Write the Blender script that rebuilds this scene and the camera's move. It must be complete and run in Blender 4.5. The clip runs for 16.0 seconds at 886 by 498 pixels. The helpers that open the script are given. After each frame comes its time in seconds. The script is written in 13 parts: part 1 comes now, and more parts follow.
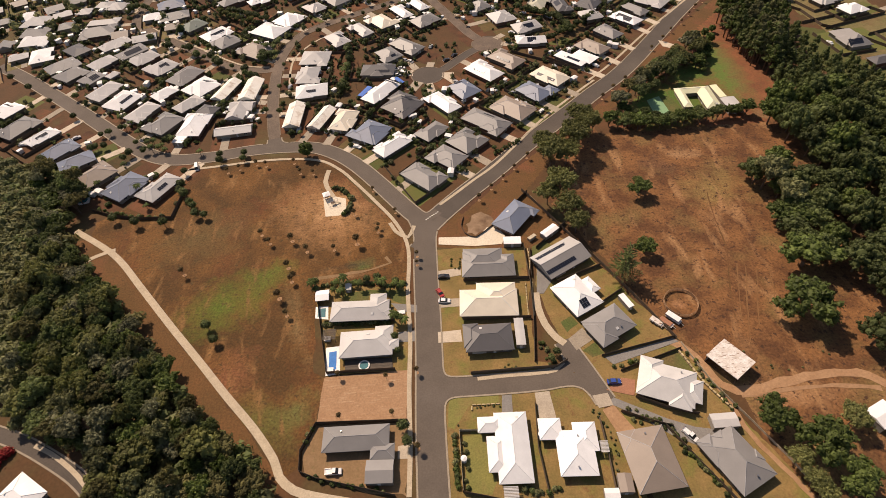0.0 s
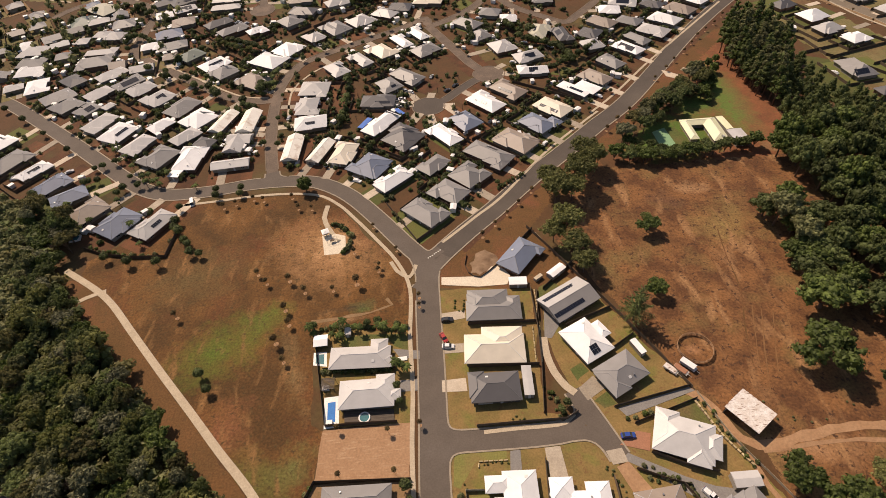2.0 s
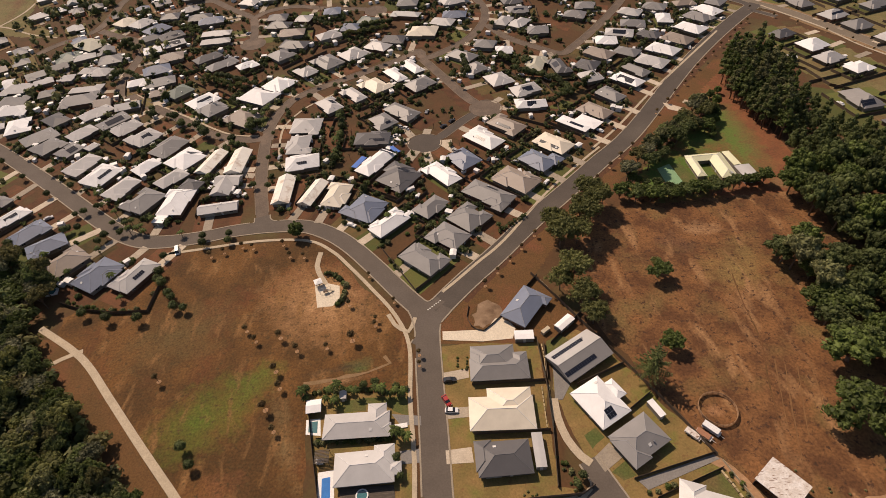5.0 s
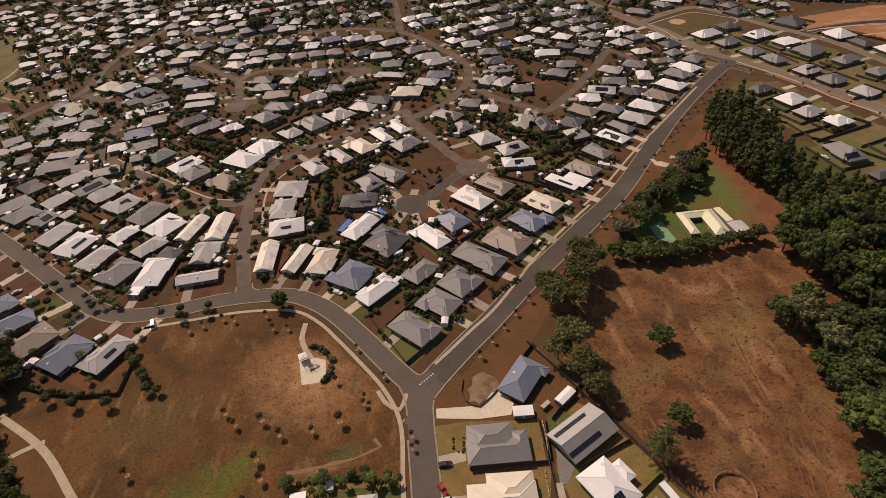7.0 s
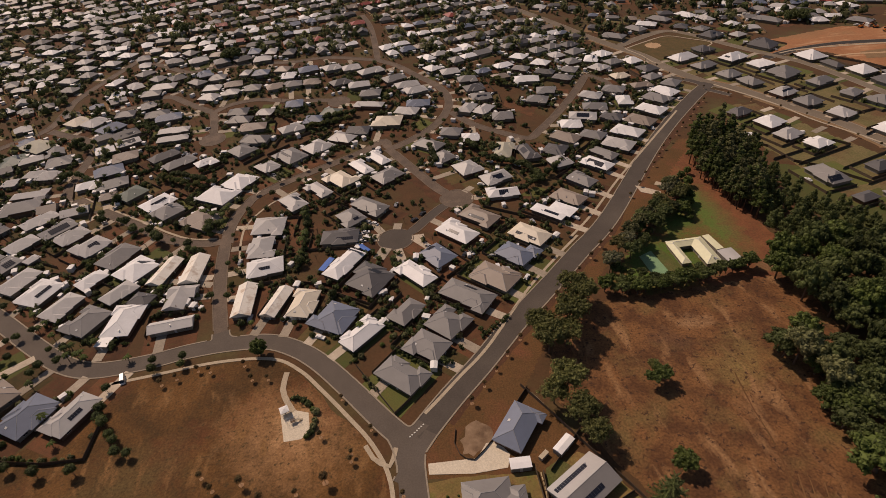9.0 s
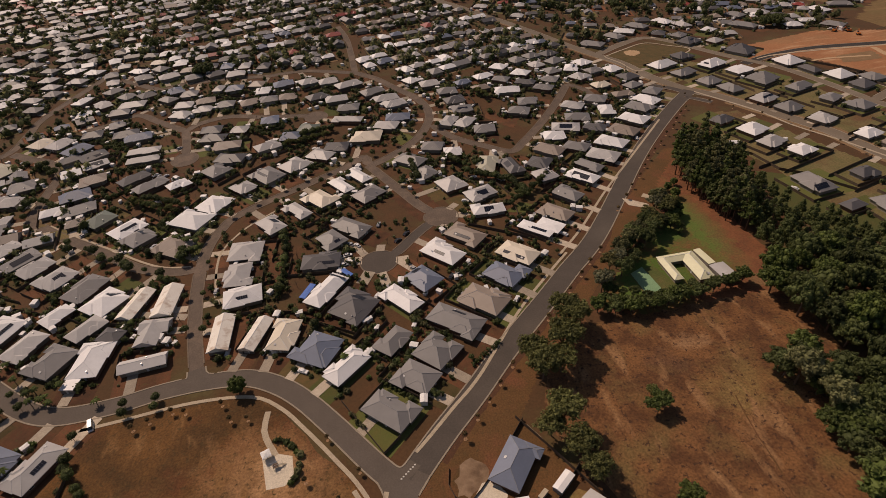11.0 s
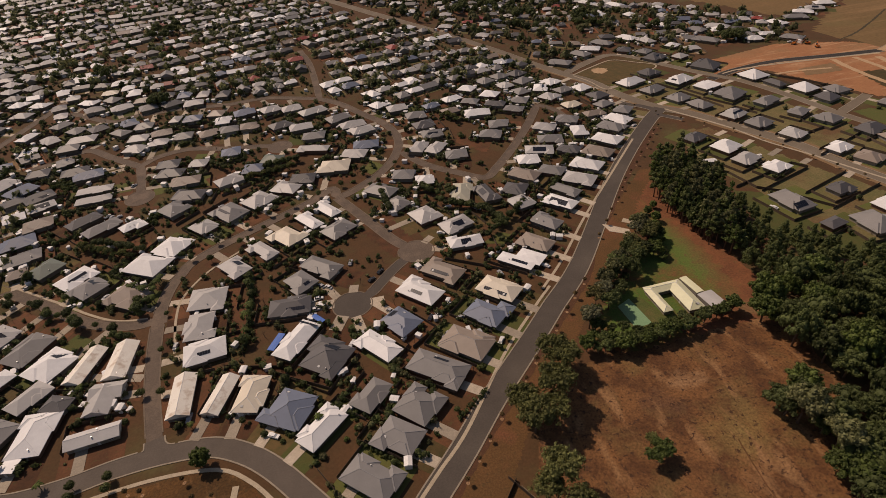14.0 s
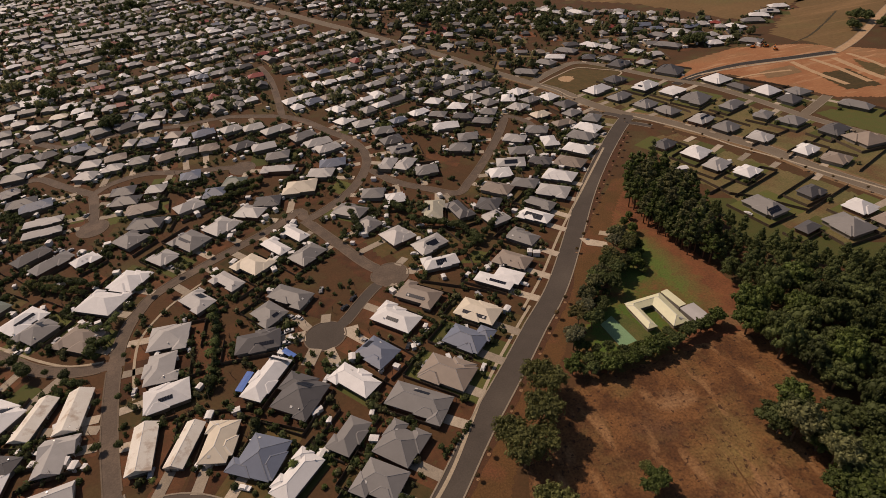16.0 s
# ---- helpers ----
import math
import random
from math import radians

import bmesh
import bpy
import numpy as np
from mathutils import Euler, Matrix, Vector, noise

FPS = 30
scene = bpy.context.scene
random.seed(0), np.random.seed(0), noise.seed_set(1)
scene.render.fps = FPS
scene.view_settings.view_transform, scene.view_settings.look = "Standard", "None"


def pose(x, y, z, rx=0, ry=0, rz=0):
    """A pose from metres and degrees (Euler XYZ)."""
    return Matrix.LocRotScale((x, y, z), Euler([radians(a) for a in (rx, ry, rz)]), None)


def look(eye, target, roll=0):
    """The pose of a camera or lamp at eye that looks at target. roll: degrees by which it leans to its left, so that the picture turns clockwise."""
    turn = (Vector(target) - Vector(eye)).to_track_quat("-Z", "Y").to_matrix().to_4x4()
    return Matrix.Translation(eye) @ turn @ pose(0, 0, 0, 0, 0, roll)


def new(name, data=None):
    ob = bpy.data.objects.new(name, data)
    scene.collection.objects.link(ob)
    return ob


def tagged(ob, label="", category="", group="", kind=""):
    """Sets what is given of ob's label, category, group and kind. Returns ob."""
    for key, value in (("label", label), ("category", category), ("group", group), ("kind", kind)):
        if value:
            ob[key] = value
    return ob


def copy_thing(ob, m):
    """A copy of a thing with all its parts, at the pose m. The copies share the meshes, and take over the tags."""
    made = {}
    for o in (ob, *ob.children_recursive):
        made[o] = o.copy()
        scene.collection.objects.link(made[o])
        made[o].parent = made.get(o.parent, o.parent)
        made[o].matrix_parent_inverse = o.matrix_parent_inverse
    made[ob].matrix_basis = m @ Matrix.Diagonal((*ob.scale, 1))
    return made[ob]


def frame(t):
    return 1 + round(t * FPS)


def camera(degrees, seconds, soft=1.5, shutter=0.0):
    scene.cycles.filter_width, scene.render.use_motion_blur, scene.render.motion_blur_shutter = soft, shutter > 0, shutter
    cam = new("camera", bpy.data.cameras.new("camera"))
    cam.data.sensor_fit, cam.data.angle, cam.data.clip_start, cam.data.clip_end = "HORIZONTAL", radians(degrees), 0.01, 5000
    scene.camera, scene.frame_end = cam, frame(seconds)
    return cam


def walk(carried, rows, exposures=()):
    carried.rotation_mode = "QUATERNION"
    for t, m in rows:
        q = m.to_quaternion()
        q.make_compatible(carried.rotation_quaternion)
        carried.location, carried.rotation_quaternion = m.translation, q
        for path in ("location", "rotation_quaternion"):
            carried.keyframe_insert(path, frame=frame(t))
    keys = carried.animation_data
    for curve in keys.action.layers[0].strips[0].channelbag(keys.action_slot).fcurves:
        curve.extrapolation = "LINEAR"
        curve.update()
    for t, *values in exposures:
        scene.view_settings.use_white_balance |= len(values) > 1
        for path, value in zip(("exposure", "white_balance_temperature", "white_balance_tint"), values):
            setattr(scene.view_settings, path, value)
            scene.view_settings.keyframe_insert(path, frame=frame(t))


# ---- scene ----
cam = camera(78.8, 16.0, soft=0.6)
PATH = [
    (0, (5.956, -166.242, 162.15), (5.946, -164.898, 160.67), -4.7),
    (0.5, (5.674, -163.201, 162.08), (5.668, -161.844, 160.61), -4.7),
    (1, (5.491, -160.194, 162.391), (5.486, -158.826, 160.932), -4.7),
    (1.5, (5.221, -157.358, 162.684), (5.218, -155.977, 161.236), -4.7),
    (2, (4.919, -154.455, 162.76), (4.919, -153.063, 161.324), -4.6),
    (2.5, (4.824, -151.584, 162.903), (4.825, -150.181, 161.477), -4.6),
    (3, (4.321, -148.693, 162.97), (4.325, -147.279, 161.556), -4.5),
    (5.5, (3.873, -133.888, 162.608), (3.911, -132.426, 161.244), -4.7),
    (6, (3.89, -130.911, 162.641), (3.944, -129.413, 161.317), -4.6),
    (6.5, (3.766, -127.919, 162.739), (3.839, -126.389, 161.452), -4.6),
    (7, (3.582, -124.756, 162.901), (3.674, -123.206, 161.641), -4.5),
    (7.5, (3.811, -121.681, 163.141), (3.923, -120.112, 161.905), -4.6),
    (8, (3.924, -118.777, 163.464), (4.053, -117.197, 162.246), -4.6),
    (8.5, (3.472, -115.716, 163.557), (3.62, -114.132, 162.345), -4.6),
    (9, (3.562, -112.638, 163.877), (3.728, -111.053, 162.669), -4.6),
    (11.5, (4.379, -97.11, 164.696), (4.627, -95.525, 163.503), -4.9),
    (12, (4.7, -94.081, 164.857), (4.962, -92.495, 163.667), -4.9),
    (12.5, (4.967, -91.022, 164.968), (5.245, -89.436, 163.781), -4.9),
    (13, (5.706, -87.866, 165.219), (5.999, -86.279, 164.037), -5.1),
    (13.5, (5.874, -84.895, 165.475), (6.189, -83.306, 164.302), -5.1),
    (14, (6.189, -81.621, 165.582), (6.531, -80.032, 164.418), -5.1),
    (14.5, (6.799, -78.554, 165.853), (7.167, -76.964, 164.696), -5.2),
    (15, (7.247, -75.451, 165.797), (7.64, -73.862, 164.648), -5.3),
    (15.5, (7.889, -72.387, 165.663), (8.31, -70.805, 164.514), -5.4),
    (16, (8.646, -69.232, 165.655), (9.092, -67.659, 164.504), -5.5),
]
walk(cam, [(t, look(eye, target, roll)) for t, eye, target, roll in PATH],
     exposures=[(0.0, 0.31, 7600, 20), (3.0, 0.21, 7600, 20), (5.5, -0.05, 7620, 22), (6.5, -0.23, 7630, 24), (8.0, -0.42, 7680, 25), (9.0, -0.52, 7700, 25), (11.5, -0.57, 7700, 25), (16.0, -0.54, 7700, 23)])

# worn, green and bare areas of the park and the paddock: centre, half sizes, turn, colour, soft edge
PARK_SPOTS = [(-79, -39, 24, 14, 35, (0.088, 0.118, 0.017), 1.0, 2.2),
              (-64, -26, 15, 9, 30, (0.098, 0.118, 0.02), 1.0, 2.0),
              (-72, -73, 13, 18, -23, (0.185, 0.074, 0.032), 1.15, 2.0),
              (-44, 8, 26, 20, -35, (0.36, 0.19, 0.085), 1.05, 2.3),
              (-41, 11, 10, 11, 0, (0.44, 0.26, 0.125), 1.0, 2.1),
              (-51, -50, 40, 7, -74, (0.17, 0.108, 0.045), 1.0, 1.7),
              (-47, -85, 9, 13, -29, (0.125, 0.12, 0.035), 1.1, 1.9),
              (-28, -24, 11, 6, 10, (0.105, 0.11, 0.035), 1.0, 1.7),
              (-34, -24.5, 15, 2.6, 8, (0.062, 0.04, 0.02), 0.9, 1.9),
              (-27, -25.5, 7, 2.2, 12, (0.085, 0.10, 0.028), 0.8, 1.6),
              (-36, -30, 18, 2.2, 6, (0.29, 0.165, 0.082), 0.8, 1.8),
              (-58, -88, 16, 9, -30, (0.115, 0.105, 0.026), 1.0, 2.2),
              (-97, -1, 27, 19, 24, (0.115, 0.072, 0.026), 1.1, 2.1)]
PADDOCK_SPOTS = [(123, 4, 16, 19, -75, (0.215, 0.14, 0.05), 1.1, 2.0),
                 (118, 30, 15, 6, 2, (0.37, 0.215, 0.11), 0.8, 1.9),
                 (105, 22, 13, 10, -33, (0.105, 0.05, 0.027), 1.0, 1.9),
                 (111, -92, 28, 8, -1, (0.31, 0.165, 0.08), 1.0, 1.9),
                 (88, -54, 6, 6, -6, (0.33, 0.165, 0.08), 0.9, 1.5),
                 (110, -110, 16, 15, -29, (0.23, 0.14, 0.055), 1.0, 2.0)]
HOME_SPOTS = [(168, 101, 8, 42, -4, (0.135, 0.12, 0.036), 1.4, 2.3),
              (163, 98, 6, 34, -8, (0.10, 0.145, 0.03), 1.4, 2.3),
              (146, 98, 14, 14, 0, (0.075, 0.12, 0.024), 1.5, 2.4),
              (124, 70, 25, 19, 20, (0.075, 0.125, 0.023), 1.7, 2.4),
              (170, 56, 9, 6, 20, (0.22, 0.14, 0.07), 1.0, 1.9)]
# sky and sun: clear late morning, sun high behind the far suburb
world = bpy.data.worlds.new("sky")
scene.world = world
world.use_nodes = True
wn = world.node_tree
sky = wn.nodes.new("ShaderNodeTexSky")
sky.sky_type, sky.sun_disc = "NISHITA", False
sky.sun_elevation, sky.sun_rotation = radians(50), radians(-30)
wn.nodes["Background"].inputs["Strength"].default_value = 0.08
wn.links.new(sky.outputs[0], wn.nodes["Background"].inputs["Color"])
sun = new("sun", bpy.data.lights.new("sun", "SUN"))
sun.data.energy, sun.data.angle, sun.data.color = 4.2, radians(0.53), (1.0, 0.90, 0.77)
sun.matrix_world = look((-390, 535, 745), (0, 0, 0))


# ---- materials ----
def mat(name, base, second=None, scale=1.0, fine=6.0, rough=0.85, metal=0.0, bump=0.0, spread=0.0, mix=0.5, third=None, big=None, spec=0.3, spots=(), tuft=None, streak=None, grit=(0.78, 1.16), leafy=0.0, hard=1.0):
    """Two-scale procedural surface in world metres: base and second mixed by a wide noise, a fine grain on top."""
    m = bpy.data.materials.new(name)
    m.use_nodes = True
    nt = m.node_tree
    N, L = nt.nodes, nt.links
    bsdf = N["Principled BSDF"]
    bsdf.inputs["Roughness"].default_value, bsdf.inputs["Metallic"].default_value = rough, metal
    bsdf.inputs["Specular IOR Level"].default_value = spec
    geo = N.new("ShaderNodeNewGeometry")
    second = second or tuple(c * 0.8 for c in base)

    def tex(sc, detail, rgh=0.6):
        n = N.new("ShaderNodeTexNoise")
        n.inputs["Scale"].default_value, n.inputs["Detail"].default_value, n.inputs["Roughness"].default_value = sc, detail, rgh
        L.new(geo.outputs["Position"], n.inputs["Vector"])
        return n.outputs["Fac"]

    def ramp(fac, lo, hi):
        r = N.new("ShaderNodeMapRange")
        r.inputs["From Min"].default_value, r.inputs["From Max"].default_value = lo, hi
        L.new(fac, r.inputs["Value"])
        return r.outputs["Result"]

    def blend(fac, a, b, kind="MIX"):
        x = N.new("ShaderNodeMix")
        x.data_type, x.blend_type = "RGBA", kind
        for sock, val in ((x.inputs[0], fac), (x.inputs[6], a), (x.inputs[7], b)):
            if isinstance(val, (tuple, list)):
                sock.default_value = (*val, 1)
            elif isinstance(val, (float, int)):
                sock.default_value = val
            else:
                L.new(val, sock)
        return x.outputs[2]

    wide, grain = tex(scale, 5), tex(fine, 4)
    col = blend(ramp(wide, 0.5 - 0.22 * (1.5 - mix) * hard, 0.5 + 0.22 * (0.5 + mix) * hard), base, second)
    if third:
        col = blend(ramp(tex(big or scale * 0.3, 4), 0.52, 0.68), col, third)
    for sx, sy, rx, ry, turn, colour, lo, hi in spots:
        mp = N.new("ShaderNodeMapping")
        mp.vector_type = "TEXTURE"
        mp.inputs["Location"].default_value, mp.inputs["Rotation"].default_value, mp.inputs["Scale"].default_value = (sx, sy, 0), (0, 0, radians(turn)), (rx, ry, 1000)
        L.new(geo.outputs["Position"], mp.inputs["Vector"])
        ln = N.new("ShaderNodeVectorMath")
        ln.operation = "LENGTH"
        L.new(mp.outputs[0], ln.inputs[0])
        ad = N.new("ShaderNodeMath")
        ad.operation, ad.inputs[1].default_value = "MULTIPLY_ADD", 2.2
        L.new(tex(0.14, 8, 0.72), ad.inputs[0])
        L.new(ln.outputs["Value"], ad.inputs[2])
        col = blend(ramp(ad.outputs[0], hi, lo), col, colour)
    if streak:
        stretch, turn, colour, lo, hi = streak
        mp = N.new("ShaderNodeMapping")
        mp.inputs["Rotation"].default_value, mp.inputs["Scale"].default_value = (0, 0, radians(turn)), stretch
        L.new(geo.outputs["Position"], mp.inputs["Vector"])
        n = N.new("ShaderNodeTexNoise")
        n.inputs["Scale"].default_value, n.inputs["Detail"].default_value, n.inputs["Distortion"].default_value = 1.0, 6, 0.4
        L.new(mp.outputs[0], n.inputs["Vector"])
        col = blend(ramp(n.outputs["Fac"], lo, hi), col, colour)
    if tuft:
        size, colour, lo, hi = tuft
        col = blend(ramp(tex(size, 7, 0.7), lo, hi), col, colour)
    g = N.new("ShaderNodeMapRange")
    g.inputs["From Min"].default_value, g.inputs["From Max"].default_value = 0.25, 0.75
    g.inputs["To Min"].default_value, g.inputs["To Max"].default_value = grit
    L.new(grain, g.inputs["Value"])
    if spread:
        oi = N.new("ShaderNodeObjectInfo")
        v = N.new("ShaderNodeMapRange")
        v.inputs["To Min"].default_value, v.inputs["To Max"].default_value = 1 - spread, 1 + spread
        L.new(oi.outputs["Random"], v.inputs["Value"])
        mul = N.new("ShaderNodeMath")
        mul.operation = "MULTIPLY"
        L.new(g.outputs[0], mul.inputs[0])
        L.new(v.outputs[0], mul.inputs[1])
        tone = mul.outputs[0]
    else:
        tone = g.outputs[0]
    if leafy:
        leaf = N.new("ShaderNodeMapRange")
        leaf.inputs["To Min"].default_value, leaf.inputs["To Max"].default_value = 0.55, 1.5
        L.new(geo.outputs["Random Per Island"], leaf.inputs["Value"])
        lm = N.new("ShaderNodeMath")
        lm.operation = "MULTIPLY"
        L.new(tone, lm.inputs[0])
        L.new(leaf.outputs[0], lm.inputs[1])
        tone = lm.outputs[0]
    sc = N.new("ShaderNodeVectorMath")
    sc.operation = "SCALE"
    L.new(col, sc.inputs[0])
    L.new(tone, sc.inputs["Scale"])
    L.new(sc.outputs[0], bsdf.inputs["Base Color"])
    if leafy:
        tr = N.new("ShaderNodeBsdfTranslucent")
        mx = N.new("ShaderNodeMixShader")
        mx.inputs[0].default_value = leafy
        L.new(sc.outputs[0], tr.inputs["Color"])
        L.new(bsdf.outputs[0], mx.inputs[1])
        L.new(tr.outputs[0], mx.inputs[2])
        L.new(mx.outputs[0], N["Material Output"].inputs["Surface"])
    if bump:
        b = N.new("ShaderNodeBump")
        b.inputs["Strength"].default_value, b.inputs["Distance"].default_value = 0.6, bump
        L.new(grain, b.inputs["Height"])
        L.new(b.outputs[0], bsdf.inputs["Normal"])
    return m


M_ground = mat("dry_red_earth", (0.112, 0.051, 0.022), (0.068, 0.041, 0.017), 0.06, 0.9, 0.95, bump=0.05, third=(0.10, 0.075, 0.029), big=0.03)
M_field = mat("brown_field", (0.205, 0.122, 0.052), (0.15, 0.098, 0.04), 0.015, 0.3, 0.95, third=(0.15, 0.12, 0.045), big=0.006, streak=((0.004, 0.06, 1), 25, (0.26, 0.155, 0.07), 0.54, 0.7))
M_paddock = mat("bare_paddock_soil", (0.198, 0.09, 0.034), (0.102, 0.044, 0.018), 0.10, 1.1, 0.95, bump=0.06, third=(0.165, 0.102, 0.038), big=0.04, spots=PADDOCK_SPOTS,
                tuft=(0.45, (0.065, 0.031, 0.016), 0.56, 0.61), streak=((0.14, 0.05, 1), -28, (0.275, 0.145, 0.065), 0.55, 0.68), grit=(0.5, 1.4), hard=0.5)
M_redsoil = mat("red_soil", (0.135, 0.055, 0.025), (0.083, 0.038, 0.018), 0.12, 1.5, 0.95, bump=0.04, spread=0.3, tuft=(0.5, (0.08, 0.066, 0.024), 0.56, 0.68), hard=0.6)
M_clearing = mat("red_clearing_soil", (0.225, 0.088, 0.038), (0.16, 0.06, 0.028), 0.12, 1.2, 0.95, bump=0.04, hard=0.6)
M_tarp = mat("blue_tarpaulin", (0.05, 0.16, 0.50), (0.04, 0.13, 0.42), 0.6, 3.0, 0.5)
M_leaf_red = mat("red_blossom", (0.32, 0.02, 0.025), (0.18, 0.03, 0.02), 0.5, 3.0, 0.8, leafy=0.3)
M_orange = mat("graded_orange_earth", (0.38, 0.18, 0.082), (0.30, 0.125, 0.056), 0.035, 0.5, 0.95, third=(0.28, 0.165, 0.08), big=0.018, streak=((0.03, 0.16, 1), 20, (0.46, 0.26, 0.14), 0.54, 0.7), grit=(0.8, 1.15))
M_drylawn = mat("dry_lawn", (0.112, 0.07, 0.027), (0.072, 0.054, 0.019), 0.25, 2.0, 0.95, bump=0.03, spread=0.35, tuft=(0.6, (0.06, 0.06, 0.02), 0.54, 0.66), hard=0.6)
M_lawn = mat("green_lawn", (0.08, 0.102, 0.025), (0.108, 0.096, 0.029), 0.2, 2.0, 0.95, bump=0.03, spread=0.3)
M_yellow_lawn = mat("yellowish_lawn", (0.215, 0.19, 0.056), (0.16, 0.155, 0.045), 0.2, 1.8, 0.95, bump=0.03, third=(0.22, 0.15, 0.058), big=0.09, grit=(0.7, 1.2))
M_lawn_wet = mat("watered_lawn", (0.08, 0.10, 0.027), (0.115, 0.108, 0.034), 0.12, 1.6, 0.95, bump=0.03, third=(0.15, 0.10, 0.043), big=0.05, grit=(0.65, 1.25), hard=0.5)
M_verge = mat("verge_grass", (0.15, 0.07, 0.026), (0.10, 0.054, 0.019), 0.08, 1.6, 0.95, bump=0.03, third=(0.165, 0.066, 0.03), big=0.05, tuft=(0.5, (0.085, 0.055, 0.022), 0.55, 0.7), grit=(0.62, 1.28))
M_asphalt = mat("asphalt", (0.124, 0.100, 0.079), (0.098, 0.079, 0.063), 0.12, 1.8, 0.9, bump=0.005, grit=(0.84, 1.12), third=(0.125, 0.102, 0.083), big=0.04)
M_asphalt_dark = mat("worn_dark_asphalt", (0.092, 0.075, 0.061), (0.071, 0.058, 0.047), 0.12, 1.6, 0.9, bump=0.005, grit=(0.82, 1.14), third=(0.107, 0.088, 0.07), big=0.03)
M_scrub = mat("olive_lot_grass", (0.185, 0.14, 0.06), (0.13, 0.118, 0.044), 0.08, 0.9, 0.95, third=(0.145, 0.082, 0.038), big=0.035, grit=(0.65, 1.25), hard=0.6)
M_asphalt_pale = mat("sunbleached_asphalt", (0.20, 0.16, 0.115), (0.165, 0.13, 0.093), 0.09, 2.2, 0.9, third=(0.22, 0.18, 0.135), big=0.04)
M_asphalt_brown = mat("dusty_brown_asphalt", (0.15, 0.112, 0.083), (0.105, 0.079, 0.06), 0.16, 1.4, 0.9, third=(0.175, 0.128, 0.094), big=0.07, grit=(0.75, 1.2))
M_kerb_worn = mat("worn_dusty_kerb", (0.19, 0.14, 0.10), (0.13, 0.10, 0.072), 0.3, 3.0, 0.9)
M_asphalt_new = mat("fresh_asphalt", (0.05, 0.043, 0.038), (0.04, 0.035, 0.03), 0.09, 2.2, 0.9)
M_kerb = mat("kerb_concrete", (0.33, 0.272, 0.20), (0.26, 0.215, 0.16), 0.5, 3.0, 0.9)
M_path = mat("footpath_concrete", (0.47, 0.385, 0.275), (0.38, 0.31, 0.22), 0.3, 2.0, 0.9)
M_drive = mat("driveway_concrete", (0.45, 0.38, 0.29), (0.35, 0.29, 0.22), 0.3, 2.0, 0.9, spread=0.3)
M_apron = mat("new_pale_concrete", (0.66, 0.58, 0.45), (0.58, 0.50, 0.38), 0.3, 2.0, 0.9)
M_greypave = mat("grey_paving", (0.22, 0.205, 0.185), (0.19, 0.175, 0.16), 0.3, 2.0, 0.9)
M_track = mat("dusty_track", (0.35, 0.21, 0.115), (0.27, 0.15, 0.078), 0.2, 1.2, 0.95, spread=0.1)
M_pale_track = mat("pale_graded_earth", (0.50, 0.34, 0.20), (0.43, 0.27, 0.15), 0.2, 1.2, 0.95)
M_mulch = mat("dark_red_mulch", (0.105, 0.045, 0.022), (0.07, 0.034, 0.018), 0.3, 2.0, 0.95, bump=0.03, tuft=(0.8, (0.15, 0.075, 0.035), 0.56, 0.68))
M_gravel = mat("pale_dusty_gravel", (0.30, 0.20, 0.125), (0.17, 0.105, 0.06), 0.25, 2.0, 0.95, bump=0.03, third=(0.14, 0.085, 0.05), big=0.12)
M_stone = mat("cream_sandstone_block", (0.48, 0.38, 0.22), (0.36, 0.27, 0.15), 0.8, 4.0, 0.9, bump=0.02, spread=0.25)
M_deck = mat("dark_timber_deck", (0.085, 0.065, 0.05), (0.06, 0.048, 0.038), 0.6, 4.0, 0.8, streak=((0.2, 6.0, 1), 0, (0.12, 0.095, 0.072), 0.5, 0.6))
M_home = mat("homestead_ground", (0.215, 0.083, 0.036), (0.15, 0.058, 0.027), 0.12, 1.2, 0.95, bump=0.04, hard=0.6, grit=(0.65, 1.25), tuft=(0.4, (0.14, 0.085, 0.034), 0.56, 0.68), spots=HOME_SPOTS)
M_worn = mat("worn_paddock_line", (0.225, 0.115, 0.046), (0.15, 0.073, 0.03), 0.5, 2.0, 0.95)
M_paint = mat("road_paint", (0.6, 0.58, 0.52), (0.5, 0.48, 0.42), 1.0, 8.0, 0.8)

ROOF = {}
for key, base in {"W": (0.78, 0.775, 0.76), "C": (0.66, 0.59, 0.47), "L": (0.46, 0.445, 0.425), "G": (0.225, 0.215, 0.205), "D": (0.105, 0.10, 0.10),
                  "B": (0.16, 0.188, 0.248), "T": (0.29, 0.235, 0.19), "R": (0.30, 0.06, 0.045), "Y": (0.76, 0.75, 0.50), "N": (0.17, 0.20, 0.165), "E": (0.42, 0.40, 0.31), "P": (0.57, 0.555, 0.53)}.items():
    ROOF[key] = mat("roof_metal_" + key.lower(), base, tuple(c * 0.86 for c in base), 0.25, 9.0, 0.5, 0.0, spread=0.1, spec=0.4, grit=(0.92, 1.06))
RIDGE = {k: mat("ridge_metal_" + k.lower(), tuple(min(0.8, c * 1.2 + 0.02) for c in (0.74, 0.66, 0.46, 0.25, 0.13, 0.23, 0.3, 0.3, 0.6, 0.2, 0.42, 0.57)[i:i + 1] * 3), None, 1.0, 3.0, 0.5) for i, k in enumerate("WCLGDBTRYNEP")}
ROOF["S"] = mat("stained_cream_roof", (0.78, 0.75, 0.67), (0.71, 0.66, 0.57), 0.25, 9.0, 0.5, spread=0.1, spec=0.4, third=(0.50, 0.40, 0.31), big=0.2, grit=(0.85, 1.08))
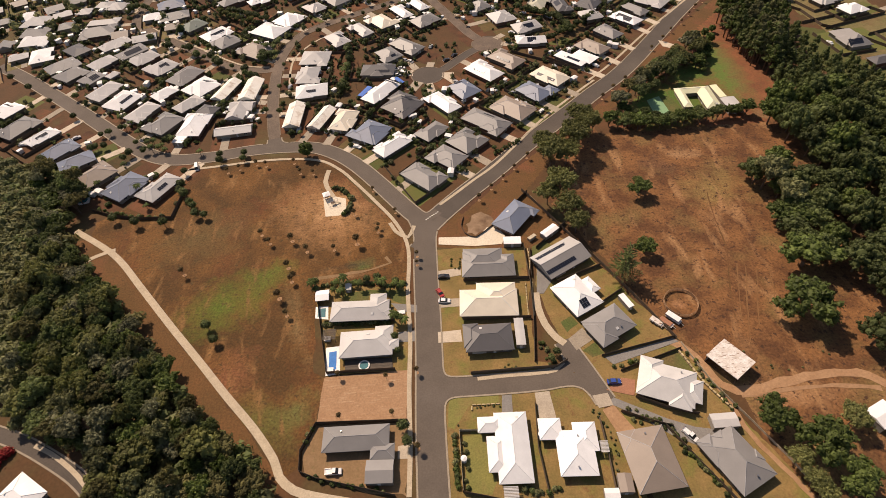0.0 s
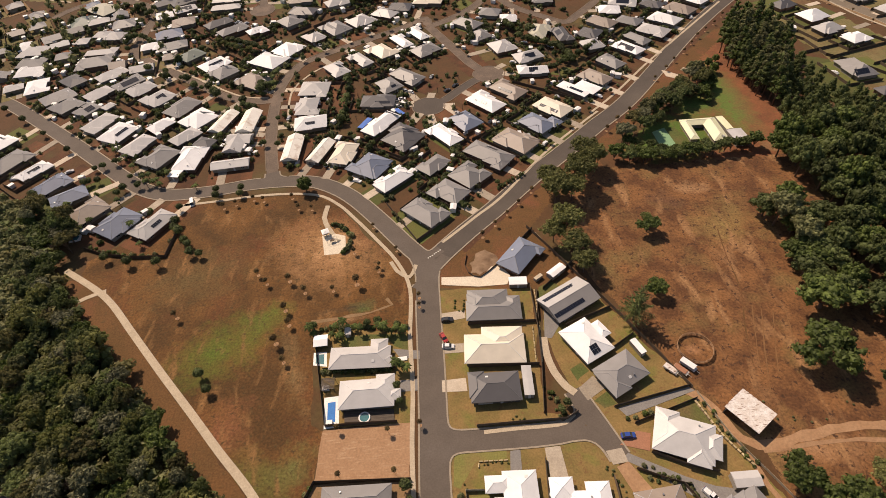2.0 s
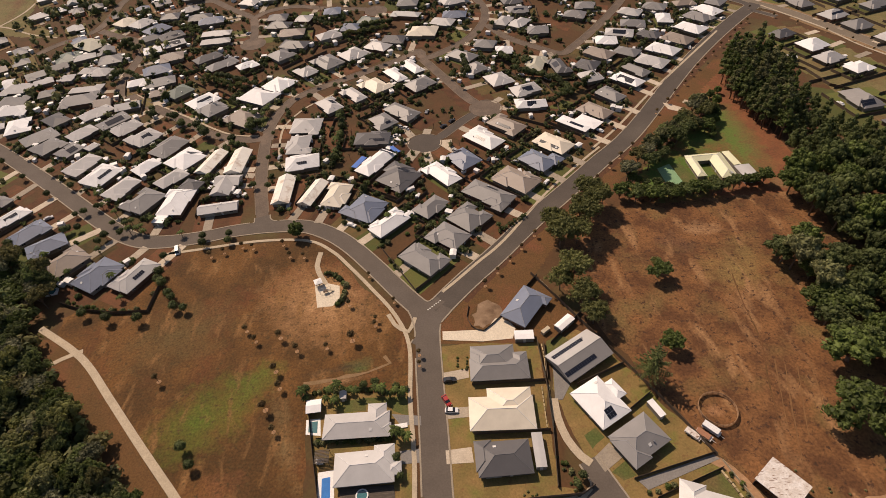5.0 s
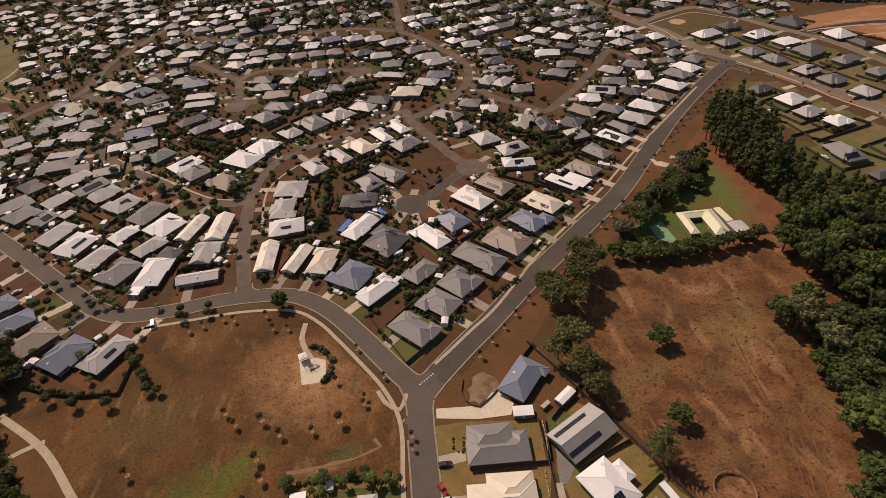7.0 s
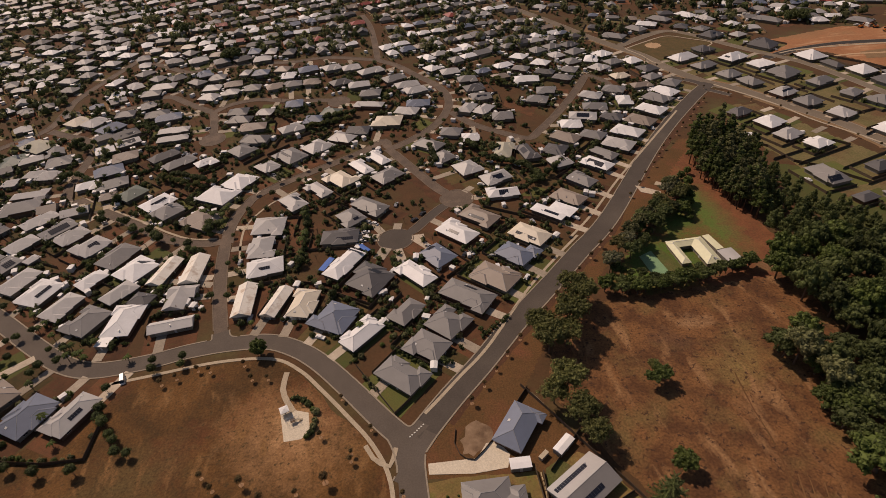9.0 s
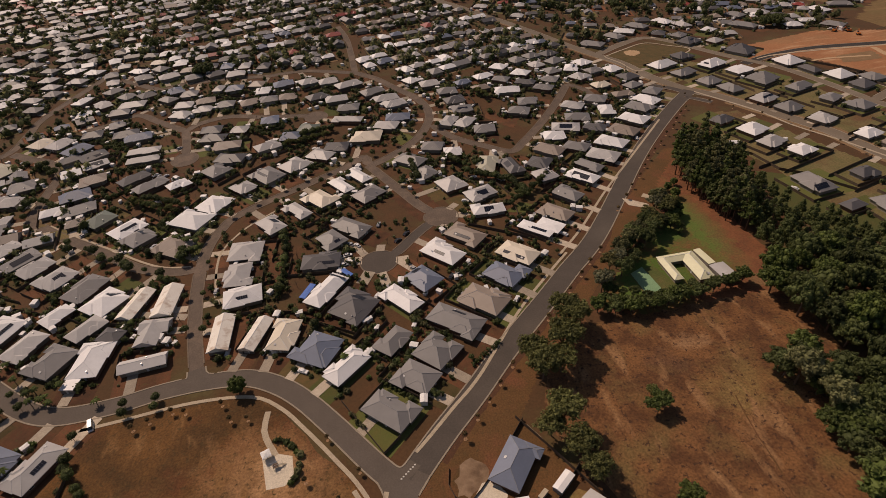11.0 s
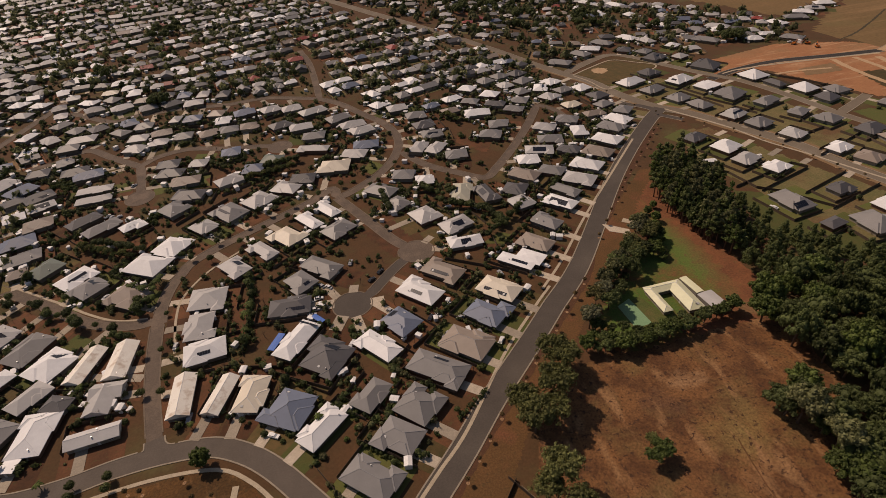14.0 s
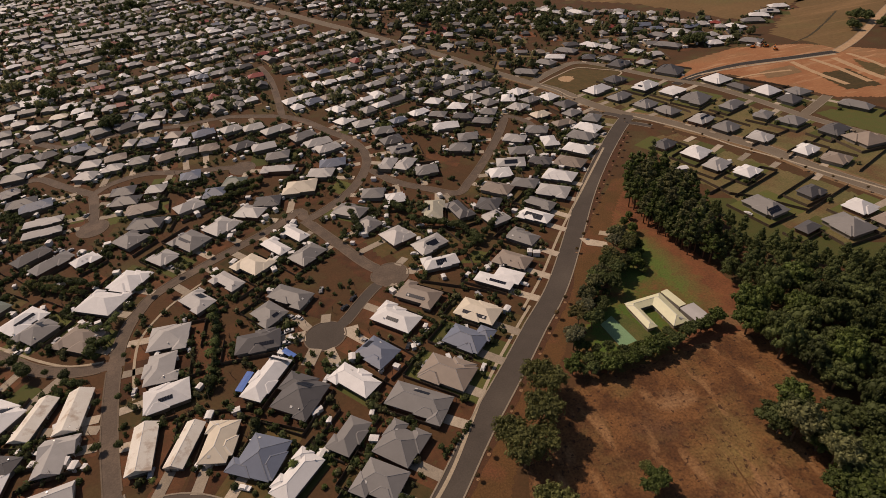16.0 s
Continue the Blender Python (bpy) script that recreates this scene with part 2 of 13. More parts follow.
RIDGE["S"] = RIDGE["C"]
WALL = [mat("rendered_wall", c, tuple(v * 0.88 for v in c), 0.4, 4.0, 0.9, spread=0.12) for c in
        ((0.20, 0.165, 0.125), (0.26, 0.235, 0.20), (0.135, 0.115, 0.095), (0.19, 0.105, 0.07), (0.28, 0.24, 0.185))]
M_fence = mat("weathered_timber_fence", (0.13, 0.095, 0.065), (0.095, 0.07, 0.05), 0.5, 5.0, 0.9, spread=0.25)
M_fence_cream = mat("cream_steel_fence", (0.50, 0.42, 0.30), (0.42, 0.35, 0.25), 0.5, 5.0, 0.6)
M_glass = mat("dark_window_glass", (0.03, 0.035, 0.04), (0.025, 0.03, 0.035), 1.0, 3.0, 0.12, spec=0.6)
M_frame = mat("white_window_frame", (0.65, 0.64, 0.61), None, 1.0, 3.0, 0.5)
M_door = mat("garage_door_steel", (0.45, 0.42, 0.37), None, 1.0, 3.0, 0.5, spread=0.3)
M_solar = mat("solar_glass", (0.012, 0.014, 0.025), (0.016, 0.02, 0.03), 1.0, 4.0, 0.3, spec=0.3)
M_bark = mat("bark", (0.16, 0.11, 0.075), (0.10, 0.07, 0.05), 1.2, 8.0, 0.95, bump=0.03)
M_leaf = mat("gum_foliage", (0.20, 0.203, 0.088), (0.128, 0.135, 0.058), 0.35, 1.6, 0.7, spread=0.35, third=(0.15, 0.15, 0.07), big=0.06, spec=0.3, leafy=0.42)
M_leaf_dark = mat("dark_foliage", (0.112, 0.135, 0.046), (0.07, 0.09, 0.031), 0.35, 1.6, 0.7, spread=0.4, third=(0.085, 0.105, 0.036), big=0.06, spec=0.3, leafy=0.45)
M_leaf_fresh = mat("fresh_foliage", (0.118, 0.154, 0.038), (0.076, 0.105, 0.026), 0.4, 1.8, 0.65, spread=0.25, spec=0.3, leafy=0.42)
M_leaf_mid = mat("green_foliage", (0.158, 0.19, 0.066), (0.103, 0.13, 0.045), 0.35, 1.6, 0.7, spread=0.35, spec=0.3, leafy=0.5)
M_leaf_grey = mat("grey_foliage", (0.225, 0.222, 0.125), (0.15, 0.156, 0.085), 0.4, 1.8, 0.7, spread=0.3, spec=0.3, leafy=0.42)
M_leaf_olive = mat("olive_foliage", (0.165, 0.15, 0.058), (0.115, 0.108, 0.043), 0.35, 1.6, 0.75, spread=0.35, spec=0.25, leafy=0.42)
M_leaf_yellow = mat("yellowish_foliage", (0.175, 0.175, 0.055), (0.11, 0.122, 0.038), 0.35, 1.6, 0.7, spread=0.25, spec=0.3, leafy=0.45)
M_leaf_wattle = mat("wattle_foliage", (0.22, 0.225, 0.08), (0.155, 0.165, 0.058), 0.4, 1.8, 0.7, spread=0.25, spec=0.25, leafy=0.45)
M_leaf_twig = mat("dry_twigs", (0.17, 0.125, 0.09), (0.11, 0.085, 0.06), 0.4, 1.8, 0.85, spread=0.3, spec=0.2, leafy=0.2)
M_leaf_rust = mat("dry_foliage", (0.15, 0.095, 0.042), (0.105, 0.08, 0.032), 0.5, 2.0, 0.8, spread=0.35, leafy=0.3)
M_park = mat("park_grass", (0.15, 0.069, 0.0205), (0.08, 0.0395, 0.0125), 0.045, 1.2, 0.95, bump=0.04, third=(0.13, 0.047, 0.018), big=0.028, spots=PARK_SPOTS,
             tuft=(0.5, (0.075, 0.046, 0.017), 0.54, 0.66), streak=((0.2, 0.07, 1), 35, (0.225, 0.115, 0.043), 0.55, 0.72), grit=(0.52, 1.36), hard=0.42)
M_vacant = mat("raked_tan_earth", (0.36, 0.215, 0.12), (0.30, 0.17, 0.092), 0.35, 1.5, 0.95, bump=0.03, streak=((0.25, 1.6, 1), 8, (0.42, 0.28, 0.17), 0.55, 0.75))
M_terra = mat("terracotta_pavers", (0.36, 0.17, 0.10), None, 0.5, 3.0, 0.9)
M_lotgrass = mat("dry_lot_grass", (0.245, 0.155, 0.058), (0.17, 0.122, 0.041), 0.12, 1.6, 0.95, bump=0.03, third=(0.15, 0.15, 0.036), big=0.08, tuft=(0.35, (0.17, 0.085, 0.036), 0.55, 0.68), grit=(0.7, 1.2), hard=0.55)
M_bank = mat("dark_grass_bank", (0.07, 0.055, 0.03), (0.055, 0.045, 0.025), 0.2, 1.5, 0.95)
M_tan = mat("tan_bare_soil", (0.26, 0.16, 0.085), (0.20, 0.125, 0.06), 0.2, 1.5, 0.95, bump=0.03, tuft=(0.5, (0.13, 0.11, 0.045), 0.58, 0.7))
M_white = mat("white_paint", (0.75, 0.74, 0.71), (0.66, 0.65, 0.62), 0.8, 4.0, 0.5)
M_tyre = mat("rubber", (0.025, 0.025, 0.025), None, 1.0, 8.0, 0.9)
M_alloy = mat("alloy", (0.5, 0.5, 0.5), None, 1.0, 8.0, 0.35, 0.9)
M_water = mat("pool_water", (0.03, 0.19, 0.50), (0.025, 0.16, 0.44), 0.6, 3.0, 0.08, spec=0.6)
M_water_teal = mat("teal_pool_water", (0.05, 0.17, 0.18), (0.04, 0.14, 0.16), 0.6, 3.0, 0.08, spec=0.6)
M_court = mat("green_court", (0.20, 0.34, 0.185), (0.17, 0.30, 0.16), 0.2, 2.0, 0.9)
M_rust = mat("rusting_iron_sheet", (0.72, 0.69, 0.65), (0.5, 0.42, 0.35), 0.5, 2.5, 0.7, streak=((0.5, 2.2, 1), 52, (0.20, 0.12, 0.08), 0.58, 0.66))
CARS = {k: mat("car_paint_" + k, c, tuple(v * 0.95 for v in c), 1.0, 3.0, 0.25, 0.0, spec=0.6) for k, c in
        {"white": (0.72, 0.72, 0.70), "red": (0.40, 0.035, 0.03), "blue": (0.03, 0.07, 0.28), "silver": (0.38, 0.38, 0.38), "black": (0.03, 0.03, 0.032), "orange": (0.55, 0.17, 0.03)}.items()}



# ---- building blocks ----
def ground_z(x, y):
    """Height of the land: level near, rising gently under the far suburb, level again to the east."""
    d, e = y - 225.0, y - 560.0
    g = 0.0425 * (d + math.sqrt(d * d + 2500.0)) - 0.0175 * (e + math.sqrt(e * e + 3600.0)) - 0.6
    s = min(1.0, max(0.0, (x - 100) / 220))
    return max(0.0, g) * (1 - s * s * (3 - 2 * s))


def mesh(name, verts, faces, material, smooth=False):
    me = bpy.data.meshes.new(name)
    me.from_pydata(verts, [], faces)
    me.materials.append(material)
    if smooth:
        me.polygons.foreach_set("use_smooth", [True] * len(me.polygons))
    me.update()
    return me


def part(name, me, parent, label="", m=None):
    ob = new(name, me)
    ob.parent = parent
    if m is not None:
        ob.matrix_basis = m
    if label:
        ob["label"] = label
    return ob


def structure(name, me, label, category="ground"):
    return tagged(new(name, me), label, category, kind="structure")


class Shape:
    """Collects verts and faces of one mesh."""

    def __init__(self):
        self.v, self.f = [], []

    def add(self, verts, faces):
        n = len(self.v)
        self.v += [tuple(p) for p in verts]
        self.f += [tuple(i + n for i in q) for q in faces]
        return self

    def box(self, x0, y0, z0, x1, y1, z1):
        return self.add([(x0, y0, z0), (x1, y0, z0), (x1, y1, z0), (x0, y1, z0), (x0, y0, z1), (x1, y0, z1), (x1, y1, z1), (x0, y1, z1)],
                        [(0, 3, 2, 1), (4, 5, 6, 7), (0, 1, 5, 4), (1, 2, 6, 5), (2, 3, 7, 6), (3, 0, 4, 7)])

    def tube(self, p, q, r0, r1, n=6):
        p, q = Vector(p), Vector(q)
        ax = (q - p).normalized()
        u = ax.orthogonal().normalized()
        w = ax.cross(u)
        ring = [(math.cos(2 * math.pi * k / n), math.sin(2 * math.pi * k / n)) for k in range(n)]
        vs = [p + r0 * (c * u + s * w) for c, s in ring] + [q + r1 * (c * u + s * w) for c, s in ring]
        return self.add(vs, [(k, (k + 1) % n, n + (k + 1) % n, n + k) for k in range(n)] + [tuple(range(n - 1, -1, -1)), tuple(range(n, 2 * n))])

    def mesh(self, name, material, smooth=False):
        return mesh(name, self.v, self.f, material, smooth)


def smooth_line(pts, step=3.0):
    """A Catmull-Rom line through the points, sampled evenly."""
    P = [Vector(p) for p in pts]
    if len(P) == 2:
        n = max(1, int((P[1] - P[0]).length / step))
        return [P[0].lerp(P[1], k / n) for k in range(n + 1)]
    P = [2 * P[0] - P[1]] + P + [2 * P[-1] - P[-2]]
    out = []
    for a, b, c, d in zip(P, P[1:], P[2:], P[3:]):
        n = max(1, int((c - b).length / step))
        for k in range(n):
            t = k / n
            out.append(0.5 * (2 * b + (c - a) * t + (2 * a - 5 * b + 4 * c - d) * t * t + (3 * b - a - 3 * c + d) * t ** 3))
    return out + [P[-2]]


def sides(line):
    """Unit vectors to the left of a line, point by point."""
    out = []
    for k in range(len(line)):
        d = line[min(k + 1, len(line) - 1)] - line[max(k - 1, 0)]
        out.append(Vector((-d.y, d.x)).normalized())
    return out


def ribbon(shape, line, lo, hi, z, ragged=0.0, thick=0.0):
    """A strip between two offsets left of the line, at height z over the land; thick gives it upright sides down to the land."""
    s = sides(line)
    n = len(line)
    rows = []
    for p, u in zip(line, s):
        j0, j1 = ((random.random() - 0.5) * ragged, (random.random() - 0.5) * ragged) if ragged else (0, 0)
        a, b = p + u * (lo + j0), p + u * (hi + j1)
        rows.append(((a.x, a.y, ground_z(a.x, a.y) + z), (b.x, b.y, ground_z(b.x, b.y) + z)))
    vs = [v for r in rows for v in r]
    shape.add(vs, [(2 * k, 2 * k + 2, 2 * k + 3, 2 * k + 1) for k in range(n - 1)])
    if thick:
        for e in (0, 1):
            vs = [q for r in rows for q in (r[e], (r[e][0], r[e][1], r[e][2] - thick))]
            shape.add(vs, [(2 * k, 2 * k + 1, 2 * k + 3, 2 * k + 2) for k in range(n - 1)])


def inside(x, y, poly):
    hit = False
    for (xa, ya), (xb, yb) in zip(poly, poly[1:] + poly[:1]):
        if (ya > y) != (yb > y) and x < (xb - xa) * (y - ya) / (yb - ya) + xa:
            hit = not hit
    return hit


def patch(name, poly, material, label, z=0.03, cell=2.0, ragged=0.5, category="ground"):
    """A sheet of ground cover over a region of the plan, with an uneven edge."""
    if max(p[1] for p in poly) < 150:
        edge = []
        for a, b in zip(poly, poly[1:] + poly[:1]):
            a, b = Vector(a), Vector(b)
            n = max(1, int((b - a).length / 1.6))
            u = Vector((-(b - a).y, (b - a).x)).normalized()
            edge += [a.lerp(b, k / n) + u * (noise.noise((a.lerp(b, k / n) * 0.11).to_3d()) * 2.2 * ragged + random.uniform(-0.35, 0.35) * ragged) * (k > 0) for k in range(n)]
        return structure(name, mesh(name, [(v.x, v.y, ground_z(v.x, v.y) + z) for v in edge], [tuple(range(len(edge)))], material), label, category)
    xs, ys = [p[0] for p in poly], [p[1] for p in poly]
    nx, ny = int((max(xs) - min(xs)) / cell) + 2, int((max(ys) - min(ys)) / cell) + 2
    ids, vs, fs = {}, [], []

    def corner(i, j):
        if (i, j) not in ids:
            r = random.Random(i * 7919 + j)
            x, y = min(xs) + i * cell + (r.random() - 0.5) * ragged * cell, min(ys) + j * cell + (r.random() - 0.5) * ragged * cell
            ids[i, j] = len(vs)
            vs.append((x, y, ground_z(x, y) + z))
        return ids[i, j]

    for i in range(nx):
        for j in range(ny):
            if inside(min(xs) + (i + 0.5) * cell, min(ys) + (j + 0.5) * cell, poly):
                fs.append((corner(i, j), corner(i + 1, j), corner(i + 1, j + 1), corner(i, j + 1)))
    return structure(name, mesh(name, vs, fs, material), label, category)


def slab(name, poly, material, label, z=0.08, category="paving"):
    """A paved area with upright edges, given by its corners."""
    n = len(poly)
    z += lift() if category == "driveway" else 0
    top = [(x, y, ground_z(x, y) + z) for x, y in poly]
    low = [(x, y, ground_z(x, y) - 0.05) for x, y in poly]
    return structure(name, mesh(name, top + low, [tuple(range(n))] + [(k, n + k, n + (k + 1) % n, (k + 1) % n) for k in range(n)], material), label, category)


# ---- roads ----
ROADS, RUN = [], []


def road(pts, width, material=None, label="grey asphalt suburban street with pale kerbs", bulb=0.0):
    line = smooth_line(pts, 3.0)
    ROADS.append((line, width, material or M_asphalt, label, bulb))


def near_road(x, y, skip=None, extra=0.0):
    if not RUN:
        for k, (line, width, _, _, bulb) in enumerate(ROADS):
            dense = [p.lerp(q, f / 4) for p, q in zip(line, line[1:]) for f in range(4)] + [line[-1]]
            RUN.extend([(p.x, p.y, width / 2, k) for p in dense] + ([(line[-1].x, line[-1].y, bulb, k)] if bulb else []))
        RUN[:] = [np.array(RUN)]
    a = RUN[0]
    near = (a[:, 0] - x) ** 2 + (a[:, 1] - y) ** 2 < (a[:, 2] + extra) ** 2
    return bool(np.any(near if skip is None else near & (a[:, 3] != skip)))


def lay_roads():
    levels = []
    for k, (line, width, material, label, bulb) in enumerate(ROADS):
        # streets that cross lie a few millimetres over one another
        mine = np.array([(p.x, p.y) for p in line])
        used = set()
        for j in range(k):
            other = np.array([(p.x, p.y) for p in ROADS[j][0]])
            gap = np.hypot(mine[:, None, 0] - other[None, :, 0], mine[:, None, 1] - other[None, :, 1]).min()
            if gap < (width + ROADS[j][1]) / 2 + max(bulb, ROADS[j][4]) + 3:
                used.add(levels[j])
        levels.append(next(n for n in range(40) if n not in used))
        s, z = Shape(), 0.06 + 0.004 * levels[k]
        ribbon(s, line, -width / 2, width / 2, z)
        if bulb:
            c = line[-1]
            ring = [(c.x + bulb * math.cos(a * math.pi / 14), c.y + bulb * math.sin(a * math.pi / 14)) for a in range(28)]
            s.add([(x, y, ground_z(x, y) + z + 0.002) for x, y in ring], [tuple(range(28))])
        old = line[len(line) // 2].y > 160 and material is M_asphalt
        worn = old or bulb > 0
        structure("road", s.mesh("road", M_asphalt_brown if old else material), label, "road")
        kerb = Shape()
        for side in (-1, 1):
            run = []
            for p, u in zip(line, sides(line)):
                q = p + u * side * (width / 2 + 0.15)
                if near_road(q.x, q.y, k) or (bulb and (q - line[-1]).length < bulb):
                    if len(run) > 1:
                        ribbon(kerb, run, -0.28, 0.28, 0.17 + 0.004 * levels[k], thick=0.16)
                    run = []
                else:
                    run.append(q)
            if len(run) > 1:
                ribbon(kerb, run, -0.28, 0.28, 0.17 + 0.004 * levels[k], thick=0.16)
        if bulb:
            run = []
            for a in range(57):
                q = line[-1] + Vector((math.cos(a * math.pi / 28), math.sin(a * math.pi / 28))) * (bulb + 0.15)
                if near_road(q.x, q.y, k) or any((p - q).length < width / 2 for p in line):
                    if len(run) > 1:
                        ribbon(kerb, run, -0.28, 0.28, 0.17 + 0.004 * levels[k], thick=0.16)
                    run = []
                else:
                    run.append(q)
            if len(run) > 1:
                ribbon(kerb, run, -0.28, 0.28, 0.17 + 0.004 * levels[k], thick=0.16)
        if kerb.v:
            structure("kerb", kerb.mesh("kerb", M_kerb_worn if worn else M_kerb), "pale concrete kerb along the street", "kerb")


LAID = [0]


def lift():
    """A few millimetres more for each paved piece, so that no two lie in one plane."""
    LAID[0] = (LAID[0] + 1) % 12
    return LAID[0] * 0.005


def path(pts, width, material=None, label="pale concrete footpath", z=0.10, name="footpath", step=3.0, ragged=0.0):
    s = Shape()
    ribbon(s, smooth_line(pts, step), -width / 2, width / 2, z + lift(), ragged, 0.12)
    return structure(name, s.mesh(name, material or M_path), label, "path")


def driveway(xa, ya, xb, yb, width=4.5, shade="concrete"):
    a, b = Vector((xa, ya)), Vector((xb, yb))
    s = Shape()
    ribbon(s, smooth_line([a, b], 2.5), -width / 2, width / 2, 0.13 + lift(), thick=0.14)
    structure("driveway", s.mesh("driveway", M_greypave if shade == "grey" else M_drive), "concrete driveway from the street to the garage", "driveway")


YARDS = [0]


def yard(x, y, rz, x0, y0, x1, y1, cover):
    """The ground of a house lot, in the house's own directions."""
    YARDS[0] += 1
    m, s = pose(x, y, 0, rz=rz), Shape()
    nx, ny = max(1, int((x1 - x0) / 6)), max(1, int((y1 - y0) / 6))
    vs = []
    for j in range(ny + 1):
        for i in range(nx + 1):
            p = m @ Vector((x0 + (x1 - x0) * i / nx, y0 + (y1 - y0) * j / ny, 0))
            vs.append((p.x, p.y, ground_z(p.x, p.y) + 0.0215 + YARDS[0] % 13 * 0.0029))
    s.add(vs, [(j * (nx + 1) + i, j * (nx + 1) + i + 1, (j + 1) * (nx + 1) + i + 1, (j + 1) * (nx + 1) + i) for j in range(ny) for i in range(nx)])
    me, lab = {"g": (M_lawn, "patchy green lawn of a house lot"), "d": (M_drylawn, "dry brown lawn of a house lot"), "r": (M_redsoil, "bare red soil of a house lot"), "t": (M_scrub, "worn olive-brown grass of a new house lot")}[cover]
    structure("yard", s.mesh("yard", me), lab, "lawn")


HEDGES = []


def fence(pts, height=1.7, cream=False, post=2.4):
    """A paling fence: posts, rails and palings along straight runs."""
    top = tagged(new("fence"), "cream steel panel fence between lots" if cream else "weathered brown timber paling fence between lots", "fence", "lot fences")
    HEDGES.append(pts)
    x0, y0 = pts[0]
    top.location = (x0, y0, ground_z(x0, y0))
    m = M_fence_cream if cream else M_fence
    line = []
    for (xa, ya), (xb, yb) in zip(pts, pts[1:]):
        a, b = Vector((xa, ya)), Vector((xb, yb))
        n = max(1, round((b - a).length / post))
        line += [a.lerp(b, k / n) for k in range(n)]
    line.append(Vector(pts[-1]))
    for name, lo, hi, t, off in (("panel", 0.03, height, 0.025, 0.0), ("rail", height - 0.4, height - 0.28, 0.035, 0.07)):
        if name == "rail" and y0 > 110:
            continue
        vs, fs = [], []
        for k, (p, u) in enumerate(zip(line, sides(line))):
            z = ground_z(p.x, p.y) - top.location.z
            h = hi + (random.uniform(-0.05, 0.05) if name == "panel" else 0)
            c, e = p + u * (off - t), p + u * (off + t)
            vs += [(c.x - x0, c.y - y0, z + lo), (c.x - x0, c.y - y0, z + h), (e.x - x0, e.y - y0, z + h), (e.x - x0, e.y - y0, z + lo)]
        for k in range(len(line) - 1):
            fs += [(4 * k + i, 4 * k + 4 + i, 4 * k + 4 + (i + 1) % 4, 4 * k + (i + 1) % 4) for i in range(4)]
        fs += [(0, 1, 2, 3), tuple(4 * (len(line) - 1) + i for i in (3, 2, 1, 0))]
        part(name, mesh(name, vs, fs, m), top)
    return top


# ---- houses ----
def roof_prism(s, cx, cy, w, d, h, pitch, gable, caps=None):
    """A hipped or gabled roof volume with fascia and soffit; the ridge runs along the longer side."""
    a, b = w / 2, d / 2
    flip = b > a
    if flip:
        a, b = b, a
    rise = math.tan(radians(pitch)) * b
    r = a if gable else max(0.0, a - b)
    P = [(-a, -b, h), (a, -b, h), (a, b, h), (-a, b, h), (-r, 0, h + rise), (r, 0, h + rise)]
    P += [(x, y, h - 0.22) for x, y, _ in P[:4]]
    if flip:
        P = [(-y, x, z) for x, y, z in P]
    P = [(x + cx, y + cy, z) for x, y, z in P]
    s.add(P, [(0, 1, 5, 4), (2, 3, 4, 5), (3, 0, 4), (1, 2, 5), (6, 9, 8, 7), (0, 6, 7, 1), (1, 7, 8, 2), (2, 8, 9, 3), (3, 9, 6, 0)])
    if caps is not None:
        lift = Vector((0, 0, 0.02))
        V = [Vector(p) + lift for p in P]
        for i, j in ([(4, 5)] if gable else [(4, 5), (0, 4), (3, 4), (1, 5), (2, 5)]):
            if (V[i] - V[j]).length > 0.2:
                caps.tube(V[i], V[j], 0.075, 0.075, 5)


CAP_FACES = [(k, (k + 1) % 5, 5 + (k + 1) % 5, 5 + k) for k in range(5)] + [(4, 3, 2, 1, 0), (5, 6, 7, 8, 9)]
WINDOWS, PLACED = {}, []


def window_mesh(w, h):
    key = (w, h)
    if key not in WINDOWS:
        f, g = Shape(), Shape()
        for x0, z0, x1, z1 in ((-w / 2, 0, w / 2, 0.07), (-w / 2, h - 0.07, w / 2, h), (-w / 2, 0.07, -w / 2 + 0.07, h - 0.07), (w / 2 - 0.07, 0.07, w / 2, h - 0.07), (-0.03, 0.07, 0.03, h - 0.07)):
            f.box(x0, -0.05, z0, x1, 0.0, z1)
        g.box(-w / 2 + 0.07, -0.025, 0.07, w / 2 - 0.07, 0.0, h - 0.07)
        WINDOWS[key] = (f.mesh("window_frame", M_frame), g.mesh("pane", M_glass))
    return WINDOWS[key]


DOOR_LEAF = Shape().box(-0.45, -0.05, 0.0, 0.45, 0.0, 2.05).box(-0.3, -0.06, 0.25, 0.3, -0.05, 0.9).box(-0.3, -0.06, 1.1, 0.3, -0.05, 1.85).mesh("door", M_frame)
_g = Shape()
for _k in range(4):
    _g.box(-2.4, -0.06, 0.02 + 0.53 * _k, 2.4, 0.0, 0.53 * (_k + 1))
GARAGE_LEAF = _g.mesh("garage_door", M_door)
PANEL = Shape().box(-0.5, -0.82, 0, 0.5, 0.82, 0.04).mesh("solar_panel", M_solar)
WORDS = {"W": "white", "C": "cream", "L": "pale grey", "G": "mid grey", "D": "charcoal", "B": "blue-grey", "T": "tan brown", "R": "dark red", "Y": "pale yellow", "N": "green-grey", "E": "beige", "P": "light grey", "S": "rust-stained cream"}


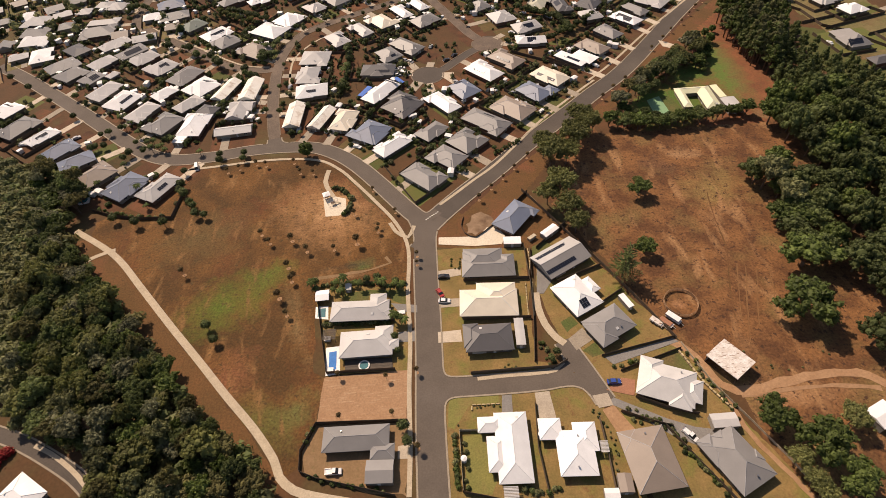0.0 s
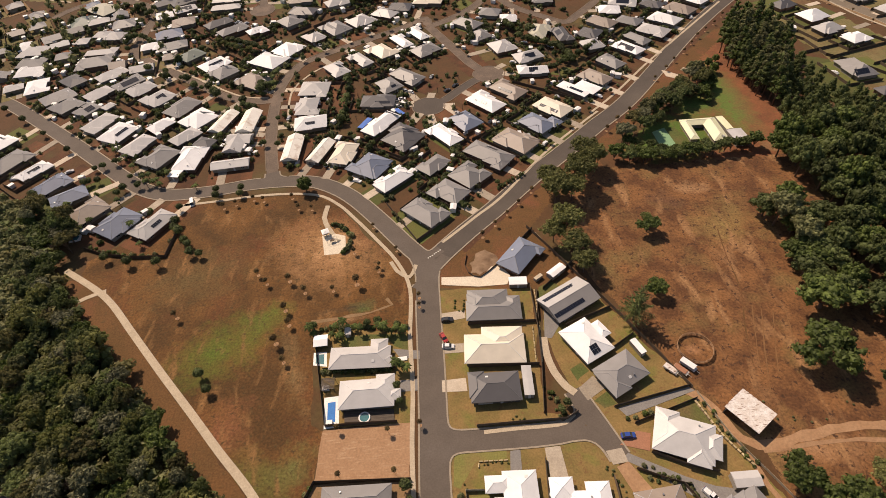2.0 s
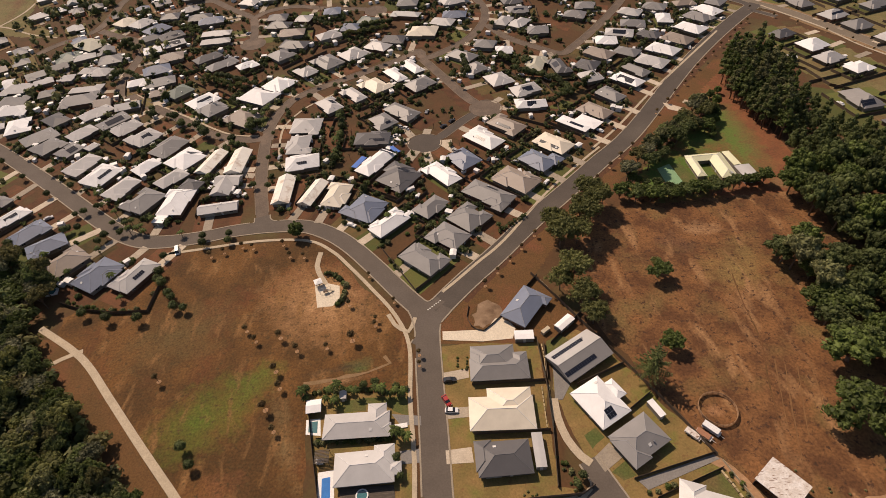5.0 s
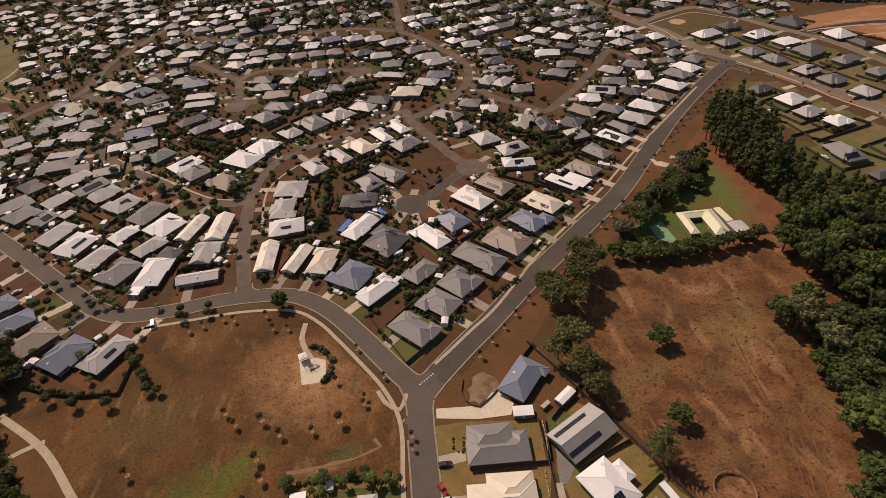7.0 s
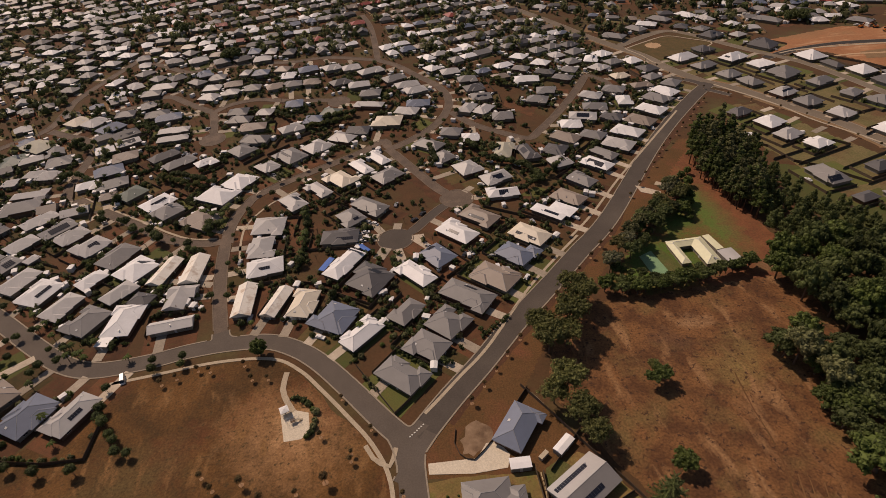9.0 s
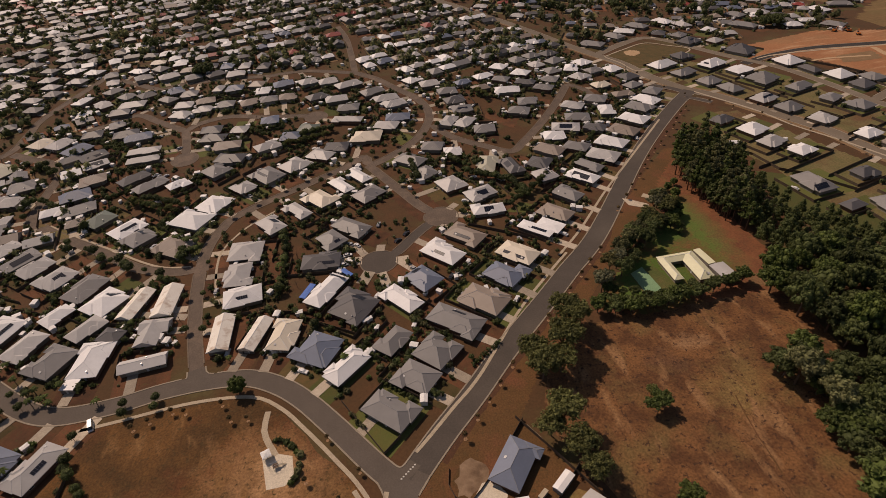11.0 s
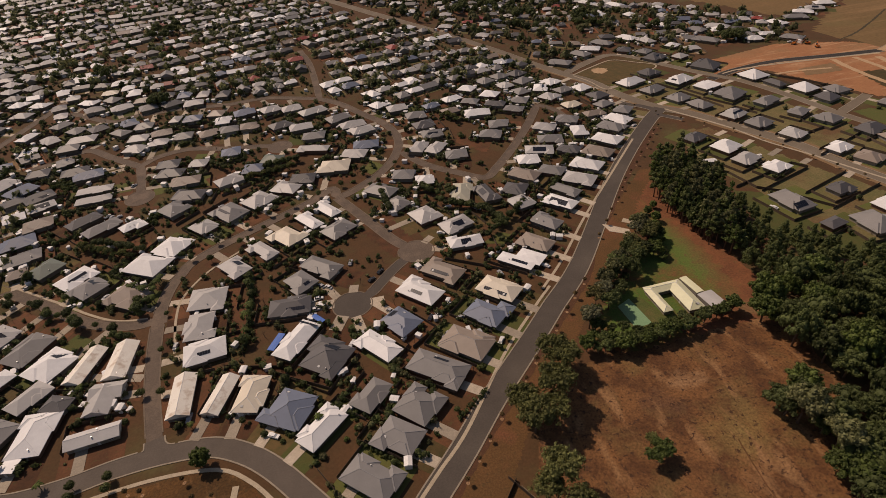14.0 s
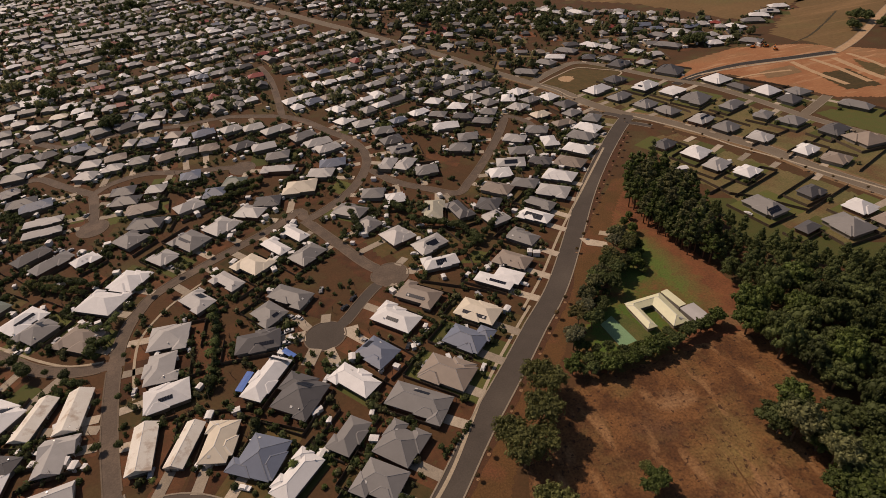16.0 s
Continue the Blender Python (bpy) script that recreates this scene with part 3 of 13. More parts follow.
def house(x, y, rz, rects, tone, detail=1, front=0, wall=0, solar=(), pitch=24, eave=2.55, word="single-storey house"):
    """One house. rects: (cx, cy, w, d, gable) roof volumes in its own directions, the first the main one. front: which side faces the street (0 south, 1 east, 2 north, 3 west)."""
    top = tagged(new("house"), f"{word} with {'an' if WORDS[tone][0] in 'aeiou' else 'a'} {WORDS[tone]} metal {'gabled' if rects[0][4] else 'hipped'} roof", "house", "suburban houses")
    top.matrix_basis = pose(x, y, ground_z(x, y), rz=rz)
    PLACED.append((x, y, rects[0][2], rects[0][3]))
    roof, caps, walls = Shape(), Shape(), Shape()
    q = random.Random(round(x * 7) + round(y * 3))
    w, d, g = rects[0][2:]
    if detail < 2 and not g and min(w, d) > 8.5:
        # small cross roofs that break the long slopes of a plain hipped roof
        lengthwise, far = w >= d, min(w, d) / 2
        for e in ((1, -1) if len(rects) == 1 else (q.choice((1, -1)),) if len(rects) == 2 else ()):
            u, wide, out = q.uniform(-0.28, 0.28) * max(w, d), q.uniform(0.62, 0.8) * min(w, d), far + q.uniform(0.5, 1.5)
            rects = rects + [(u, e * out / 2, wide, out, 0) if lengthwise else (e * out / 2, u, out, wide, 0)]
    for k, (cx, cy, w, d, gable) in enumerate(rects):
        roof_prism(roof, cx, cy, w, d, eave - 0.012 * k, pitch, gable, caps if detail else None)
        i = 0.75
        walls.box(cx - w / 2 + i, cy - d / 2 + i, -0.6, cx + w / 2 - i, cy + d / 2 - i, eave - 0.15)
        if gable:
            a, b = w / 2 - i, d / 2 - i
            rise = math.tan(radians(pitch)) * min(a, b)
            if w >= d:
                walls.add([(cx - a, cy - b, eave - 0.15), (cx - a, cy + b, eave - 0.15), (cx - a, cy, eave - 0.15 + rise), (cx + a, cy - b, eave - 0.15), (cx + a, cy + b, eave - 0.15), (cx + a, cy, eave - 0.15 + rise)], [(0, 2, 1), (3, 4, 5)])
            else:
                walls.add([(cx - a, cy - b, eave - 0.15), (cx + a, cy - b, eave - 0.15), (cx, cy - b, eave - 0.15 + rise), (cx - a, cy + b, eave - 0.15), (cx + a, cy + b, eave - 0.15), (cx, cy + b, eave - 0.15 + rise)], [(0, 1, 2), (3, 5, 4)])
    r = part("roof", roof.mesh("roof", ROOF[tone]), top)
    w_ = part("wall", walls.mesh("wall", WALL[wall]), top)
    if detail:
        for k in range(0, len(caps.v) if y <= 95 else 0, 10):
            part("ridge_cap", mesh("ridge_cap", caps.v[k:k + 10], CAP_FACES, RIDGE[tone]), r)
        _, _, w, d, _ = rects[0]
        spans = {0: (w, 0, -d / 2 + 0.75, 0), 1: (d, w / 2 - 0.75, 0, 90), 2: (w, 0, d / 2 - 0.75, 180), 3: (d, -w / 2 + 0.75, 0, 270)}
        for side in range(4):
            length, px, py, turn = spans[side]
            base = pose(px, py, 0, rz=turn)
            if side == front:
                part("garage_door", GARAGE_LEAF, w_, m=base @ pose(-length * 0.22, -0.003, 0))
                part("door", DOOR_LEAF, w_, m=base @ pose(length * 0.1, -0.003, 0))
                spots = (0.32,)
            else:
                spots = (-0.3, 0.25) if detail == 1 else (-0.36, -0.1, 0.2, 0.38)
            for k, u in enumerate(spots):
                if detail == 1 and (y > 75 or side == (front + 2) % 4 and k):
                    continue
                f, g = window_mesh(1.8 if k % 2 == 0 else 1.2, 1.2)
                wf = part("window", f, w_, m=base @ pose(u * length, -0.003, 0.95))
                part("pane", g, wf)
    if detail:
        h = math.tan(radians(pitch)) * 2.2
        q = random.Random(round(x * 10) + round(y))
        for _ in range(q.choice((1, 1, 2))):
            u, side = q.uniform(-0.28, 0.28) * rects[0][2], q.choice((-1, 1))
            if q.random() < 0.5:
                part("vent", Shape().tube((u, side * (rects[0][3] / 2 - 2.2), eave + h - 0.1), (u, side * (rects[0][3] / 2 - 2.2), eave + h + 0.35), 0.18, 0.18, 8).tube((u, side * (rects[0][3] / 2 - 2.2), eave + h + 0.35), (u, side * (rects[0][3] / 2 - 2.2), eave + h + 0.55), 0.3, 0.24, 8).mesh("vent", M_alloy), r)
            else:
                part("skylight", Shape().box(-0.5, -0.45, 0, 0.5, 0.45, 0.14).mesh("skylight", M_frame), r, m=pose(u, side * (rects[0][3] / 2 - 2.2), eave + h, rx=-side * pitch))
    for face, u, v, nx, ny in solar:
        _, _, w, d, _ = rects[0]
        half = (d if face in (0, 2) else w) / 2
        out = half - v
        rise = math.tan(radians(pitch)) * v
        base = pose(0, 0, 0, rz=90 * face) @ pose(u, -out, eave + rise + 0.08, rx=pitch)
        if y > 150:
            part("solar_panel", Shape().box(-nx * 0.53, -ny * 0.85, 0, nx * 0.53, ny * 0.85, 0.04).mesh("solar_panel", M_solar), r, m=base)
        else:
            for i in range(nx):
                for j in range(ny):
                    part("solar_panel", PANEL, r, m=base @ pose((i - (nx - 1) / 2) * 1.06, (j - (ny - 1) / 2) * 1.70, 0))
    return top


def shed(x, y, rz, w, d, tone="W", h=2.3, pitch=12, gable=1, material=None, word="small metal garden shed", openside=False):
    top = tagged(new("shed"), f"{WORDS.get(tone, 'weathered')} {word}", "shed", "sheds")
    top.matrix_basis = pose(x, y, ground_z(x, y), rz=rz)
    roof, walls = Shape(), Shape()
    roof_prism(roof, 0, 0, w, d, h, pitch, gable)
    part("roof", roof.mesh("roof", material or ROOF[tone]), top)
    if openside:
        for cx in (-w / 2 + 0.4, 0, w / 2 - 0.4):
            for cy in (-d / 2 + 0.4, d / 2 - 0.4):
                part("post", Shape().box(cx - 0.09, cy - 0.09, -0.1, cx + 0.09, cy + 0.09, h - 0.1).mesh("post", M_bark), top)
        part("wall", Shape().box(-w / 2 + 0.35, d / 2 - 0.5, 0, w / 2 - 0.35, d / 2 - 0.4, h - 0.15).mesh("wall", M_rust), top)
    else:
        part("wall", walls.box(-w / 2 + 0.15, -d / 2 + 0.15, -0.2, w / 2 - 0.15, d / 2 - 0.15, h - 0.15).mesh("wall", WALL[1]), top)
        part("door", DOOR_LEAF, top, m=pose(0, -d / 2 + 0.147, 0))
    return top


# ---- trees ----
def leaf_cloud(rng, lobes, leaves, size, flat=1.0, droop=0.0, core=0.82, m=7, rings=5, puffs=0, least=10):
    """A crown: many small leaf clumps over uneven lobes, each with a rough inner mass. puffs: smaller lobes that stand out of each lobe."""
    s = Shape()

    def inner(cx, cy, cz, r, m, rings):
        ring = []
        for j in range(1, rings):
            th = math.pi * j / rings
            for i in range(m):
                rr = r * rng.uniform(0.8, 1.08)
                ring.append((cx + rr * math.sin(th) * math.cos(2 * math.pi * i / m + j), cy + rr * math.sin(th) * math.sin(2 * math.pi * i / m + j), cz + rr * math.cos(th) * flat))
        top, bot = (cx, cy, cz + r * flat), (cx, cy, cz - r * flat)
        fs = [(j * m + i, (j + 1) * m + i, (j + 1) * m + (i + 1) % m, j * m + (i + 1) % m) for j in range(rings - 2) for i in range(m)]
        e = (rings - 1) * m
        fs += [(e, i, (i + 1) % m) for i in range(m)] + [(e + 1, e - m + (i + 1) % m, e - m + i) for i in range(m)]
        s.add(ring + [top, bot], fs)

    if puffs:
        small = []
        for cx, cy, cz, r in lobes:
            inner(cx, cy, cz, r * core * 0.86, 6, 4)
            for i in range(puffs):
                z, a, k = rng.uniform(-0.3, 1), 2.4 * i + rng.uniform(-0.5, 0.5), r * rng.uniform(0.6, 0.95)
                q = math.sqrt(max(0, 1 - z * z))
                small.append((cx + q * k * math.cos(a), cy + q * k * math.sin(a), cz + z * k * flat, r * rng.uniform(0.26, 0.46)))
        lobes, m, rings = small, 4, 3
    for cx, cy, cz, r in lobes:
        for _ in range(max(least, int(leaves * r * r))):
            z = rng.uniform(-0.75, 1)
            a = rng.uniform(0, 2 * math.pi)
            q = math.sqrt(max(0, 1 - z * z))
            v = Vector((q * math.cos(a), q * math.sin(a), z * flat))
            k = r * rng.uniform(0.78, 1.18)
            c = Vector((cx, cy, cz)) + v * k + Vector((0, 0, -droop * q * q * r))
            nrm = (v + Vector((rng.uniform(-1, 1), rng.uniform(-1, 1), rng.uniform(-0.3, 1))) * 0.5).normalized()
            u = nrm.orthogonal().normalized()
            u.rotate(Matrix.Rotation(rng.uniform(0, 6.28), 3, nrm))
            w = nrm.cross(u)
            sz = size * rng.uniform(0.6, 1.4)
            bend = nrm * sz * 0.3
            s.add([c - u * sz - bend, c + (u * 0.75 + w * 0.85) * sz, c + (u * 0.75 - w * 0.85) * sz], [(0, 1, 2)])
        inner(cx, cy, cz, r * core, m, rings)
    return s


def make_tree(seed, height, radius, foliage, lobes=9, leaves=26, size=0.42, trunk=0.28, name="tree", label="", category="tree", group="", low=0.35, flat=0.85, tight=1.0, core=0.82, puffs=0):
    """A broad tree: tapered trunk, limbs and a crown of leaf clumps in uneven lobes."""
    rng = random.Random(seed)
    top = tagged(new(name), label, category, group)
    tr = Shape()
    fork = height * low
    lean = Vector((rng.uniform(-0.3, 0.3), rng.uniform(-0.3, 0.3), 0))
    tr.tube((0, 0, -0.3), lean + Vector((0, 0, fork)), trunk, trunk * 0.75, 8)
    clumps = []
    for k in range(lobes):
        a = 2.4 * k + rng.uniform(-0.4, 0.4)
        d = radius * (0.0 if k == 0 else rng.uniform(0.38, 0.72) * tight)
        r = radius * rng.uniform(0.34, 0.52) / tight
        z = height - r * 0.9 - (d / radius) ** 2 * height * rng.uniform(0.15, 0.38)
        clumps.append((d * math.cos(a), d * math.sin(a), z, r))
        tr.tube(lean + Vector((0, 0, fork * 0.96)), (d * math.cos(a) * 0.9, d * math.sin(a) * 0.9, z), trunk * 0.45, trunk * 0.12, 5)
    part("trunk", tr.mesh("trunk", M_bark, True), top)
    part("crown", leaf_cloud(rng, clumps, leaves, size, flat, 0.0, core, puffs=puffs).mesh("crown", foliage), top)
    return top


def dome_lobes(rng, height, radius, count):
    """Lobes over a dome, as on a broad rainforest tree."""
    out = [(0, 0, height - radius * 0.75, radius * 0.62)]
    for k in range(count):
        t = (k + 0.5) / count
        a, e = k * 2.4, math.asin(1 - t * 1.05)
        r = radius * rng.uniform(0.28, 0.42)
        q = radius * rng.uniform(0.66, 0.84)
        out.append((q * math.cos(e) * math.cos(a), q * math.cos(e) * math.sin(a), height - radius * 0.8 + q * 0.8 * math.sin(e) - r * 0.2, r))
    return out


def tall_lobes(rng, height, radius, count):
    """Lobes up a tall plantation tree: an uneven column with a rounded top over a bare lower stem."""
    out = []
    for k in range(count):
        f = k / (count - 1)
        a = 2.4 * k + rng.uniform(-0.5, 0.5)
        d = radius * 0.62 * (1 - f ** 2.5) * rng.uniform(0.7, 1.1)
        out.append((d * math.cos(a), d * math.sin(a), height * (0.38 + 0.55 * f) + rng.uniform(-0.6, 0.6), radius * (0.56 - 0.16 * f * f) * rng.uniform(0.8, 1.15)))
    return out


def make_tall(seed, height, radius, foliage):
    rng = random.Random(seed)
    top = tagged(new("plantation_tree"), "tall green plantation tree with a bare lower trunk", "tree", "woodland trees")
    part("trunk", Shape().tube((0, 0, -0.3), (0, 0, height * 0.9), 0.34, 0.08, 7).mesh("trunk", M_bark, True), top)
    part("crown", leaf_cloud(rng, tall_lobes(rng, height, radius, 10), 38, 0.34, 1.0, 0.0, 0.74, puffs=7).mesh("crown", foliage), top)
    return top


def make_dome(seed, height, radius, foliage, label):
    rng = random.Random(seed)
    top = tagged(new("rainforest_tree"), label, "tree", "woodland trees")
    tr = Shape().tube((0, 0, -0.3), (0.2, 0.1, height * 0.5), 0.4, 0.25, 8)
    for k in range(6):
        tr.tube((0.2, 0.1, height * 0.45), (radius * 0.6 * math.cos(k * 1.05), radius * 0.6 * math.sin(k * 1.05), height * 0.72), 0.2, 0.07, 5)
    part("trunk", tr.mesh("trunk", M_bark, True), top)
    part("crown", leaf_cloud(rng, dome_lobes(rng, height, radius, 13), 30, 0.32, 0.9, 0.0, 0.8, puffs=7).mesh("crown", foliage), top)
    return top


def make_ball(seed, height, radius, foliage, name, label):
    """A clipped-looking round crown on a short stem."""
    rng = random.Random(seed)
    top = tagged(new(name), label, "tree")
    part("trunk", Shape().tube((0, 0, -0.3), (0.05, 0.05, height - radius), 0.26, 0.17, 8).mesh("trunk", M_bark, True), top)
    c, lobes = height - radius, [(0, 0, height - radius, radius * 0.72)]
    for k in range(16):
        z = 1 - 1.75 * (k + 0.5) / 16
        q, d = math.sqrt(1 - z * z), radius * rng.uniform(0.56, 0.66)
        lobes.append((q * d * math.cos(2.4 * k), q * d * math.sin(2.4 * k), c + z * d, radius * rng.uniform(0.34, 0.44)))
    part("crown", leaf_cloud(rng, lobes, 42, 0.27, 1.0, 0.0, 0.82, puffs=5).mesh("crown", foliage), top)
    return top


def make_pine(seed, height, radius, foliage, label):
    rng = random.Random(seed)
    top = tagged(new("pine_tree"), label, "tree", "paddock trees")
    part("trunk", Shape().tube((0, 0, -0.3), (0, 0, height * 0.95), 0.3, 0.05, 8).mesh("trunk", M_bark), top)
    s = Shape()
    for k in range(9):
        z = height * (0.18 + 0.085 * k)
        n = 9 - k // 2
        for i in range(n):
            a = 2 * math.pi * i / n + k * 0.7 + rng.uniform(-0.2, 0.2)
            R = radius * (1 - k / 10.5) * rng.uniform(0.75, 1.12)
            d = Vector((math.cos(a), math.sin(a), 0))
            w = Vector((-d.y, d.x, 0))
            for j in range(9):
                f = (j + 1) / 9
                c = d * R * f + Vector((0, 0, z - 0.12 * R * f + 0.12 * R * f * f))
                for e in (-1, 1):
                    tip = c + w * e * R * 0.20 * (1.15 - f * 0.7) + d * R * 0.08 + Vector((0, 0, rng.uniform(-0.25, 0.1)))
                    s.add([c - d * 0.15, c + d * 0.32 + Vector((0, 0, 0.12)), tip], [(0, 1, 2)])
    part("crown", s.mesh("crown", foliage), top)
    return top


def make_palm(seed, height, label="green palm with arching fronds in a yard"):
    rng = random.Random(seed)
    top = tagged(new("palm"), label, "palm", "yard palms")
    part("trunk", Shape().tube((0, 0, -0.2), (0.1, 0.1, height), 0.16, 0.1, 6).mesh("trunk", M_bark), top)
    s = Shape()
    for i in range(13):
        a = 2 * math.pi * i / 13 + rng.uniform(-0.2, 0.2)
        d, w = Vector((math.cos(a), math.sin(a), 0)), Vector((-math.sin(a), math.cos(a), 0))
        L, up = rng.uniform(1.6, 2.3), rng.uniform(0.2, 0.9)
        pts = [Vector((0.1, 0.1, height)) + d * L * t + Vector((0, 0, up * t * 1.6 - 1.9 * t * t)) for t in (0, 0.25, 0.5, 0.75, 1.0)]
        for p, q, wa, wb in zip(pts, pts[1:], (0.1, 0.38, 0.42, 0.28), (0.38, 0.42, 0.28, 0.03)):
            s.add([p - w * wa - Vector((0, 0, wa * 0.5)), p, p + w * wa - Vector((0, 0, wa * 0.5)), q + w * wb - Vector((0, 0, wb * 0.5)), q, q - w * wb - Vector((0, 0, wb * 0.5))], [(0, 1, 4, 5), (1, 2, 3, 4)])
    part("fronds", s.mesh("fronds", M_leaf_fresh), top)
    return top


def put(proto, x, y, scale=1.0, turn=None, sz=None):
    rz = random.uniform(0, 6.28) if turn is None else turn
    a, b, c = proto.scale
    return copy_thing(proto, Matrix.LocRotScale((x, y, ground_z(x, y)), Euler((0, 0, rz)), (scale / a, scale / b, (sz or scale) / c)))


# ---- vehicles ----
def make_car(paint, kind="car"):
    word = {"car": "sedan", "ute": "utility truck", "van": "van"}[kind]
    top = tagged(new("car" if kind == "car" else word.replace(" ", "_")), f"parked {paint} {word} with dark windows", "car" if kind != "van" else "van", "parked vehicles")
    L, W = (4.5, 1.8) if kind == "car" else (5.1, 1.9)

    body = Shape()
    xs = [-L / 2, -L / 2 + 0.15, -L * 0.22, L * 0.18, L / 2 - 0.2, L / 2]
    zs = [0.62, 0.92, 0.95, 0.95, 0.80, 0.55]
    vs = []
    for x, z in zip(xs, zs):
        h = W / 2 * (0.88 if abs(x) > L / 2 - 0.05 else 1.0)
        vs += [(x, -h, 0.28), (x, -h, z * 0.72), (x, -h * 0.94, z), (x, h * 0.94, z), (x, h, z * 0.72), (x, h, 0.28)]
    fs = [(6 * i + j, 6 * i + 6 + j, 6 * i + 7 + j, 6 * i + 1 + j) for i in range(5) for j in range(5)] + [(0, 1, 2, 3, 4, 5), (35, 34, 33, 32, 31, 30)]
    fs += [(6 * i, 6 * i + 5, 6 * i + 11, 6 * i + 6) for i in range(5)]
    body.add(vs, fs)
    b = part("body", body.mesh("body", CARS[paint]), top)
    x0, x1, x2, x3 = {"car": (-L * 0.40, -L * 0.26, L * 0.08, L * 0.26), "ute": (-L * 0.05, -L * 0.02, L * 0.16, L * 0.30), "van": (-L * 0.49, -L * 0.48, L * 0.28, L * 0.42)}[kind]
    hz = 1.45 if kind == "car" else 1.75 if kind == "ute" else 2.0
    cab = Shape().add([(x0, -W * 0.46, 0.93), (x3, -W * 0.46, 0.93), (x3, W * 0.46, 0.93), (x0, W * 0.46, 0.93), (x1, -W * 0.38, hz - 0.05), (x2, -W * 0.38, hz - 0.05), (x2, W * 0.38, hz - 0.05), (x1, W * 0.38, hz - 0.05)],
                      [(4, 5, 6, 7), (0, 1, 5, 4), (1, 2, 6, 5), (2, 3, 7, 6), (3, 0, 4, 7)])
    part("glasshouse", cab.mesh("glasshouse", M_glass), b, "dark window glass")
    part("roof", Shape().box(x1 - 0.02, -W * 0.385, hz - 0.06, x2 + 0.02, W * 0.385, hz).mesh("roof", CARS[paint]), b)
    if kind == "ute":
        part("tray", Shape().box(-L / 2 + 0.05, -W * 0.46, 0.95, x0 - 0.1, -W * 0.42, 1.2).box(-L / 2 + 0.05, W * 0.42, 0.95, x0 - 0.1, W * 0.46, 1.2).box(-L / 2 + 0.05, -W * 0.46, 0.95, -L / 2 + 0.1, W * 0.46, 1.2).mesh("tray", M_alloy), b)
    for sx in (-1, 1):
        part("headlight" if sx > 0 else "tail_light", Shape().box(sx * L / 2 - 0.04, -W * 0.40, 0.56, sx * L / 2 + 0.02, -W * 0.24, 0.68).box(sx * L / 2 - 0.04, W * 0.24, 0.56, sx * L / 2 + 0.02, W * 0.40, 0.68).mesh("light", M_frame if sx > 0 else CARS["red"]), b)
        for sy in (-1, 1):
            w = part("wheel", Shape().tube((sx * L * 0.31, sy * (W / 2 - 0.22), 0.32), (sx * L * 0.31, sy * (W / 2 + 0.01), 0.32), 0.32, 0.32, 12).mesh("wheel", M_tyre), top)
            part("rim", Shape().tube((sx * L * 0.31, sy * (W / 2 - 0.1), 0.32), (sx * L * 0.31, sy * (W / 2 + 0.02), 0.32), 0.19, 0.19, 10).mesh("rim", M_alloy), w)
    return top

# ---- ground, streets and paving ----

xs = [-4000, -2200, -1300, -900, -700] + list(range(-560, 780, 7)) + [860, 1000, 1300, 2200, 4000]
ys = [-3000, -1600, -800, -450] + list(range(-300, 1060, 7)) + [1200, 1500, 2200, 4000]
vs = [(x, y, ground_z(x, y)) for y in ys for x in xs]
nx = len(xs)
structure("ground", mesh("ground", vs, [(j * nx + i, j * nx + i + 1, (j + 1) * nx + i + 1, (j + 1) * nx + i) for j in range(len(ys) - 1) for i in range(nx - 1)], M_ground, True), "dry reddish-brown earth and sparse grass", "ground")

road([(-2.7, -131.9), (-2.9, -115.0), (-3.0, -92.6), (-2.6, -72.6), (-2.4, -51.6), (-2.5, -27.1), (-2.2, -11.6), (-0.6, -5.2), (2.0, -1.4)], 9.0)
road([(-0.6, -5.2), (3.8, 0.2), (15.7, 12.6), (29.9, 26.1), (48.6, 45.2), (72.5, 67.4), (89.4, 83.6), (116.5, 109.6), (166.6, 170.7), (199.8, 207.0), (233.4, 239.8), (250.0, 254.5), (259.5, 262.5)], 9.5, material=M_asphalt_dark)
road([(-0.6, -6.8), (-4.3, -0.7), (-10.8, 7.9), (-22.5, 24.8), (-33.8, 39.7), (-44.1, 49.4), (-56.0, 55.9), (-71.9, 57.9), (-88.9, 57.3), (-105.4, 54.8), (-125.2, 54.6), (-139.9, 60.5), (-157.7, 74.7), (-185.1, 99.0), (-215.2, 125.0), (-248.2, 152.2), (-270.4, 168.5)], 8.0)
road([(-75.7, 58.4), (-78.3, 71.7), (-81.9, 90.3), (-84.9, 113.5), (-86.4, 135.6), (-85.8, 152.6), (-81.0, 169.8), (-68.1, 186.7), (-11.0, 219.1), (5.0, 230.8), (8.8, 219.6), (30.0, 232.4), (44.8, 247.7), (55.2, 266.7), (58.5, 286.6), (52.9, 309.4), (39.8, 331.2), (25.9, 355.3), (10.1, 372.7)], 5.8)
road([(-82.3, 136.8), (-98.7, 137.2), (-118.4, 145.7), (-134.0, 158.8), (-150.6, 173.2), (-172.3, 190.7), (-186.8, 203.9), (-196.6, 214.2), (-198.4, 224.8), (-198.5, 237.4), (-197.9, 251.8), (-197.7, 265.5), (-202.7, 278.6), (-211.7, 288.3), (-226.7, 297.1), (-242.8, 308.1)], 5.6)
road([(-280.6, 276.1), (-271.2, 289.3), (-256.4, 301.2), (-244.9, 313.9), (-241.9, 341.0), (-239.1, 365.7), (-213.8, 425.0), (-202.9, 448.3)], 5.8)
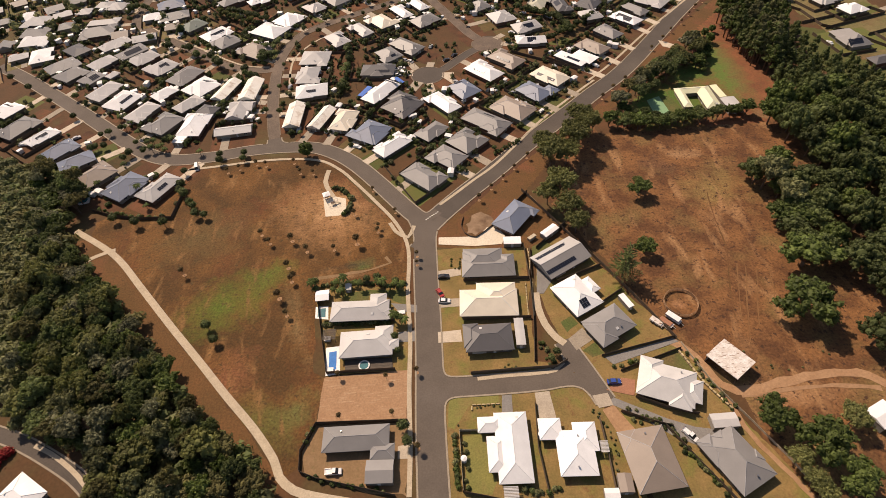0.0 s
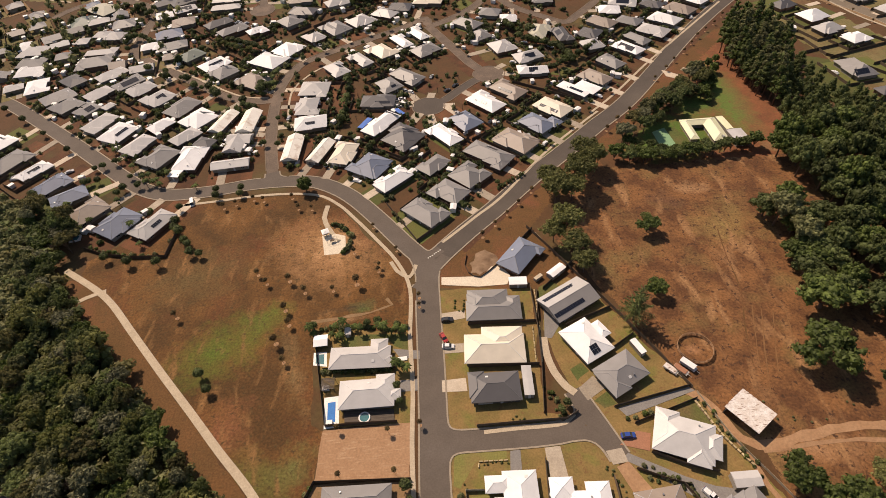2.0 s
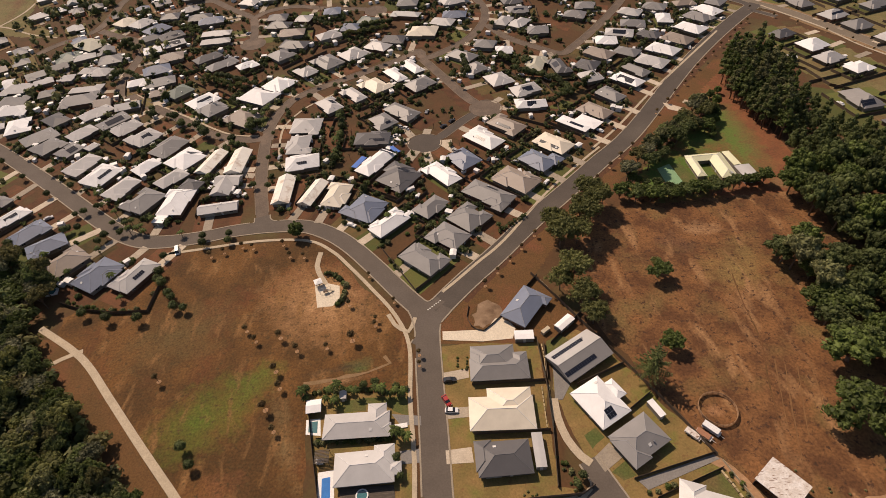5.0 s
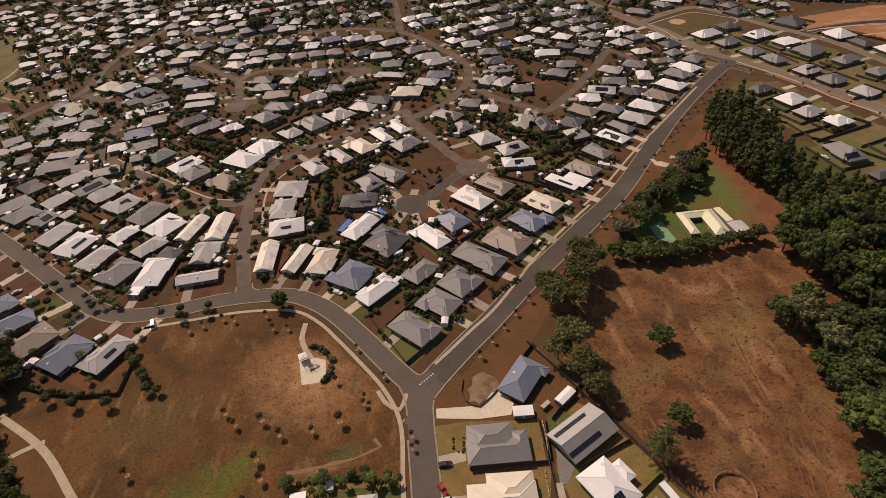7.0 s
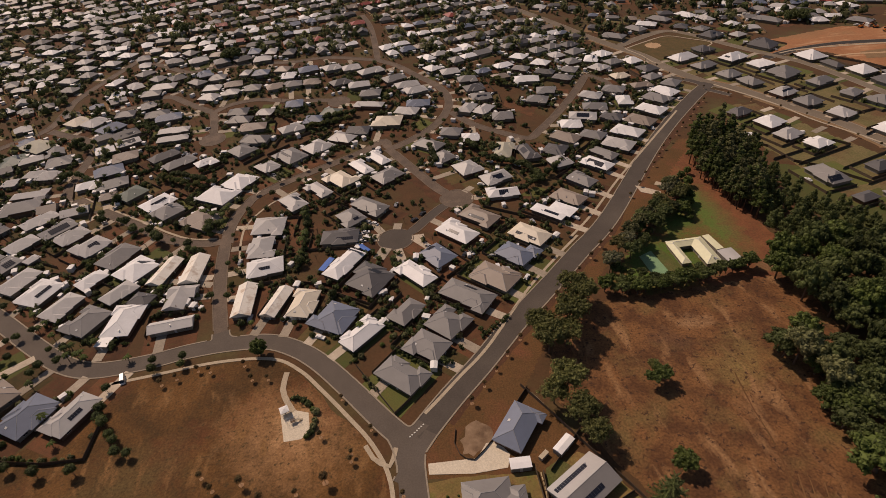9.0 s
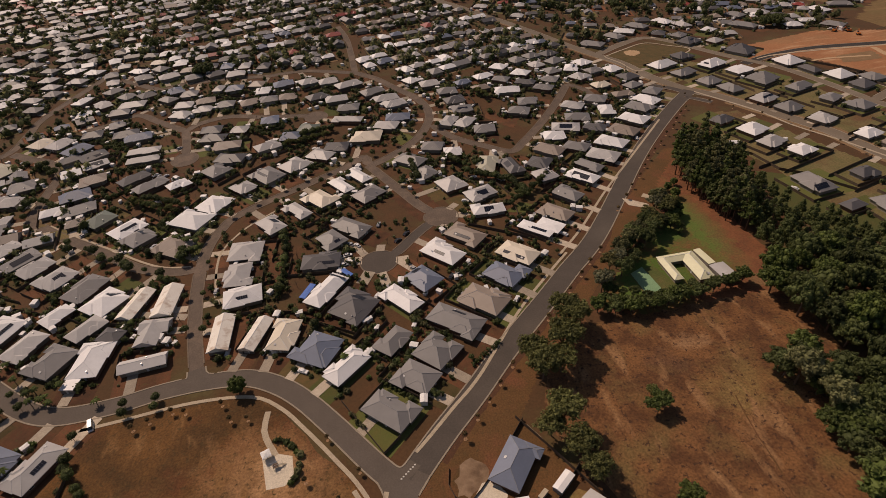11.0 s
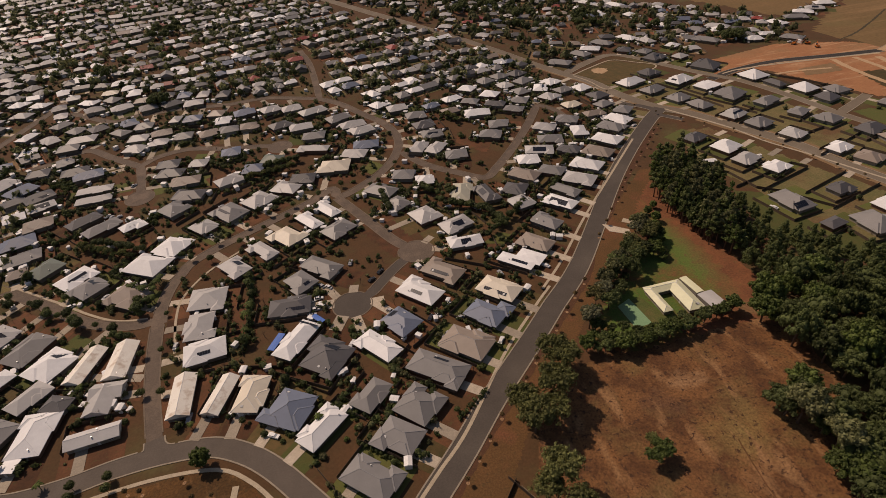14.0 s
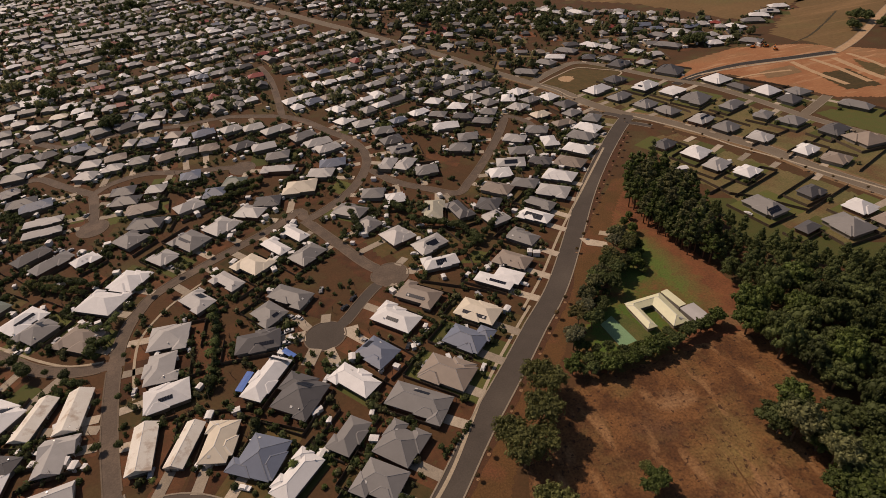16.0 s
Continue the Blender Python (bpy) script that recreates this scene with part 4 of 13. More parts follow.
road([(-3.5, -80.5), (2.7, -80.6), (13.9, -80.7), (28.8, -80.7), (39.2, -80.0), (44.4, -77.7)], 7.0)
road([(44.1, -66.2), (46.5, -72.5), (48.9, -78.5), (53.0, -89.5)], 6.5)
road([(7.0, 219.1), (15.7, 199.1), (23.7, 180.5), (32.1, 161.1), (41.0, 147.6)], 5.8, bulb=9.5)
road([(41.0, 147.6), (30.3, 139.7), (21.4, 130.9), (12.9, 121.9), (3.2, 116.4)], 5.6, bulb=9.2, material=M_asphalt_dark)
road([(56.8, 261.9), (68.4, 239.1), (85.8, 221.0), (100.3, 208.9), (111.7, 218.7), (125.7, 234.0), (143.0, 255.1), (159.2, 277.1), (174.2, 300.0)], 5.4)
road([(-121.8, 307.1), (-118.2, 287.9), (-115.8, 264.1)], 5.4, bulb=9)
road([(-121.8, 307.1), (-110.8, 317.3), (-89.3, 321.2), (-62.8, 311.8), (-36.3, 305.7), (-25.1, 300.6)], 5.2, bulb=8.5)
road([(-121.8, 307.1), (-144.3, 328.3), (-161.7, 345.3), (-175.1, 341.8), (-183.6, 334.2), (-203.1, 331.8)], 5.2)
road([(322.7, 69.8), (315.1, 103.0), (306.9, 138.0), (301.3, 175.4), (287.4, 211.2), (271.8, 246.6), (257.7, 265.2), (245.3, 297.6), (237.3, 334.3), (224.8, 357.5), (207.4, 392.0), (188.8, 430.9), (166.4, 467.8), (141.4, 505.2), (117.0, 541.0), (88.0, 592.0), (54.8, 658.6), (12.2, 735.3), (-40.0, 830.0)], 10.0, material=M_asphalt_pale)
road([(224.8, 357.5), (256.8, 380.7), (290.9, 398.4), (309.0, 382.1), (322.4, 347.3), (335.4, 316.5), (351.0, 286.0), (359.0, 245.6), (363.4, 202.9), (369.7, 172.6), (376.3, 150.9)], 7.0, material=M_asphalt_pale)
road([(363.4, 202.9), (382.4, 210.8), (408.8, 222.4)], 6.5, material=M_asphalt_pale)
road([(332.2, 301.2), (366.3, 311.1), (411.3, 313.9), (459.9, 305.3), (504.3, 298.1)], 8.0, material=M_asphalt_new, label="freshly laid dark asphalt road through the building site")
road([(504.3, 298.1), (559.9, 321.8), (673.5, 383.3), (759.6, 428.1)], 7.0, material=M_pale_track, label="pale unsealed road past the building site")
road([(254.5, 259.5), (251.0, 267.0), (246.0, 273.5), (240.0, 278.5), (236.0, 281.0)], 6.0, material=M_asphalt_dark)
road([(249.5, 252.5), (254.5, 247.5), (258.5, 242.0), (262.0, 237.5)], 5.0, material=M_asphalt_dark)
road([(-152.1, -82.4), (-143.1, -85.4), (-134.0, -88.9), (-122.8, -94.6), (-111.7, -101.1), (-103.3, -107.8), (-98.3, -111.8)], 4.6, material=M_asphalt_dark)
road([(10.1, 372.7), (9.9, 415.8), (8.0, 457.9), (1.6, 494.9)], 5.0)
road([(-205.0, 420.8), (-188.5, 418.3), (-155.4, 391.4), (-140.2, 396.2), (-98.9, 395.5), (-64.4, 390.1), (-33.7, 391.0), (10.1, 372.7)], 5.2)
road([(174.2, 300.0), (183.7, 284.8), (185.9, 257.1)], 5.0)
road([(-0.9, -90.2), (-0.8, -88.7), (-0.5, -86.2), (0.4, -84.2), (1.8, -82.8), (3.8, -82.0), (6.3, -81.7), (7.8, -81.7)], 4.8)
road([(-0.5, -71.0), (-0.5, -72.5), (-0.3, -75.0), (0.5, -77.0), (1.9, -78.4), (3.8, -79.2), (6.4, -79.5), (7.9, -79.5)], 4.8)
road([(40.8, -78.1), (42.1, -77.5), (43.7, -76.6), (44.8, -75.5), (45.3, -74.1), (45.4, -72.6), (44.9, -70.8), (44.4, -69.4)], 4.8)
road([(40.2, -81.0), (41.7, -80.9), (44.4, -81.0), (46.6, -81.7), (48.5, -82.9), (50.0, -84.7), (51.2, -87.0), (51.7, -88.4)], 4.8)
road([(3.8, 3.6), (2.7, 2.5), (1.1, 1.1), (-0.5, 0.5), (-2.1, 0.6), (-3.6, 1.4), (-5.0, 2.9), (-5.9, 4.1)], 4.8)
road([(-6.5, -17.6), (-5.7, -16.4), (-3.6, -13.4), (-1.5, -10.5), (0.6, -7.6), (2.8, -4.8), (5.1, -2.0), (6.0, -0.8)], 4.8)
road([(-4.4, -14.5), (-4.3, -13.0), (-4.5, -9.5), (-5.0, -6.0), (-5.9, -2.7), (-7.1, 0.5), (-8.8, 3.7), (-9.6, 5.0)], 4.8)
road([(-83.5, 59.1), (-82.0, 59.1), (-80.2, 59.4), (-79.0, 60.0), (-78.1, 61.1), (-77.8, 62.5), (-78.0, 64.2), (-78.2, 65.7)], 4.8)
road([(-68.4, 59.1), (-69.9, 59.3), (-71.7, 59.7), (-73.2, 60.4), (-74.4, 61.6), (-75.3, 63.0), (-75.8, 64.8), (-76.1, 66.3)], 4.8)
lay_roads()
patch("reserve", [(-464.5, 481.1), (-359.1, 456.8), (-321.8, 384.5), (-314.4, 343.1), (-273.9, 306.0), (-288.9, 305.3), (-382.5, 333.1)], M_scrub, "dry olive-brown grass of an open reserve", z=0.03, cell=2.0)
patch("path_verge", [(-156.6, 3.2), (-146.2, 2.1), (-128.2, -14.3), (-113.1, -31.9), (-84.8, -64.4), (-59.8, -91.9), (-48.5, -107.4), (-50.2, -114.4), (-55.4, -106.1), (-70.5, -91.9), (-85.6, -76.2), (-96.4, -62.3), (-114.0, -42.5), (-132.7, -24.3)], M_verge, "dry tan grass between the path and the trees", z=0.012)
patch("lot_grass", [(245.1, 223.0), (269.2, 217.9), (284.7, 158.3), (303.4, 93.9), (283.2, 68.9), (242.7, 96.9), (240.2, 137.4), (231.7, 175.7)], M_scrub, "olive-brown grass of the fenced lots", z=0.022, cell=2.0)
patch("lot_grass", [(266.6, 267.1), (283.3, 223.6), (308.1, 139.1), (320.6, 100.2), (365.7, 134.6), (353.1, 193.3), (339.5, 272.5), (294.7, 323.9), (264.7, 310.2)], M_scrub, "olive-brown grass of the fenced lots", z=0.022, cell=2.0)
patch("graded_lot", [(441.6, 262.1), (472.5, 259.7), (460.4, 220.3), (430.2, 223.9)], M_drylawn, "olive grass on a graded lot", z=0.10, cell=2.0)
patch("graded_lot", [(410.1, 289.9), (444.0, 290.0), (437.3, 272.0), (402.8, 273.3)], M_tan, "tan soil on a graded lot", z=0.10, cell=2.0)
patch("graded_lot", [(497.5, 275.5), (500.8, 248.3), (474.2, 227.5), (474.2, 240.9)], M_drylawn, "olive grass on a graded lot", z=0.10, cell=2.0)
patch("lot_grass", [(387.6, 201.3), (401.4, 199.5), (408.9, 176.4), (397.2, 154.8), (380.1, 153.9), (374.4, 176.6), (373.9, 203.0)], M_lawn, "rough green grass of an empty lot", z=0.05, cell=2.0)
patch("lot_grass", [(331.1, 361.5), (350.5, 360.9), (348.5, 345.8), (325.9, 335.4)], M_lawn, "green grass of an empty lot", z=0.05, cell=2.0)
patch("park", [(-149.1, 12.8), (-115.1, 37.8), (-111.7, 45.9), (-81.5, 47.4), (-53.5, 46.1), (-41.8, 37.3), (-30.0, 17.9), (-14.5, -1.9), (-9.3, -14.1), (-9.6, -40.5), (-45.3, -32.9), (-42.2, -71.3), (-38.1, -73.8), (-39.5, -88.8), (-43.9, -103.6), (-47.7, -106.7), (-61.0, -89.9), (-87.3, -58.4), (-112.5, -30.5), (-132.9, -7.5), (-148.2, 4.0)], M_park, "dry patchy grass of the open park", z=0.02)
patch("verge", [(10.5, 10.6), (192.8, 182.5), (203.2, 180.7), (191.2, 143.1), (149.5, 121.8), (108.0, 79.8), (87.9, 59.3), (53.4, 25.7), (41.8, 9.6), (26.4, -4.7), (8.8, -16.6), (3.0, -16.0), (7.4, -0.9)], M_verge, "reddish dry grass verge beside the street", z=0.02, cell=1.0)
patch("paddock", [(84.1, 67.4), (85.1, 47.8), (165.6, 61.2), (180.7, 60.0), (171.2, 11.3), (161.9, -32.2), (165.7, -67.3), (129.0, -124.4), (96.1, -122.1), (96.0, -89.2), (83.2, -69.0), (74.3, -46.0), (56.9, -8.1), (50.7, 10.4), (67.9, 45.4)], M_paddock, "bare reddish-brown soil of the paddock", z=0.015)
patch("homestead_ground", [(191.0, 169.7), (188.0, 150.9), (190.0, 128.0), (186.5, 100.0), (185.0, 78.0), (187.0, 60.0), (178.0, 51.0), (164.0, 49.0), (133.2, 48.5), (108.0, 49.0), (92.0, 55.0), (112.0, 77.0), (127.2, 90.6), (141.9, 103.0), (155.0, 114.0), (158.0, 128.0), (166.0, 142.0)], M_home, "red bare earth and watered green lawn round the homestead", z=0.036, ragged=0.9)
patch("orange_site", [(354.6, 341.7), (444.1, 356.6), (501.6, 332.2), (541.8, 280.4), (535.5, 239.9), (444.1, 174.1), (439.8, 200.6), (411.8, 217.7), (399.7, 258.6), (385.3, 298.7), (338.5, 305.7)], M_orange, "graded orange earth of a building site", z=0.02, cell=1.7)
patch("corner_park", [(230.4, 352.3), (284.8, 382.7), (314.1, 352.6), (277.8, 332.6), (244.3, 313.5)], M_drylawn, "dry grass of a small corner park", z=0.03)
patch("vacant_lot", [(-38.2, -73.4), (-9.9, -73.0), (-10.5, -90.5), (-39.4, -89.7)], M_vacant, "bare raked tan earth of an empty lot", z=0.03, ragged=0.2, cell=1.0)
patch("vacant_lot", [(16.6, 175.3), (34.1, 184.5), (43.4, 154.8), (28.9, 146.2)], M_redsoil, "bare red earth of an empty lot", z=0.04, cell=1.5)
patch("far_field", [(290.3, 857.9), (487.4, 572.1), (525.0, 420.3), (645.5, 466.8), (723.5, 539.8), (447.5, 890.9)], M_field, "bare brown field beyond the houses", z=0.05, cell=8.0)
patch("far_field", [(504.8, 376.4), (510.8, 297.9), (673.5, 383.3), (760.2, 451.2), (669.7, 489.4)], M_field, "brown paddock beyond the building site", z=0.05, cell=6.0)
patch("lots", [(-0.4, -87.5), (2.6, -81.8), (21.2, -82.2), (39.8, -81.7), (48.5, -84.0), (55.4, -99.1), (57.4, -120.5), (-1.0, -116.4)], M_lotgrass, "dry yellowish lawn of the corner lots", z=0.025, cell=1.2)
patch("lots", [(-0.1, -18.2), (38.1, -21.6), (32.8, -73.5), (43.3, -75.5), (42.2, -79.0), (10.8, -80.1), (2.8, -78.6), (-1.6, -70.5), (-1.8, -51.6)], M_lotgrass, "dry yellowish lawn of the house lots", z=0.025, cell=1.2)
patch("lots", [(41.1, -24.1), (52.6, -17.5), (58.7, -21.3), (82.4, -68.9), (59.0, -75.7), (51.0, -85.4), (47.4, -76.9), (43.0, -65.9), (39.1, -42.5)], M_lotgrass, "dry yellowish lawn of the house lots", z=0.026, cell=1.2)
patch("lots", [(49.2, -85.3), (49.7, -79.2), (56.0, -76.6), (82.4, -70.1), (88.0, -87.3), (95.2, -103.1), (101.5, -117.6), (103.8, -125.3), (58.9, -120.6), (57.9, -96.5)], M_lotgrass, "dry yellowish lawn of the rear lots", z=0.027, cell=1.2)
patch("lots", [(-45.3, -32.9), (-9.6, -37.2), (-9.9, -73.2), (-37.7, -72.6)], M_lotgrass, "patchy lawn of the house lots beside the park", z=0.028, cell=1.2)
patch("lots", [(0.6, -18.3), (2.2, -7.2), (17.8, 6.8), (41.4, 15.3), (48.6, -1.0), (55.4, -15.2), (40.3, -22.4)], M_verge, "dry brown grass of the corner lot", z=0.024, cell=1.2)
patch("bare_lot", [(-39.3, -90.3), (-10.1, -91.3), (-10.4, -114.2), (-23.9, -111.6), (-41.1, -105.8), (-42.8, -98.6)], M_tan, "bare reddish soil of a fenced lot", z=0.029, cell=1.2)
patch("scrub_grass", [(227.2, 140.4), (250.4, 127.2), (251.1, 105.0), (248.6, 85.5), (271.6, 69.0), (283.6, 43.4), (250.0, 54.3), (221.9, 76.9), (213.8, 96.5)], M_lawn, "rough olive grass behind the tree belt", z=0.02, cell=3.0)
patch("court_edge", [(115.8, 74.7), (128.5, 76.9), (133.2, 57.8), (115.1, 57.0)], M_lawn_wet, "short lawn round the court", z=0.046, cell=1.0)
path([(12.6, 1.8), (26.6, 16.2), (41.8, 31.6), (64.6, 53.0), (86.3, 73.4), (114.5, 100.0), (125.8, 117.3), (150.9, 145.1), (172.0, 168.7), (204.0, 201.1), (236.3, 233.5)], 5.0, material=M_mulch, label="dark red mulched strip under the young street trees", name="garden_bed", ragged=0.7, z=0.03)
# lawns of the inner yards
patch("lawn", [(-97.9, 204.7), (-87.9, 215.1), (-77.0, 205.2), (-82.7, 198.5), (-91.8, 195.5)], M_lawn, "green back lawn of a house lot", z=0.10, cell=1.0, ragged=0.4)
patch("lawn", [(-119.3, 208.6), (-109.7, 217.8), (-100.1, 208.4), (-103.6, 200.5), (-111.4, 200.1)], M_redsoil, "bare red back yard of a house lot", z=0.10, cell=1.0, ragged=0.4)
patch("lawn", [(76.7, 141.7), (87.1, 148.8), (94.9, 143.2), (90.7, 135.9)], M_lawn, "green back lawn of a house lot", z=0.10, cell=1.0, ragged=0.4)
patch("lawn", [(25.6, 247.7), (34.9, 256.9), (41.5, 248.8), (32.1, 239.1)], M_lawn, "green verge lawn on the street bend", z=0.10, cell=1.0, ragged=0.4)
patch("lawn", [(99.8, 269.9), (120.4, 253.8), (111.4, 239.2), (102.7, 250.9), (95.5, 262.2)], M_redsoil, "bare red earth of an empty lot", z=0.10, cell=1.0, ragged=0.4)
patch("lawn", [(-54.6, 132.5), (-42.1, 130.9), (-40.3, 110.9), (-52.0, 112.5)], M_redsoil, "bare red side yard of a house lot", z=0.10, cell=1.0, ragged=0.4)
patch("lawn", [(47.7, 200.7), (55.1, 193.8), (48.6, 187.8), (43.3, 193.0)], M_lawn, "green back lawn of a house lot", z=0.10, cell=1.0, ragged=0.4)
patch("play_sand", [(252.0, 352.0), (258.0, 349.0), (266.0, 354.0), (268.0, 361.0), (261.0, 366.0), (253.0, 361.0)], M_pale_track, "pale sand round the corner park playground", z=0.16, cell=1.5)
path([(328.5, 72.0), (321.0, 105.0), (313.0, 140.0), (307.5, 177.0), (293.5, 213.5), (278.0, 249.0), (264.0, 268.0)], 3.0, material=M_tan, label="dry tan grass verge beside the far road", name="verge", ragged=0.5, z=0.05)
path([(316.0, 69.0), (308.5, 101.5), (300.5, 136.0), (295.0, 173.5), (281.0, 209.0), (270.0, 234.0)], 3.0, material=M_tan, label="dry tan grass verge beside the far road", name="verge", ragged=0.5, z=0.055)
path([(247.0, 276.0), (239.0, 297.0), (231.0, 333.0), (218.5, 356.0), (201.0, 390.5), (182.5, 429.0), (160.0, 466.0), (135.0, 503.5)], 3.2, material=M_tan, label="dry tan grass verge beside the far road", name="verge", ragged=0.5, z=0.05)
path([(-345.9, 314.6), (-330.6, 338.4), (-323.0, 357.3), (-320.2, 380.7), (-317.4, 389.3)], 1.8)
path([(-359.0, 340.1), (-326.6, 329.7), (-298.7, 312.7), (-275.1, 303.5)], 1.6)
path([(4.8, 7.2), (10.7, 12.4), (20.6, 21.6), (34.3, 34.3), (59.4, 64.2), (81.5, 85.9), (94.4, 97.7)], 1.3)
path([(90.3, 96.7), (109.1, 114.9), (137.2, 146.1), (174.0, 183.7), (212.2, 222.5)], 1.3)
path([(-129.4, -90.1), (-123.1, -93.0), (-114.6, -98.4), (-108.2, -103.6), (-103.5, -109.1)], 1.4)
path([(-183.1, 204.9), (-161.2, 186.7), (-135.9, 166.1), (-120.1, 152.6), (-105.9, 143.1), (-91.7, 139.7)], 1.3)
path([(-75.8, 110.8), (-78.3, 135.8), (-76.5, 151.9), (-66.0, 168.9), (-50.3, 182.2)], 1.2)
path([(230.4, 352.3), (255.9, 368.2), (284.8, 382.7), (301.4, 370.1), (313.2, 351.3), (277.9, 330.9), (243.6, 312.4), (237.3, 334.3), (230.7, 350.7)], 1.3)
path([(-47.0, -29.3), (-39.0, -29.2), (-32.1, -27.9), (-24.5, -27.2), (-19.4, -25.6), (-16.0, -24.3), (-18.6, -21.0)], 1.3, material=M_tan, label="pale earth bank beside the drain", name="bank", ragged=0.9, z=0.06)
path([(105.7, -61.7), (109.8, -46.8), (115.4, -30.3), (117.7, -11.5), (120.2, 2.3)], 0.5, material=M_verge, label="faint worn line across the paddock", name="track", ragged=0.2, z=0.05)
path([(261.3, 259.6), (280.5, 217.2), (288.1, 185.6), (299.3, 157.6), (307.5, 132.8), (317.3, 104.8), (321.8, 86.0)], 1.5)
path([(348.9, 307.9), (369.2, 311.0), (405.7, 307.8), (454.9, 300.5), (498.1, 293.8)], 1.6, z=0.12)
path([(-156.2, 8.3), (-139.2, -3.6), (-128.7, -12.7), (-115.7, -27.4), (-98.9, -46.4), (-84.2, -62.6), (-71.0, -77.4), (-59.2, -90.1), (-51.2, -100.5), (-48.7, -105.8), (-43.9, -109.9), (-37.0, -112.2), (-27.0, -114.5)], 2.6)
path([(-133.8, -5.2), (-141.0, -8.3), (-150.2, -15.1)], 2.0)
path([(-10.0, -114.2), (-9.5, -99.4), (-9.6, -80.4), (-9.0, -60.7), (-9.6, -40.5), (-9.3, -17.2), (-14.5, -1.9), (-23.4, 12.2), (-33.0, 26.0), (-41.8, 37.3), (-53.5, 45.7), (-76.1, 48.5), (-103.5, 46.6), (-117.2, 45.7)], 1.5)
path([(-46.6, 37.1), (-47.5, 28.9), (-45.3, 22.4), (-42.8, 17.5)], 2.2)
path([(-17.0, -1.7), (-14.5, -7.0), (-9.3, -10.9), (-6.6, -4.5)], 1.6)
path([(38.3, -44.6), (38.0, -51.6), (39.3, -59.1), (42.2, -64.9), (44.6, -67.4)], 2.6)
path([(85.4, -81.2), (89.9, -88.7), (93.1, -103.8), (100.7, -119.1), (103.8, -125.3)], 1.6, material=M_track, label="pale dusty vehicle track", name="track", ragged=0.6, z=0.05)
path([(154.0, 135.5), (161.4, 128.4), (163.2, 123.4)], 4.0)
slab("playground_pad", [(-47.4, 17.2), (-42.4, 18.2), (-37.1, 16.0), (-36.3, 7.5), (-39.4, 5.3), (-45.3, 5.3)], M_apron, "pale concrete pad of the playground")
slab("forecourt", [(3.4, -12.5), (19.7, -13.6), (23.8, -8.8), (27.8, -8.6), (30.7, -14.2), (28.9, -18.8), (17.8, -18.8), (3.2, -16.4)], M_apron, "wide pale concrete driveway apron", z=0.15)
slab("driveway", [(142.0, 135.4), (142.3, 128.0), (151.1, 121.4), (152.6, 126.0), (145.1, 133.4)], M_drive, "wide pale concrete driveway into the homestead", z=0.19, category="driveway")
for run in ((265.5, 205.8, 275.5, 209.2), (269.5, 185.3, 281.5, 190.8), (275.8, 168.0, 287.5, 173.0), (285.0, 152.0, 293.5, 155.3), (293.8, 129.6, 302.5, 133.4)):
    driveway(*run, 3.8)
slab("driveway", [(20.5, -84.9), (23.6, -84.8), (23.1, -91.9), (19.6, -91.8)], M_greypave, "grey driveway", category="driveway")
slab("driveway", [(31.1, -84.8), (35.9, -84.6), (36.4, -94.3), (31.1, -94.4)], M_drive, "stained concrete driveway", category="driveway")
slab("driveway", [(49.2, -87.3), (54.3, -86.7), (55.0, -91.0), (50.3, -91.6)], M_drive, "concrete driveway", category="driveway")
slab("driveway", [(51.2, -92.3), (55.0, -91.0), (59.6, -99.4), (53.8, -99.8)], M_track, "tan gravel driveway", category="driveway")
slab("driveway", [(54.0, -85.7), (60.2, -81.8), (64.3, -82.9), (62.4, -88.4)], M_terra, "terracotta paved driveway", category="driveway")
slab("lane", [(53.4, -90.0), (55.7, -88.4), (70.1, -96.6), (77.6, -99.9), (84.8, -101.4), (77.1, -106.0), (70.0, -102.0), (60.3, -94.3)], M_greypave, "grey concrete lane to the rear lot", category="driveway")
slab("driveway", [(-16.0, -44.4), (-6.3, -46.1), (-6.3, -49.5), (-13.2, -48.5)], M_greypave, "grey paved driveway", category="driveway")
slab("driveway", [(-13.4, -57.5), (-6.9, -57.3), (-7.0, -61.8), (-13.2, -61.8)], M_greypave, "grey paved driveway", category="driveway")
slab("driveway", [(0.9, -58.8), (9.1, -58.5), (9.3, -63.5), (0.9, -63.2)], M_drive, "concrete driveway", category="driveway")
slab("driveway", [(2.3, -44.3), (10.1, -44.5), (9.8, -48.2), (2.1, -48.2)], M_drive, "concrete driveway", category="driveway")
slab("driveway", [(2.3, -30.5), (11.3, -29.6), (11.2, -33.4), (2.3, -34.5)], M_drive, "concrete driveway", category="driveway")
slab("driveway", [(46.0, -65.7), (51.8, -61.5), (54.6, -66.4), (47.9, -70.4)], M_drive, "concrete driveway", category="driveway")
slab("lane", [(56.7, -73.8), (81.4, -68.4), (82.9, -69.9), (58.8, -76.8)], M_greypave, "grey concrete lane to the paddock", category="driveway")
slab("driveway", [(-13.3, -99.1), (-10.2, -98.6), (-10.2, -103.1), (-13.3, -102.9)], M_drive, "concrete driveway", category="driveway")
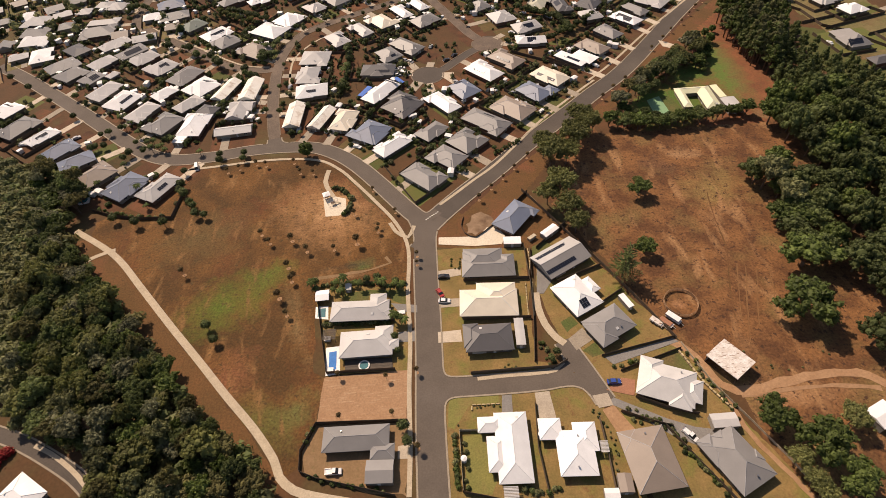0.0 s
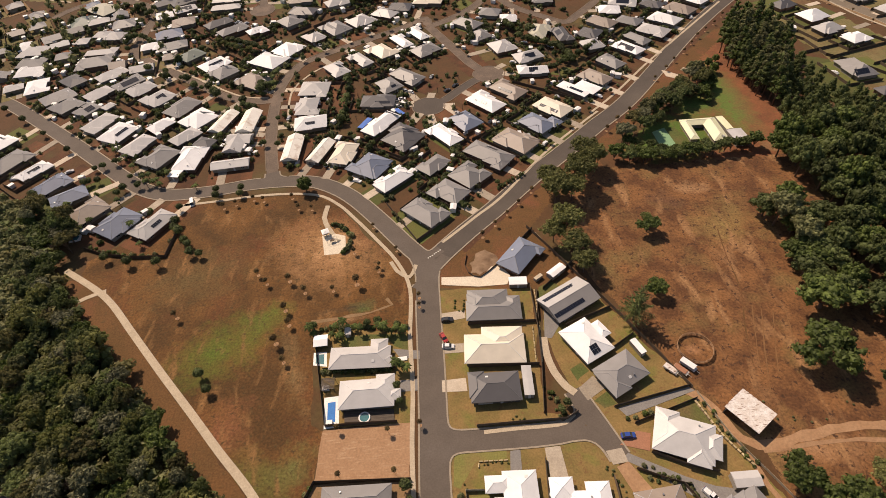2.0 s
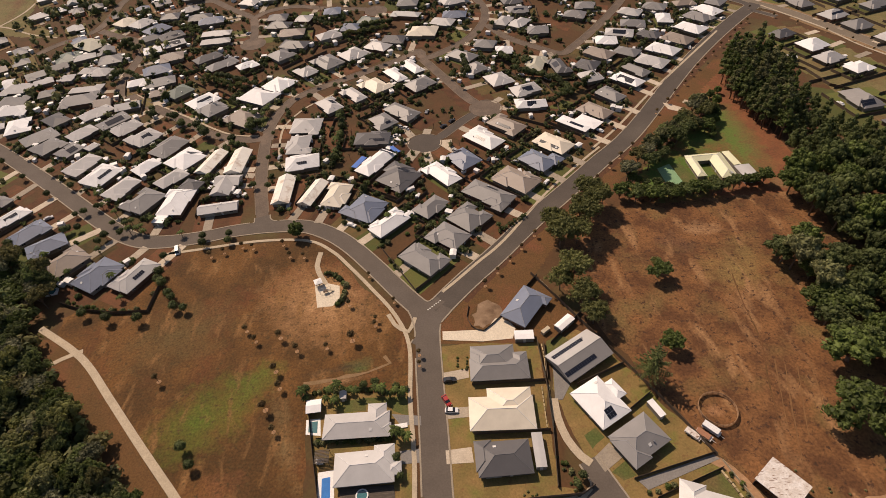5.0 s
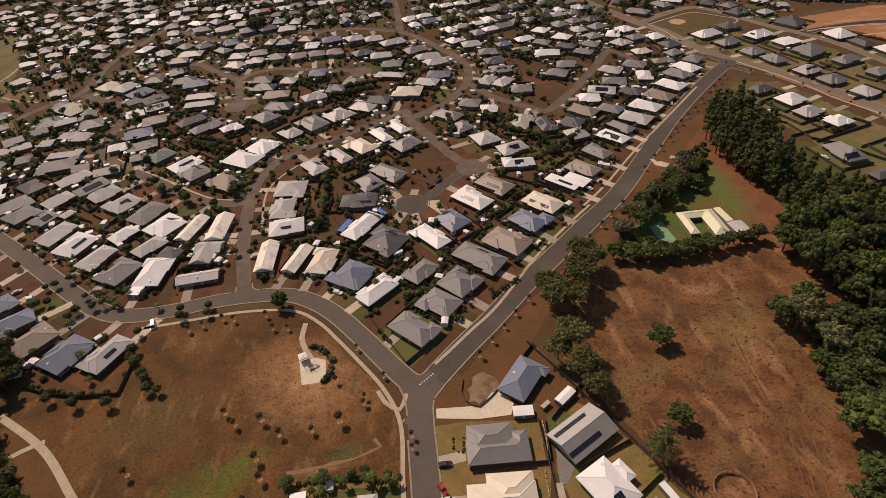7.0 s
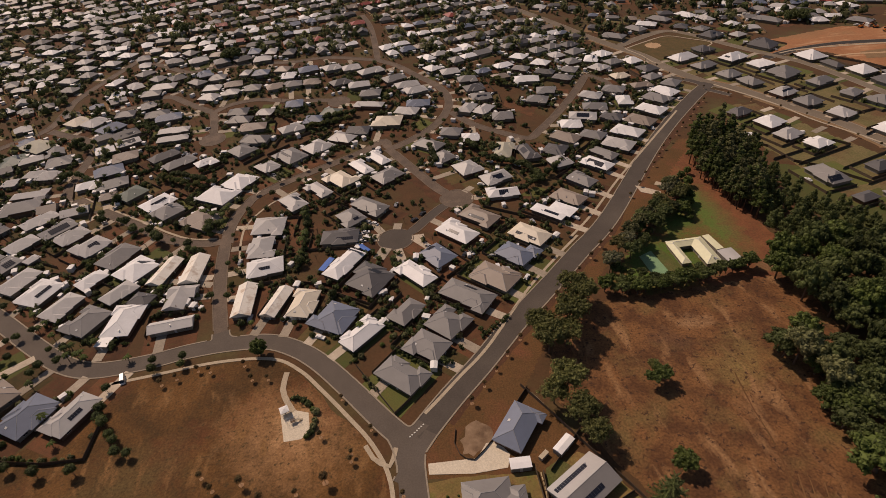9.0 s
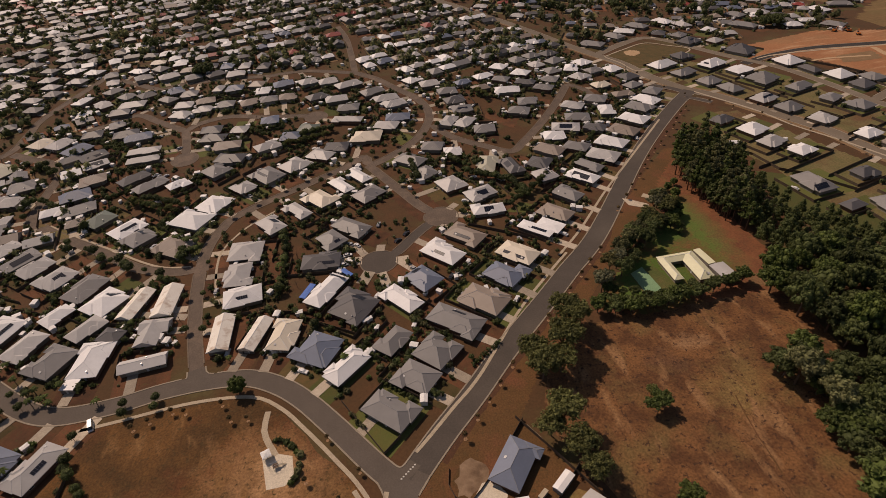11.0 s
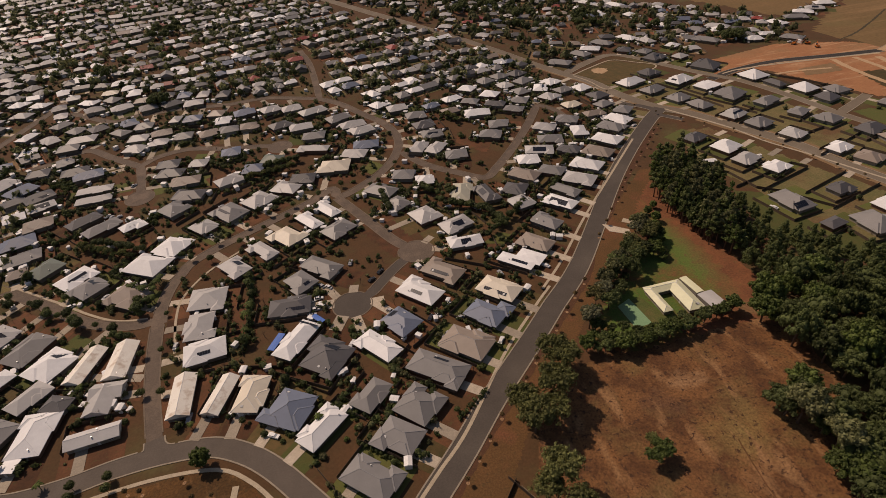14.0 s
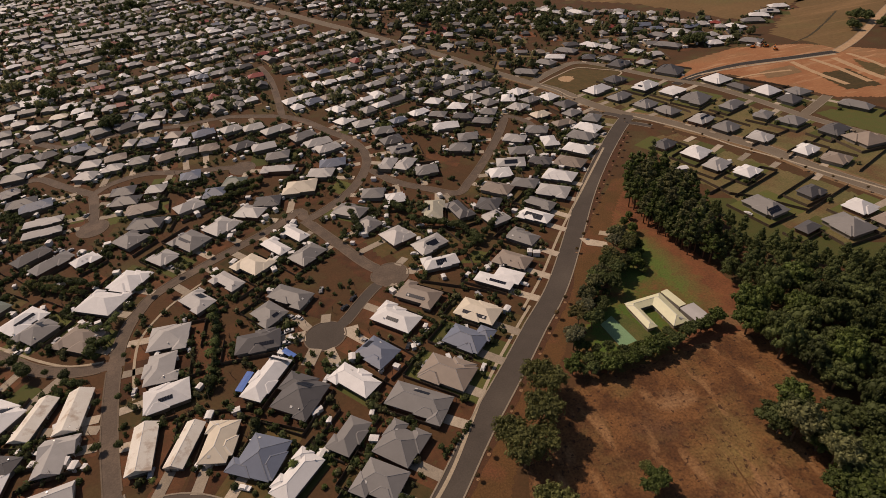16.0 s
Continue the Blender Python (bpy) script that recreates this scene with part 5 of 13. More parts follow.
for run in (((-2.0, 110.0), (-6.6, 101.5), 6.0), ((3.6, 107.5), (5.2, 96.5), 4.6), ((4.6, 125.0), (5.9, 130.5), 4.5), ((11.8, 115.6), (18.2, 115.4), 4.6), ((-5.0, 120.0), (-19.0, 121.5), 6.5),
            ((-3.0, 123.4), (-8.5, 135.5), 4.2), ((46.5, 153.5), (52.0, 158.0), 4.2), ((49.5, 146.5), (55.0, 144.0), 4.2), ((40.0, 138.8), (41.5, 132.5), 4.4)):
    driveway(*run[0], *run[1], run[2])
# ---- houses ----
house(-27.1, -48.5, -2.2, [(0, 0, 21.4, 8.9, 0), (6.5, 2.4, 6.2, 10.1, 0), (8.6, -2.0, 5.4, 4.6, 0)], "L", 2, 1, 1)
house(-24.2, -62.7, -0.1, [(0, 0, 18.5, 10.6, 0), (6.2, 2.9, 6.5, 7.8, 0), (9.2, -1.1, 4.5, 4.1, 0)], "P", 2, 1, 1)
house(-25.9, -96.5, -0.9, [(0, 0, 20.6, 8.1, 0), (8.3, -4.7, 7.4, 4.9, 0)], "G", 2, 1, 2)
house(21.8, -32.5, -2.9, [(0, 0, 20.4, 9.1, 0), (-1.9, 4.1, 15.4, 11.4, 0), (-6.6, 2.2, 6.4, 11.6, 0), (7.4, 3.0, 5.6, 7.0, 0)], "G", 2, 3, 0)
house(20.1, -49.2, -3.8, [(0, 0, 21.2, 12.0, 0), (2.9, 2.8, 14.6, 12.7, 0)], "C", 2, 3, 4)
house(18.5, -64.1, -0.8, [(0, 0, 16.6, 10.9, 0), (-6.0, 1.2, 5.6, 9.8, 0)], "D", 2, 0, 2)
house(21.5, -102.7, -1.9, [(0, 0, 10.1, 21.6, 0), (-6.4, 7.1, 7.6, 5.1, 0), (-4.7, -2.0, 6.1, 10.8, 0)], "W", 2, 2, 1)
house(39.7, -105.9, -2.8, [(0, 0, 11.0, 13.6, 0), (-6.7, 7.4, 6.9, 6.8, 0), (3.5, 4.8, 7.0, 9.0, 0)], "W", 2, 2, 1)
house(60.7, -109.2, -174.8, [(0, 0, 14.1, 18.3, 0), (4.2, -5.9, 5.7, 6.3, 0)], "T", 2, 0, 0)
house(84.8, -111.2, 25.0, [(0, 0, 12.7, 16.6, 0), (0.5, 6.3, 4.2, 4.7, 0), (4.6, -2.2, 4.3, 3.9, 0), (-3.8, 5.2, 5.4, 8.4, 0)], "G", 2, 2, 0)
house(72.9, -86.0, -22.7, [(0, 0, 17.6, 13.1, 0), (7.8, -0.2, 6.1, 8.2, 0), (-5.2, 1.6, 7.2, 12.6, 0), (4.6, -3.4, 6.8, 8.6, 0)], "P", 2, 3, 3)
house(60.6, -62.2, 27.5, [(0, 0, 15.3, 11.3, 0), (-4.6, -1.0, 6.8, 11.0, 0)], "G", 2, 3, 2)
house(52.3, -48.8, 27.6, [(0, 0, 12.2, 15.6, 0), (7.1, 0.9, 4.4, 7.0, 0)], "W", 2, 3, 1, ((0, -0.7, 2.8, 3, 2),))
long_house = house(50.2, -30.2, 29.4, [(0, 0, 20.2, 13.0, 1)], "G", 2, 0, 2, ((0, -3, 2.6, 13, 1), (2, 2, 2.6, 13, 1)), pitch=17)
part("roof_sheet", Shape().add([(-10.0, 6.6, 2.52), (10.0, 6.6, 2.52), (10.0, 0.02, 4.6), (-10.0, 0.02, 4.6), (-10.0, 6.6, 2.58), (10.0, 6.6, 2.58), (10.0, 0.02, 4.66), (-10.0, 0.02, 4.66)], [(0, 1, 2, 3), (7, 6, 5, 4), (0, 4, 5, 1), (1, 5, 6, 2), (2, 6, 7, 3), (3, 7, 4, 0)]).mesh("roof_sheet", ROOF["L"]), long_house, "paler metal sheets on one slope")
house(35.5, -5.8, 50.0, [(0, 0, 18.1, 10.8, 0), (6.8, -3.5, 4.5, 7.1, 0)], "B", 2, 2, 3)
house(-124.5, -106.2, 58.0, [(0, 0, 8.7, 12.6, 0)], "W", 2, 1, 1)
house(-236.2, 110.0, 149.2, [(0, 0, 15.3, 12.0, 0), (-4.8, -3.1, 6.1, 9.2, 0)], "W", 1, 0, 0, ((0, 0, 3.1, 6, 1),))
yard(-236.2, 110.0, 149.2, -9.2, -17.0, 9.2, 12.0, "g")
driveway(-230.5, 112.9, -222.8, 125.9, 4.2)
fence([(-225.7, 109.6), (-234.4, 94.9), (-250.3, 104.4)])
house(-220.6, 91.1, 150.6, [(0, 0, 13.9, 18.8, 0), (-4.1, -6.6, 9.1, 6.8, 0), (3.1, 6.6, 10.5, 5.7, 0)], "G", 1, 0, 2)
yard(-220.6, 91.1, 150.6, -8.6, -20.4, 8.6, 15.4, "r")
driveway(-213.6, 97.2, -205.7, 111.3, 4.2)
fence([(-209.0, 94.2), (-220.6, 73.5), (-235.6, 81.9)])
house(-203.2, 80.8, 144.6, [(0, 0, 9.0, 15.4, 0), (-2.9, -4.9, 6.1, 7.0, 0)], "W", 1, 0, 4, ((3, 0, 2.4, 6, 1),))
yard(-203.2, 80.8, 144.6, -6.1, -18.7, 6.1, 13.7, "r")
driveway(-197.5, 85.5, -189.0, 97.4, 4.2)
fence([(-194.3, 82.7), (-206.1, 66.2), (-216.1, 73.3)])
house(-187.6, 67.2, 141.5, [(0, 0, 11.2, 17.1, 0), (-2.6, -5.7, 8.8, 5.8, 0)], "B", 1, 0, 1)
yard(-187.6, 67.2, 141.5, -7.2, -19.5, 7.2, 14.5, "r")
driveway(-180.7, 71.9, -172.3, 82.5, 4.2)
fence([(-177.3, 68.6), (-191.0, 51.3), (-202.3, 60.3)])
house(-174.3, 56.6, 124.7, [(0, 0, 11.2, 16.8, 0), (-4.2, 5.6, 7.5, 6.0, 0)], "B", 1, 0, 4)
yard(-174.3, 56.6, 124.7, -7.2, -19.4, 7.2, 14.4, "g")
driveway(-166.5, 59.0, -154.5, 67.3, 4.2)
fence([(-164.1, 54.9), (-182.1, 42.5), (-190.2, 54.3)])
house(-160.1, 43.8, 140.4, [(0, 0, 13.5, 17.2, 0), (3.4, -5.8, 9.2, 6.0, 0), (3.5, 5.8, 9.5, 5.8, 0)], "T", 1, 0, 1)
yard(-160.1, 43.8, 140.4, -8.3, -19.6, 8.3, 14.6, "d")
driveway(-152.7, 48.0, -144.1, 58.5, 4.2)
fence([(-148.8, 44.3), (-163.0, 27.2), (-175.8, 37.8)])
house(-142.1, 34.0, 148.8, [(0, 0, 13.6, 17.8, 0)], "B", 1, 0, 1)
yard(-142.1, 34.0, 148.8, -8.4, -19.9, 8.4, 14.9, "r")
driveway(-135.2, 39.5, -127.9, 51.6, 4.2)
house(-124.8, 31.2, 149.8, [(0, 0, 10.5, 18.6, 0), (2.9, 6.5, 8.1, 6.2, 0)], "L", 1, 0, 3, ((3, 0, 2.7, 5, 1),))
yard(-124.8, 31.2, 149.8, -6.9, -20.3, 6.9, 15.3, "r")
driveway(-118.4, 37.6, -110.8, 50.6, 4.2)
house(-268.5, 223.4, -2.8, [(0, 0, 17.9, 13.8, 0), (-6.2, -3.8, 6.9, 10.7, 0)], "L", 1, 2, 1)
yard(-268.5, 223.4, -2.8, -10.6, -12.9, 10.6, 17.9, "g")
fence([(-257.7, 228.8), (-258.6, 210.0), (-279.7, 211.1)])
house(-263.0, 205.9, 1.4, [(0, 0, 17.9, 12.0, 0), (-6.1, 4.3, 6.6, 7.8, 0), (6.1, 4.5, 6.9, 7.6, 0)], "G", 1, 0, 0, ((2, 0, 3.1, 10, 1),))
yard(-263.0, 205.9, 1.4, -10.5, -17.0, 10.5, 12.0, "r")
fence([(-273.4, 200.6), (-273.8, 217.7), (-252.8, 218.2)])
house(-257.5, 193.9, 5.1, [(0, 0, 19.1, 13.2, 0), (-6.8, 4.5, 6.9, 9.0, 0), (6.8, -3.7, 5.8, 8.9, 0)], "W", 1, 0, 0)
yard(-257.5, 193.9, 5.1, -11.2, -17.6, 11.2, 12.6, "d")
driveway(-261.2, 187.6, -259.1, 165.1, 4.2)
fence([(-268.1, 187.3), (-269.7, 205.4), (-247.5, 207.4)])
house(-244.7, 172.8, 18.3, [(0, 0, 12.5, 18.9, 0), (4.7, -6.7, 8.2, 5.6, 0), (2.8, 6.7, 9.3, 6.0, 0)], "W", 1, 3, 1)
yard(-244.7, 172.8, 18.3, -15.6, -11.1, 12.3, 11.1, "r")
driveway(-251.4, 174.9, -265.7, 170.2, 4.2)
fence([(-253.2, 181.6), (-236.5, 187.1), (-229.6, 166.1)])
house(-224.6, 157.7, 133.7, [(0, 0, 12.9, 18.6, 0), (-4.2, -6.5, 9.4, 6.7, 0)], "G", 1, 2, 1, ((1, 0, 3.4, 5, 1),))
yard(-224.6, 157.7, 133.7, -8.1, -15.3, 8.1, 16.3, "r")
driveway(-232.8, 153.7, -237.9, 148.8, 4.2)
fence([(-236.1, 157.8), (-219.1, 174.1), (-207.9, 162.5)])
house(-213.7, 145.9, 145.5, [(0, 0, 13.8, 15.3, 0), (-3.7, -4.9, 10.3, 5.7, 0), (4.2, 4.9, 8.7, 6.1, 0)], "G", 1, 2, 0)
yard(-213.7, 145.9, 145.5, -8.5, -13.7, 8.5, 14.1, "r")
driveway(-220.1, 141.8, -223.6, 136.8, 4.2)
fence([(-224.4, 145.2), (-212.9, 162.0), (-198.9, 152.4)])
house(-240.1, 281.1, 52.0, [(0, 0, 15.9, 24, 0)], "E", 1, 1, 2)
yard(-240.1, 281.1, 52.0, -14.0, -13.6, 18.6, 13.6, "r")
driveway(-231.4, 283.6, -224.9, 292.0, 4.2)
fence([(-225.1, 278.2), (-238.0, 261.7), (-259.4, 278.4)])
house(-249.4, 263.6, 26.6, [(0, 0, 15.3, 16.7, 0)], "N", 1, 2, 1, ((1, 0, 4.0, 7, 1),))
yard(-249.4, 263.6, 26.6, -9.2, -14.4, 9.2, 19.4, "r")
fence([(-244.5, 274.4), (-234.8, 254.9), (-251.3, 246.7)])
house(-215.9, 254.2, 14.8, [(0, 0, 16.2, 14.3, 0), (5.3, 3.7, 6.9, 10.0, 0)], "G", 1, 1, 0)
yard(-215.9, 254.2, 14.8, -14.1, -8.8, 15.8, 8.8, "r")
driveway(-207.9, 253.1, -201.0, 254.9, 4.2)
fence([(-206.9, 247.6), (-227.3, 242.2), (-231.8, 259.1)])
house(-226.9, 240.7, -6.5, [(0, 0, 11.8, 9.7, 0)], "L", 1, 1, 4)
yard(-226.9, 240.7, -6.5, -11.9, -6.5, 16.9, 6.5, "g")
driveway(-221.9, 237.9, -201.9, 235.7, 4.2)
fence([(-222.7, 233.7), (-239.5, 235.6), (-238.0, 248.4)])
house(-216.8, 236.8, -10.2, [(0, 0, 13.8, 11.4, 0)], "L", 1, 1, 0)
yard(-216.8, 236.8, -10.2, -12.9, -7.3, 16.1, 7.3, "d")
driveway(-211.1, 233.2, -201.6, 231.5, 4.2)
fence([(-212.3, 228.6), (-230.8, 231.9), (-228.3, 246.3)])
house(-238.6, 232.8, -0.6, [(0, 0, 9.1, 8.9, 0)], "L", 1, 1, 1)
yard(-238.6, 232.8, -0.6, -10.6, -6.1, 15.6, 6.1, "r")
house(-218.6, 214.0, 1.8, [(0, 0, 21.1, 8.2, 0), (7.8, 3.0, 6.3, 6.0, 0)], "L", 1, 1, 0)
yard(-218.6, 214.0, 1.8, -16.6, -5.7, 19.5, 5.7, "r")
driveway(-208.6, 212.5, -199.6, 212.8, 4.2)
fence([(-208.9, 208.6), (-235.0, 207.8), (-235.4, 219.2)])
house(-217.7, 200.3, 9.9, [(0, 0, 21.9, 15.1, 0), (-8.2, -4.6, 6.6, 10.3, 0), (8.2, 4.8, 7.0, 10.0, 0)], "G", 1, 1, 3, ((2, 0, 3.9, 5, 1),))
yard(-217.7, 200.3, 9.9, -17.0, -9.1, 22.0, 9.1, "r")
driveway(-206.9, 198.9, -189.6, 201.9, 4.2)
fence([(-206.3, 193.1), (-232.8, 188.4), (-236.0, 206.4)])
house(-199.3, 181.3, 135.2, [(0, 0, 11.0, 19.4, 0)], "L", 1, 0, 1)
yard(-199.3, 181.3, 135.2, -7.1, -20.7, 7.1, 15.7, "d")
driveway(-191.2, 186.1, -181.9, 195.4, 4.2)
fence([(-188.1, 182.5), (-205.4, 165.2), (-215.4, 175.1)])
house(-184.0, 168.3, 136.8, [(0, 0, 11.2, 18.6, 0), (3.7, -6.5, 7.5, 6.5, 0)], "G", 1, 0, 1, ((3, 0, 2.9, 10, 2),))
yard(-184.0, 168.3, 136.8, -7.2, -20.3, 7.2, 15.3, "r")
driveway(-176.2, 173.0, -167.3, 182.6, 4.2)
fence([(-173.1, 169.5), (-189.3, 152.3), (-199.7, 162.1)])
house(-173.2, 159.3, 138.5, [(0, 0, 12.1, 16.6, 0)], "L", 1, 0, 3, ((1, 0, 3.1, 8, 1),))
yard(-173.2, 159.3, 138.5, -7.7, -19.3, 7.7, 14.3, "d")
driveway(-166.1, 163.4, -156.8, 173.9, 4.2)
fence([(-162.6, 159.8), (-176.9, 143.6), (-188.4, 153.7)])
house(-158.1, 146.1, 142.2, [(0, 0, 14.7, 16.3, 0), (3.9, 5.3, 10.9, 6.7, 0)], "L", 1, 0, 1, ((3, 0, 3.8, 5, 2),))
yard(-158.1, 146.1, 142.2, -8.9, -19.1, 8.9, 14.1, "r")
driveway(-150.9, 150.1, -141.9, 161.6, 4.2)
fence([(-146.6, 146.3), (-159.6, 129.5), (-173.8, 140.4)])
house(-140.2, 133.1, 146.7, [(0, 0, 13.6, 19.6, 0)], "G", 1, 0, 3)
yard(-140.2, 133.1, 146.7, -8.4, -20.8, 8.4, 15.8, "r")
driveway(-132.7, 139.1, -126.6, 148.4, 4.2)
fence([(-128.4, 135.8), (-141.9, 115.2), (-155.9, 124.5)])
house(-126.7, 118.9, 141.8, [(0, 0, 15.7, 15.6, 0)], "W", 1, 0, 1, ((0,0,3,4,3),))
yard(-126.7, 118.9, 141.8, -9.5, -18.8, 9.5, 13.8, "g")
driveway(-119.5, 122.4, -107.7, 137.4, 4.2)
fence([(-115.1, 118.4), (-127.8, 102.2), (-142.7, 113.9)])
house(-111.7, 113.5, -18.9, [(0, 0, 8.5, 21.2, 1)], "S", 1, 1, 0)
yard(-111.7, 113.5, -18.9, -10.2, -12.2, 15.2, 12.2, "g")
driveway(-109.7, 107.9, -86.9, 100.1, 4.2)
fence([(-112.5, 100.9), (-125.3, 105.3), (-117.4, 128.4)])
house(-97.1, 111.8, -5.8, [(0, 0, 10.0, 21.8, 1)], "S", 1, 1, 0)
yard(-97.1, 111.8, -5.8, -11.0, -12.5, 9.8, 12.5, "r")
driveway(-93.2, 106.6, -87.6, 106.1, 4.2)
fence([(-94.4, 99.0), (-109.3, 100.5), (-106.8, 125.4)])
house(-98.7, 95.2, 173.5, [(0, 0, 13.2, 8.9, 1), (0.9, 5.4, 10.3, 14.3, 1)], "L", 1, 3, 4)
yard(-98.7, 95.2, 173.5, -13.5, -6.0, 12.6, 6.0, "r")
driveway(-92.9, 92.5, -85.8, 91.7, 4.2)
fence([(-93.8, 88.5), (-111.9, 90.6), (-110.5, 102.6)])
house(-99.0, 73.0, 4.7, [(0, 0, 19.1, 7.6, 1)], "P", 1, 0, 4)
yard(-99.0, 73.0, 4.7, -11.2, -14.0, 11.2, 9.8, "r")
driveway(-102.9, 69.5, -102.1, 59.4, 4.2)
fence([(-109.8, 69.3), (-110.9, 81.8), (-88.6, 83.7)])
house(-121.6, 80.8, 172.9, [(0, 0, 12.8, 20.1, 0), (3.0, -7.2, 9.6, 6.4, 0)], "W", 1, 2, 3)
yard(-121.6, 80.8, 172.9, -8.0, -16.1, 8.0, 21.1, "r")
driveway(-125.5, 71.7, -127.0, 59.7, 4.2)
fence([(-130.6, 72.8), (-127.5, 97.7), (-111.6, 95.7)])
house(-117.4, 94.0, -25.1, [(0, 0, 11.0, 8.5, 0)], "D", 1, 1, 1)
house(-138.2, 84.0, 149.1, [(0, 0, 13.6, 17.0, 0), (4.6, -5.7, 8.6, 5.7, 0), (4.4, 5.7, 8.9, 6.6, 0)], "G", 1, 2, 0)
yard(-138.2, 84.0, 149.1, -8.4, -14.5, 8.4, 16.5, "d")
driveway(-144.8, 78.8, -148.5, 72.7, 4.2)
fence([(-149.3, 81.9), (-138.0, 100.8), (-123.6, 92.2)])
house(-154.4, 97.3, 149.4, [(0, 0, 11.1, 17.7, 0), (-2.7, 6.0, 8.6, 5.7, 0)], "L", 1, 2, 0)
yard(-154.4, 97.3, 149.4, -7.1, -14.8, 7.1, 16.1, "r")
driveway(-160.7, 91.5, -164.0, 85.8, 4.2)
fence([(-164.5, 94.2), (-153.0, 113.7), (-140.7, 106.4)])
house(-169.4, 110.2, 154.1, [(0, 0, 14.3, 17.8, 0), (4.1, -6.1, 9.8, 6.4, 0)], "W", 1, 2, 2, ((3, 0, 3.7, 8, 1),))
yard(-169.4, 110.2, 154.1, -8.8, -14.9, 8.8, 15.7, "r")
driveway(-175.9, 104.0, -178.6, 98.6, 4.2)
fence([(-180.8, 106.9), (-170.8, 127.4), (-155.0, 119.7)])
house(-184.9, 123.2, 150.1, [(0, 0, 11.6, 18.5, 0), (-2.9, 6.4, 9.0, 6.8, 0)], "L", 1, 2, 4)
yard(-184.9, 123.2, 150.1, -7.4, -15.2, 7.4, 15.4, "d")
driveway(-191.4, 116.9, -194.1, 112.1, 4.2)
fence([(-195.4, 119.7), (-183.7, 140.0), (-170.9, 132.7)])
house(-197.8, 138.8, 148.8, [(0, 0, 9.9, 12.5, 0), (3.8, -3.5, 7.2, 6.0, 0), (3.4, 3.5, 6.9, 6.4, 0)], "G", 1, 2, 1, ((3, 0, 2.6, 5, 2),))
yard(-197.8, 138.8, 148.8, -6.6, -12.3, 6.6, 17.3, "r")
driveway(-202.6, 135.0, -208.9, 124.7, 4.2)
fence([(-206.2, 137.7), (-197.1, 152.6), (-185.9, 145.8)])
house(-186.6, 141.1, 146.4, [(0, 0, 6.0, 7.3, 0)], "L", 1, 2, 1)
house(-91.7, 238.2, 40.7, [(0, 0, 13.6, 16.2, 0), (4.2, -5.3, 8.9, 6.1, 0), (4.0, 5.3, 10.6, 6.4, 0)], "G", 1, 2, 1)
yard(-91.7, 238.2, 40.7, -8.4, -14.1, 8.4, 19.1, "r")
fence([(-89.9, 249.1), (-76.1, 233.0), (-88.8, 222.1)])
house(-71.1, 211.3, 39.4, [(0, 0, 12.3, 12.3, 0), (-3.4, 3.6, 5.7, 9.0, 0)], "L", 1, 0, 3, ((2, 0, 3.2, 4, 1),))
yard(-71.1, 211.3, 39.4, -7.8, -17.2, 7.8, 12.2, "g")
driveway(-69.7, 205.3, -61.0, 194.8, 4.2)
fence([(-73.8, 202.4), (-84.8, 215.8), (-72.8, 225.6)])
house(-57.1, 222.6, 37.6, [(0, 0, 15.0, 20.0, 0), (-4.1, 7.2, 10.5, 6.6, 0)], "G", 1, 0, 1, ((3, 0, 3.9, 10, 1),))
yard(-57.1, 222.6, 37.6, -9.1, -21.0, 9.1, 16.0, "r")
driveway(-53.9, 213.2, -46.2, 203.2, 4.2)
fence([(-58.8, 210.0), (-74.0, 229.8), (-59.6, 240.9)])
house(-40.6, 230.0, 37.9, [(0, 0, 16.7, 15.4, 0), (5.5, 4.2, 6.0, 10.6, 0)], "L", 1, 0, 1)
yard(-40.6, 230.0, 37.9, -9.9, -18.7, 9.9, 13.7, "r")
driveway(-39.2, 222.2, -31.1, 211.8, 4.2)
fence([(-44.3, 218.6), (-56.8, 234.7), (-41.2, 246.9)])
house(-87.3, 196.8, 55.3, [(0, 0, 15.6, 16.8, 0)], "W", 1, 0, 0)
yard(-87.3, 196.8, 55.3, -9.4, -18.9, 9.4, 14.4, "r")
driveway(-82.9, 189.5, -74.6, 183.7, 4.2)
fence([(-86.6, 184.8), (-104.6, 197.2), (-93.8, 212.7)])
house(-98.2, 182.8, 57.1, [(0, 0, 15.8, 21.7, 0), (4.5, -8.1, 9.9, 5.7, 0), (3.5, 8.1, 11.2, 5.9, 0)], "W", 1, 0, 1)
yard(-98.2, 182.8, 57.1, -9.5, -19.1, 9.5, 16.9, "d")
driveway(-91.5, 174.4, -84.7, 170.0, 4.2)
fence([(-95.1, 169.5), (-117.5, 184.0), (-107.2, 200.0)])
house(-102.8, 159.2, 54.2, [(0, 0, 14.7, 19.0, 0), (-4.6, 6.7, 9.9, 6.2, 0)], "T", 1, 0, 1)
yard(-102.8, 159.2, 54.2, -9.0, -15.6, 9.0, 15.5, "g")
driveway(-97.4, 151.4, -89.6, 145.8, 4.2)
fence([(-101.1, 147.0), (-120.6, 161.0), (-110.1, 175.6)])
house(-52.1, 164.1, 36.1, [(0, 0, 10.4, 17.6, 0), (-3.0, -6.0, 6.8, 5.9, 0), (3.3, 6.0, 7.8, 5.5, 0)], "L", 1, 2, 1, ((1, 0, 2.7, 5, 2),))
yard(-52.1, 164.1, 36.1, -6.8, -14.8, 6.8, 19.8, "r")
driveway(-55.1, 172.1, -64.2, 184.7, 4.2)
fence([(-51.2, 174.4), (-37.9, 156.2), (-48.9, 148.1)])
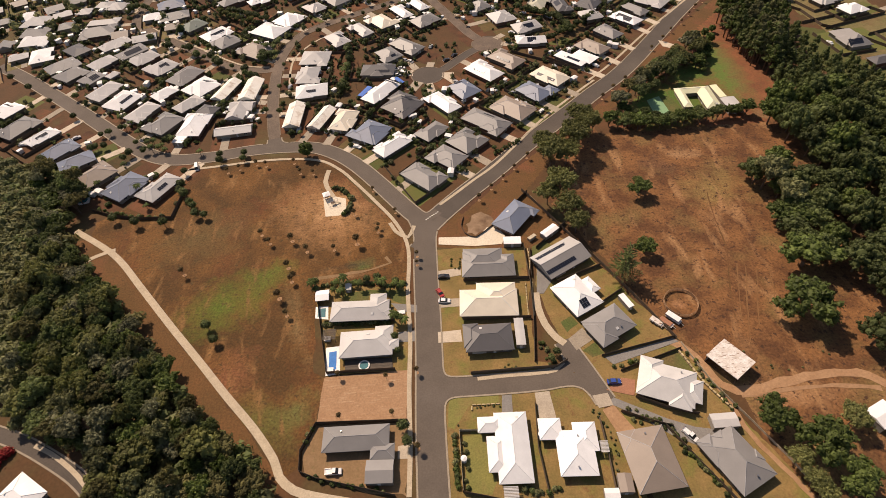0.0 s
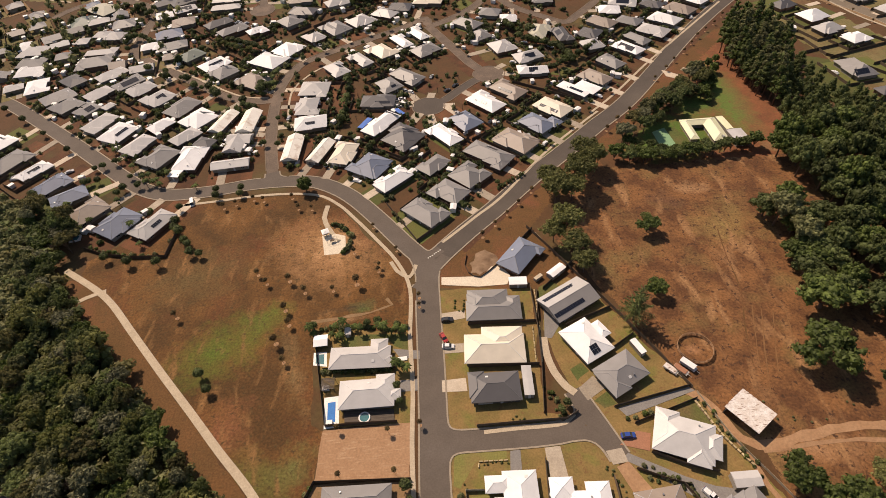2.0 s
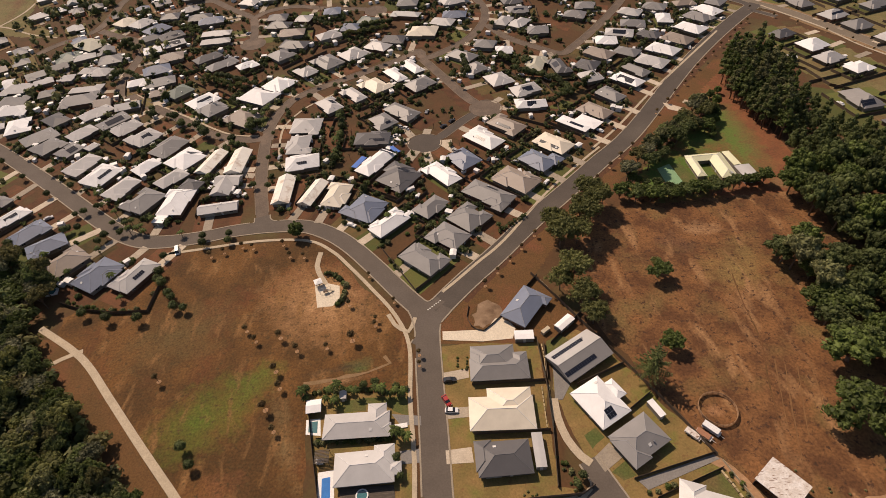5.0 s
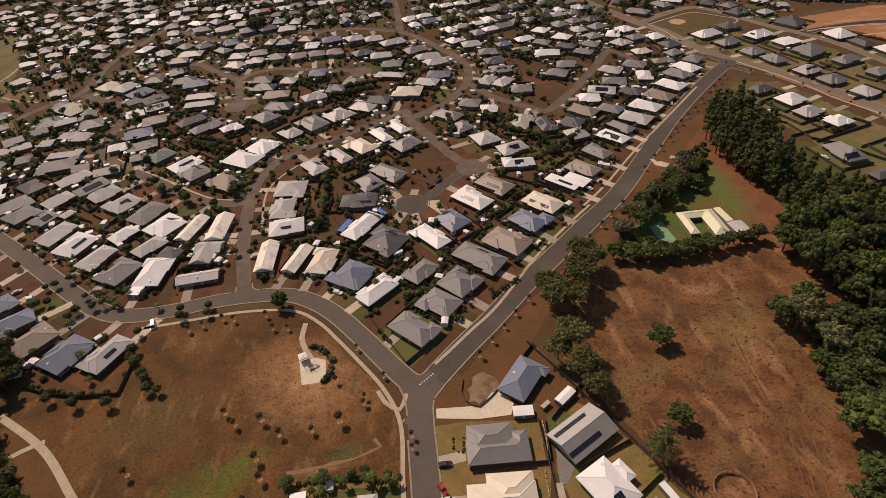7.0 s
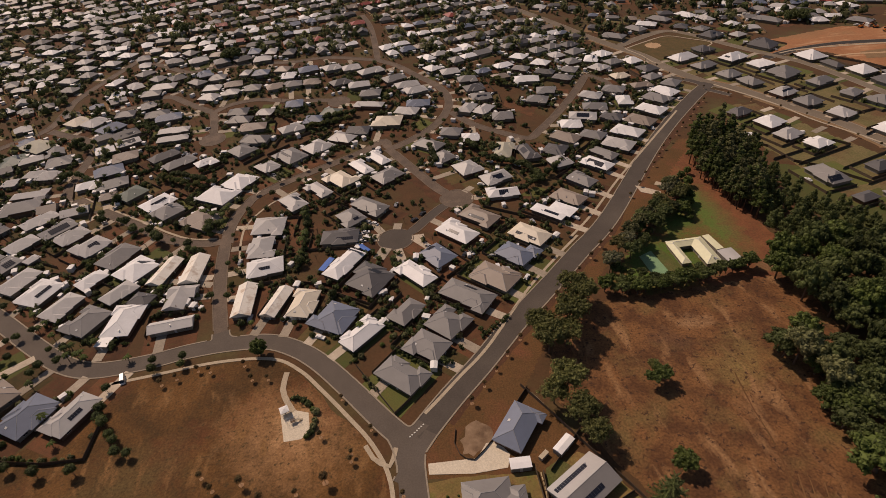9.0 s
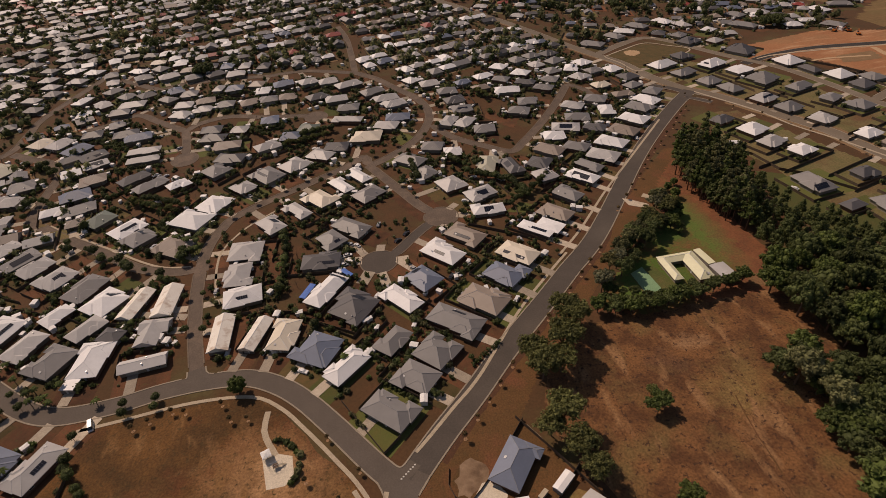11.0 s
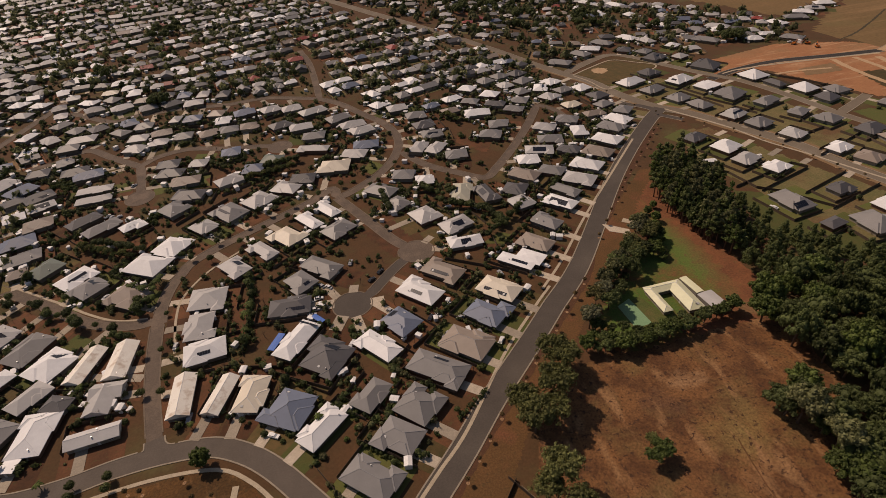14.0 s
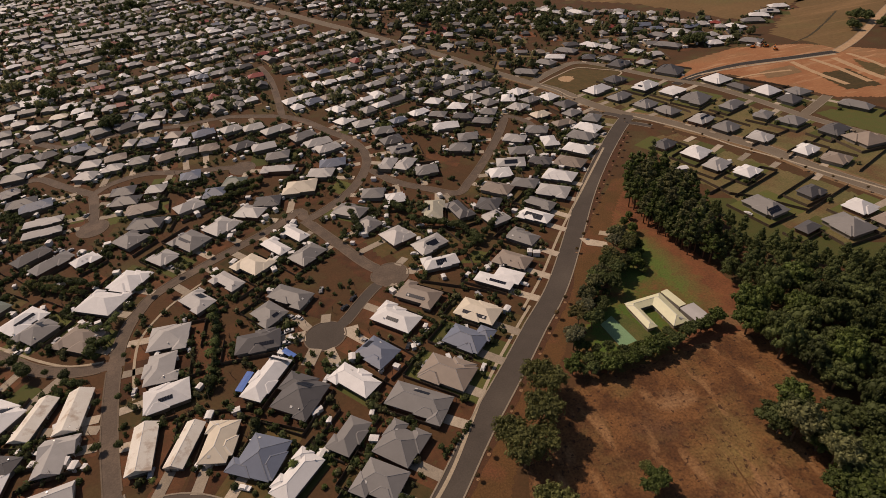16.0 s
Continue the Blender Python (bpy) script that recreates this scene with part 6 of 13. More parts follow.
house(-37.2, 174.6, 34.7, [(0, 0, 7.7, 18.8, 0), (-2.4, -6.6, 5.3, 6.2, 0), (-3.4, 6.6, 5.7, 5.5, 0)], "L", 1, 2, 4)
yard(-37.2, 174.6, 34.7, -5.4, -15.4, 5.4, 20.4, "r")
driveway(-40.8, 182.8, -48.5, 193.9, 4.2)
fence([(-37.5, 184.6), (-23.9, 165.0), (-32.8, 158.8)])
house(-24.3, 183.6, 35.8, [(0, 0, 12.5, 18.4, 0), (3.8, -6.4, 9.5, 6.2, 0), (-4.2, 6.4, 8.8, 6.6, 0)], "C", 1, 2, 1)
yard(-24.3, 183.6, 35.8, -7.9, -15.2, 7.9, 20.2, "d")
driveway(-27.1, 192.2, -34.2, 202.0, 4.2)
fence([(-22.7, 194.9), (-9.0, 175.9), (-21.8, 166.7)])
house(-11.6, 195.2, 31.1, [(0, 0, 7.9, 19.4, 0), (3.1, 6.9, 5.7, 6.0, 0)], "W", 1, 2, 0)
yard(-11.6, 195.2, 31.1, -5.5, -15.7, 5.5, 17.9, "r")
driveway(-14.8, 203.9, -19.0, 210.9, 4.2)
fence([(-11.3, 205.6), (1.3, 184.7), (-8.2, 178.9)])
house(-0.5, 204.6, 30.3, [(0, 0, 8.0, 20.5, 0), (3.1, 7.4, 5.7, 6.3, 0)], "W", 1, 1, 0)
yard(-0.5, 204.6, 30.3, -10.0, -11.8, 10.2, 11.8, "d")
driveway(4.7, 202.4, 9.1, 205.0, 4.2)
fence([(8.1, 195.9), (-3.2, 189.3), (-15.1, 209.7)])
house(3.9, 180.7, 32.6, [(0, 0, 17.5, 12.9, 0)], "G", 1, 1, 3)
yard(3.9, 180.7, 32.6, -14.8, -8.0, 15.6, 8.0, "r")
driveway(12.3, 182.7, 17.4, 186.0, 4.2)
fence([(14.8, 178.1), (-4.2, 166.0), (-12.8, 179.5)])
house(-8.3, 149.1, 45.7, [(0, 0, 10.7, 21.5, 0), (-4.0, -8.0, 6.8, 6.6, 0)], "G", 1, 0, 0)
yard(-8.3, 149.1, 45.7, -7.0, -21.8, 7.0, 16.8, "r")
fence([(-6.2, 137.3), (-25.2, 155.8), (-15.5, 165.8)])
house(-19.1, 140.1, 33.5, [(0, 0, 11.5, 15.2, 0), (-4.2, -4.8, 7.6, 6.5, 0)], "G", 1, 0, 0, ((0,0,2.5,3,1),))
yard(-19.1, 140.1, 33.5, -7.3, -18.6, 7.3, 13.6, "d")
fence([(-21.5, 130.5), (-32.7, 147.4), (-20.4, 155.5)])
house(-25.1, 122.4, -6.7, [(0, 0, 19.5, 12.0, 0)], "D", 1, 1, 1, ((0,3,2.5,8,1),))
yard(-25.1, 122.4, -6.7, -15.7, -7.6, 20.7, 7.6, "r")
fence([(-17.4, 113.8), (-41.7, 116.7), (-39.9, 131.8)])
house(-23.0, 99.1, 141.3, [(0, 0, 10.1, 23.1, 0)], "W", 1, 0, 0, ((0,0,2.5,9,1),))
yard(-23.0, 99.1, 141.3, -6.7, -22.6, 6.7, 17.6, "r")
fence([(-11.2, 103.2), (-28.8, 81.2), (-39.2, 89.6)])
house(-11.0, 84.2, -40.9, [(0, 0, 17.3, 17.2, 0), (5.8, -4.3, 6.3, 11.3, 0)], "D", 1, 2, 3, ((2, 0, 4.5, 6, 2),))
yard(-11.0, 84.2, -40.9, -10.2, -14.6, 10.2, 19.6, "r")
fence([(1.7, 83.3), (-12.8, 66.5), (-28.3, 79.9)])
house(-63.6, 142.2, -6.5, [(0, 0, 17.2, 15.4, 0), (5.8, -4.7, 6.1, 9.9, 0)], "L", 1, 3, 2)
yard(-63.6, 142.2, -6.5, -17.2, -9.3, 14.6, 9.3, "r")
driveway(-71.2, 146.5, -82.7, 147.8, 4.2)
fence([(-70.1, 152.3), (-48.0, 149.8), (-50.1, 131.3)])
house(-65.7, 122.8, -3.6, [(0, 0, 11.9, 18.1, 0), (3.8, -6.3, 8.4, 6.0, 0)], "L", 1, 3, 3)
yard(-65.7, 122.8, -3.6, -16.9, -10.7, 11.9, 10.7, "r")
driveway(-70.7, 127.2, -82.3, 127.9, 4.2)
fence([(-69.9, 133.8), (-53.1, 132.7), (-54.4, 111.5)])
house(-61.9, 105.5, 5.6, [(0, 0, 17.9, 12.8, 0)], "W", 1, 3, 0, ((0, 0, 3.3, 5, 1),))
yard(-61.9, 105.5, 5.6, -19.3, -8.0, 15.0, 8.0, "d")
driveway(-70.5, 107.5, -80.6, 106.5, 4.2)
fence([(-70.6, 112.7), (-47.8, 114.9), (-46.2, 99.0)])
house(-68.6, 82.4, -2.6, [(0, 0, 9.2, 22.0, 1)], "S", 1, 3, 1)
yard(-68.6, 82.4, -2.6, -9.1, -12.6, 10.6, 12.6, "r")
driveway(-72.4, 87.4, -78.0, 87.7, 4.2)
fence([(-71.6, 95.1), (-57.4, 94.5), (-58.6, 69.3)])
house(-53.6, 78.0, -22.7, [(0, 0, 7.6, 19.6, 1)], "S", 1, 0, 2)
yard(-53.6, 78.0, -22.7, -5.4, -19.2, 5.4, 15.8, "r")
driveway(-58.8, 70.1, -62.7, 60.8, 4.2)
fence([(-62.1, 72.0), (-52.5, 94.7), (-42.5, 90.5)])
house(-41.5, 74.5, -18.6, [(0, 0, 10.7, 18.2, 0), (-3.0, 6.3, 7.7, 5.9, 0)], "C", 1, 0, 4)
yard(-41.5, 74.5, -18.6, -7.0, -20.1, 7.0, 15.1, "r")
driveway(-46.4, 67.2, -49.8, 57.2, 4.2)
fence([(-50.7, 69.1), (-43.3, 91.0), (-30.1, 86.6)])
house(-27.2, 62.1, -35.0, [(0, 0, 15.3, 16.6, 0), (-4.7, -5.5, 10.6, 6.1, 0)], "B", 1, 0, 0)
yard(-27.2, 62.1, -35.0, -9.3, -17.8, 9.3, 14.3, "d")
driveway(-34.4, 57.7, -39.4, 50.6, 4.2)
fence([(-39.0, 61.4), (-26.6, 79.1), (-11.5, 68.4)])
house(-16.1, 49.6, -48.6, [(0, 0, 9.3, 18.4, 0), (-3.6, 6.4, 6.0, 6.8, 0)], "W", 1, 0, 2)
yard(-16.1, 49.6, -48.6, -6.3, -17.1, 6.3, 15.2, "g")
driveway(-23.9, 45.5, -29.6, 40.5, 4.2)
fence([(-26.4, 48.9), (-8.9, 64.4), (-0.6, 55.0)])
house(-2.1, 24.6, -45.4, [(0, 0, 19.0, 10.9, 0), (6.7, 3.6, 6.7, 7.5, 0)], "G", 1, 0, 0)
yard(-2.1, 24.6, -45.4, -11.1, -13.6, 11.1, 11.5, "g")
driveway(-8.6, 24.1, -13.6, 19.1, 4.2)
fence([(-13.1, 29.3), (-1.8, 40.5), (13.8, 24.7)])
house(10.6, 37.8, -43.3, [(0, 0, 15.8, 11.4, 0), (-5.1, -4.1, 6.7, 7.9, 0)], "G", 1, 1, 3)
yard(10.6, 37.8, -43.3, -13.9, -7.3, 18.0, 7.3, "d")
driveway(14.1, 30.9, 21.1, 24.3, 4.2)
fence([(10.6, 27.7), (-4.6, 42.0), (5.4, 52.6)])
house(19.4, 48.2, -47.8, [(0, 0, 15.0, 13.1, 0), (-4.7, 4.6, 6.4, 8.5, 0), (4.7, 4.4, 6.9, 8.8, 0)], "G", 1, 1, 3)
yard(19.4, 48.2, -47.8, -13.5, -8.2, 18.5, 8.2, "r")
driveway(21.9, 41.1, 29.7, 32.6, 4.2)
fence([(17.7, 37.9), (4.3, 52.7), (16.4, 63.7)])
house(31.4, 64.1, -42.3, [(0, 0, 24.2, 12.0, 0), (9.3, -4.0, 5.9, 8.2, 0)], "G", 1, 1, 3, ((2, 0, 3.1, 6, 1),))
yard(31.4, 64.1, -42.3, -18.1, -7.6, 21.8, 7.6, "r")
driveway(38.2, 54.4, 44.9, 48.3, 4.2)
fence([(34.6, 51.0), (12.9, 70.7), (23.2, 81.9)])
house(46.2, 73.4, -47.1, [(0, 0, 20.8, 13.3, 0)], "T", 1, 1, 1)
yard(46.2, 73.4, -47.1, -16.4, -8.2, 18.5, 8.2, "g")
driveway(50.8, 64.2, 55.9, 58.7, 4.2)
fence([(46.6, 60.9), (29.1, 79.8), (41.2, 91.0)])
house(59.5, 87.7, -50.3, [(0, 0, 17.3, 12.0, 0), (5.8, 6.3, 7.9, 7.6, 0)], "B", 1, 1, 0)
yard(59.5, 87.7, -50.3, -14.6, -7.6, 19.6, 7.6, "g")
driveway(62.6, 79.8, 69.7, 71.2, 4.2)
fence([(58.5, 76.9), (44.2, 94.0), (55.9, 103.8)])
house(70.7, 101.6, -48.7, [(0, 0, 19.6, 12.2, 0)], "C", 1, 1, 0, ((0,0,2.2,11,1),))
yard(70.7, 101.6, -48.7, -15.8, -7.7, 20.8, 7.7, "d")
driveway(74.8, 92.9, 82.7, 83.8, 4.2)
fence([(70.7, 89.9), (54.5, 108.4), (66.0, 118.6)])
house(86.0, 118.6, -47.9, [(0, 0, 19.2, 7.6, 0), (4.8, 6.1, 13.9, 9.7, 0)], "W", 1, 1, 0, ((0,2,3,8,1),), pitch=8)
yard(86.0, 118.6, -47.9, -15.6, -5.4, 20.6, 5.4, "r")
driveway(90.8, 110.8, 100.3, 100.3, 4.2)
fence([(87.8, 108.6), (71.5, 126.6), (79.5, 133.8)])
house(101.4, 130.2, -51.2, [(0, 0, 17.7, 10.8, 0), (-6.1, -3.3, 6.2, 7.2, 0)], "T", 1, 1, 1)
yard(101.4, 130.2, -51.2, -14.9, -7.0, 19.9, 7.0, "r")
driveway(104.8, 122.3, 112.7, 112.5, 4.2)
fence([(100.9, 119.7), (86.7, 137.4), (97.6, 146.2)])
house(114.3, 146.2, -55.1, [(0, 0, 16.5, 10.2, 0), (-5.4, 2.9, 6.4, 7.9, 0)], "G", 1, 1, 1)
yard(114.3, 146.2, -55.1, -14.2, -6.7, 19.2, 6.7, "r")
driveway(116.9, 138.7, 124.9, 127.1, 4.2)
fence([(113.0, 136.4), (100.7, 154.1), (111.7, 161.7)])
house(130.1, 162.4, -53.8, [(0, 0, 18.9, 10.1, 0), (-6.7, -3.1, 6.1, 6.7, 0)], "W", 1, 1, 1, ((0,0,2.4,10,2),))
yard(130.1, 162.4, -53.8, -15.5, -6.6, 19.3, 6.6, "r")
driveway(133.5, 154.0, 139.7, 145.4, 4.2)
fence([(129.7, 151.7), (115.6, 171.0), (126.3, 178.8)])
house(138.7, 173.6, -56.1, [(0, 0, 17.9, 8.4, 0), (6.2, -2.9, 5.9, 5.6, 0)], "G", 1, 1, 0)
yard(138.7, 173.6, -56.1, -15.0, -5.8, 19.7, 5.8, "d")
driveway(141.8, 165.6, 148.3, 155.9, 4.2)
fence([(138.3, 163.7), (125.5, 182.7), (135.1, 189.2)])
house(35.2, 112.2, -49.9, [(0, 0, 21.2, 11.8, 0), (-7.8, 4.2, 6.9, 8.1, 0)], "W", 1, 3, 3, ((0, 0, 3.1, 6, 1),))
yard(35.2, 112.2, -49.9, -20.6, -7.5, 16.6, 7.5, "r")
driveway(30.7, 121.5, 24.2, 129.3, 4.2)
fence([(34.7, 124.4), (51.6, 104.3), (40.2, 94.7)])
house(22.8, 95.4, -56.4, [(0, 0, 16.0, 11.8, 0), (5.2, -2.9, 5.9, 8.7, 0)], "B", 1, 3, 3, ((3,0,2.5,4,2),))
yard(22.8, 95.4, -56.4, -19.0, -7.5, 14.0, 7.5, "r")
driveway(20.9, 103.0, 12.8, 115.2, 4.2)
fence([(25.2, 105.4), (36.8, 87.9), (24.3, 79.6)])
house(10.6, 83.8, -54.7, [(0, 0, 20.4, 9.4, 0), (-7.4, -3.1, 5.8, 6.0, 0)], "W", 1, 3, 0)
yard(10.6, 83.8, -54.7, -21.2, -6.3, 16.2, 6.3, "g")
fence([(10.4, 94.9), (25.1, 74.2), (14.8, 66.9)])
house(49.5, 123.9, -46.6, [(0, 0, 20.7, 11.2, 0), (-7.5, 4.0, 6.0, 7.4, 0), (7.5, -3.6, 5.7, 8.4, 0)], "T", 1, 3, 0, ((0,0,2.2,9,1),))
yard(49.5, 123.9, -46.6, -21.3, -7.2, 16.3, 7.2, "r")
driveway(44.6, 132.6, 38.7, 138.9, 4.2)
fence([(48.4, 135.6), (66.0, 116.9), (55.6, 107.0)])
house(67.2, 143.8, -2.6, [(0, 0, 18.2, 9.0, 0), (-6.3, 3.6, 6.2, 6.2, 0)], "W", 1, 3, 1, ((0,0,2.6,5,2),))
yard(67.2, 143.8, -2.6, -20.1, -6.1, 15.1, 6.1, "r")
driveway(58.9, 146.2, 49.8, 146.6, 4.2)
fence([(59.4, 150.3), (82.6, 149.3), (82.1, 137.0)])
house(67.2, 162.1, 16.7, [(0, 0, 17.5, 11.6, 0), (-6.0, -3.1, 6.3, 9.1, 0)], "L", 1, 3, 1, ((0, 0, 3.0, 6, 2),))
yard(67.2, 162.1, 16.7, -19.8, -7.4, 14.8, 7.4, "d")
fence([(57.6, 166.9), (79.2, 173.4), (83.4, 159.2)])
house(52.6, 177.2, 19.3, [(0, 0, 13.7, 15.7, 0), (3.4, -5.0, 9.6, 6.5, 0)], "L", 1, 3, 3)
yard(52.6, 177.2, 19.3, -17.9, -9.4, 12.9, 9.4, "d")
driveway(45.6, 178.4, 30.8, 173.2, 4.2)
fence([(44.0, 184.2), (61.6, 190.4), (67.8, 172.5)])
house(41.1, 195.6, 28.7, [(0, 0, 11.3, 13.8, 0), (-3.3, -4.1, 7.9, 6.0, 0)], "G", 1, 3, 0)
yard(41.1, 195.6, 28.7, -16.7, -8.5, 11.7, 8.5, "r")
driveway(35.2, 195.8, 23.7, 189.5, 4.2)
fence([(32.9, 200.8), (47.2, 208.6), (55.4, 193.8)])
house(79.8, 193.8, -18.9, [(0, 0, 11.1, 21.4, 0)], "E", 1, 2, 0, ((3, 0, 2.9, 6, 1),))
yard(79.8, 193.8, -18.9, -7.1, -16.7, 7.1, 21.7, "r")
driveway(85.3, 202.5, 89.2, 213.9, 4.2)
fence([(89.6, 200.6), (81.1, 175.7), (67.6, 180.3)])
house(93.2, 187.6, 6.9, [(0, 0, 9.1, 20.1, 0), (2.9, -7.2, 6.2, 6.9, 0), (-2.2, 7.2, 7.2, 5.7, 0)], "D", 1, 2, 0, ((3,0,2.5,6,2),))
yard(93.2, 187.6, 6.9, -6.1, -16.0, 6.1, 20.2, "d")
driveway(94.1, 197.2, 92.4, 211.2, 4.2)
fence([(98.3, 197.3), (101.3, 172.4), (89.1, 170.9)])
house(-224.1, 314.0, 56.2, [(0, 0, 14.9, 14.2, 0)], "C", 1, 3, 0)
yard(-224.1, 314.0, 56.2, -13.1, -8.7, 13.5, 8.7, "g")
driveway(-230.5, 310.0, -233.4, 305.7, 4.2)
fence([(-234.9, 313.4), (-223.8, 330.0), (-209.4, 320.3)])
house(-209.6, 309.8, 56.5, [(0, 0, 17.5, 13.8, 0)], "L", 1, 3, 0)
yard(-209.6, 309.8, 56.5, -17.3, -8.5, 14.7, 8.5, "r")
driveway(-216.7, 304.6, -221.4, 297.5, 4.2)
fence([(-221.0, 308.0), (-208.6, 326.7), (-194.4, 317.4)])
house(-194.3, 297.0, 49.9, [(0, 0, 18.5, 14.4, 0)], "B", 1, 3, 2)
yard(-194.3, 297.0, 49.9, -16.4, -8.8, 15.2, 8.8, "r")
driveway(-202.3, 292.4, -206.5, 287.3, 4.2)
fence([(-206.3, 296.3), (-191.2, 314.3), (-177.7, 302.9)])
house(-179.9, 284.2, 32.6, [(0, 0, 18.2, 12.9, 0)], "D", 1, 3, 1, ((0,0,2.2,9,1),))
yard(-179.9, 284.2, 32.6, -20.1, -8.1, 15.1, 8.1, "r")
driveway(-188.5, 282.1, -198.3, 275.8, 4.2)
fence([(-191.0, 286.7), (-171.5, 299.2), (-162.8, 285.6)])
house(-174.9, 271.0, 26.4, [(0, 0, 16.7, 10.2, 0)], "L", 1, 3, 2, ((0, 0, 2.7, 9, 2),))
yard(-174.9, 271.0, 26.4, -19.4, -6.7, 14.4, 6.7, "r")
driveway(-182.9, 269.6, -194.6, 263.8, 4.2)
fence([(-184.5, 273.8), (-165.0, 283.4), (-159.1, 271.4)])
house(-171.1, 250.8, 17.3, [(0, 0, 16.5, 12.5, 0), (-5.4, -4.4, 6.2, 8.4, 0)], "T", 1, 3, 4)
yard(-171.1, 250.8, 17.3, -19.2, -7.8, 14.2, 7.8, "r")
driveway(-179.2, 251.2, -195.1, 246.2, 4.2)
fence([(-180.3, 256.2), (-159.8, 262.6), (-155.2, 247.6)])
house(-176.8, 233.1, 22.4, [(0, 0, 18.4, 12.9, 0)], "B", 1, 3, 2)
yard(-176.8, 233.1, 22.4, -19.5, -8.0, 15.2, 8.0, "r")
driveway(-185.8, 232.4, -195.1, 228.6, 4.2)
fence([(-187.4, 237.4), (-165.8, 246.3), (-159.6, 231.4)])
house(-169.0, 215.2, 18.2, [(0, 0, 19.0, 12.0, 0)], "G", 1, 3, 0, ((2, 0, 3.1, 10, 1),))
yard(-169.0, 215.2, 18.2, -18.1, -7.6, 15.5, 7.6, "r")
driveway(-178.3, 215.0, -189.3, 211.4, 4.2)
fence([(-179.5, 219.8), (-156.6, 227.3), (-151.9, 212.9)])
house(-152.2, 198.9, 48.3, [(0, 0, 15.6, 12.9, 0), (5.0, 3.9, 5.6, 8.4, 0)], "N", 1, 3, 0)
yard(-152.2, 198.9, 48.3, -16.8, -8.1, 13.8, 8.1, "d")
driveway(-159.1, 195.4, -164.8, 189.0, 4.2)
fence([(-162.7, 199.2), (-149.0, 214.6), (-136.9, 203.9)])
house(-133.8, 184.3, 45.8, [(0, 0, 18.0, 13.0, 0), (6.2, -3.5, 5.9, 9.2, 0)], "W", 1, 3, 3, ((0, 0, 3.4, 9, 1),))
yard(-133.8, 184.3, 45.8, -17.1, -8.1, 15.0, 8.1, "r")
driveway(-141.7, 180.3, -147.4, 174.5, 4.2)
fence([(-145.2, 184.2), (-129.2, 200.7), (-117.5, 189.4)])
house(-124.7, 172.4, 43.6, [(0, 0, 14.3, 14.8, 0), (-3.1, 4.6, 10.7, 6.1, 0)], "G", 1, 3, 4, ((1, 0, 3.7, 5, 2),))
yard(-124.7, 172.4, 43.6, -14.1, -9.0, 13.2, 9.0, "g")
driveway(-131.7, 170.2, -136.8, 165.3, 4.2)
fence([(-135.4, 174.7), (-121.4, 188.0), (-109.0, 175.0)])
house(-144.0, 244.1, 40.9, [(0, 0, 19.6, 10.5, 0)], "D", 1, 1, 0)
yard(-144.0, 244.1, 40.9, -15.8, -6.8, 20.8, 6.8, "r")
fence([(-132.9, 244.6), (-151.5, 228.5), (-160.4, 238.9)])
house(-131.2, 232.4, 39.7, [(0, 0, 21.4, 10.7, 0)], "G", 1, 1, 3)
yard(-131.2, 232.4, 39.7, -16.7, -6.9, 21.7, 6.9, "r")
fence([(-119.3, 233.3), (-139.6, 216.5), (-148.4, 227.1)])
house(-113.8, 228.0, 33.5, [(0, 0, 13.2, 9.0, 0), (3.8, -3.4, 6.9, 6.7, 0)], "W", 1, 2, 3)
yard(-113.8, 228.0, 33.5, -8.2, -10.5, 8.2, 15.5, "r")
fence([(-108.9, 235.5), (-101.2, 223.8), (-114.9, 214.7)])
house(-173.4, 416.6, 22.2, [(0, 0, 14.0, 12.0, 0)], "G", 0, 3, 1)
yard(-173.4, 416.6, 22.2, -8.0, -7.6, 13.0, 7.6, "d")
driveway(-180.3, 416.7, -182.7, 415.7, 4.2)
fence([(-181.8, 421.4), (-164.2, 428.6), (-158.5, 414.5)])
house(-150.7, 412.4, 19.3, [(0, 0, 17.6, 12.0, 0)], "L", 0, 0, 1)
yard(-150.7, 412.4, 19.3, -10.4, -16.4, 10.4, 12.0, "g")
driveway(-152.6, 406.0, -149.2, 396.5, 4.2)
fence([(-158.9, 404.3), (-164.5, 420.3), (-144.8, 427.2)])
house(-128.5, 403.6, 15.6, [(0, 0, 14.5, 12.0, 0), (-3.9, 3.3, 6.2, 8.6, 0)], "G", 0, 0, 0)
yard(-128.5, 403.6, 15.6, -8.9, -7.0, 8.9, 12.0, "r")
driveway(-130.1, 397.6, -129.4, 395.1, 4.2)
fence([(-135.7, 396.5), (-140.3, 412.8), (-123.2, 417.6)])
house(-109.8, 404.0, 27.9, [(0, 0, 15.8, 12.0, 0), (4.5, 3.3, 6.2, 8.6, 0)], "D", 0, 0, 0)
yard(-109.8, 404.0, 27.9, -9.5, -7.0, 9.5, 12.0, "d")
driveway(-110.4, 397.6, -109.1, 395.3, 4.2)
fence([(-115.9, 395.1), (-123.8, 410.2), (-107.0, 419.1)])
house(-91.8, 398.8, 0.0, [(0, 0, 16.1, 12.0, 0), (-4.7, -3.3, 6.2, 8.6, 0)], "L", 0, 0, 0)
yard(-91.8, 398.8, 0.0, -9.7, -7.0, 9.7, 12.0, "d")
fence([(-101.5, 393.8), (-101.5, 410.8), (-82.2, 410.8)])
house(-196.8, 449.5, 11.3, [(0, 0, 10.2, 12.0, 0)], "L", 0, 3, 4)
yard(-196.8, 449.5, 11.3, -6.1, -7.6, 11.1, 7.6, "r")
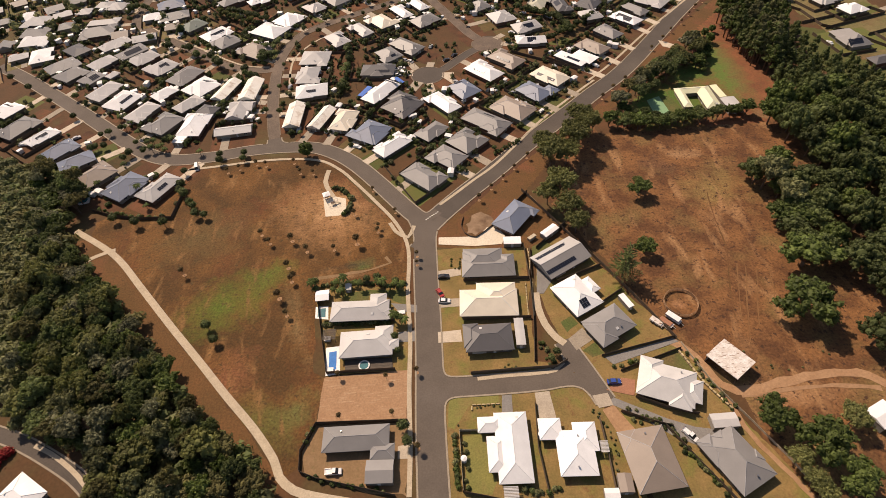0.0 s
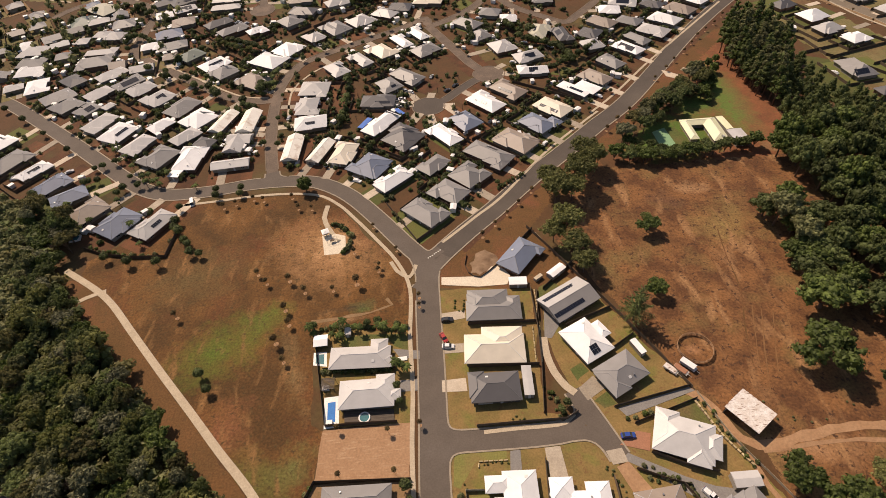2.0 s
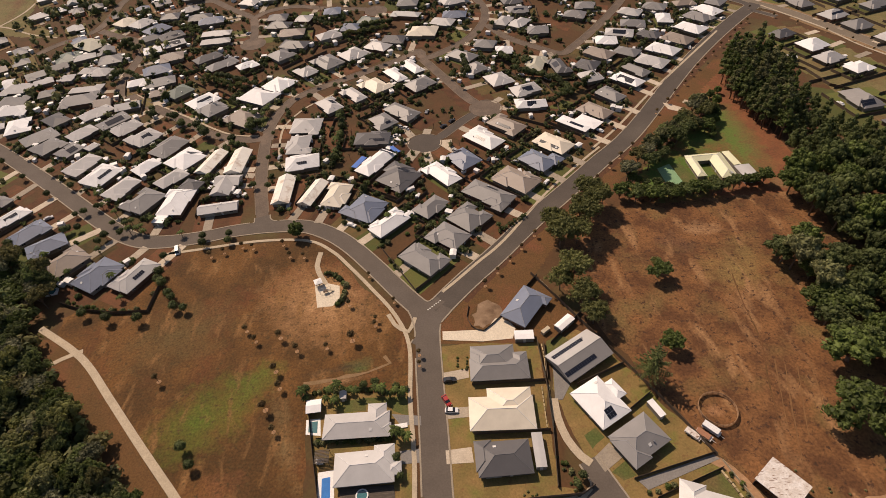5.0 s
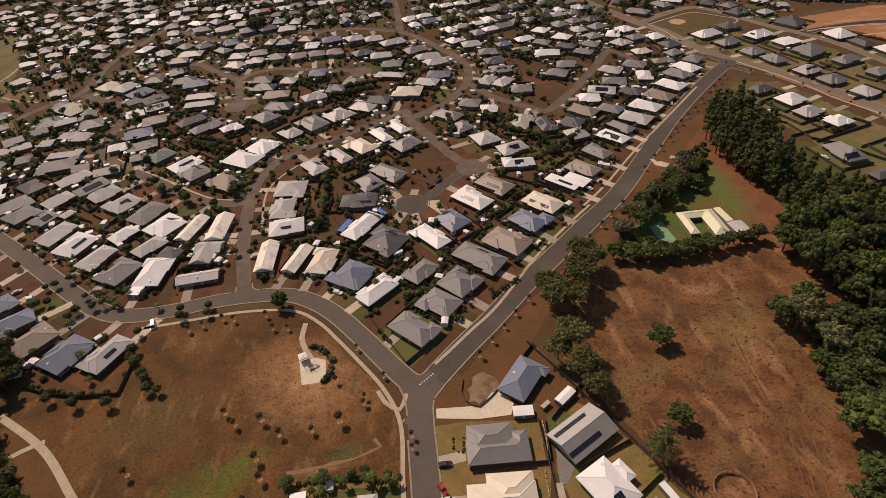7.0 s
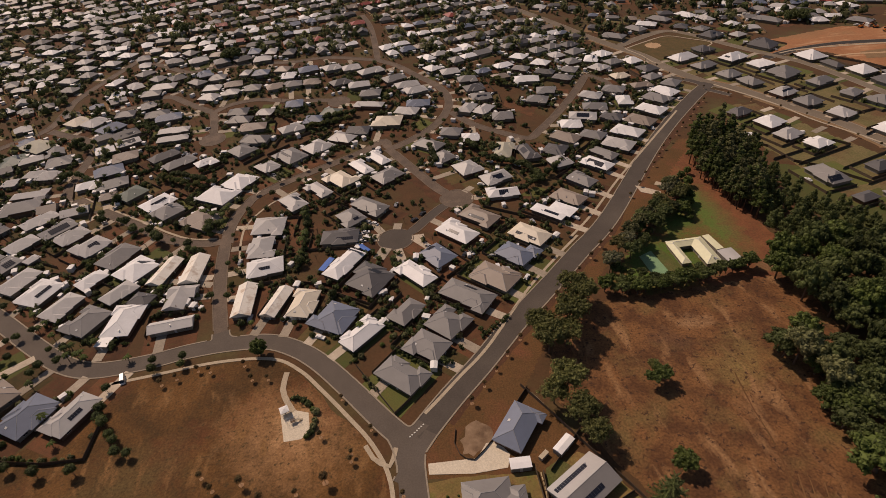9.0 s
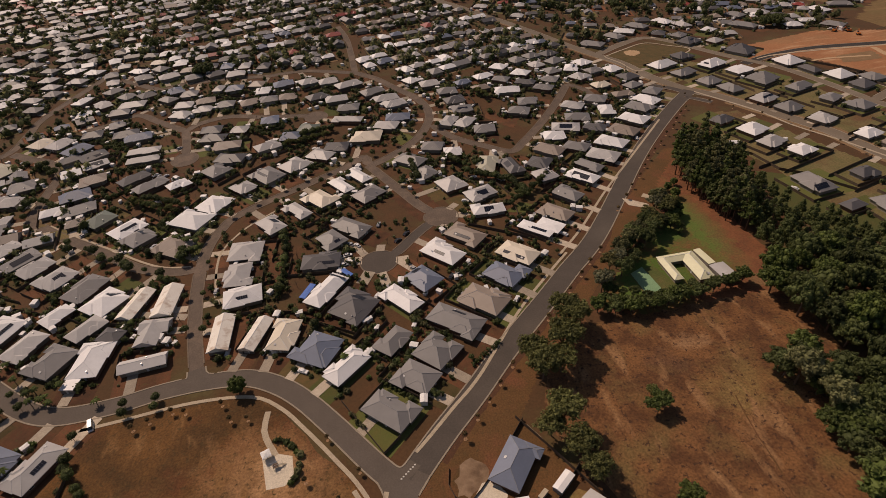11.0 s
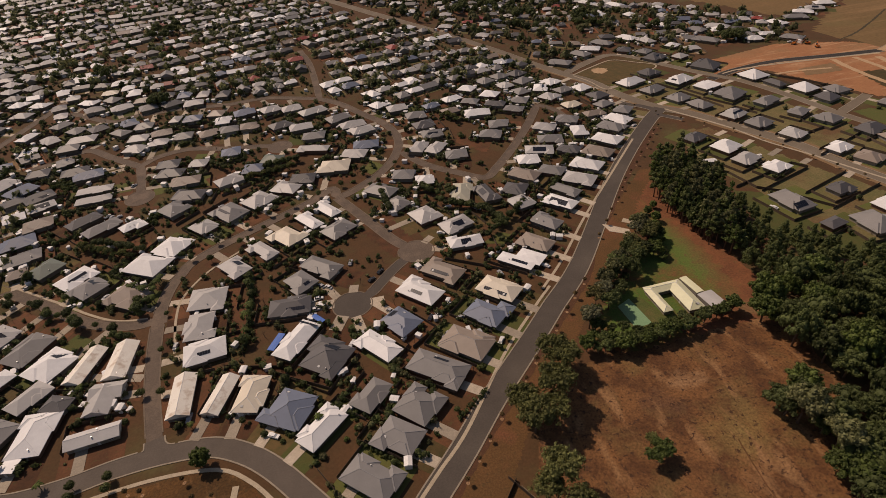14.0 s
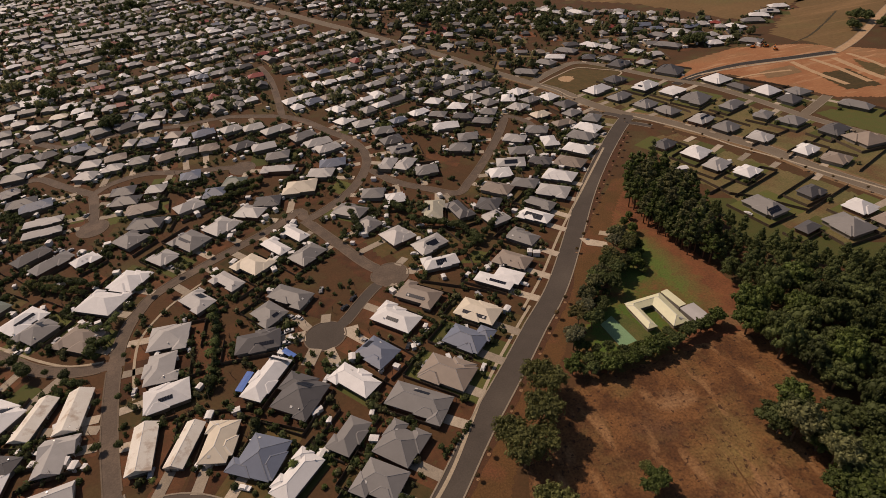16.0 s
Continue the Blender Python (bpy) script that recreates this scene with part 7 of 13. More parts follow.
driveway(-201.7, 451.2, -204.3, 450.7, 4.2)
fence([(-202.3, 456.1), (-187.4, 459.1), (-184.4, 444.2)])
house(-203.6, 432.1, 18.6, [(0, 0, 11.0, 12.0, 0), (2.1, -3.3, 6.2, 8.6, 0)], "G", 0, 3, 0)
yard(-203.6, 432.1, 18.6, -6.5, -7.6, 11.5, 7.6, "g")
driveway(-209.1, 433.1, -211.5, 432.3, 4.2)
fence([(-210.3, 437.9), (-195.1, 443.0), (-190.3, 428.6)])
house(-198.2, 414.0, 13.0, [(0, 0, 10.3, 12.0, 0), (1.7, -3.3, 6.2, 8.6, 0)], "L", 0, 2, 1)
yard(-198.2, 414.0, 13.0, -6.7, -12.0, 6.7, 7.0, "r")
driveway(-197.2, 419.7, -197.8, 422.3, 4.2)
fence([(-192.8, 420.3), (-189.0, 403.8), (-202.1, 400.7)])
house(-179.2, 380.0, 47.9, [(0, 0, 11.2, 12.0, 0), (-2.2, -3.3, 6.2, 8.6, 0)], "G", 0, 1, 1)
yard(-179.2, 380.0, 47.9, -11.6, -7.6, 16.6, 7.6, "g")
driveway(-173.9, 382.0, -163.5, 393.6, 4.2)
fence([(-170.5, 378.4), (-181.4, 366.4), (-192.7, 376.5)])
house(-162.2, 377.2, 35.0, [(0, 0, 13.4, 12.0, 0)], "D", 0, 1, 3)
yard(-162.2, 377.2, 35.0, -12.7, -7.6, 13.4, 7.6, "d")
fence([(-153.2, 374.3), (-168.3, 363.7), (-177.0, 376.2)])
house(-170.7, 361.9, -2.0, [(0, 0, 20.5, 12.0, 0), (6.9, 3.3, 6.2, 8.6, 0)], "L", 0, 0, 0)
yard(-170.7, 361.9, -2.0, -11.9, -16.0, 11.9, 12.0, "r")
driveway(-175.3, 356.6, -175.7, 345.0, 4.2)
fence([(-182.7, 357.3), (-182.1, 374.2), (-158.4, 373.4)])
house(-177.9, 350.2, 4.1, [(0, 0, 15.5, 12.0, 0), (-4.4, 3.3, 6.2, 8.6, 0)], "G", 0, 0, 2)
yard(-177.9, 350.2, 4.1, -9.4, -7.0, 9.4, 12.0, "r")
driveway(-181.0, 344.6, -180.7, 341.0, 4.2)
fence([(-186.9, 344.6), (-188.1, 361.6), (-169.5, 362.9)])
house(-175.1, 328.2, 16.5, [(0, 0, 10.5, 12.0, 0), (-1.9, -3.3, 6.2, 8.6, 0)], "G", 0, 2, 2, ((1, 0, 2.7, 5, 1),))
yard(-175.1, 328.2, 16.5, -6.9, -12.0, 6.9, 7.9, "r")
driveway(-174.4, 334.0, -175.4, 337.5, 4.2)
fence([(-169.9, 334.9), (-165.0, 318.7), (-178.2, 314.7)])
house(-164.1, 310.9, 8.2, [(0, 0, 18.3, 12.0, 0)], "D", 0, 1, 2)
yard(-164.1, 310.9, 8.2, -15.1, -7.6, 20.1, 7.6, "d")
driveway(-155.3, 309.5, -132.5, 312.8, 4.2)
fence([(-155.0, 304.5), (-178.1, 301.2), (-180.2, 316.3)])
house(-154.2, 303.5, 17.2, [(0, 0, 19.3, 12.0, 0), (6.2, -3.3, 6.2, 8.6, 0)], "B", 0, 1, 0, ((2, 0, 3.1, 8, 1),))
yard(-154.2, 303.5, 17.2, -15.6, -7.6, 20.6, 7.6, "d")
driveway(-144.8, 303.6, -128.5, 308.7, 4.2)
fence([(-143.7, 298.7), (-166.9, 291.6), (-171.4, 306.1)])
house(-145.2, 280.9, 1.3, [(0, 0, 22.5, 9.0, 0)], "L", 0, 1, 0)
yard(-145.2, 280.9, 1.3, -17.3, -6.1, 22.3, 6.1, "g")
driveway(-134.5, 279.2, -120.4, 279.5, 4.2)
fence([(-134.8, 275.1), (-162.3, 274.5), (-162.5, 286.7)])
house(-143.3, 268.4, 3.9, [(0, 0, 22.1, 9.0, 0)], "L", 0, 1, 0)
yard(-143.3, 268.4, 3.9, -17.0, -6.1, 22.0, 6.1, "r")
driveway(-132.8, 267.1, -123.7, 267.7, 4.2)
fence([(-132.9, 262.9), (-159.9, 261.1), (-160.7, 273.3)])
house(-126.9, 368.6, -3.7, [(0, 0, 14.0, 12.0, 0)], "G", 0, 2, 1)
yard(-126.9, 368.6, -3.7, -8.6, -12.0, 8.6, 17.0, "r")
driveway(-123.5, 373.7, -122.2, 392.8, 4.2)
fence([(-118.0, 373.0), (-119.1, 356.0), (-136.3, 357.1)])
house(-128.2, 347.9, -5.2, [(0, 0, 14.4, 12.0, 0), (-3.8, 3.3, 6.2, 8.6, 0)], "L", 0, 0, 4)
yard(-128.2, 347.9, -5.2, -8.8, -17.0, 8.8, 12.0, "r")
driveway(-131.9, 342.8, -133.7, 322.7, 4.2)
fence([(-137.4, 343.7), (-135.9, 360.6), (-118.4, 359.0)])
house(-128.2, 331.4, -18.4, [(0, 0, 15.5, 12.0, 0), (4.3, -3.3, 6.2, 8.6, 0)], "L", 0, 0, 1)
yard(-128.2, 331.4, -18.4, -9.3, -11.0, 9.3, 12.0, "r")
driveway(-133.2, 327.3, -134.5, 323.4, 4.2)
fence([(-138.7, 329.6), (-133.3, 345.7), (-115.6, 339.8)])
house(-111.6, 336.1, -8.6, [(0, 0, 11.4, 12.0, 0)], "L", 0, 0, 4)
yard(-111.6, 336.1, -8.6, -7.3, -16.4, 7.3, 12.0, "d")
driveway(-114.8, 331.2, -117.2, 315.8, 4.2)
fence([(-119.5, 332.3), (-117.0, 349.1), (-102.5, 346.9)])
house(-94.7, 339.6, -3.8, [(0, 0, 13.7, 12.0, 0)], "G", 0, 0, 4)
yard(-94.7, 339.6, -3.8, -8.5, -16.9, 8.5, 12.0, "d")
driveway(-98.0, 334.5, -98.8, 322.9, 4.2)
fence([(-103.4, 335.2), (-102.3, 352.2), (-85.4, 351.1)])
house(-77.1, 336.9, 13.8, [(0, 0, 13.0, 12.0, 0)], "T", 0, 0, 1)
yard(-77.1, 336.9, 13.8, -8.1, -16.7, 8.1, 12.0, "r")
driveway(-78.6, 331.0, -75.8, 319.8, 4.2)
fence([(-83.8, 330.2), (-87.8, 346.7), (-72.1, 350.5)])
house(-61.1, 337.8, 4.2, [(0, 0, 13.7, 12.0, 0), (-3.5, 3.3, 6.2, 8.6, 0)], "G", 0, 0, 1)
yard(-61.1, 337.8, 4.2, -8.5, -17.0, 8.5, 12.0, "d")
driveway(-63.8, 332.2, -62.5, 315.1, 4.2)
fence([(-69.2, 332.2), (-70.5, 349.2), (-53.6, 350.4)])
house(-46.9, 338.1, 1.7, [(0, 0, 13.2, 12.0, 0), (3.2, -3.3, 6.2, 8.6, 0)], "T", 0, 0, 4)
yard(-46.9, 338.1, 1.7, -8.2, -17.0, 8.2, 12.0, "d")
driveway(-49.6, 332.6, -49.0, 312.0, 4.2)
fence([(-54.9, 332.9), (-55.5, 349.8), (-39.1, 350.3)])
house(-103.7, 371.1, -12.5, [(0, 0, 8.3, 12.0, 0), (-0.7, 3.3, 6.2, 8.6, 0)], "L", 0, 2, 1)
yard(-103.7, 371.1, -12.5, -5.7, -12.0, 5.7, 17.0, "d")
driveway(-100.7, 376.0, -97.2, 391.7, 4.2)
fence([(-97.0, 374.7), (-100.6, 358.1), (-111.9, 360.6)])
house(-90.4, 368.5, -6.8, [(0, 0, 14.3, 12.0, 0), (-3.8, -3.3, 6.2, 8.6, 0)], "B", 0, 2, 1)
yard(-90.4, 368.5, -6.8, -8.8, -12.0, 8.8, 17.0, "d")
driveway(-86.6, 373.4, -84.7, 389.9, 4.2)
fence([(-81.1, 372.4), (-83.1, 355.5), (-100.5, 357.6)])
house(-72.2, 370.4, -16.6, [(0, 0, 12.6, 12.0, 0), (-2.9, 3.3, 6.2, 8.6, 0)], "T", 0, 2, 0)
yard(-72.2, 370.4, -16.6, -7.9, -12.0, 7.9, 17.0, "r")
driveway(-67.9, 374.8, -64.4, 386.9, 4.2)
fence([(-63.1, 372.9), (-68.0, 356.6), (-83.2, 361.2)])
house(-50.2, 364.3, 8.2, [(0, 0, 16.9, 12.0, 0)], "B", 0, 2, 2)
yard(-50.2, 364.3, 8.2, -10.0, -12.0, 10.0, 17.0, "r")
driveway(-47.3, 370.2, -49.8, 387.1, 4.2)
fence([(-41.0, 370.7), (-38.6, 353.8), (-58.5, 351.0)])
house(-59.0, 301.2, 1.3, [(0, 0, 13.6, 12.0, 0), (3.4, 3.3, 6.2, 8.6, 0)], "B", 0, 2, 1)
yard(-59.0, 301.2, 1.3, -8.4, -12.0, 8.4, 7.2, "g")
driveway(-56.1, 306.7, -56.2, 309.3, 4.2)
fence([(-50.7, 306.4), (-50.3, 289.4), (-67.1, 289.1)])
house(-80.4, 292.8, -13.8, [(0, 0, 11.7, 12.0, 0)], "L", 0, 2, 3)
yard(-80.4, 292.8, -13.8, -7.5, -12.0, 7.5, 17.0, "g")
driveway(-76.6, 297.4, -73.0, 312.1, 4.2)
fence([(-72.0, 295.9), (-76.0, 279.4), (-90.5, 282.9)])
house(-101.2, 298.7, -3.6, [(0, 0, 15.7, 12.0, 0)], "D", 0, 3, 3)
yard(-101.2, 298.7, -3.6, -16.4, -7.6, 13.9, 7.6, "r")
driveway(-108.3, 301.8, -117.4, 302.4, 4.2)
fence([(-107.6, 306.7), (-86.9, 305.4), (-87.9, 290.2)])
house(-98.2, 285.5, -13.4, [(0, 0, 18.1, 12.0, 0)], "D", 0, 3, 2)
yard(-98.2, 285.5, -13.4, -17.4, -7.6, 15.0, 7.6, "r")
driveway(-105.8, 290.0, -115.6, 292.4, 4.2)
fence([(-104.3, 294.8), (-81.8, 289.4), (-85.3, 274.6)])
house(-87.3, 271.5, -0.9, [(0, 0, 19.3, 12.0, 0)], "T", 0, 3, 1)
yard(-87.3, 271.5, -0.9, -20.7, -7.6, 15.7, 7.6, "g")
driveway(-96.4, 274.2, -113.5, 274.5, 4.2)
fence([(-95.9, 279.2), (-71.6, 278.8), (-71.8, 263.6)])
house(-83.6, 252.5, -15.4, [(0, 0, 20.3, 12.0, 0), (-6.8, 3.3, 6.2, 8.6, 0)], "D", 0, 3, 1)
yard(-83.6, 252.5, -15.4, -21.2, -7.6, 16.2, 7.6, "d")
fence([(-90.4, 262.3), (-66.0, 255.5), (-70.0, 240.9)])
house(-59.6, 262.0, 25.0, [(0, 0, 16.6, 12.0, 0), (4.9, 3.3, 6.2, 8.6, 0)], "L", 0, 2, 1)
yard(-59.6, 262.0, 25.0, -9.9, -12.0, 9.9, 17.0, "r")
fence([(-52.8, 270.7), (-45.6, 255.3), (-63.5, 246.9)])
house(-43.3, 271.9, -10.4, [(0, 0, 14.3, 12.0, 0), (-3.8, -3.3, 6.2, 8.6, 0)], "B", 0, 2, 0)
yard(-43.3, 271.9, -10.4, -8.8, -12.0, 8.8, 17.0, "r")
fence([(-33.8, 275.2), (-36.9, 258.5), (-54.1, 261.7)])
house(-29.9, 362.0, 22.1, [(0, 0, 15.4, 12.0, 0)], "L", 0, 2, 1)
yard(-29.9, 362.0, 22.1, -9.3, -12.0, 9.3, 17.0, "r")
driveway(-28.7, 368.3, -36.7, 387.8, 4.2)
fence([(-23.1, 370.1), (-16.7, 354.4), (-34.0, 347.4)])
house(-13.5, 357.5, 12.2, [(0, 0, 15.7, 12.0, 0)], "L", 0, 2, 4)
yard(-13.5, 357.5, 12.2, -9.4, -12.0, 9.4, 17.0, "d")
driveway(-11.2, 363.5, -14.7, 379.7, 4.2)
fence([(-5.3, 364.3), (-1.7, 347.7), (-20.1, 343.7)])
house(2.8, 346.3, 21.8, [(0, 0, 21.5, 12.0, 0)], "L", 0, 1, 2)
yard(2.8, 346.3, 21.8, -16.8, -7.6, 20.7, 7.6, "r")
driveway(13.2, 347.6, 24.0, 351.9, 4.2)
fence([(14.7, 342.9), (-9.9, 333.0), (-15.6, 347.1)])
house(20.7, 327.0, 19.8, [(0, 0, 18.9, 12.0, 0), (-6.1, -3.3, 6.2, 8.6, 0)], "G", 0, 1, 0, ((2, 0, 3.1, 8, 2),))
yard(20.7, 327.0, 19.8, -15.5, -7.6, 16.1, 7.6, "r")
driveway(29.9, 327.5, 36.6, 329.9, 4.2)
fence([(31.2, 322.7), (8.7, 314.6), (3.6, 328.9)])
house(29.9, 311.7, 7.2, [(0, 0, 19.3, 12.0, 0)], "L", 0, 1, 2)
yard(29.9, 311.7, 7.2, -15.6, -7.6, 16.0, 7.6, "r")
driveway(39.2, 310.2, 47.8, 311.3, 4.2)
fence([(39.5, 305.2), (15.4, 302.2), (13.5, 317.3)])
house(35.2, 300.5, 13.2, [(0, 0, 17.6, 12.0, 0), (-5.4, 3.3, 6.2, 8.6, 0)], "L", 0, 1, 1)
yard(35.2, 300.5, 13.2, -14.8, -7.6, 16.8, 7.6, "r")
driveway(43.8, 299.8, 51.2, 301.5, 4.2)
fence([(44.6, 294.9), (22.6, 289.7), (19.1, 304.5)])
house(34.6, 277.6, -9.9, [(0, 0, 18.1, 12.0, 0)], "B", 0, 1, 2)
yard(34.6, 277.6, -9.9, -15.0, -7.6, 19.6, 7.6, "r")
driveway(42.5, 273.6, 52.4, 271.9, 4.2)
fence([(41.2, 268.8), (18.5, 272.7), (21.1, 287.7)])
house(-23.4, 330.6, 23.5, [(0, 0, 15.8, 12.0, 0)], "D", 0, 3, 2)
yard(-23.4, 330.6, 23.5, -18.9, -7.6, 13.9, 7.6, "r")
fence([(-32.7, 334.9), (-13.6, 343.2), (-7.6, 329.2)])
house(-8.2, 321.8, 3.9, [(0, 0, 17.5, 12.0, 0), (-5.4, 3.3, 6.2, 8.6, 0)], "L", 0, 0, 0)
yard(-8.2, 321.8, 3.9, -10.4, -17.0, 10.4, 12.0, "d")
fence([(-18.3, 316.1), (-19.4, 333.1), (1.3, 334.5)])
house(-0.0, 304.1, -10.8, [(0, 0, 16.6, 12.0, 0), (4.9, 3.3, 6.2, 8.6, 0)], "G", 0, 3, 4)
yard(-0.0, 304.1, -10.8, -19.3, -7.6, 14.3, 7.6, "g")
fence([(-5.8, 313.0), (15.4, 308.9), (12.6, 294.0)])
house(-2.0, 285.2, -20.6, [(0, 0, 22.8, 9.0, 0), (-8.0, -2.9, 6.2, 6.5, 0)], "L", 0, 3, 3)
yard(-2.0, 285.2, -20.6, -22.4, -6.1, 17.4, 6.1, "r")
driveway(-11.4, 290.8, -20.4, 294.2, 4.2)
fence([(-9.6, 294.6), (16.4, 284.8), (12.1, 273.4)])
house(24.8, 267.5, -24.7, [(0, 0, 17.5, 12.0, 0)], "L", 0, 1, 0)
yard(24.8, 267.5, -24.7, -14.7, -7.6, 19.7, 7.6, "d")
driveway(31.1, 261.7, 44.8, 255.4, 4.2)
fence([(28.6, 257.3), (8.2, 266.7), (14.5, 280.5)])
house(10.0, 255.3, -14.5, [(0, 0, 19.9, 16.0, 0), (6.6, 3.8, 6.2, 11.5, 0)], "C", 0, 0, 0)
yard(10.0, 255.3, -14.5, -11.6, -19.0, 11.6, 14.0, "r")
driveway(3.8, 249.2, -0.8, 231.2, 4.2)
fence([(-3.0, 251.4), (2.3, 271.8), (24.7, 266.0)])
house(-30.6, 280.0, -18.6, [(0, 0, 15.1, 12.0, 0), (-4.1, 3.3, 6.2, 8.6, 0)], "N", 0, 2, 1)
yard(-30.6, 280.0, -18.6, -9.1, -12.0, 9.1, 17.0, "r")
driveway(-25.8, 284.1, -22.7, 293.2, 4.2)
fence([(-20.4, 281.8), (-25.8, 265.7), (-43.1, 271.5)])
house(-11.9, 247.2, -13.0, [(0, 0, 16.4, 12.0, 0), (4.8, -3.3, 6.2, 8.6, 0)], "D", 0, 1, 1)
yard(-11.9, 247.2, -13.0, -14.2, -7.6, 19.2, 7.6, "r")
fence([(-6.6, 238.1), (-27.5, 242.9), (-24.0, 257.8)])
house(-23.1, 238.6, -34.1, [(0, 0, 17.6, 12.0, 0), (-5.4, 3.3, 6.2, 8.6, 0)], "L", 0, 1, 3)
yard(-23.1, 238.6, -34.1, -14.8, -7.6, 19.8, 7.6, "d")
driveway(-17.8, 231.8, -8.6, 225.5, 4.2)
fence([(-20.9, 227.9), (-39.6, 240.6), (-31.1, 253.2)])
house(34.0, 214.0, -43.2, [(0, 0, 19.9, 12.0, 0), (6.5, -3.3, 6.2, 8.6, 0)], "G", 0, 3, 4)
yard(34.0, 214.0, -43.2, -15.3, -7.6, 15.9, 7.6, "g")
driveway(29.0, 222.3, 25.7, 225.5, 4.2)
fence([(32.7, 225.7), (50.9, 208.6), (40.5, 197.6)])
house(51.2, 227.8, -19.3, [(0, 0, 14.2, 12.0, 0)], "G", 0, 3, 1)
yard(51.2, 227.8, -19.3, -15.9, -7.6, 13.1, 7.6, "r")
driveway(45.9, 232.5, 37.8, 235.3, 4.2)
fence([(48.0, 237.0), (66.1, 230.7), (61.0, 216.3)])
house(62.7, 216.2, -7.1, [(0, 0, 10.5, 12.0, 0)], "W", 0, 2, 3)
yard(62.7, 216.2, -7.1, -6.8, -12.0, 6.8, 17.0, "r")
driveway(65.7, 221.3, 67.4, 235.3, 4.2)
fence([(70.1, 220.4), (68.0, 203.5), (54.4, 205.2)])
house(69.2, 260.2, 59.4, [(0, 0, 16.7, 10.0, 0)], "L", 0, 2, 0)
yard(69.2, 260.2, 59.4, -10.0, -11.0, 10.0, 8.0, "r")
driveway(67.2, 265.6, 59.4, 270.2, 4.2)
fence([(70.8, 270.8), (83.7, 263.2), (73.6, 246.0)])
house(80.2, 255.1, 46.6, [(0, 0, 17.6, 10.0, 0)], "L", 0, 3, 4)
yard(80.2, 255.1, 46.6, -15.6, -6.6, 14.8, 6.6, "r")
driveway(73.0, 250.6, 68.5, 245.9, 4.2)
fence([(70.1, 254.0), (85.6, 270.4), (95.2, 261.3)])
house(90.8, 241.4, -10.7, [(0, 0, 15.1, 12.0, 0)], "G", 0, 0, 0)
yard(90.8, 241.4, -10.7, -9.1, -15.5, 9.1, 12.0, "r")
driveway(86.5, 236.7, 84.7, 226.8, 4.2)
fence([(80.9, 238.2), (84.1, 254.9), (102.0, 251.5)])
house(82.7, 275.9, -3.3, [(0, 0, 15.4, 12.0, 0)], "G", 0, 3, 0, ((0, 0, 3.1, 7, 1),))
yard(82.7, 275.9, -3.3, -18.7, -7.6, 13.7, 7.6, "d")
driveway(75.8, 278.9, 60.7, 279.8, 4.2)
fence([(76.4, 283.8), (96.8, 282.6), (95.9, 267.5)])
house(78.2, 309.0, -0.7, [(0, 0, 15.3, 12.0, 0), (4.3, -3.3, 6.2, 8.6, 0)], "G", 0, 3, 2)
yard(78.2, 309.0, -0.7, -18.7, -7.6, 13.7, 7.6, "r")
driveway(71.2, 311.7, 55.6, 311.9, 4.2)
fence([(71.7, 316.7), (92.0, 316.4), (91.8, 301.2)])
house(80.3, 292.1, 8.1, [(0, 0, 15.6, 12.0, 0)], "D", 0, 3, 4)
yard(80.3, 292.1, 8.1, -18.8, -7.6, 13.8, 7.6, "r")
driveway(72.8, 293.7, 60.8, 292.0, 4.2)
fence([(72.5, 298.7), (92.9, 301.6), (95.0, 286.5)])
house(67.2, 326.9, 3.3, [(0, 0, 15.8, 12.0, 0)], "L", 0, 3, 2)
yard(67.2, 326.9, 3.3, -18.8, -7.6, 13.9, 7.6, "g")
driveway(59.7, 329.2, 45.7, 328.4, 4.2)
fence([(59.9, 334.1), (80.7, 335.3), (81.5, 320.2)])
house(123.6, 296.8, -12.9, [(0, 0, 20.1, 12.0, 0)], "W", 0, 1, 4)
yard(123.6, 296.8, -12.9, -16.1, -7.6, 21.1, 7.6, "d")
fence([(130.7, 287.3), (106.3, 292.9), (109.7, 307.7)])
house(132.4, 273.9, -16.8, [(0, 0, 14.2, 12.0, 0), (-3.7, -3.3, 6.2, 8.6, 0)], "G", 0, 1, 0)
yard(132.4, 273.9, -16.8, -13.1, -7.6, 17.5, 7.6, "r")
driveway(137.9, 269.5, 147.5, 266.6, 4.2)
fence([(136.0, 264.9), (117.7, 270.5), (122.0, 285.0)])
house(122.0, 260.8, -24.6, [(0, 0, 15.8, 12.0, 0), (4.5, -3.3, 6.2, 8.6, 0)], "G", 0, 1, 0, ((2, 0, 3.1, 6, 2),))
yard(122.0, 260.8, -24.6, -13.9, -7.6, 17.6, 7.6, "r")
driveway(127.6, 255.4, 135.8, 251.6, 4.2)
fence([(125.1, 251.0), (106.2, 259.7), (112.5, 273.5)])
house(182.7, 264.2, -34.6, [(0, 0, 16.4, 12.0, 0)], "G", 0, 2, 1, ((2, 0, 3.1, 8, 1),))
yard(182.7, 264.2, -34.6, -9.8, -12.0, 9.8, 7.0, "r")
fence([(193.6, 262.8), (183.9, 248.8), (167.8, 259.9)])
house(158.2, 239.2, -16.8, [(0, 0, 17.3, 12.0, 0), (5.3, -3.3, 6.2, 8.6, 0)], "G", 0, 3, 3)
yard(158.2, 239.2, -16.8, -19.6, -7.6, 14.7, 7.6, "d")
driveway(151.2, 244.1, 140.6, 247.3, 4.2)
fence([(153.0, 248.7), (174.4, 242.2), (170.1, 227.7)])
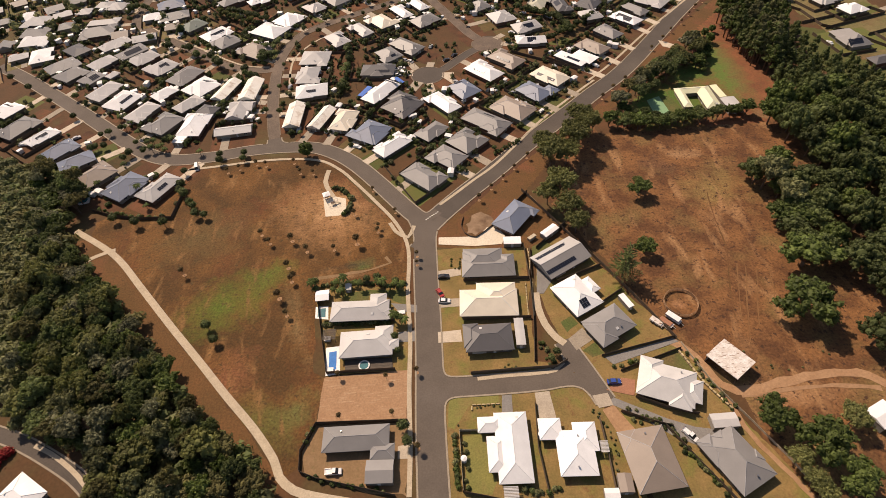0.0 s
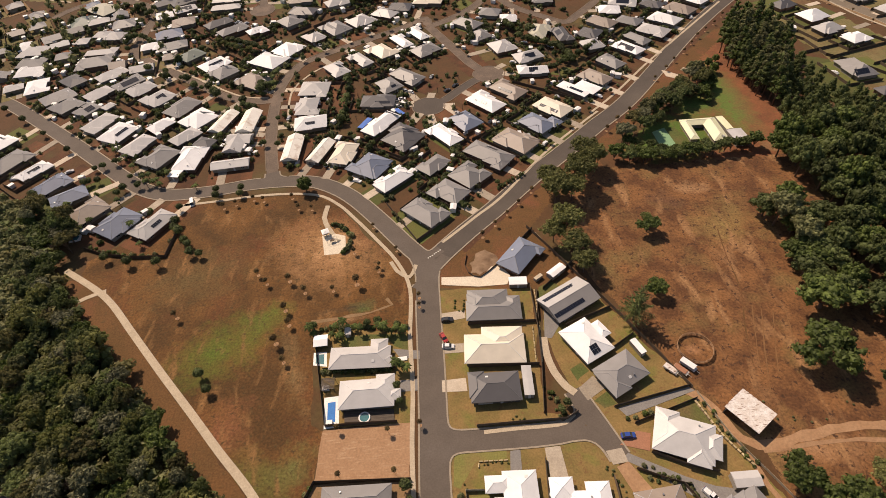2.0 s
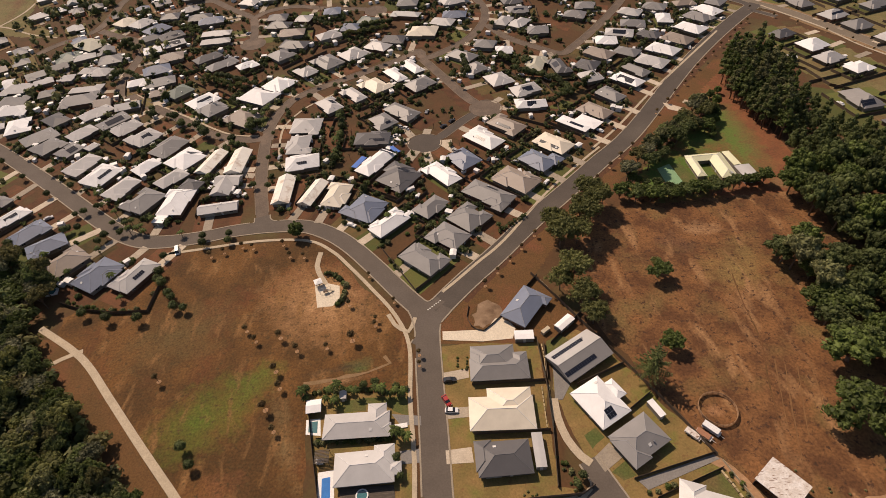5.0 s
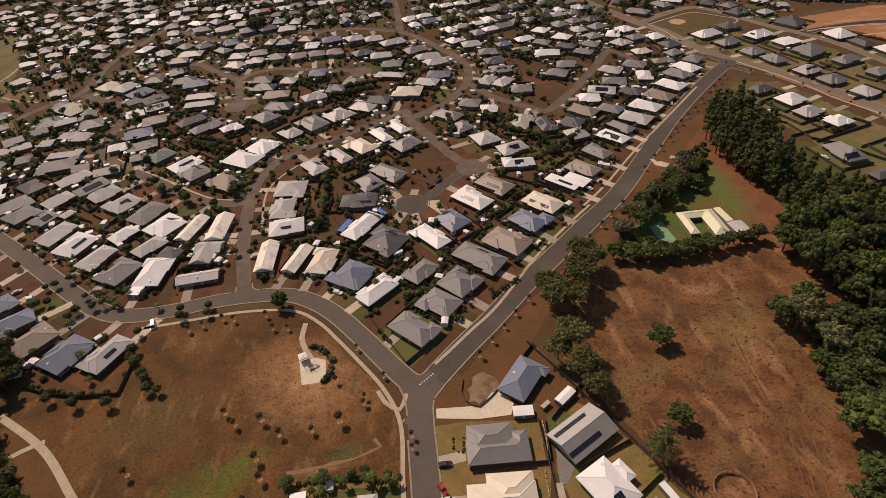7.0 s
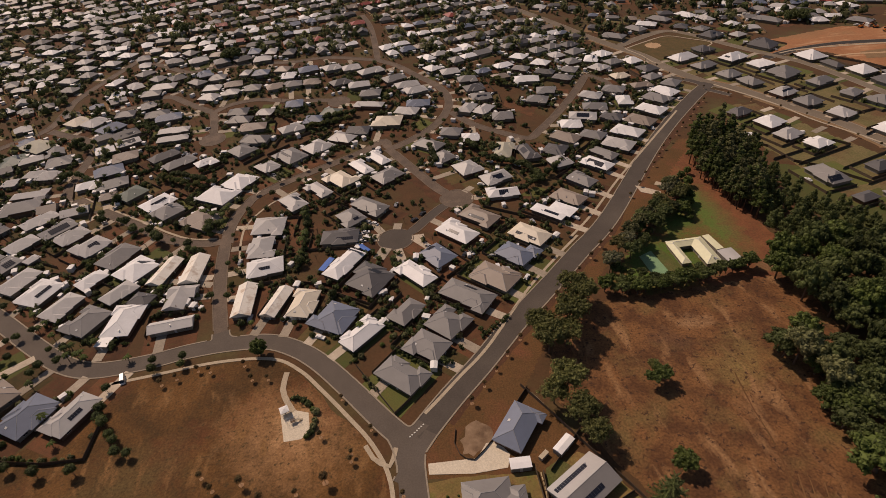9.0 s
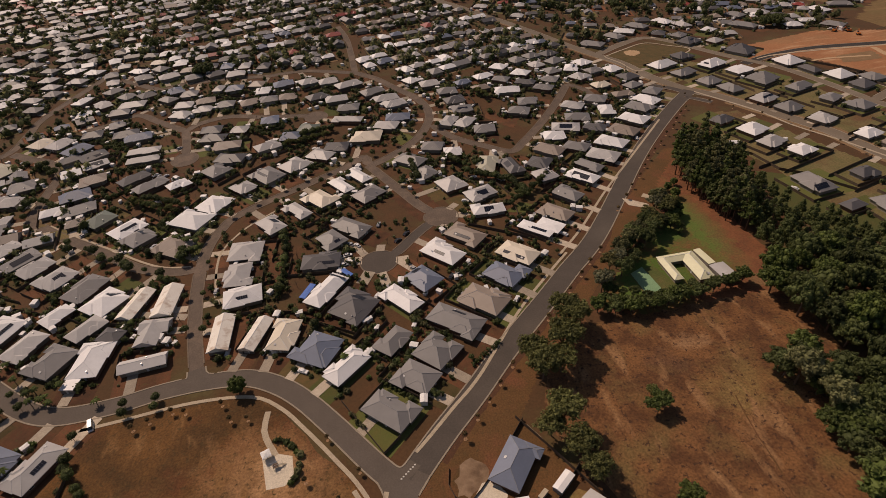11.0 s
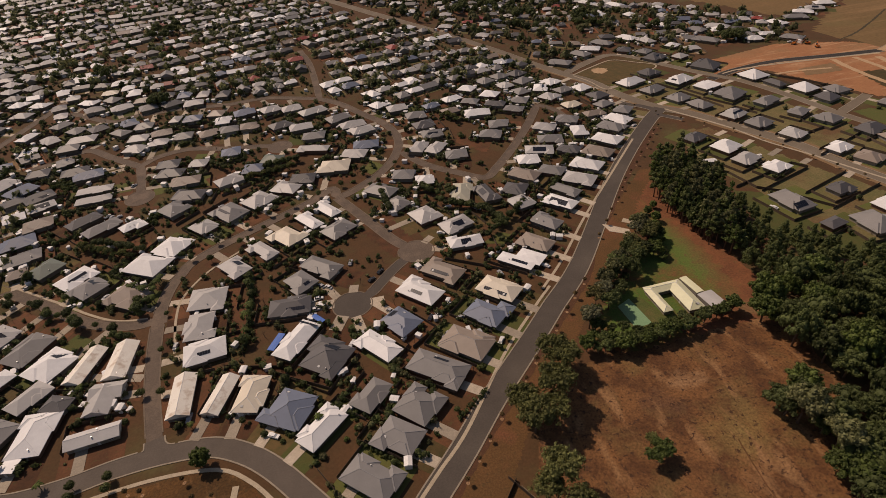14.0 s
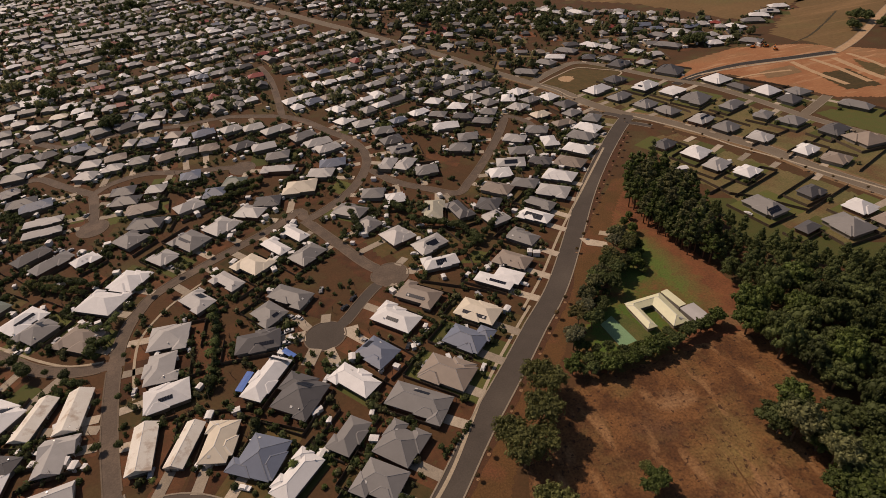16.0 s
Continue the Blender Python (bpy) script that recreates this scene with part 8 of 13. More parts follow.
house(144.8, 227.2, -20.7, [(0, 0, 19.2, 12.0, 0), (6.2, -3.3, 6.2, 8.6, 0)], "L", 0, 3, 1, ((0, 0, 3.1, 8, 2),))
yard(144.8, 227.2, -20.7, -16.8, -7.6, 15.6, 7.6, "d")
driveway(137.3, 232.9, 131.1, 235.2, 4.2)
fence([(139.4, 237.4), (162.1, 228.8), (156.7, 214.6)])
house(132.8, 217.4, -10.9, [(0, 0, 14.8, 12.0, 0)], "W", 0, 3, 0)
yard(132.8, 217.4, -10.9, -14.2, -7.6, 13.4, 7.6, "d")
driveway(126.6, 221.3, 119.6, 222.6, 4.2)
fence([(127.9, 226.1), (147.3, 222.3), (144.5, 207.4)])
house(123.2, 200.2, -47.6, [(0, 0, 18.8, 12.0, 0)], "T", 0, 3, 1, ((2, 0, 3.1, 6, 1),))
yard(123.2, 200.2, -47.6, -19.2, -7.6, 15.4, 7.6, "d")
driveway(119.2, 208.5, 113.0, 215.3, 4.2)
fence([(123.1, 211.6), (139.2, 194.0), (127.9, 183.7)])
house(111.4, 185.8, -39.1, [(0, 0, 13.8, 12.0, 0), (3.5, 3.3, 6.2, 8.6, 0)], "D", 0, 3, 0)
yard(111.4, 185.8, -39.1, -17.9, -7.6, 12.9, 7.6, "r")
fence([(111.7, 195.4), (126.2, 183.5), (116.7, 171.7)])
house(217.6, 251.9, -58.1, [(0, 0, 18.7, 13.0, 0)], "W", 0, 1, 3, ((2, 0, 3.4, 5, 1),))
yard(217.6, 251.9, -58.1, -15.4, -8.1, 15.9, 8.1, "d")
driveway(219.9, 242.9, 223.6, 236.9, 4.2)
fence([(215.2, 240.5), (202.7, 260.6), (216.4, 269.2)])
house(206.4, 242.2, -56.8, [(0, 0, 18.3, 13.0, 0)], "G", 0, 1, 0)
yard(206.4, 242.2, -56.8, -15.1, -8.1, 16.9, 8.1, "g")
driveway(208.7, 233.5, 213.1, 226.8, 4.2)
fence([(204.1, 231.0), (191.3, 250.5), (204.9, 259.4)])
house(194.2, 225.3, -52.8, [(0, 0, 19.3, 13.0, 0), (6.3, 3.4, 6.2, 9.4, 0)], "W", 0, 1, 4)
yard(194.2, 225.3, -52.8, -15.7, -8.1, 13.3, 8.1, "d")
driveway(197.4, 216.3, 199.5, 213.5, 4.2)
fence([(192.9, 213.5), (178.2, 232.9), (191.1, 242.7)])
house(179.9, 211.1, -50.9, [(0, 0, 19.2, 13.0, 0), (-6.2, -3.4, 6.2, 9.4, 0)], "T", 0, 1, 1)
yard(179.9, 211.1, -50.9, -15.6, -8.1, 13.6, 8.1, "r")
driveway(183.4, 202.3, 186.0, 199.1, 4.2)
fence([(179.1, 199.3), (163.8, 218.1), (176.4, 228.3)])
house(165.1, 197.9, -48.5, [(0, 0, 19.5, 13.0, 0), (-6.3, -3.4, 6.2, 9.4, 0)], "W", 0, 1, 1, ((2, 0, 3.4, 8, 1),))
yard(165.1, 197.9, -48.5, -15.7, -8.1, 15.8, 8.1, "d")
driveway(169.0, 189.2, 173.0, 184.6, 4.2)
fence([(164.8, 186.0), (148.6, 204.3), (160.7, 215.1)])
house(152.4, 182.9, -42.9, [(0, 0, 19.2, 13.0, 0), (6.2, -3.4, 6.2, 9.4, 0)], "L", 0, 1, 2)
yard(152.4, 182.9, -42.9, -15.6, -8.1, 15.0, 8.1, "r")
driveway(157.0, 174.6, 160.8, 171.1, 4.2)
fence([(153.2, 171.0), (135.4, 187.5), (146.4, 199.4)])
house(593.6, 452.9, -25.0, [(0, 0, 21.7, 12.0, 0), (-7.5, -3.3, 6.2, 8.6, 0)], "W", 0, 1, 0)
yard(593.6, 452.9, -25.0, -16.9, -7.6, 21.9, 7.6, "r")
fence([(599.4, 441.8), (575.1, 453.2), (581.6, 466.9)])
house(568.6, 440.1, -40.3, [(0, 0, 19.9, 12.0, 0), (-6.6, -3.3, 6.2, 8.6, 0)], "L", 0, 1, 1, ((0, 0, 3.1, 6, 2),))
yard(568.6, 440.1, -40.3, -16.0, -7.6, 21.0, 7.6, "g")
fence([(570.5, 428.6), (551.5, 444.7), (561.3, 456.3)])
house(546.8, 433.3, -39.8, [(0, 0, 20.9, 12.0, 0), (7.1, -3.3, 6.2, 8.6, 0)], "W", 0, 1, 0)
yard(546.8, 433.3, -39.8, -16.5, -7.6, 21.5, 7.6, "r")
fence([(549.2, 421.4), (529.2, 438.0), (539.0, 449.7)])
house(525.4, 420.2, -26.3, [(0, 0, 23.2, 12.0, 0), (8.2, -3.3, 6.2, 8.6, 0)], "G", 0, 1, 1)
yard(525.4, 420.2, -26.3, -17.6, -7.6, 22.6, 7.6, "g")
fence([(531.5, 408.7), (506.3, 421.3), (513.0, 434.9)])
house(492.9, 411.4, -81.3, [(0, 0, 21.1, 12.0, 0), (7.2, 3.3, 6.2, 8.6, 0)], "W", 0, 1, 2)
yard(492.9, 411.4, -81.3, -16.6, -7.6, 21.6, 7.6, "d")
fence([(486.8, 400.7), (482.9, 426.6), (497.9, 428.9)])
house(482.0, 419.7, -38.0, [(0, 0, 11.0, 12.0, 0), (2.1, 3.3, 6.2, 8.6, 0)], "L", 0, 0, 4, ((1, 0, 2.9, 4, 1),))
yard(482.0, 419.7, -38.0, -7.1, -17.0, 7.1, 12.0, "g")
fence([(473.4, 420.1), (483.8, 433.5), (495.1, 424.8)])
house(466.9, 361.1, -61.0, [(0, 0, 19.8, 12.0, 0)], "G", 0, 1, 3)
yard(466.9, 361.1, -61.0, -15.9, -7.6, 20.9, 7.6, "d")
fence([(464.6, 349.7), (452.5, 371.4), (465.8, 378.7)])
house(435.5, 375.2, -14.0, [(0, 0, 16.2, 12.0, 0)], "W", 0, 0, 2)
yard(435.5, 375.2, -14.0, -9.7, -17.0, 9.7, 12.0, "d")
fence([(424.8, 372.7), (428.9, 389.2), (447.7, 384.6)])
house(454.1, 400.1, -15.0, [(0, 0, 12.0, 12.0, 0), (2.6, 3.3, 6.2, 8.6, 0)], "L", 0, 0, 4)
yard(454.1, 400.1, -15.0, -7.6, -17.0, 7.6, 12.0, "r")
fence([(445.5, 397.2), (449.9, 413.6), (464.5, 409.7)])
house(435.7, 430.0, -54.8, [(0, 0, 23.6, 12.0, 0)], "L", 0, 0, 1)
yard(435.7, 430.0, -54.8, -13.4, -17.0, 13.4, 12.0, "d")
fence([(423.9, 438.0), (437.8, 447.8), (453.2, 425.9)])
house(463.0, 474.1, -38.8, [(0, 0, 14.5, 12.0, 0)], "L", 0, 0, 4)
yard(463.0, 474.1, -38.8, -8.9, -17.0, 8.9, 12.0, "r")
fence([(452.9, 475.7), (463.6, 488.9), (477.4, 477.8)])
house(468.8, 455.9, -39.0, [(0, 0, 13.5, 12.0, 0)], "T", 0, 0, 0)
yard(468.8, 455.9, -39.0, -8.4, -17.0, 8.4, 12.0, "r")
fence([(459.1, 457.2), (469.8, 470.4), (482.8, 459.9)])
house(475.1, 441.0, -38.2, [(0, 0, 12.6, 12.0, 0)], "L", 0, 0, 1)
yard(475.1, 441.0, -38.2, -7.9, -17.0, 7.9, 12.0, "d")
fence([(465.7, 442.0), (476.3, 455.3), (488.7, 445.5)])
house(450.7, 491.0, -69.0, [(0, 0, 11.1, 12.0, 0)], "L", 0, 0, 0)
yard(450.7, 491.0, -69.0, -7.2, -17.0, 7.2, 12.0, "r")
fence([(443.5, 495.9), (459.3, 502.0), (464.5, 488.6)])
house(410.8, 429.9, -65.4, [(0, 0, 19.2, 12.0, 0), (6.2, -3.3, 6.2, 8.6, 0)], "G", 0, 0, 1)
yard(410.8, 429.9, -65.4, -11.2, -17.0, 11.2, 12.0, "r")
fence([(401.6, 438.1), (417.0, 445.1), (426.4, 424.7)])
house(395.6, 394.1, -59.3, [(0, 0, 25.8, 12.0, 0), (-9.5, -3.3, 6.2, 8.6, 0)], "G", 0, 1, 4)
yard(395.6, 394.1, -59.3, -18.9, -7.6, 23.9, 7.6, "r")
fence([(395.2, 380.0), (379.4, 406.5), (392.5, 414.2)])
house(389.5, 465.4, -59.0, [(0, 0, 19.8, 12.0, 0), (6.5, -3.3, 6.2, 8.6, 0)], "W", 0, 0, 1, ((2, 0, 3.1, 6, 1),))
yard(389.5, 465.4, -59.0, -11.5, -17.0, 11.5, 12.0, "r")
fence([(379.3, 472.7), (393.9, 481.4), (405.7, 461.7)])
house(441.1, 548.0, -40.2, [(0, 0, 13.6, 12.0, 0), (-3.4, 3.3, 6.2, 8.6, 0)], "L", 0, 0, 1)
yard(441.1, 548.0, -40.2, -8.4, -17.0, 8.4, 12.0, "g")
fence([(431.4, 549.6), (442.4, 562.6), (455.3, 551.7)])
house(427.6, 555.5, -59.0, [(0, 0, 19.0, 12.0, 0), (6.1, -3.3, 6.2, 8.6, 0)], "T", 0, 0, 0, ((2, 0, 3.1, 5, 1),))
yard(427.6, 555.5, -59.0, -11.1, -17.0, 11.1, 12.0, "r")
fence([(417.6, 562.4), (432.2, 571.2), (443.6, 552.1)])
house(397.8, 576.5, -68.0, [(0, 0, 26.6, 12.0, 0)], "W", 0, 0, 0)
yard(397.8, 576.5, -68.0, -14.9, -17.0, 14.9, 12.0, "d")
fence([(387.6, 588.5), (403.3, 594.9), (414.5, 567.2)])
house(375.4, 605.9, -76.2, [(0, 0, 27.3, 12.0, 0), (10.2, -3.3, 6.2, 8.6, 0)], "W", 0, 1, 1)
yard(375.4, 605.9, -76.2, -19.6, -7.6, 24.6, 7.6, "r")
fence([(371.0, 591.8), (363.3, 623.1), (378.1, 626.7)])
house(382.6, 585.2, -61.6, [(0, 0, 16.8, 12.0, 0)], "L", 0, 0, 1)
yard(382.6, 585.2, -61.6, -10.0, -17.0, 10.0, 12.0, "r")
fence([(373.4, 591.6), (388.4, 599.7), (397.9, 582.1)])
house(359.2, 539.9, -39.0, [(0, 0, 10.2, 12.0, 0)], "W", 0, 0, 0)
yard(359.2, 539.9, -39.0, -6.7, -17.0, 6.7, 12.0, "r")
fence([(350.9, 540.2), (361.6, 553.4), (372.0, 545.0)])
house(387.4, 522.8, -75.7, [(0, 0, 13.7, 12.0, 0), (-3.5, 3.3, 6.2, 8.6, 0)], "W", 0, 0, 0)
yard(387.4, 522.8, -75.7, -8.5, -17.0, 8.5, 12.0, "d")
fence([(380.5, 529.7), (396.9, 533.9), (401.1, 517.5)])
house(414.9, 497.4, -83.1, [(0, 0, 19.1, 12.0, 0)], "L", 0, 0, 1)
yard(414.9, 497.4, -83.1, -11.2, -17.0, 11.2, 12.0, "r")
fence([(408.5, 507.9), (425.4, 509.9), (428.1, 487.8)])
house(280.9, 417.2, -34.9, [(0, 0, 19.4, 12.0, 0), (6.3, 3.3, 6.2, 8.6, 0)], "W", 0, 1, 4)
yard(280.9, 417.2, -34.9, -15.7, -7.6, 18.8, 7.6, "r")
fence([(283.7, 406.0), (263.7, 420.0), (272.4, 432.5)])
house(302.9, 433.9, -57.6, [(0, 0, 22.6, 12.0, 0)], "G", 0, 0, 0)
yard(302.9, 433.9, -57.6, -12.9, -17.0, 12.9, 12.0, "r")
fence([(291.8, 442.1), (306.2, 451.2), (320.0, 429.4)])
house(334.0, 438.7, -66.4, [(0, 0, 21.0, 12.0, 0), (-7.1, 3.3, 6.2, 8.6, 0)], "W", 0, 0, 0)
yard(334.0, 438.7, -66.4, -12.1, -17.0, 12.1, 12.0, "r")
fence([(324.6, 447.8), (340.2, 454.6), (349.8, 432.4)])
house(345.6, 420.0, -86.3, [(0, 0, 18.6, 12.0, 0), (-5.9, -3.3, 6.2, 8.6, 0)], "L", 0, 0, 0)
yard(345.6, 420.0, -86.3, -10.9, -17.0, 10.9, 12.0, "r")
fence([(339.9, 430.6), (356.9, 431.7), (358.3, 409.9)])
house(357.1, 393.2, -55.0, [(0, 0, 11.3, 12.0, 0), (-2.3, 3.3, 6.2, 8.6, 0)], "W", 0, 0, 0)
yard(357.1, 393.2, -55.0, -7.3, -17.0, 7.3, 12.0, "g")
fence([(348.9, 396.3), (362.8, 406.1), (371.2, 394.2)])
house(262.8, 403.8, -62.8, [(0, 0, 19.7, 12.0, 0), (6.4, 3.3, 6.2, 8.6, 0)], "G", 0, 1, 4)
yard(262.8, 403.8, -62.8, -15.8, -7.6, 15.2, 7.6, "d")
driveway(264.7, 394.3, 267.0, 389.8, 4.2)
fence([(260.1, 392.4), (248.8, 414.4), (262.3, 421.3)])
house(231.3, 382.2, -44.8, [(0, 0, 21.7, 12.0, 0), (7.5, 3.3, 6.2, 8.6, 0)], "G", 0, 0, 0)
yard(231.3, 382.2, -44.8, -12.5, -12.9, 12.5, 12.0, "d")
driveway(224.1, 381.8, 220.2, 377.8, 4.2)
fence([(218.9, 387.5), (230.9, 399.5), (248.6, 382.0)])
house(266.1, 316.6, 16.0, [(0, 0, 22.8, 13.3, 0)], "W", 0, 3, 0, ((1,1,3,4,1),), pitch=29)
yard(266.1, 316.6, 16.0, -20.4, -9.2, 19.0, 9.2, "g")
driveway(253.3, 316.4, 246.5, 314.5, 4.2)
fence([(252.1, 322.2), (281.8, 330.7), (286.9, 313.1)])
house(272.8, 294.4, 19.4, [(0, 0, 19.6, 11.5, 0)], "G", 0, 3, 2, pitch=29)
yard(272.8, 294.4, 19.4, -20.5, -8.2, 17.2, 8.2, "t")
driveway(261.8, 293.6, 253.2, 290.6, 4.2)
fence([(260.5, 298.7), (286.2, 307.8), (291.6, 292.4)])
house(293.3, 333.0, 16.5, [(0, 0, 14.2, 14.6, 0)], "D", 0, 1, 1)
yard(293.3, 333.0, 16.5, -13.1, -8.9, 18.1, 8.9, "g")
fence([(301.7, 326.1), (283.2, 320.7), (278.2, 337.8)])
house(305.4, 306.2, 22.9, [(0, 0, 21.9, 13.7, 0)], "W", 0, 1, 2, ((3,0,3,4,1),), pitch=29)
yard(305.4, 306.2, 22.9, -18.5, -9.4, 23.5, 9.4, "g")
driveway(317.7, 307.7, 332.5, 314.0, 4.2)
fence([(319.6, 302.0), (292.0, 290.4), (284.7, 307.7)])
house(317.1, 285.5, 16.9, [(0, 0, 19.7, 13.7, 0)], "W", 0, 1, 1, pitch=8)
yard(317.1, 285.5, 16.9, -17.2, -9.4, 18.7, 9.4, "t")
driveway(328.3, 285.4, 344.7, 290.3, 4.2)
fence([(329.7, 279.5), (303.4, 271.5), (297.9, 289.5)])
house(280.5, 271.0, 17.8, [(0, 0, 16.4, 13.0, 0)], "G", 0, 3, 1, ((2, 0, 3.8, 9, 1),), pitch=29)
yard(280.5, 271.0, 17.8, -17.6, -9.0, 15.3, 9.0, "g")
driveway(271.2, 271.4, 262.0, 268.5, 4.2)
fence([(269.8, 277.0), (292.3, 284.2), (297.8, 267.1)])
house(286.5, 252.9, 12.2, [(0, 0, 11.9, 16.9, 0)], "G", 0, 3, 2, pitch=29)
yard(286.5, 252.9, 12.2, -12.0, -11.2, 12.7, 11.2, "t")
driveway(279.6, 255.7, 272.2, 254.1, 4.2)
fence([(278.5, 262.6), (296.6, 266.5), (301.3, 244.6)])
house(320.8, 262.9, 22.5, [(0, 0, 19.6, 17.8, 0)], "G", 0, 1, 0, pitch=29)
yard(320.8, 262.9, 22.5, -17.2, -11.7, 22.2, 11.7, "g")
fence([(334.6, 255.9), (309.4, 245.5), (300.4, 267.1)])
house(333.5, 239.0, 15.2, [(0, 0, 19.2, 10.6, 0)], "G", 0, 1, 1, pitch=29)
yard(333.5, 239.0, 15.2, -16.9, -7.6, 21.9, 7.6, "g")
driveway(344.1, 239.2, 355.8, 242.3, 4.2)
fence([(345.1, 234.3), (319.2, 227.2), (315.2, 241.9)])
house(296.2, 227.8, 19.4, [(0, 0, 17.5, 12.3, 0)], "L", 0, 3, 3, ((0, 0, 3.6, 10, 1),), pitch=29)
yard(296.2, 227.8, 19.4, -11.0, -8.6, 16.0, 8.6, "t")
driveway(286.3, 227.6, 283.9, 226.7, 4.2)
fence([(284.9, 232.9), (308.4, 241.2), (314.1, 225.0)])
house(301.5, 208.9, 15.4, [(0, 0, 16.5, 12.8, 0)], "G", 0, 3, 2, pitch=29)
yard(301.5, 208.9, 15.4, -10.3, -8.8, 15.3, 8.8, "g")
driveway(292.2, 209.7, 289.7, 209.0, 4.2)
fence([(291.1, 215.3), (313.9, 221.6), (318.6, 204.5)])
house(346.9, 328.3, 28.1, [(0, 0, 20.0, 19.7, 0)], "D", 0, 3, 1, ((2, 0, 5.8, 8, 1),), pitch=29)
yard(346.9, 328.3, 28.1, -12.6, -12.8, 17.3, 12.8, "t")
fence([(331.7, 334.7), (356.1, 347.8), (368.2, 325.2)])
house(363.4, 289.4, 11.7, [(0, 0, 16.9, 18.7, 0)], "W", 0, 3, 2, pitch=29)
yard(363.4, 289.4, 11.7, -10.6, -12.2, 15.6, 12.2, "g")
driveway(353.6, 292.1, 351.1, 291.6, 4.2)
fence([(352.5, 299.6), (376.2, 304.5), (381.2, 280.6)])
house(321.8, 369.0, 26.7, [(0, 0, 19.3, 14.3, 0)], "D", 0, 3, 4, ((0, 0, 3.7, 5, 1),))
yard(321.8, 369.0, 26.7, -10.6, -8.8, 15.6, 8.8, "g")
fence([(310.1, 373.0), (331.8, 383.9), (339.6, 368.2)])
house(365.0, 266.9, 8.0, [(0, 0, 8.5, 17.0, 0)], "D", 0, 3, 1, pitch=29)
yard(365.0, 266.9, 8.0, -7.6, -11.3, 10.8, 11.3, "t")
driveway(360.3, 270.5, 357.7, 270.1, 4.2)
fence([(359.7, 277.5), (374.2, 279.5), (377.4, 257.2)])
house(375.8, 249.1, 9.5, [(0, 0, 16.0, 16.2, 0)], "W", 0, 3, 0, pitch=29)
yard(375.8, 249.1, 9.5, -14.7, -10.8, 15.1, 10.8, "g")
driveway(366.7, 251.7, 361.7, 250.9, 4.2)
fence([(366.0, 258.5), (388.9, 262.3), (392.5, 241.0)])
house(393.6, 236.6, 5.2, [(0, 0, 13.1, 14.7, 0)], "G", 0, 0, 1)
yard(393.6, 236.6, 5.2, -8.1, -16.8, 8.1, 13.3, "t")
driveway(391.4, 229.6, 392.4, 218.6, 4.2)
fence([(386.1, 229.5), (384.3, 249.2), (400.6, 250.6)])
house(376.0, 227.1, 13.1, [(0, 0, 13.1, 13.7, 0)], "D", 0, 3, 1, pitch=29)
yard(376.0, 227.1, 13.1, -12.6, -9.4, 13.5, 9.4, "g")
driveway(368.6, 228.9, 364.1, 227.9, 4.2)
fence([(367.6, 234.8), (387.0, 239.3), (391.3, 221.0)])
house(404.5, 196.4, 18.0, [(0, 0, 10.6, 21.1, 0)], "G", 0, 2, 2, pitch=29)
yard(404.5, 196.4, 18.0, -7.6, -18.0, 7.6, 19.8, "g")
driveway(403.5, 208.1, 401.2, 215.3, 4.2)
fence([(408.4, 209.2), (417.4, 181.6), (402.9, 176.9)])
house(338.3, 213.3, 23.2, [(0, 0, 15.1, 10.2, 0)], "G", 0, 1, 0)
yard(338.3, 213.3, 23.2, -13.5, -6.7, 18.5, 6.7, "t")
driveway(345.6, 214.0, 358.1, 219.3, 4.2)
fence([(346.9, 209.7), (328.5, 201.8), (323.2, 214.1)])
house(346.2, 196.0, 15.6, [(0, 0, 13.0, 14.2, 0)], "G", 0, 1, 1, pitch=29)
yard(346.2, 196.0, 15.6, -13.4, -9.6, 15.7, 9.6, "g")
driveway(353.7, 194.4, 361.0, 196.5, 4.2)
fence([(355.0, 188.4), (335.9, 183.1), (330.7, 201.7)])
house(308.4, 185.8, 20.7, [(0, 0, 14.7, 12.7, 0)], "L", 0, 3, 0, ((1,0,3,3,1),))
yard(308.4, 185.8, 20.7, -8.4, -7.9, 13.4, 7.9, "t")
driveway(301.0, 186.1, 298.6, 185.1, 4.2)
fence([(299.6, 191.0), (318.0, 198.0), (323.7, 183.1)])
house(356.9, 172.4, 9.7, [(0, 0, 18.8, 12.4, 0)], "D", 0, 1, 0, pitch=29)
yard(356.9, 172.4, 9.7, -16.7, -8.6, 11.7, 8.6, "g")
driveway(367.3, 171.1, 369.9, 171.5, 4.2)
fence([(367.9, 165.6), (341.9, 161.1), (338.9, 178.1)])
house(360.7, 152.6, -3.2, [(0, 0, 16.9, 17.1, 0)], "T", 0, 1, 1, pitch=29)
yard(360.7, 152.6, -3.2, -15.6, -11.3, 11.9, 11.3, "g")
driveway(369.4, 147.8, 375.0, 147.5, 4.2)
fence([(368.6, 140.8), (344.5, 142.2), (345.8, 164.7)])
house(317.4, 158.0, 15.7, [(0, 0, 15.8, 10.0, 0)], "W", 0, 3, 1, pitch=29)
yard(317.4, 158.0, 15.7, -10.0, -7.3, 15.0, 7.3, "t")
driveway(308.6, 158.1, 306.1, 157.4, 4.2)
fence([(307.7, 162.9), (329.8, 169.1), (333.8, 155.0)])
house(322.8, 141.4, 22.9, [(0, 0, 14.9, 12.8, 0)], "T", 0, 3, 1)
yard(322.8, 141.4, 22.9, -12.2, -8.0, 13.5, 8.0, "g")
driveway(315.3, 141.3, 311.5, 139.7, 4.2)
fence([(313.7, 146.2), (332.1, 154.0), (338.3, 139.3)])
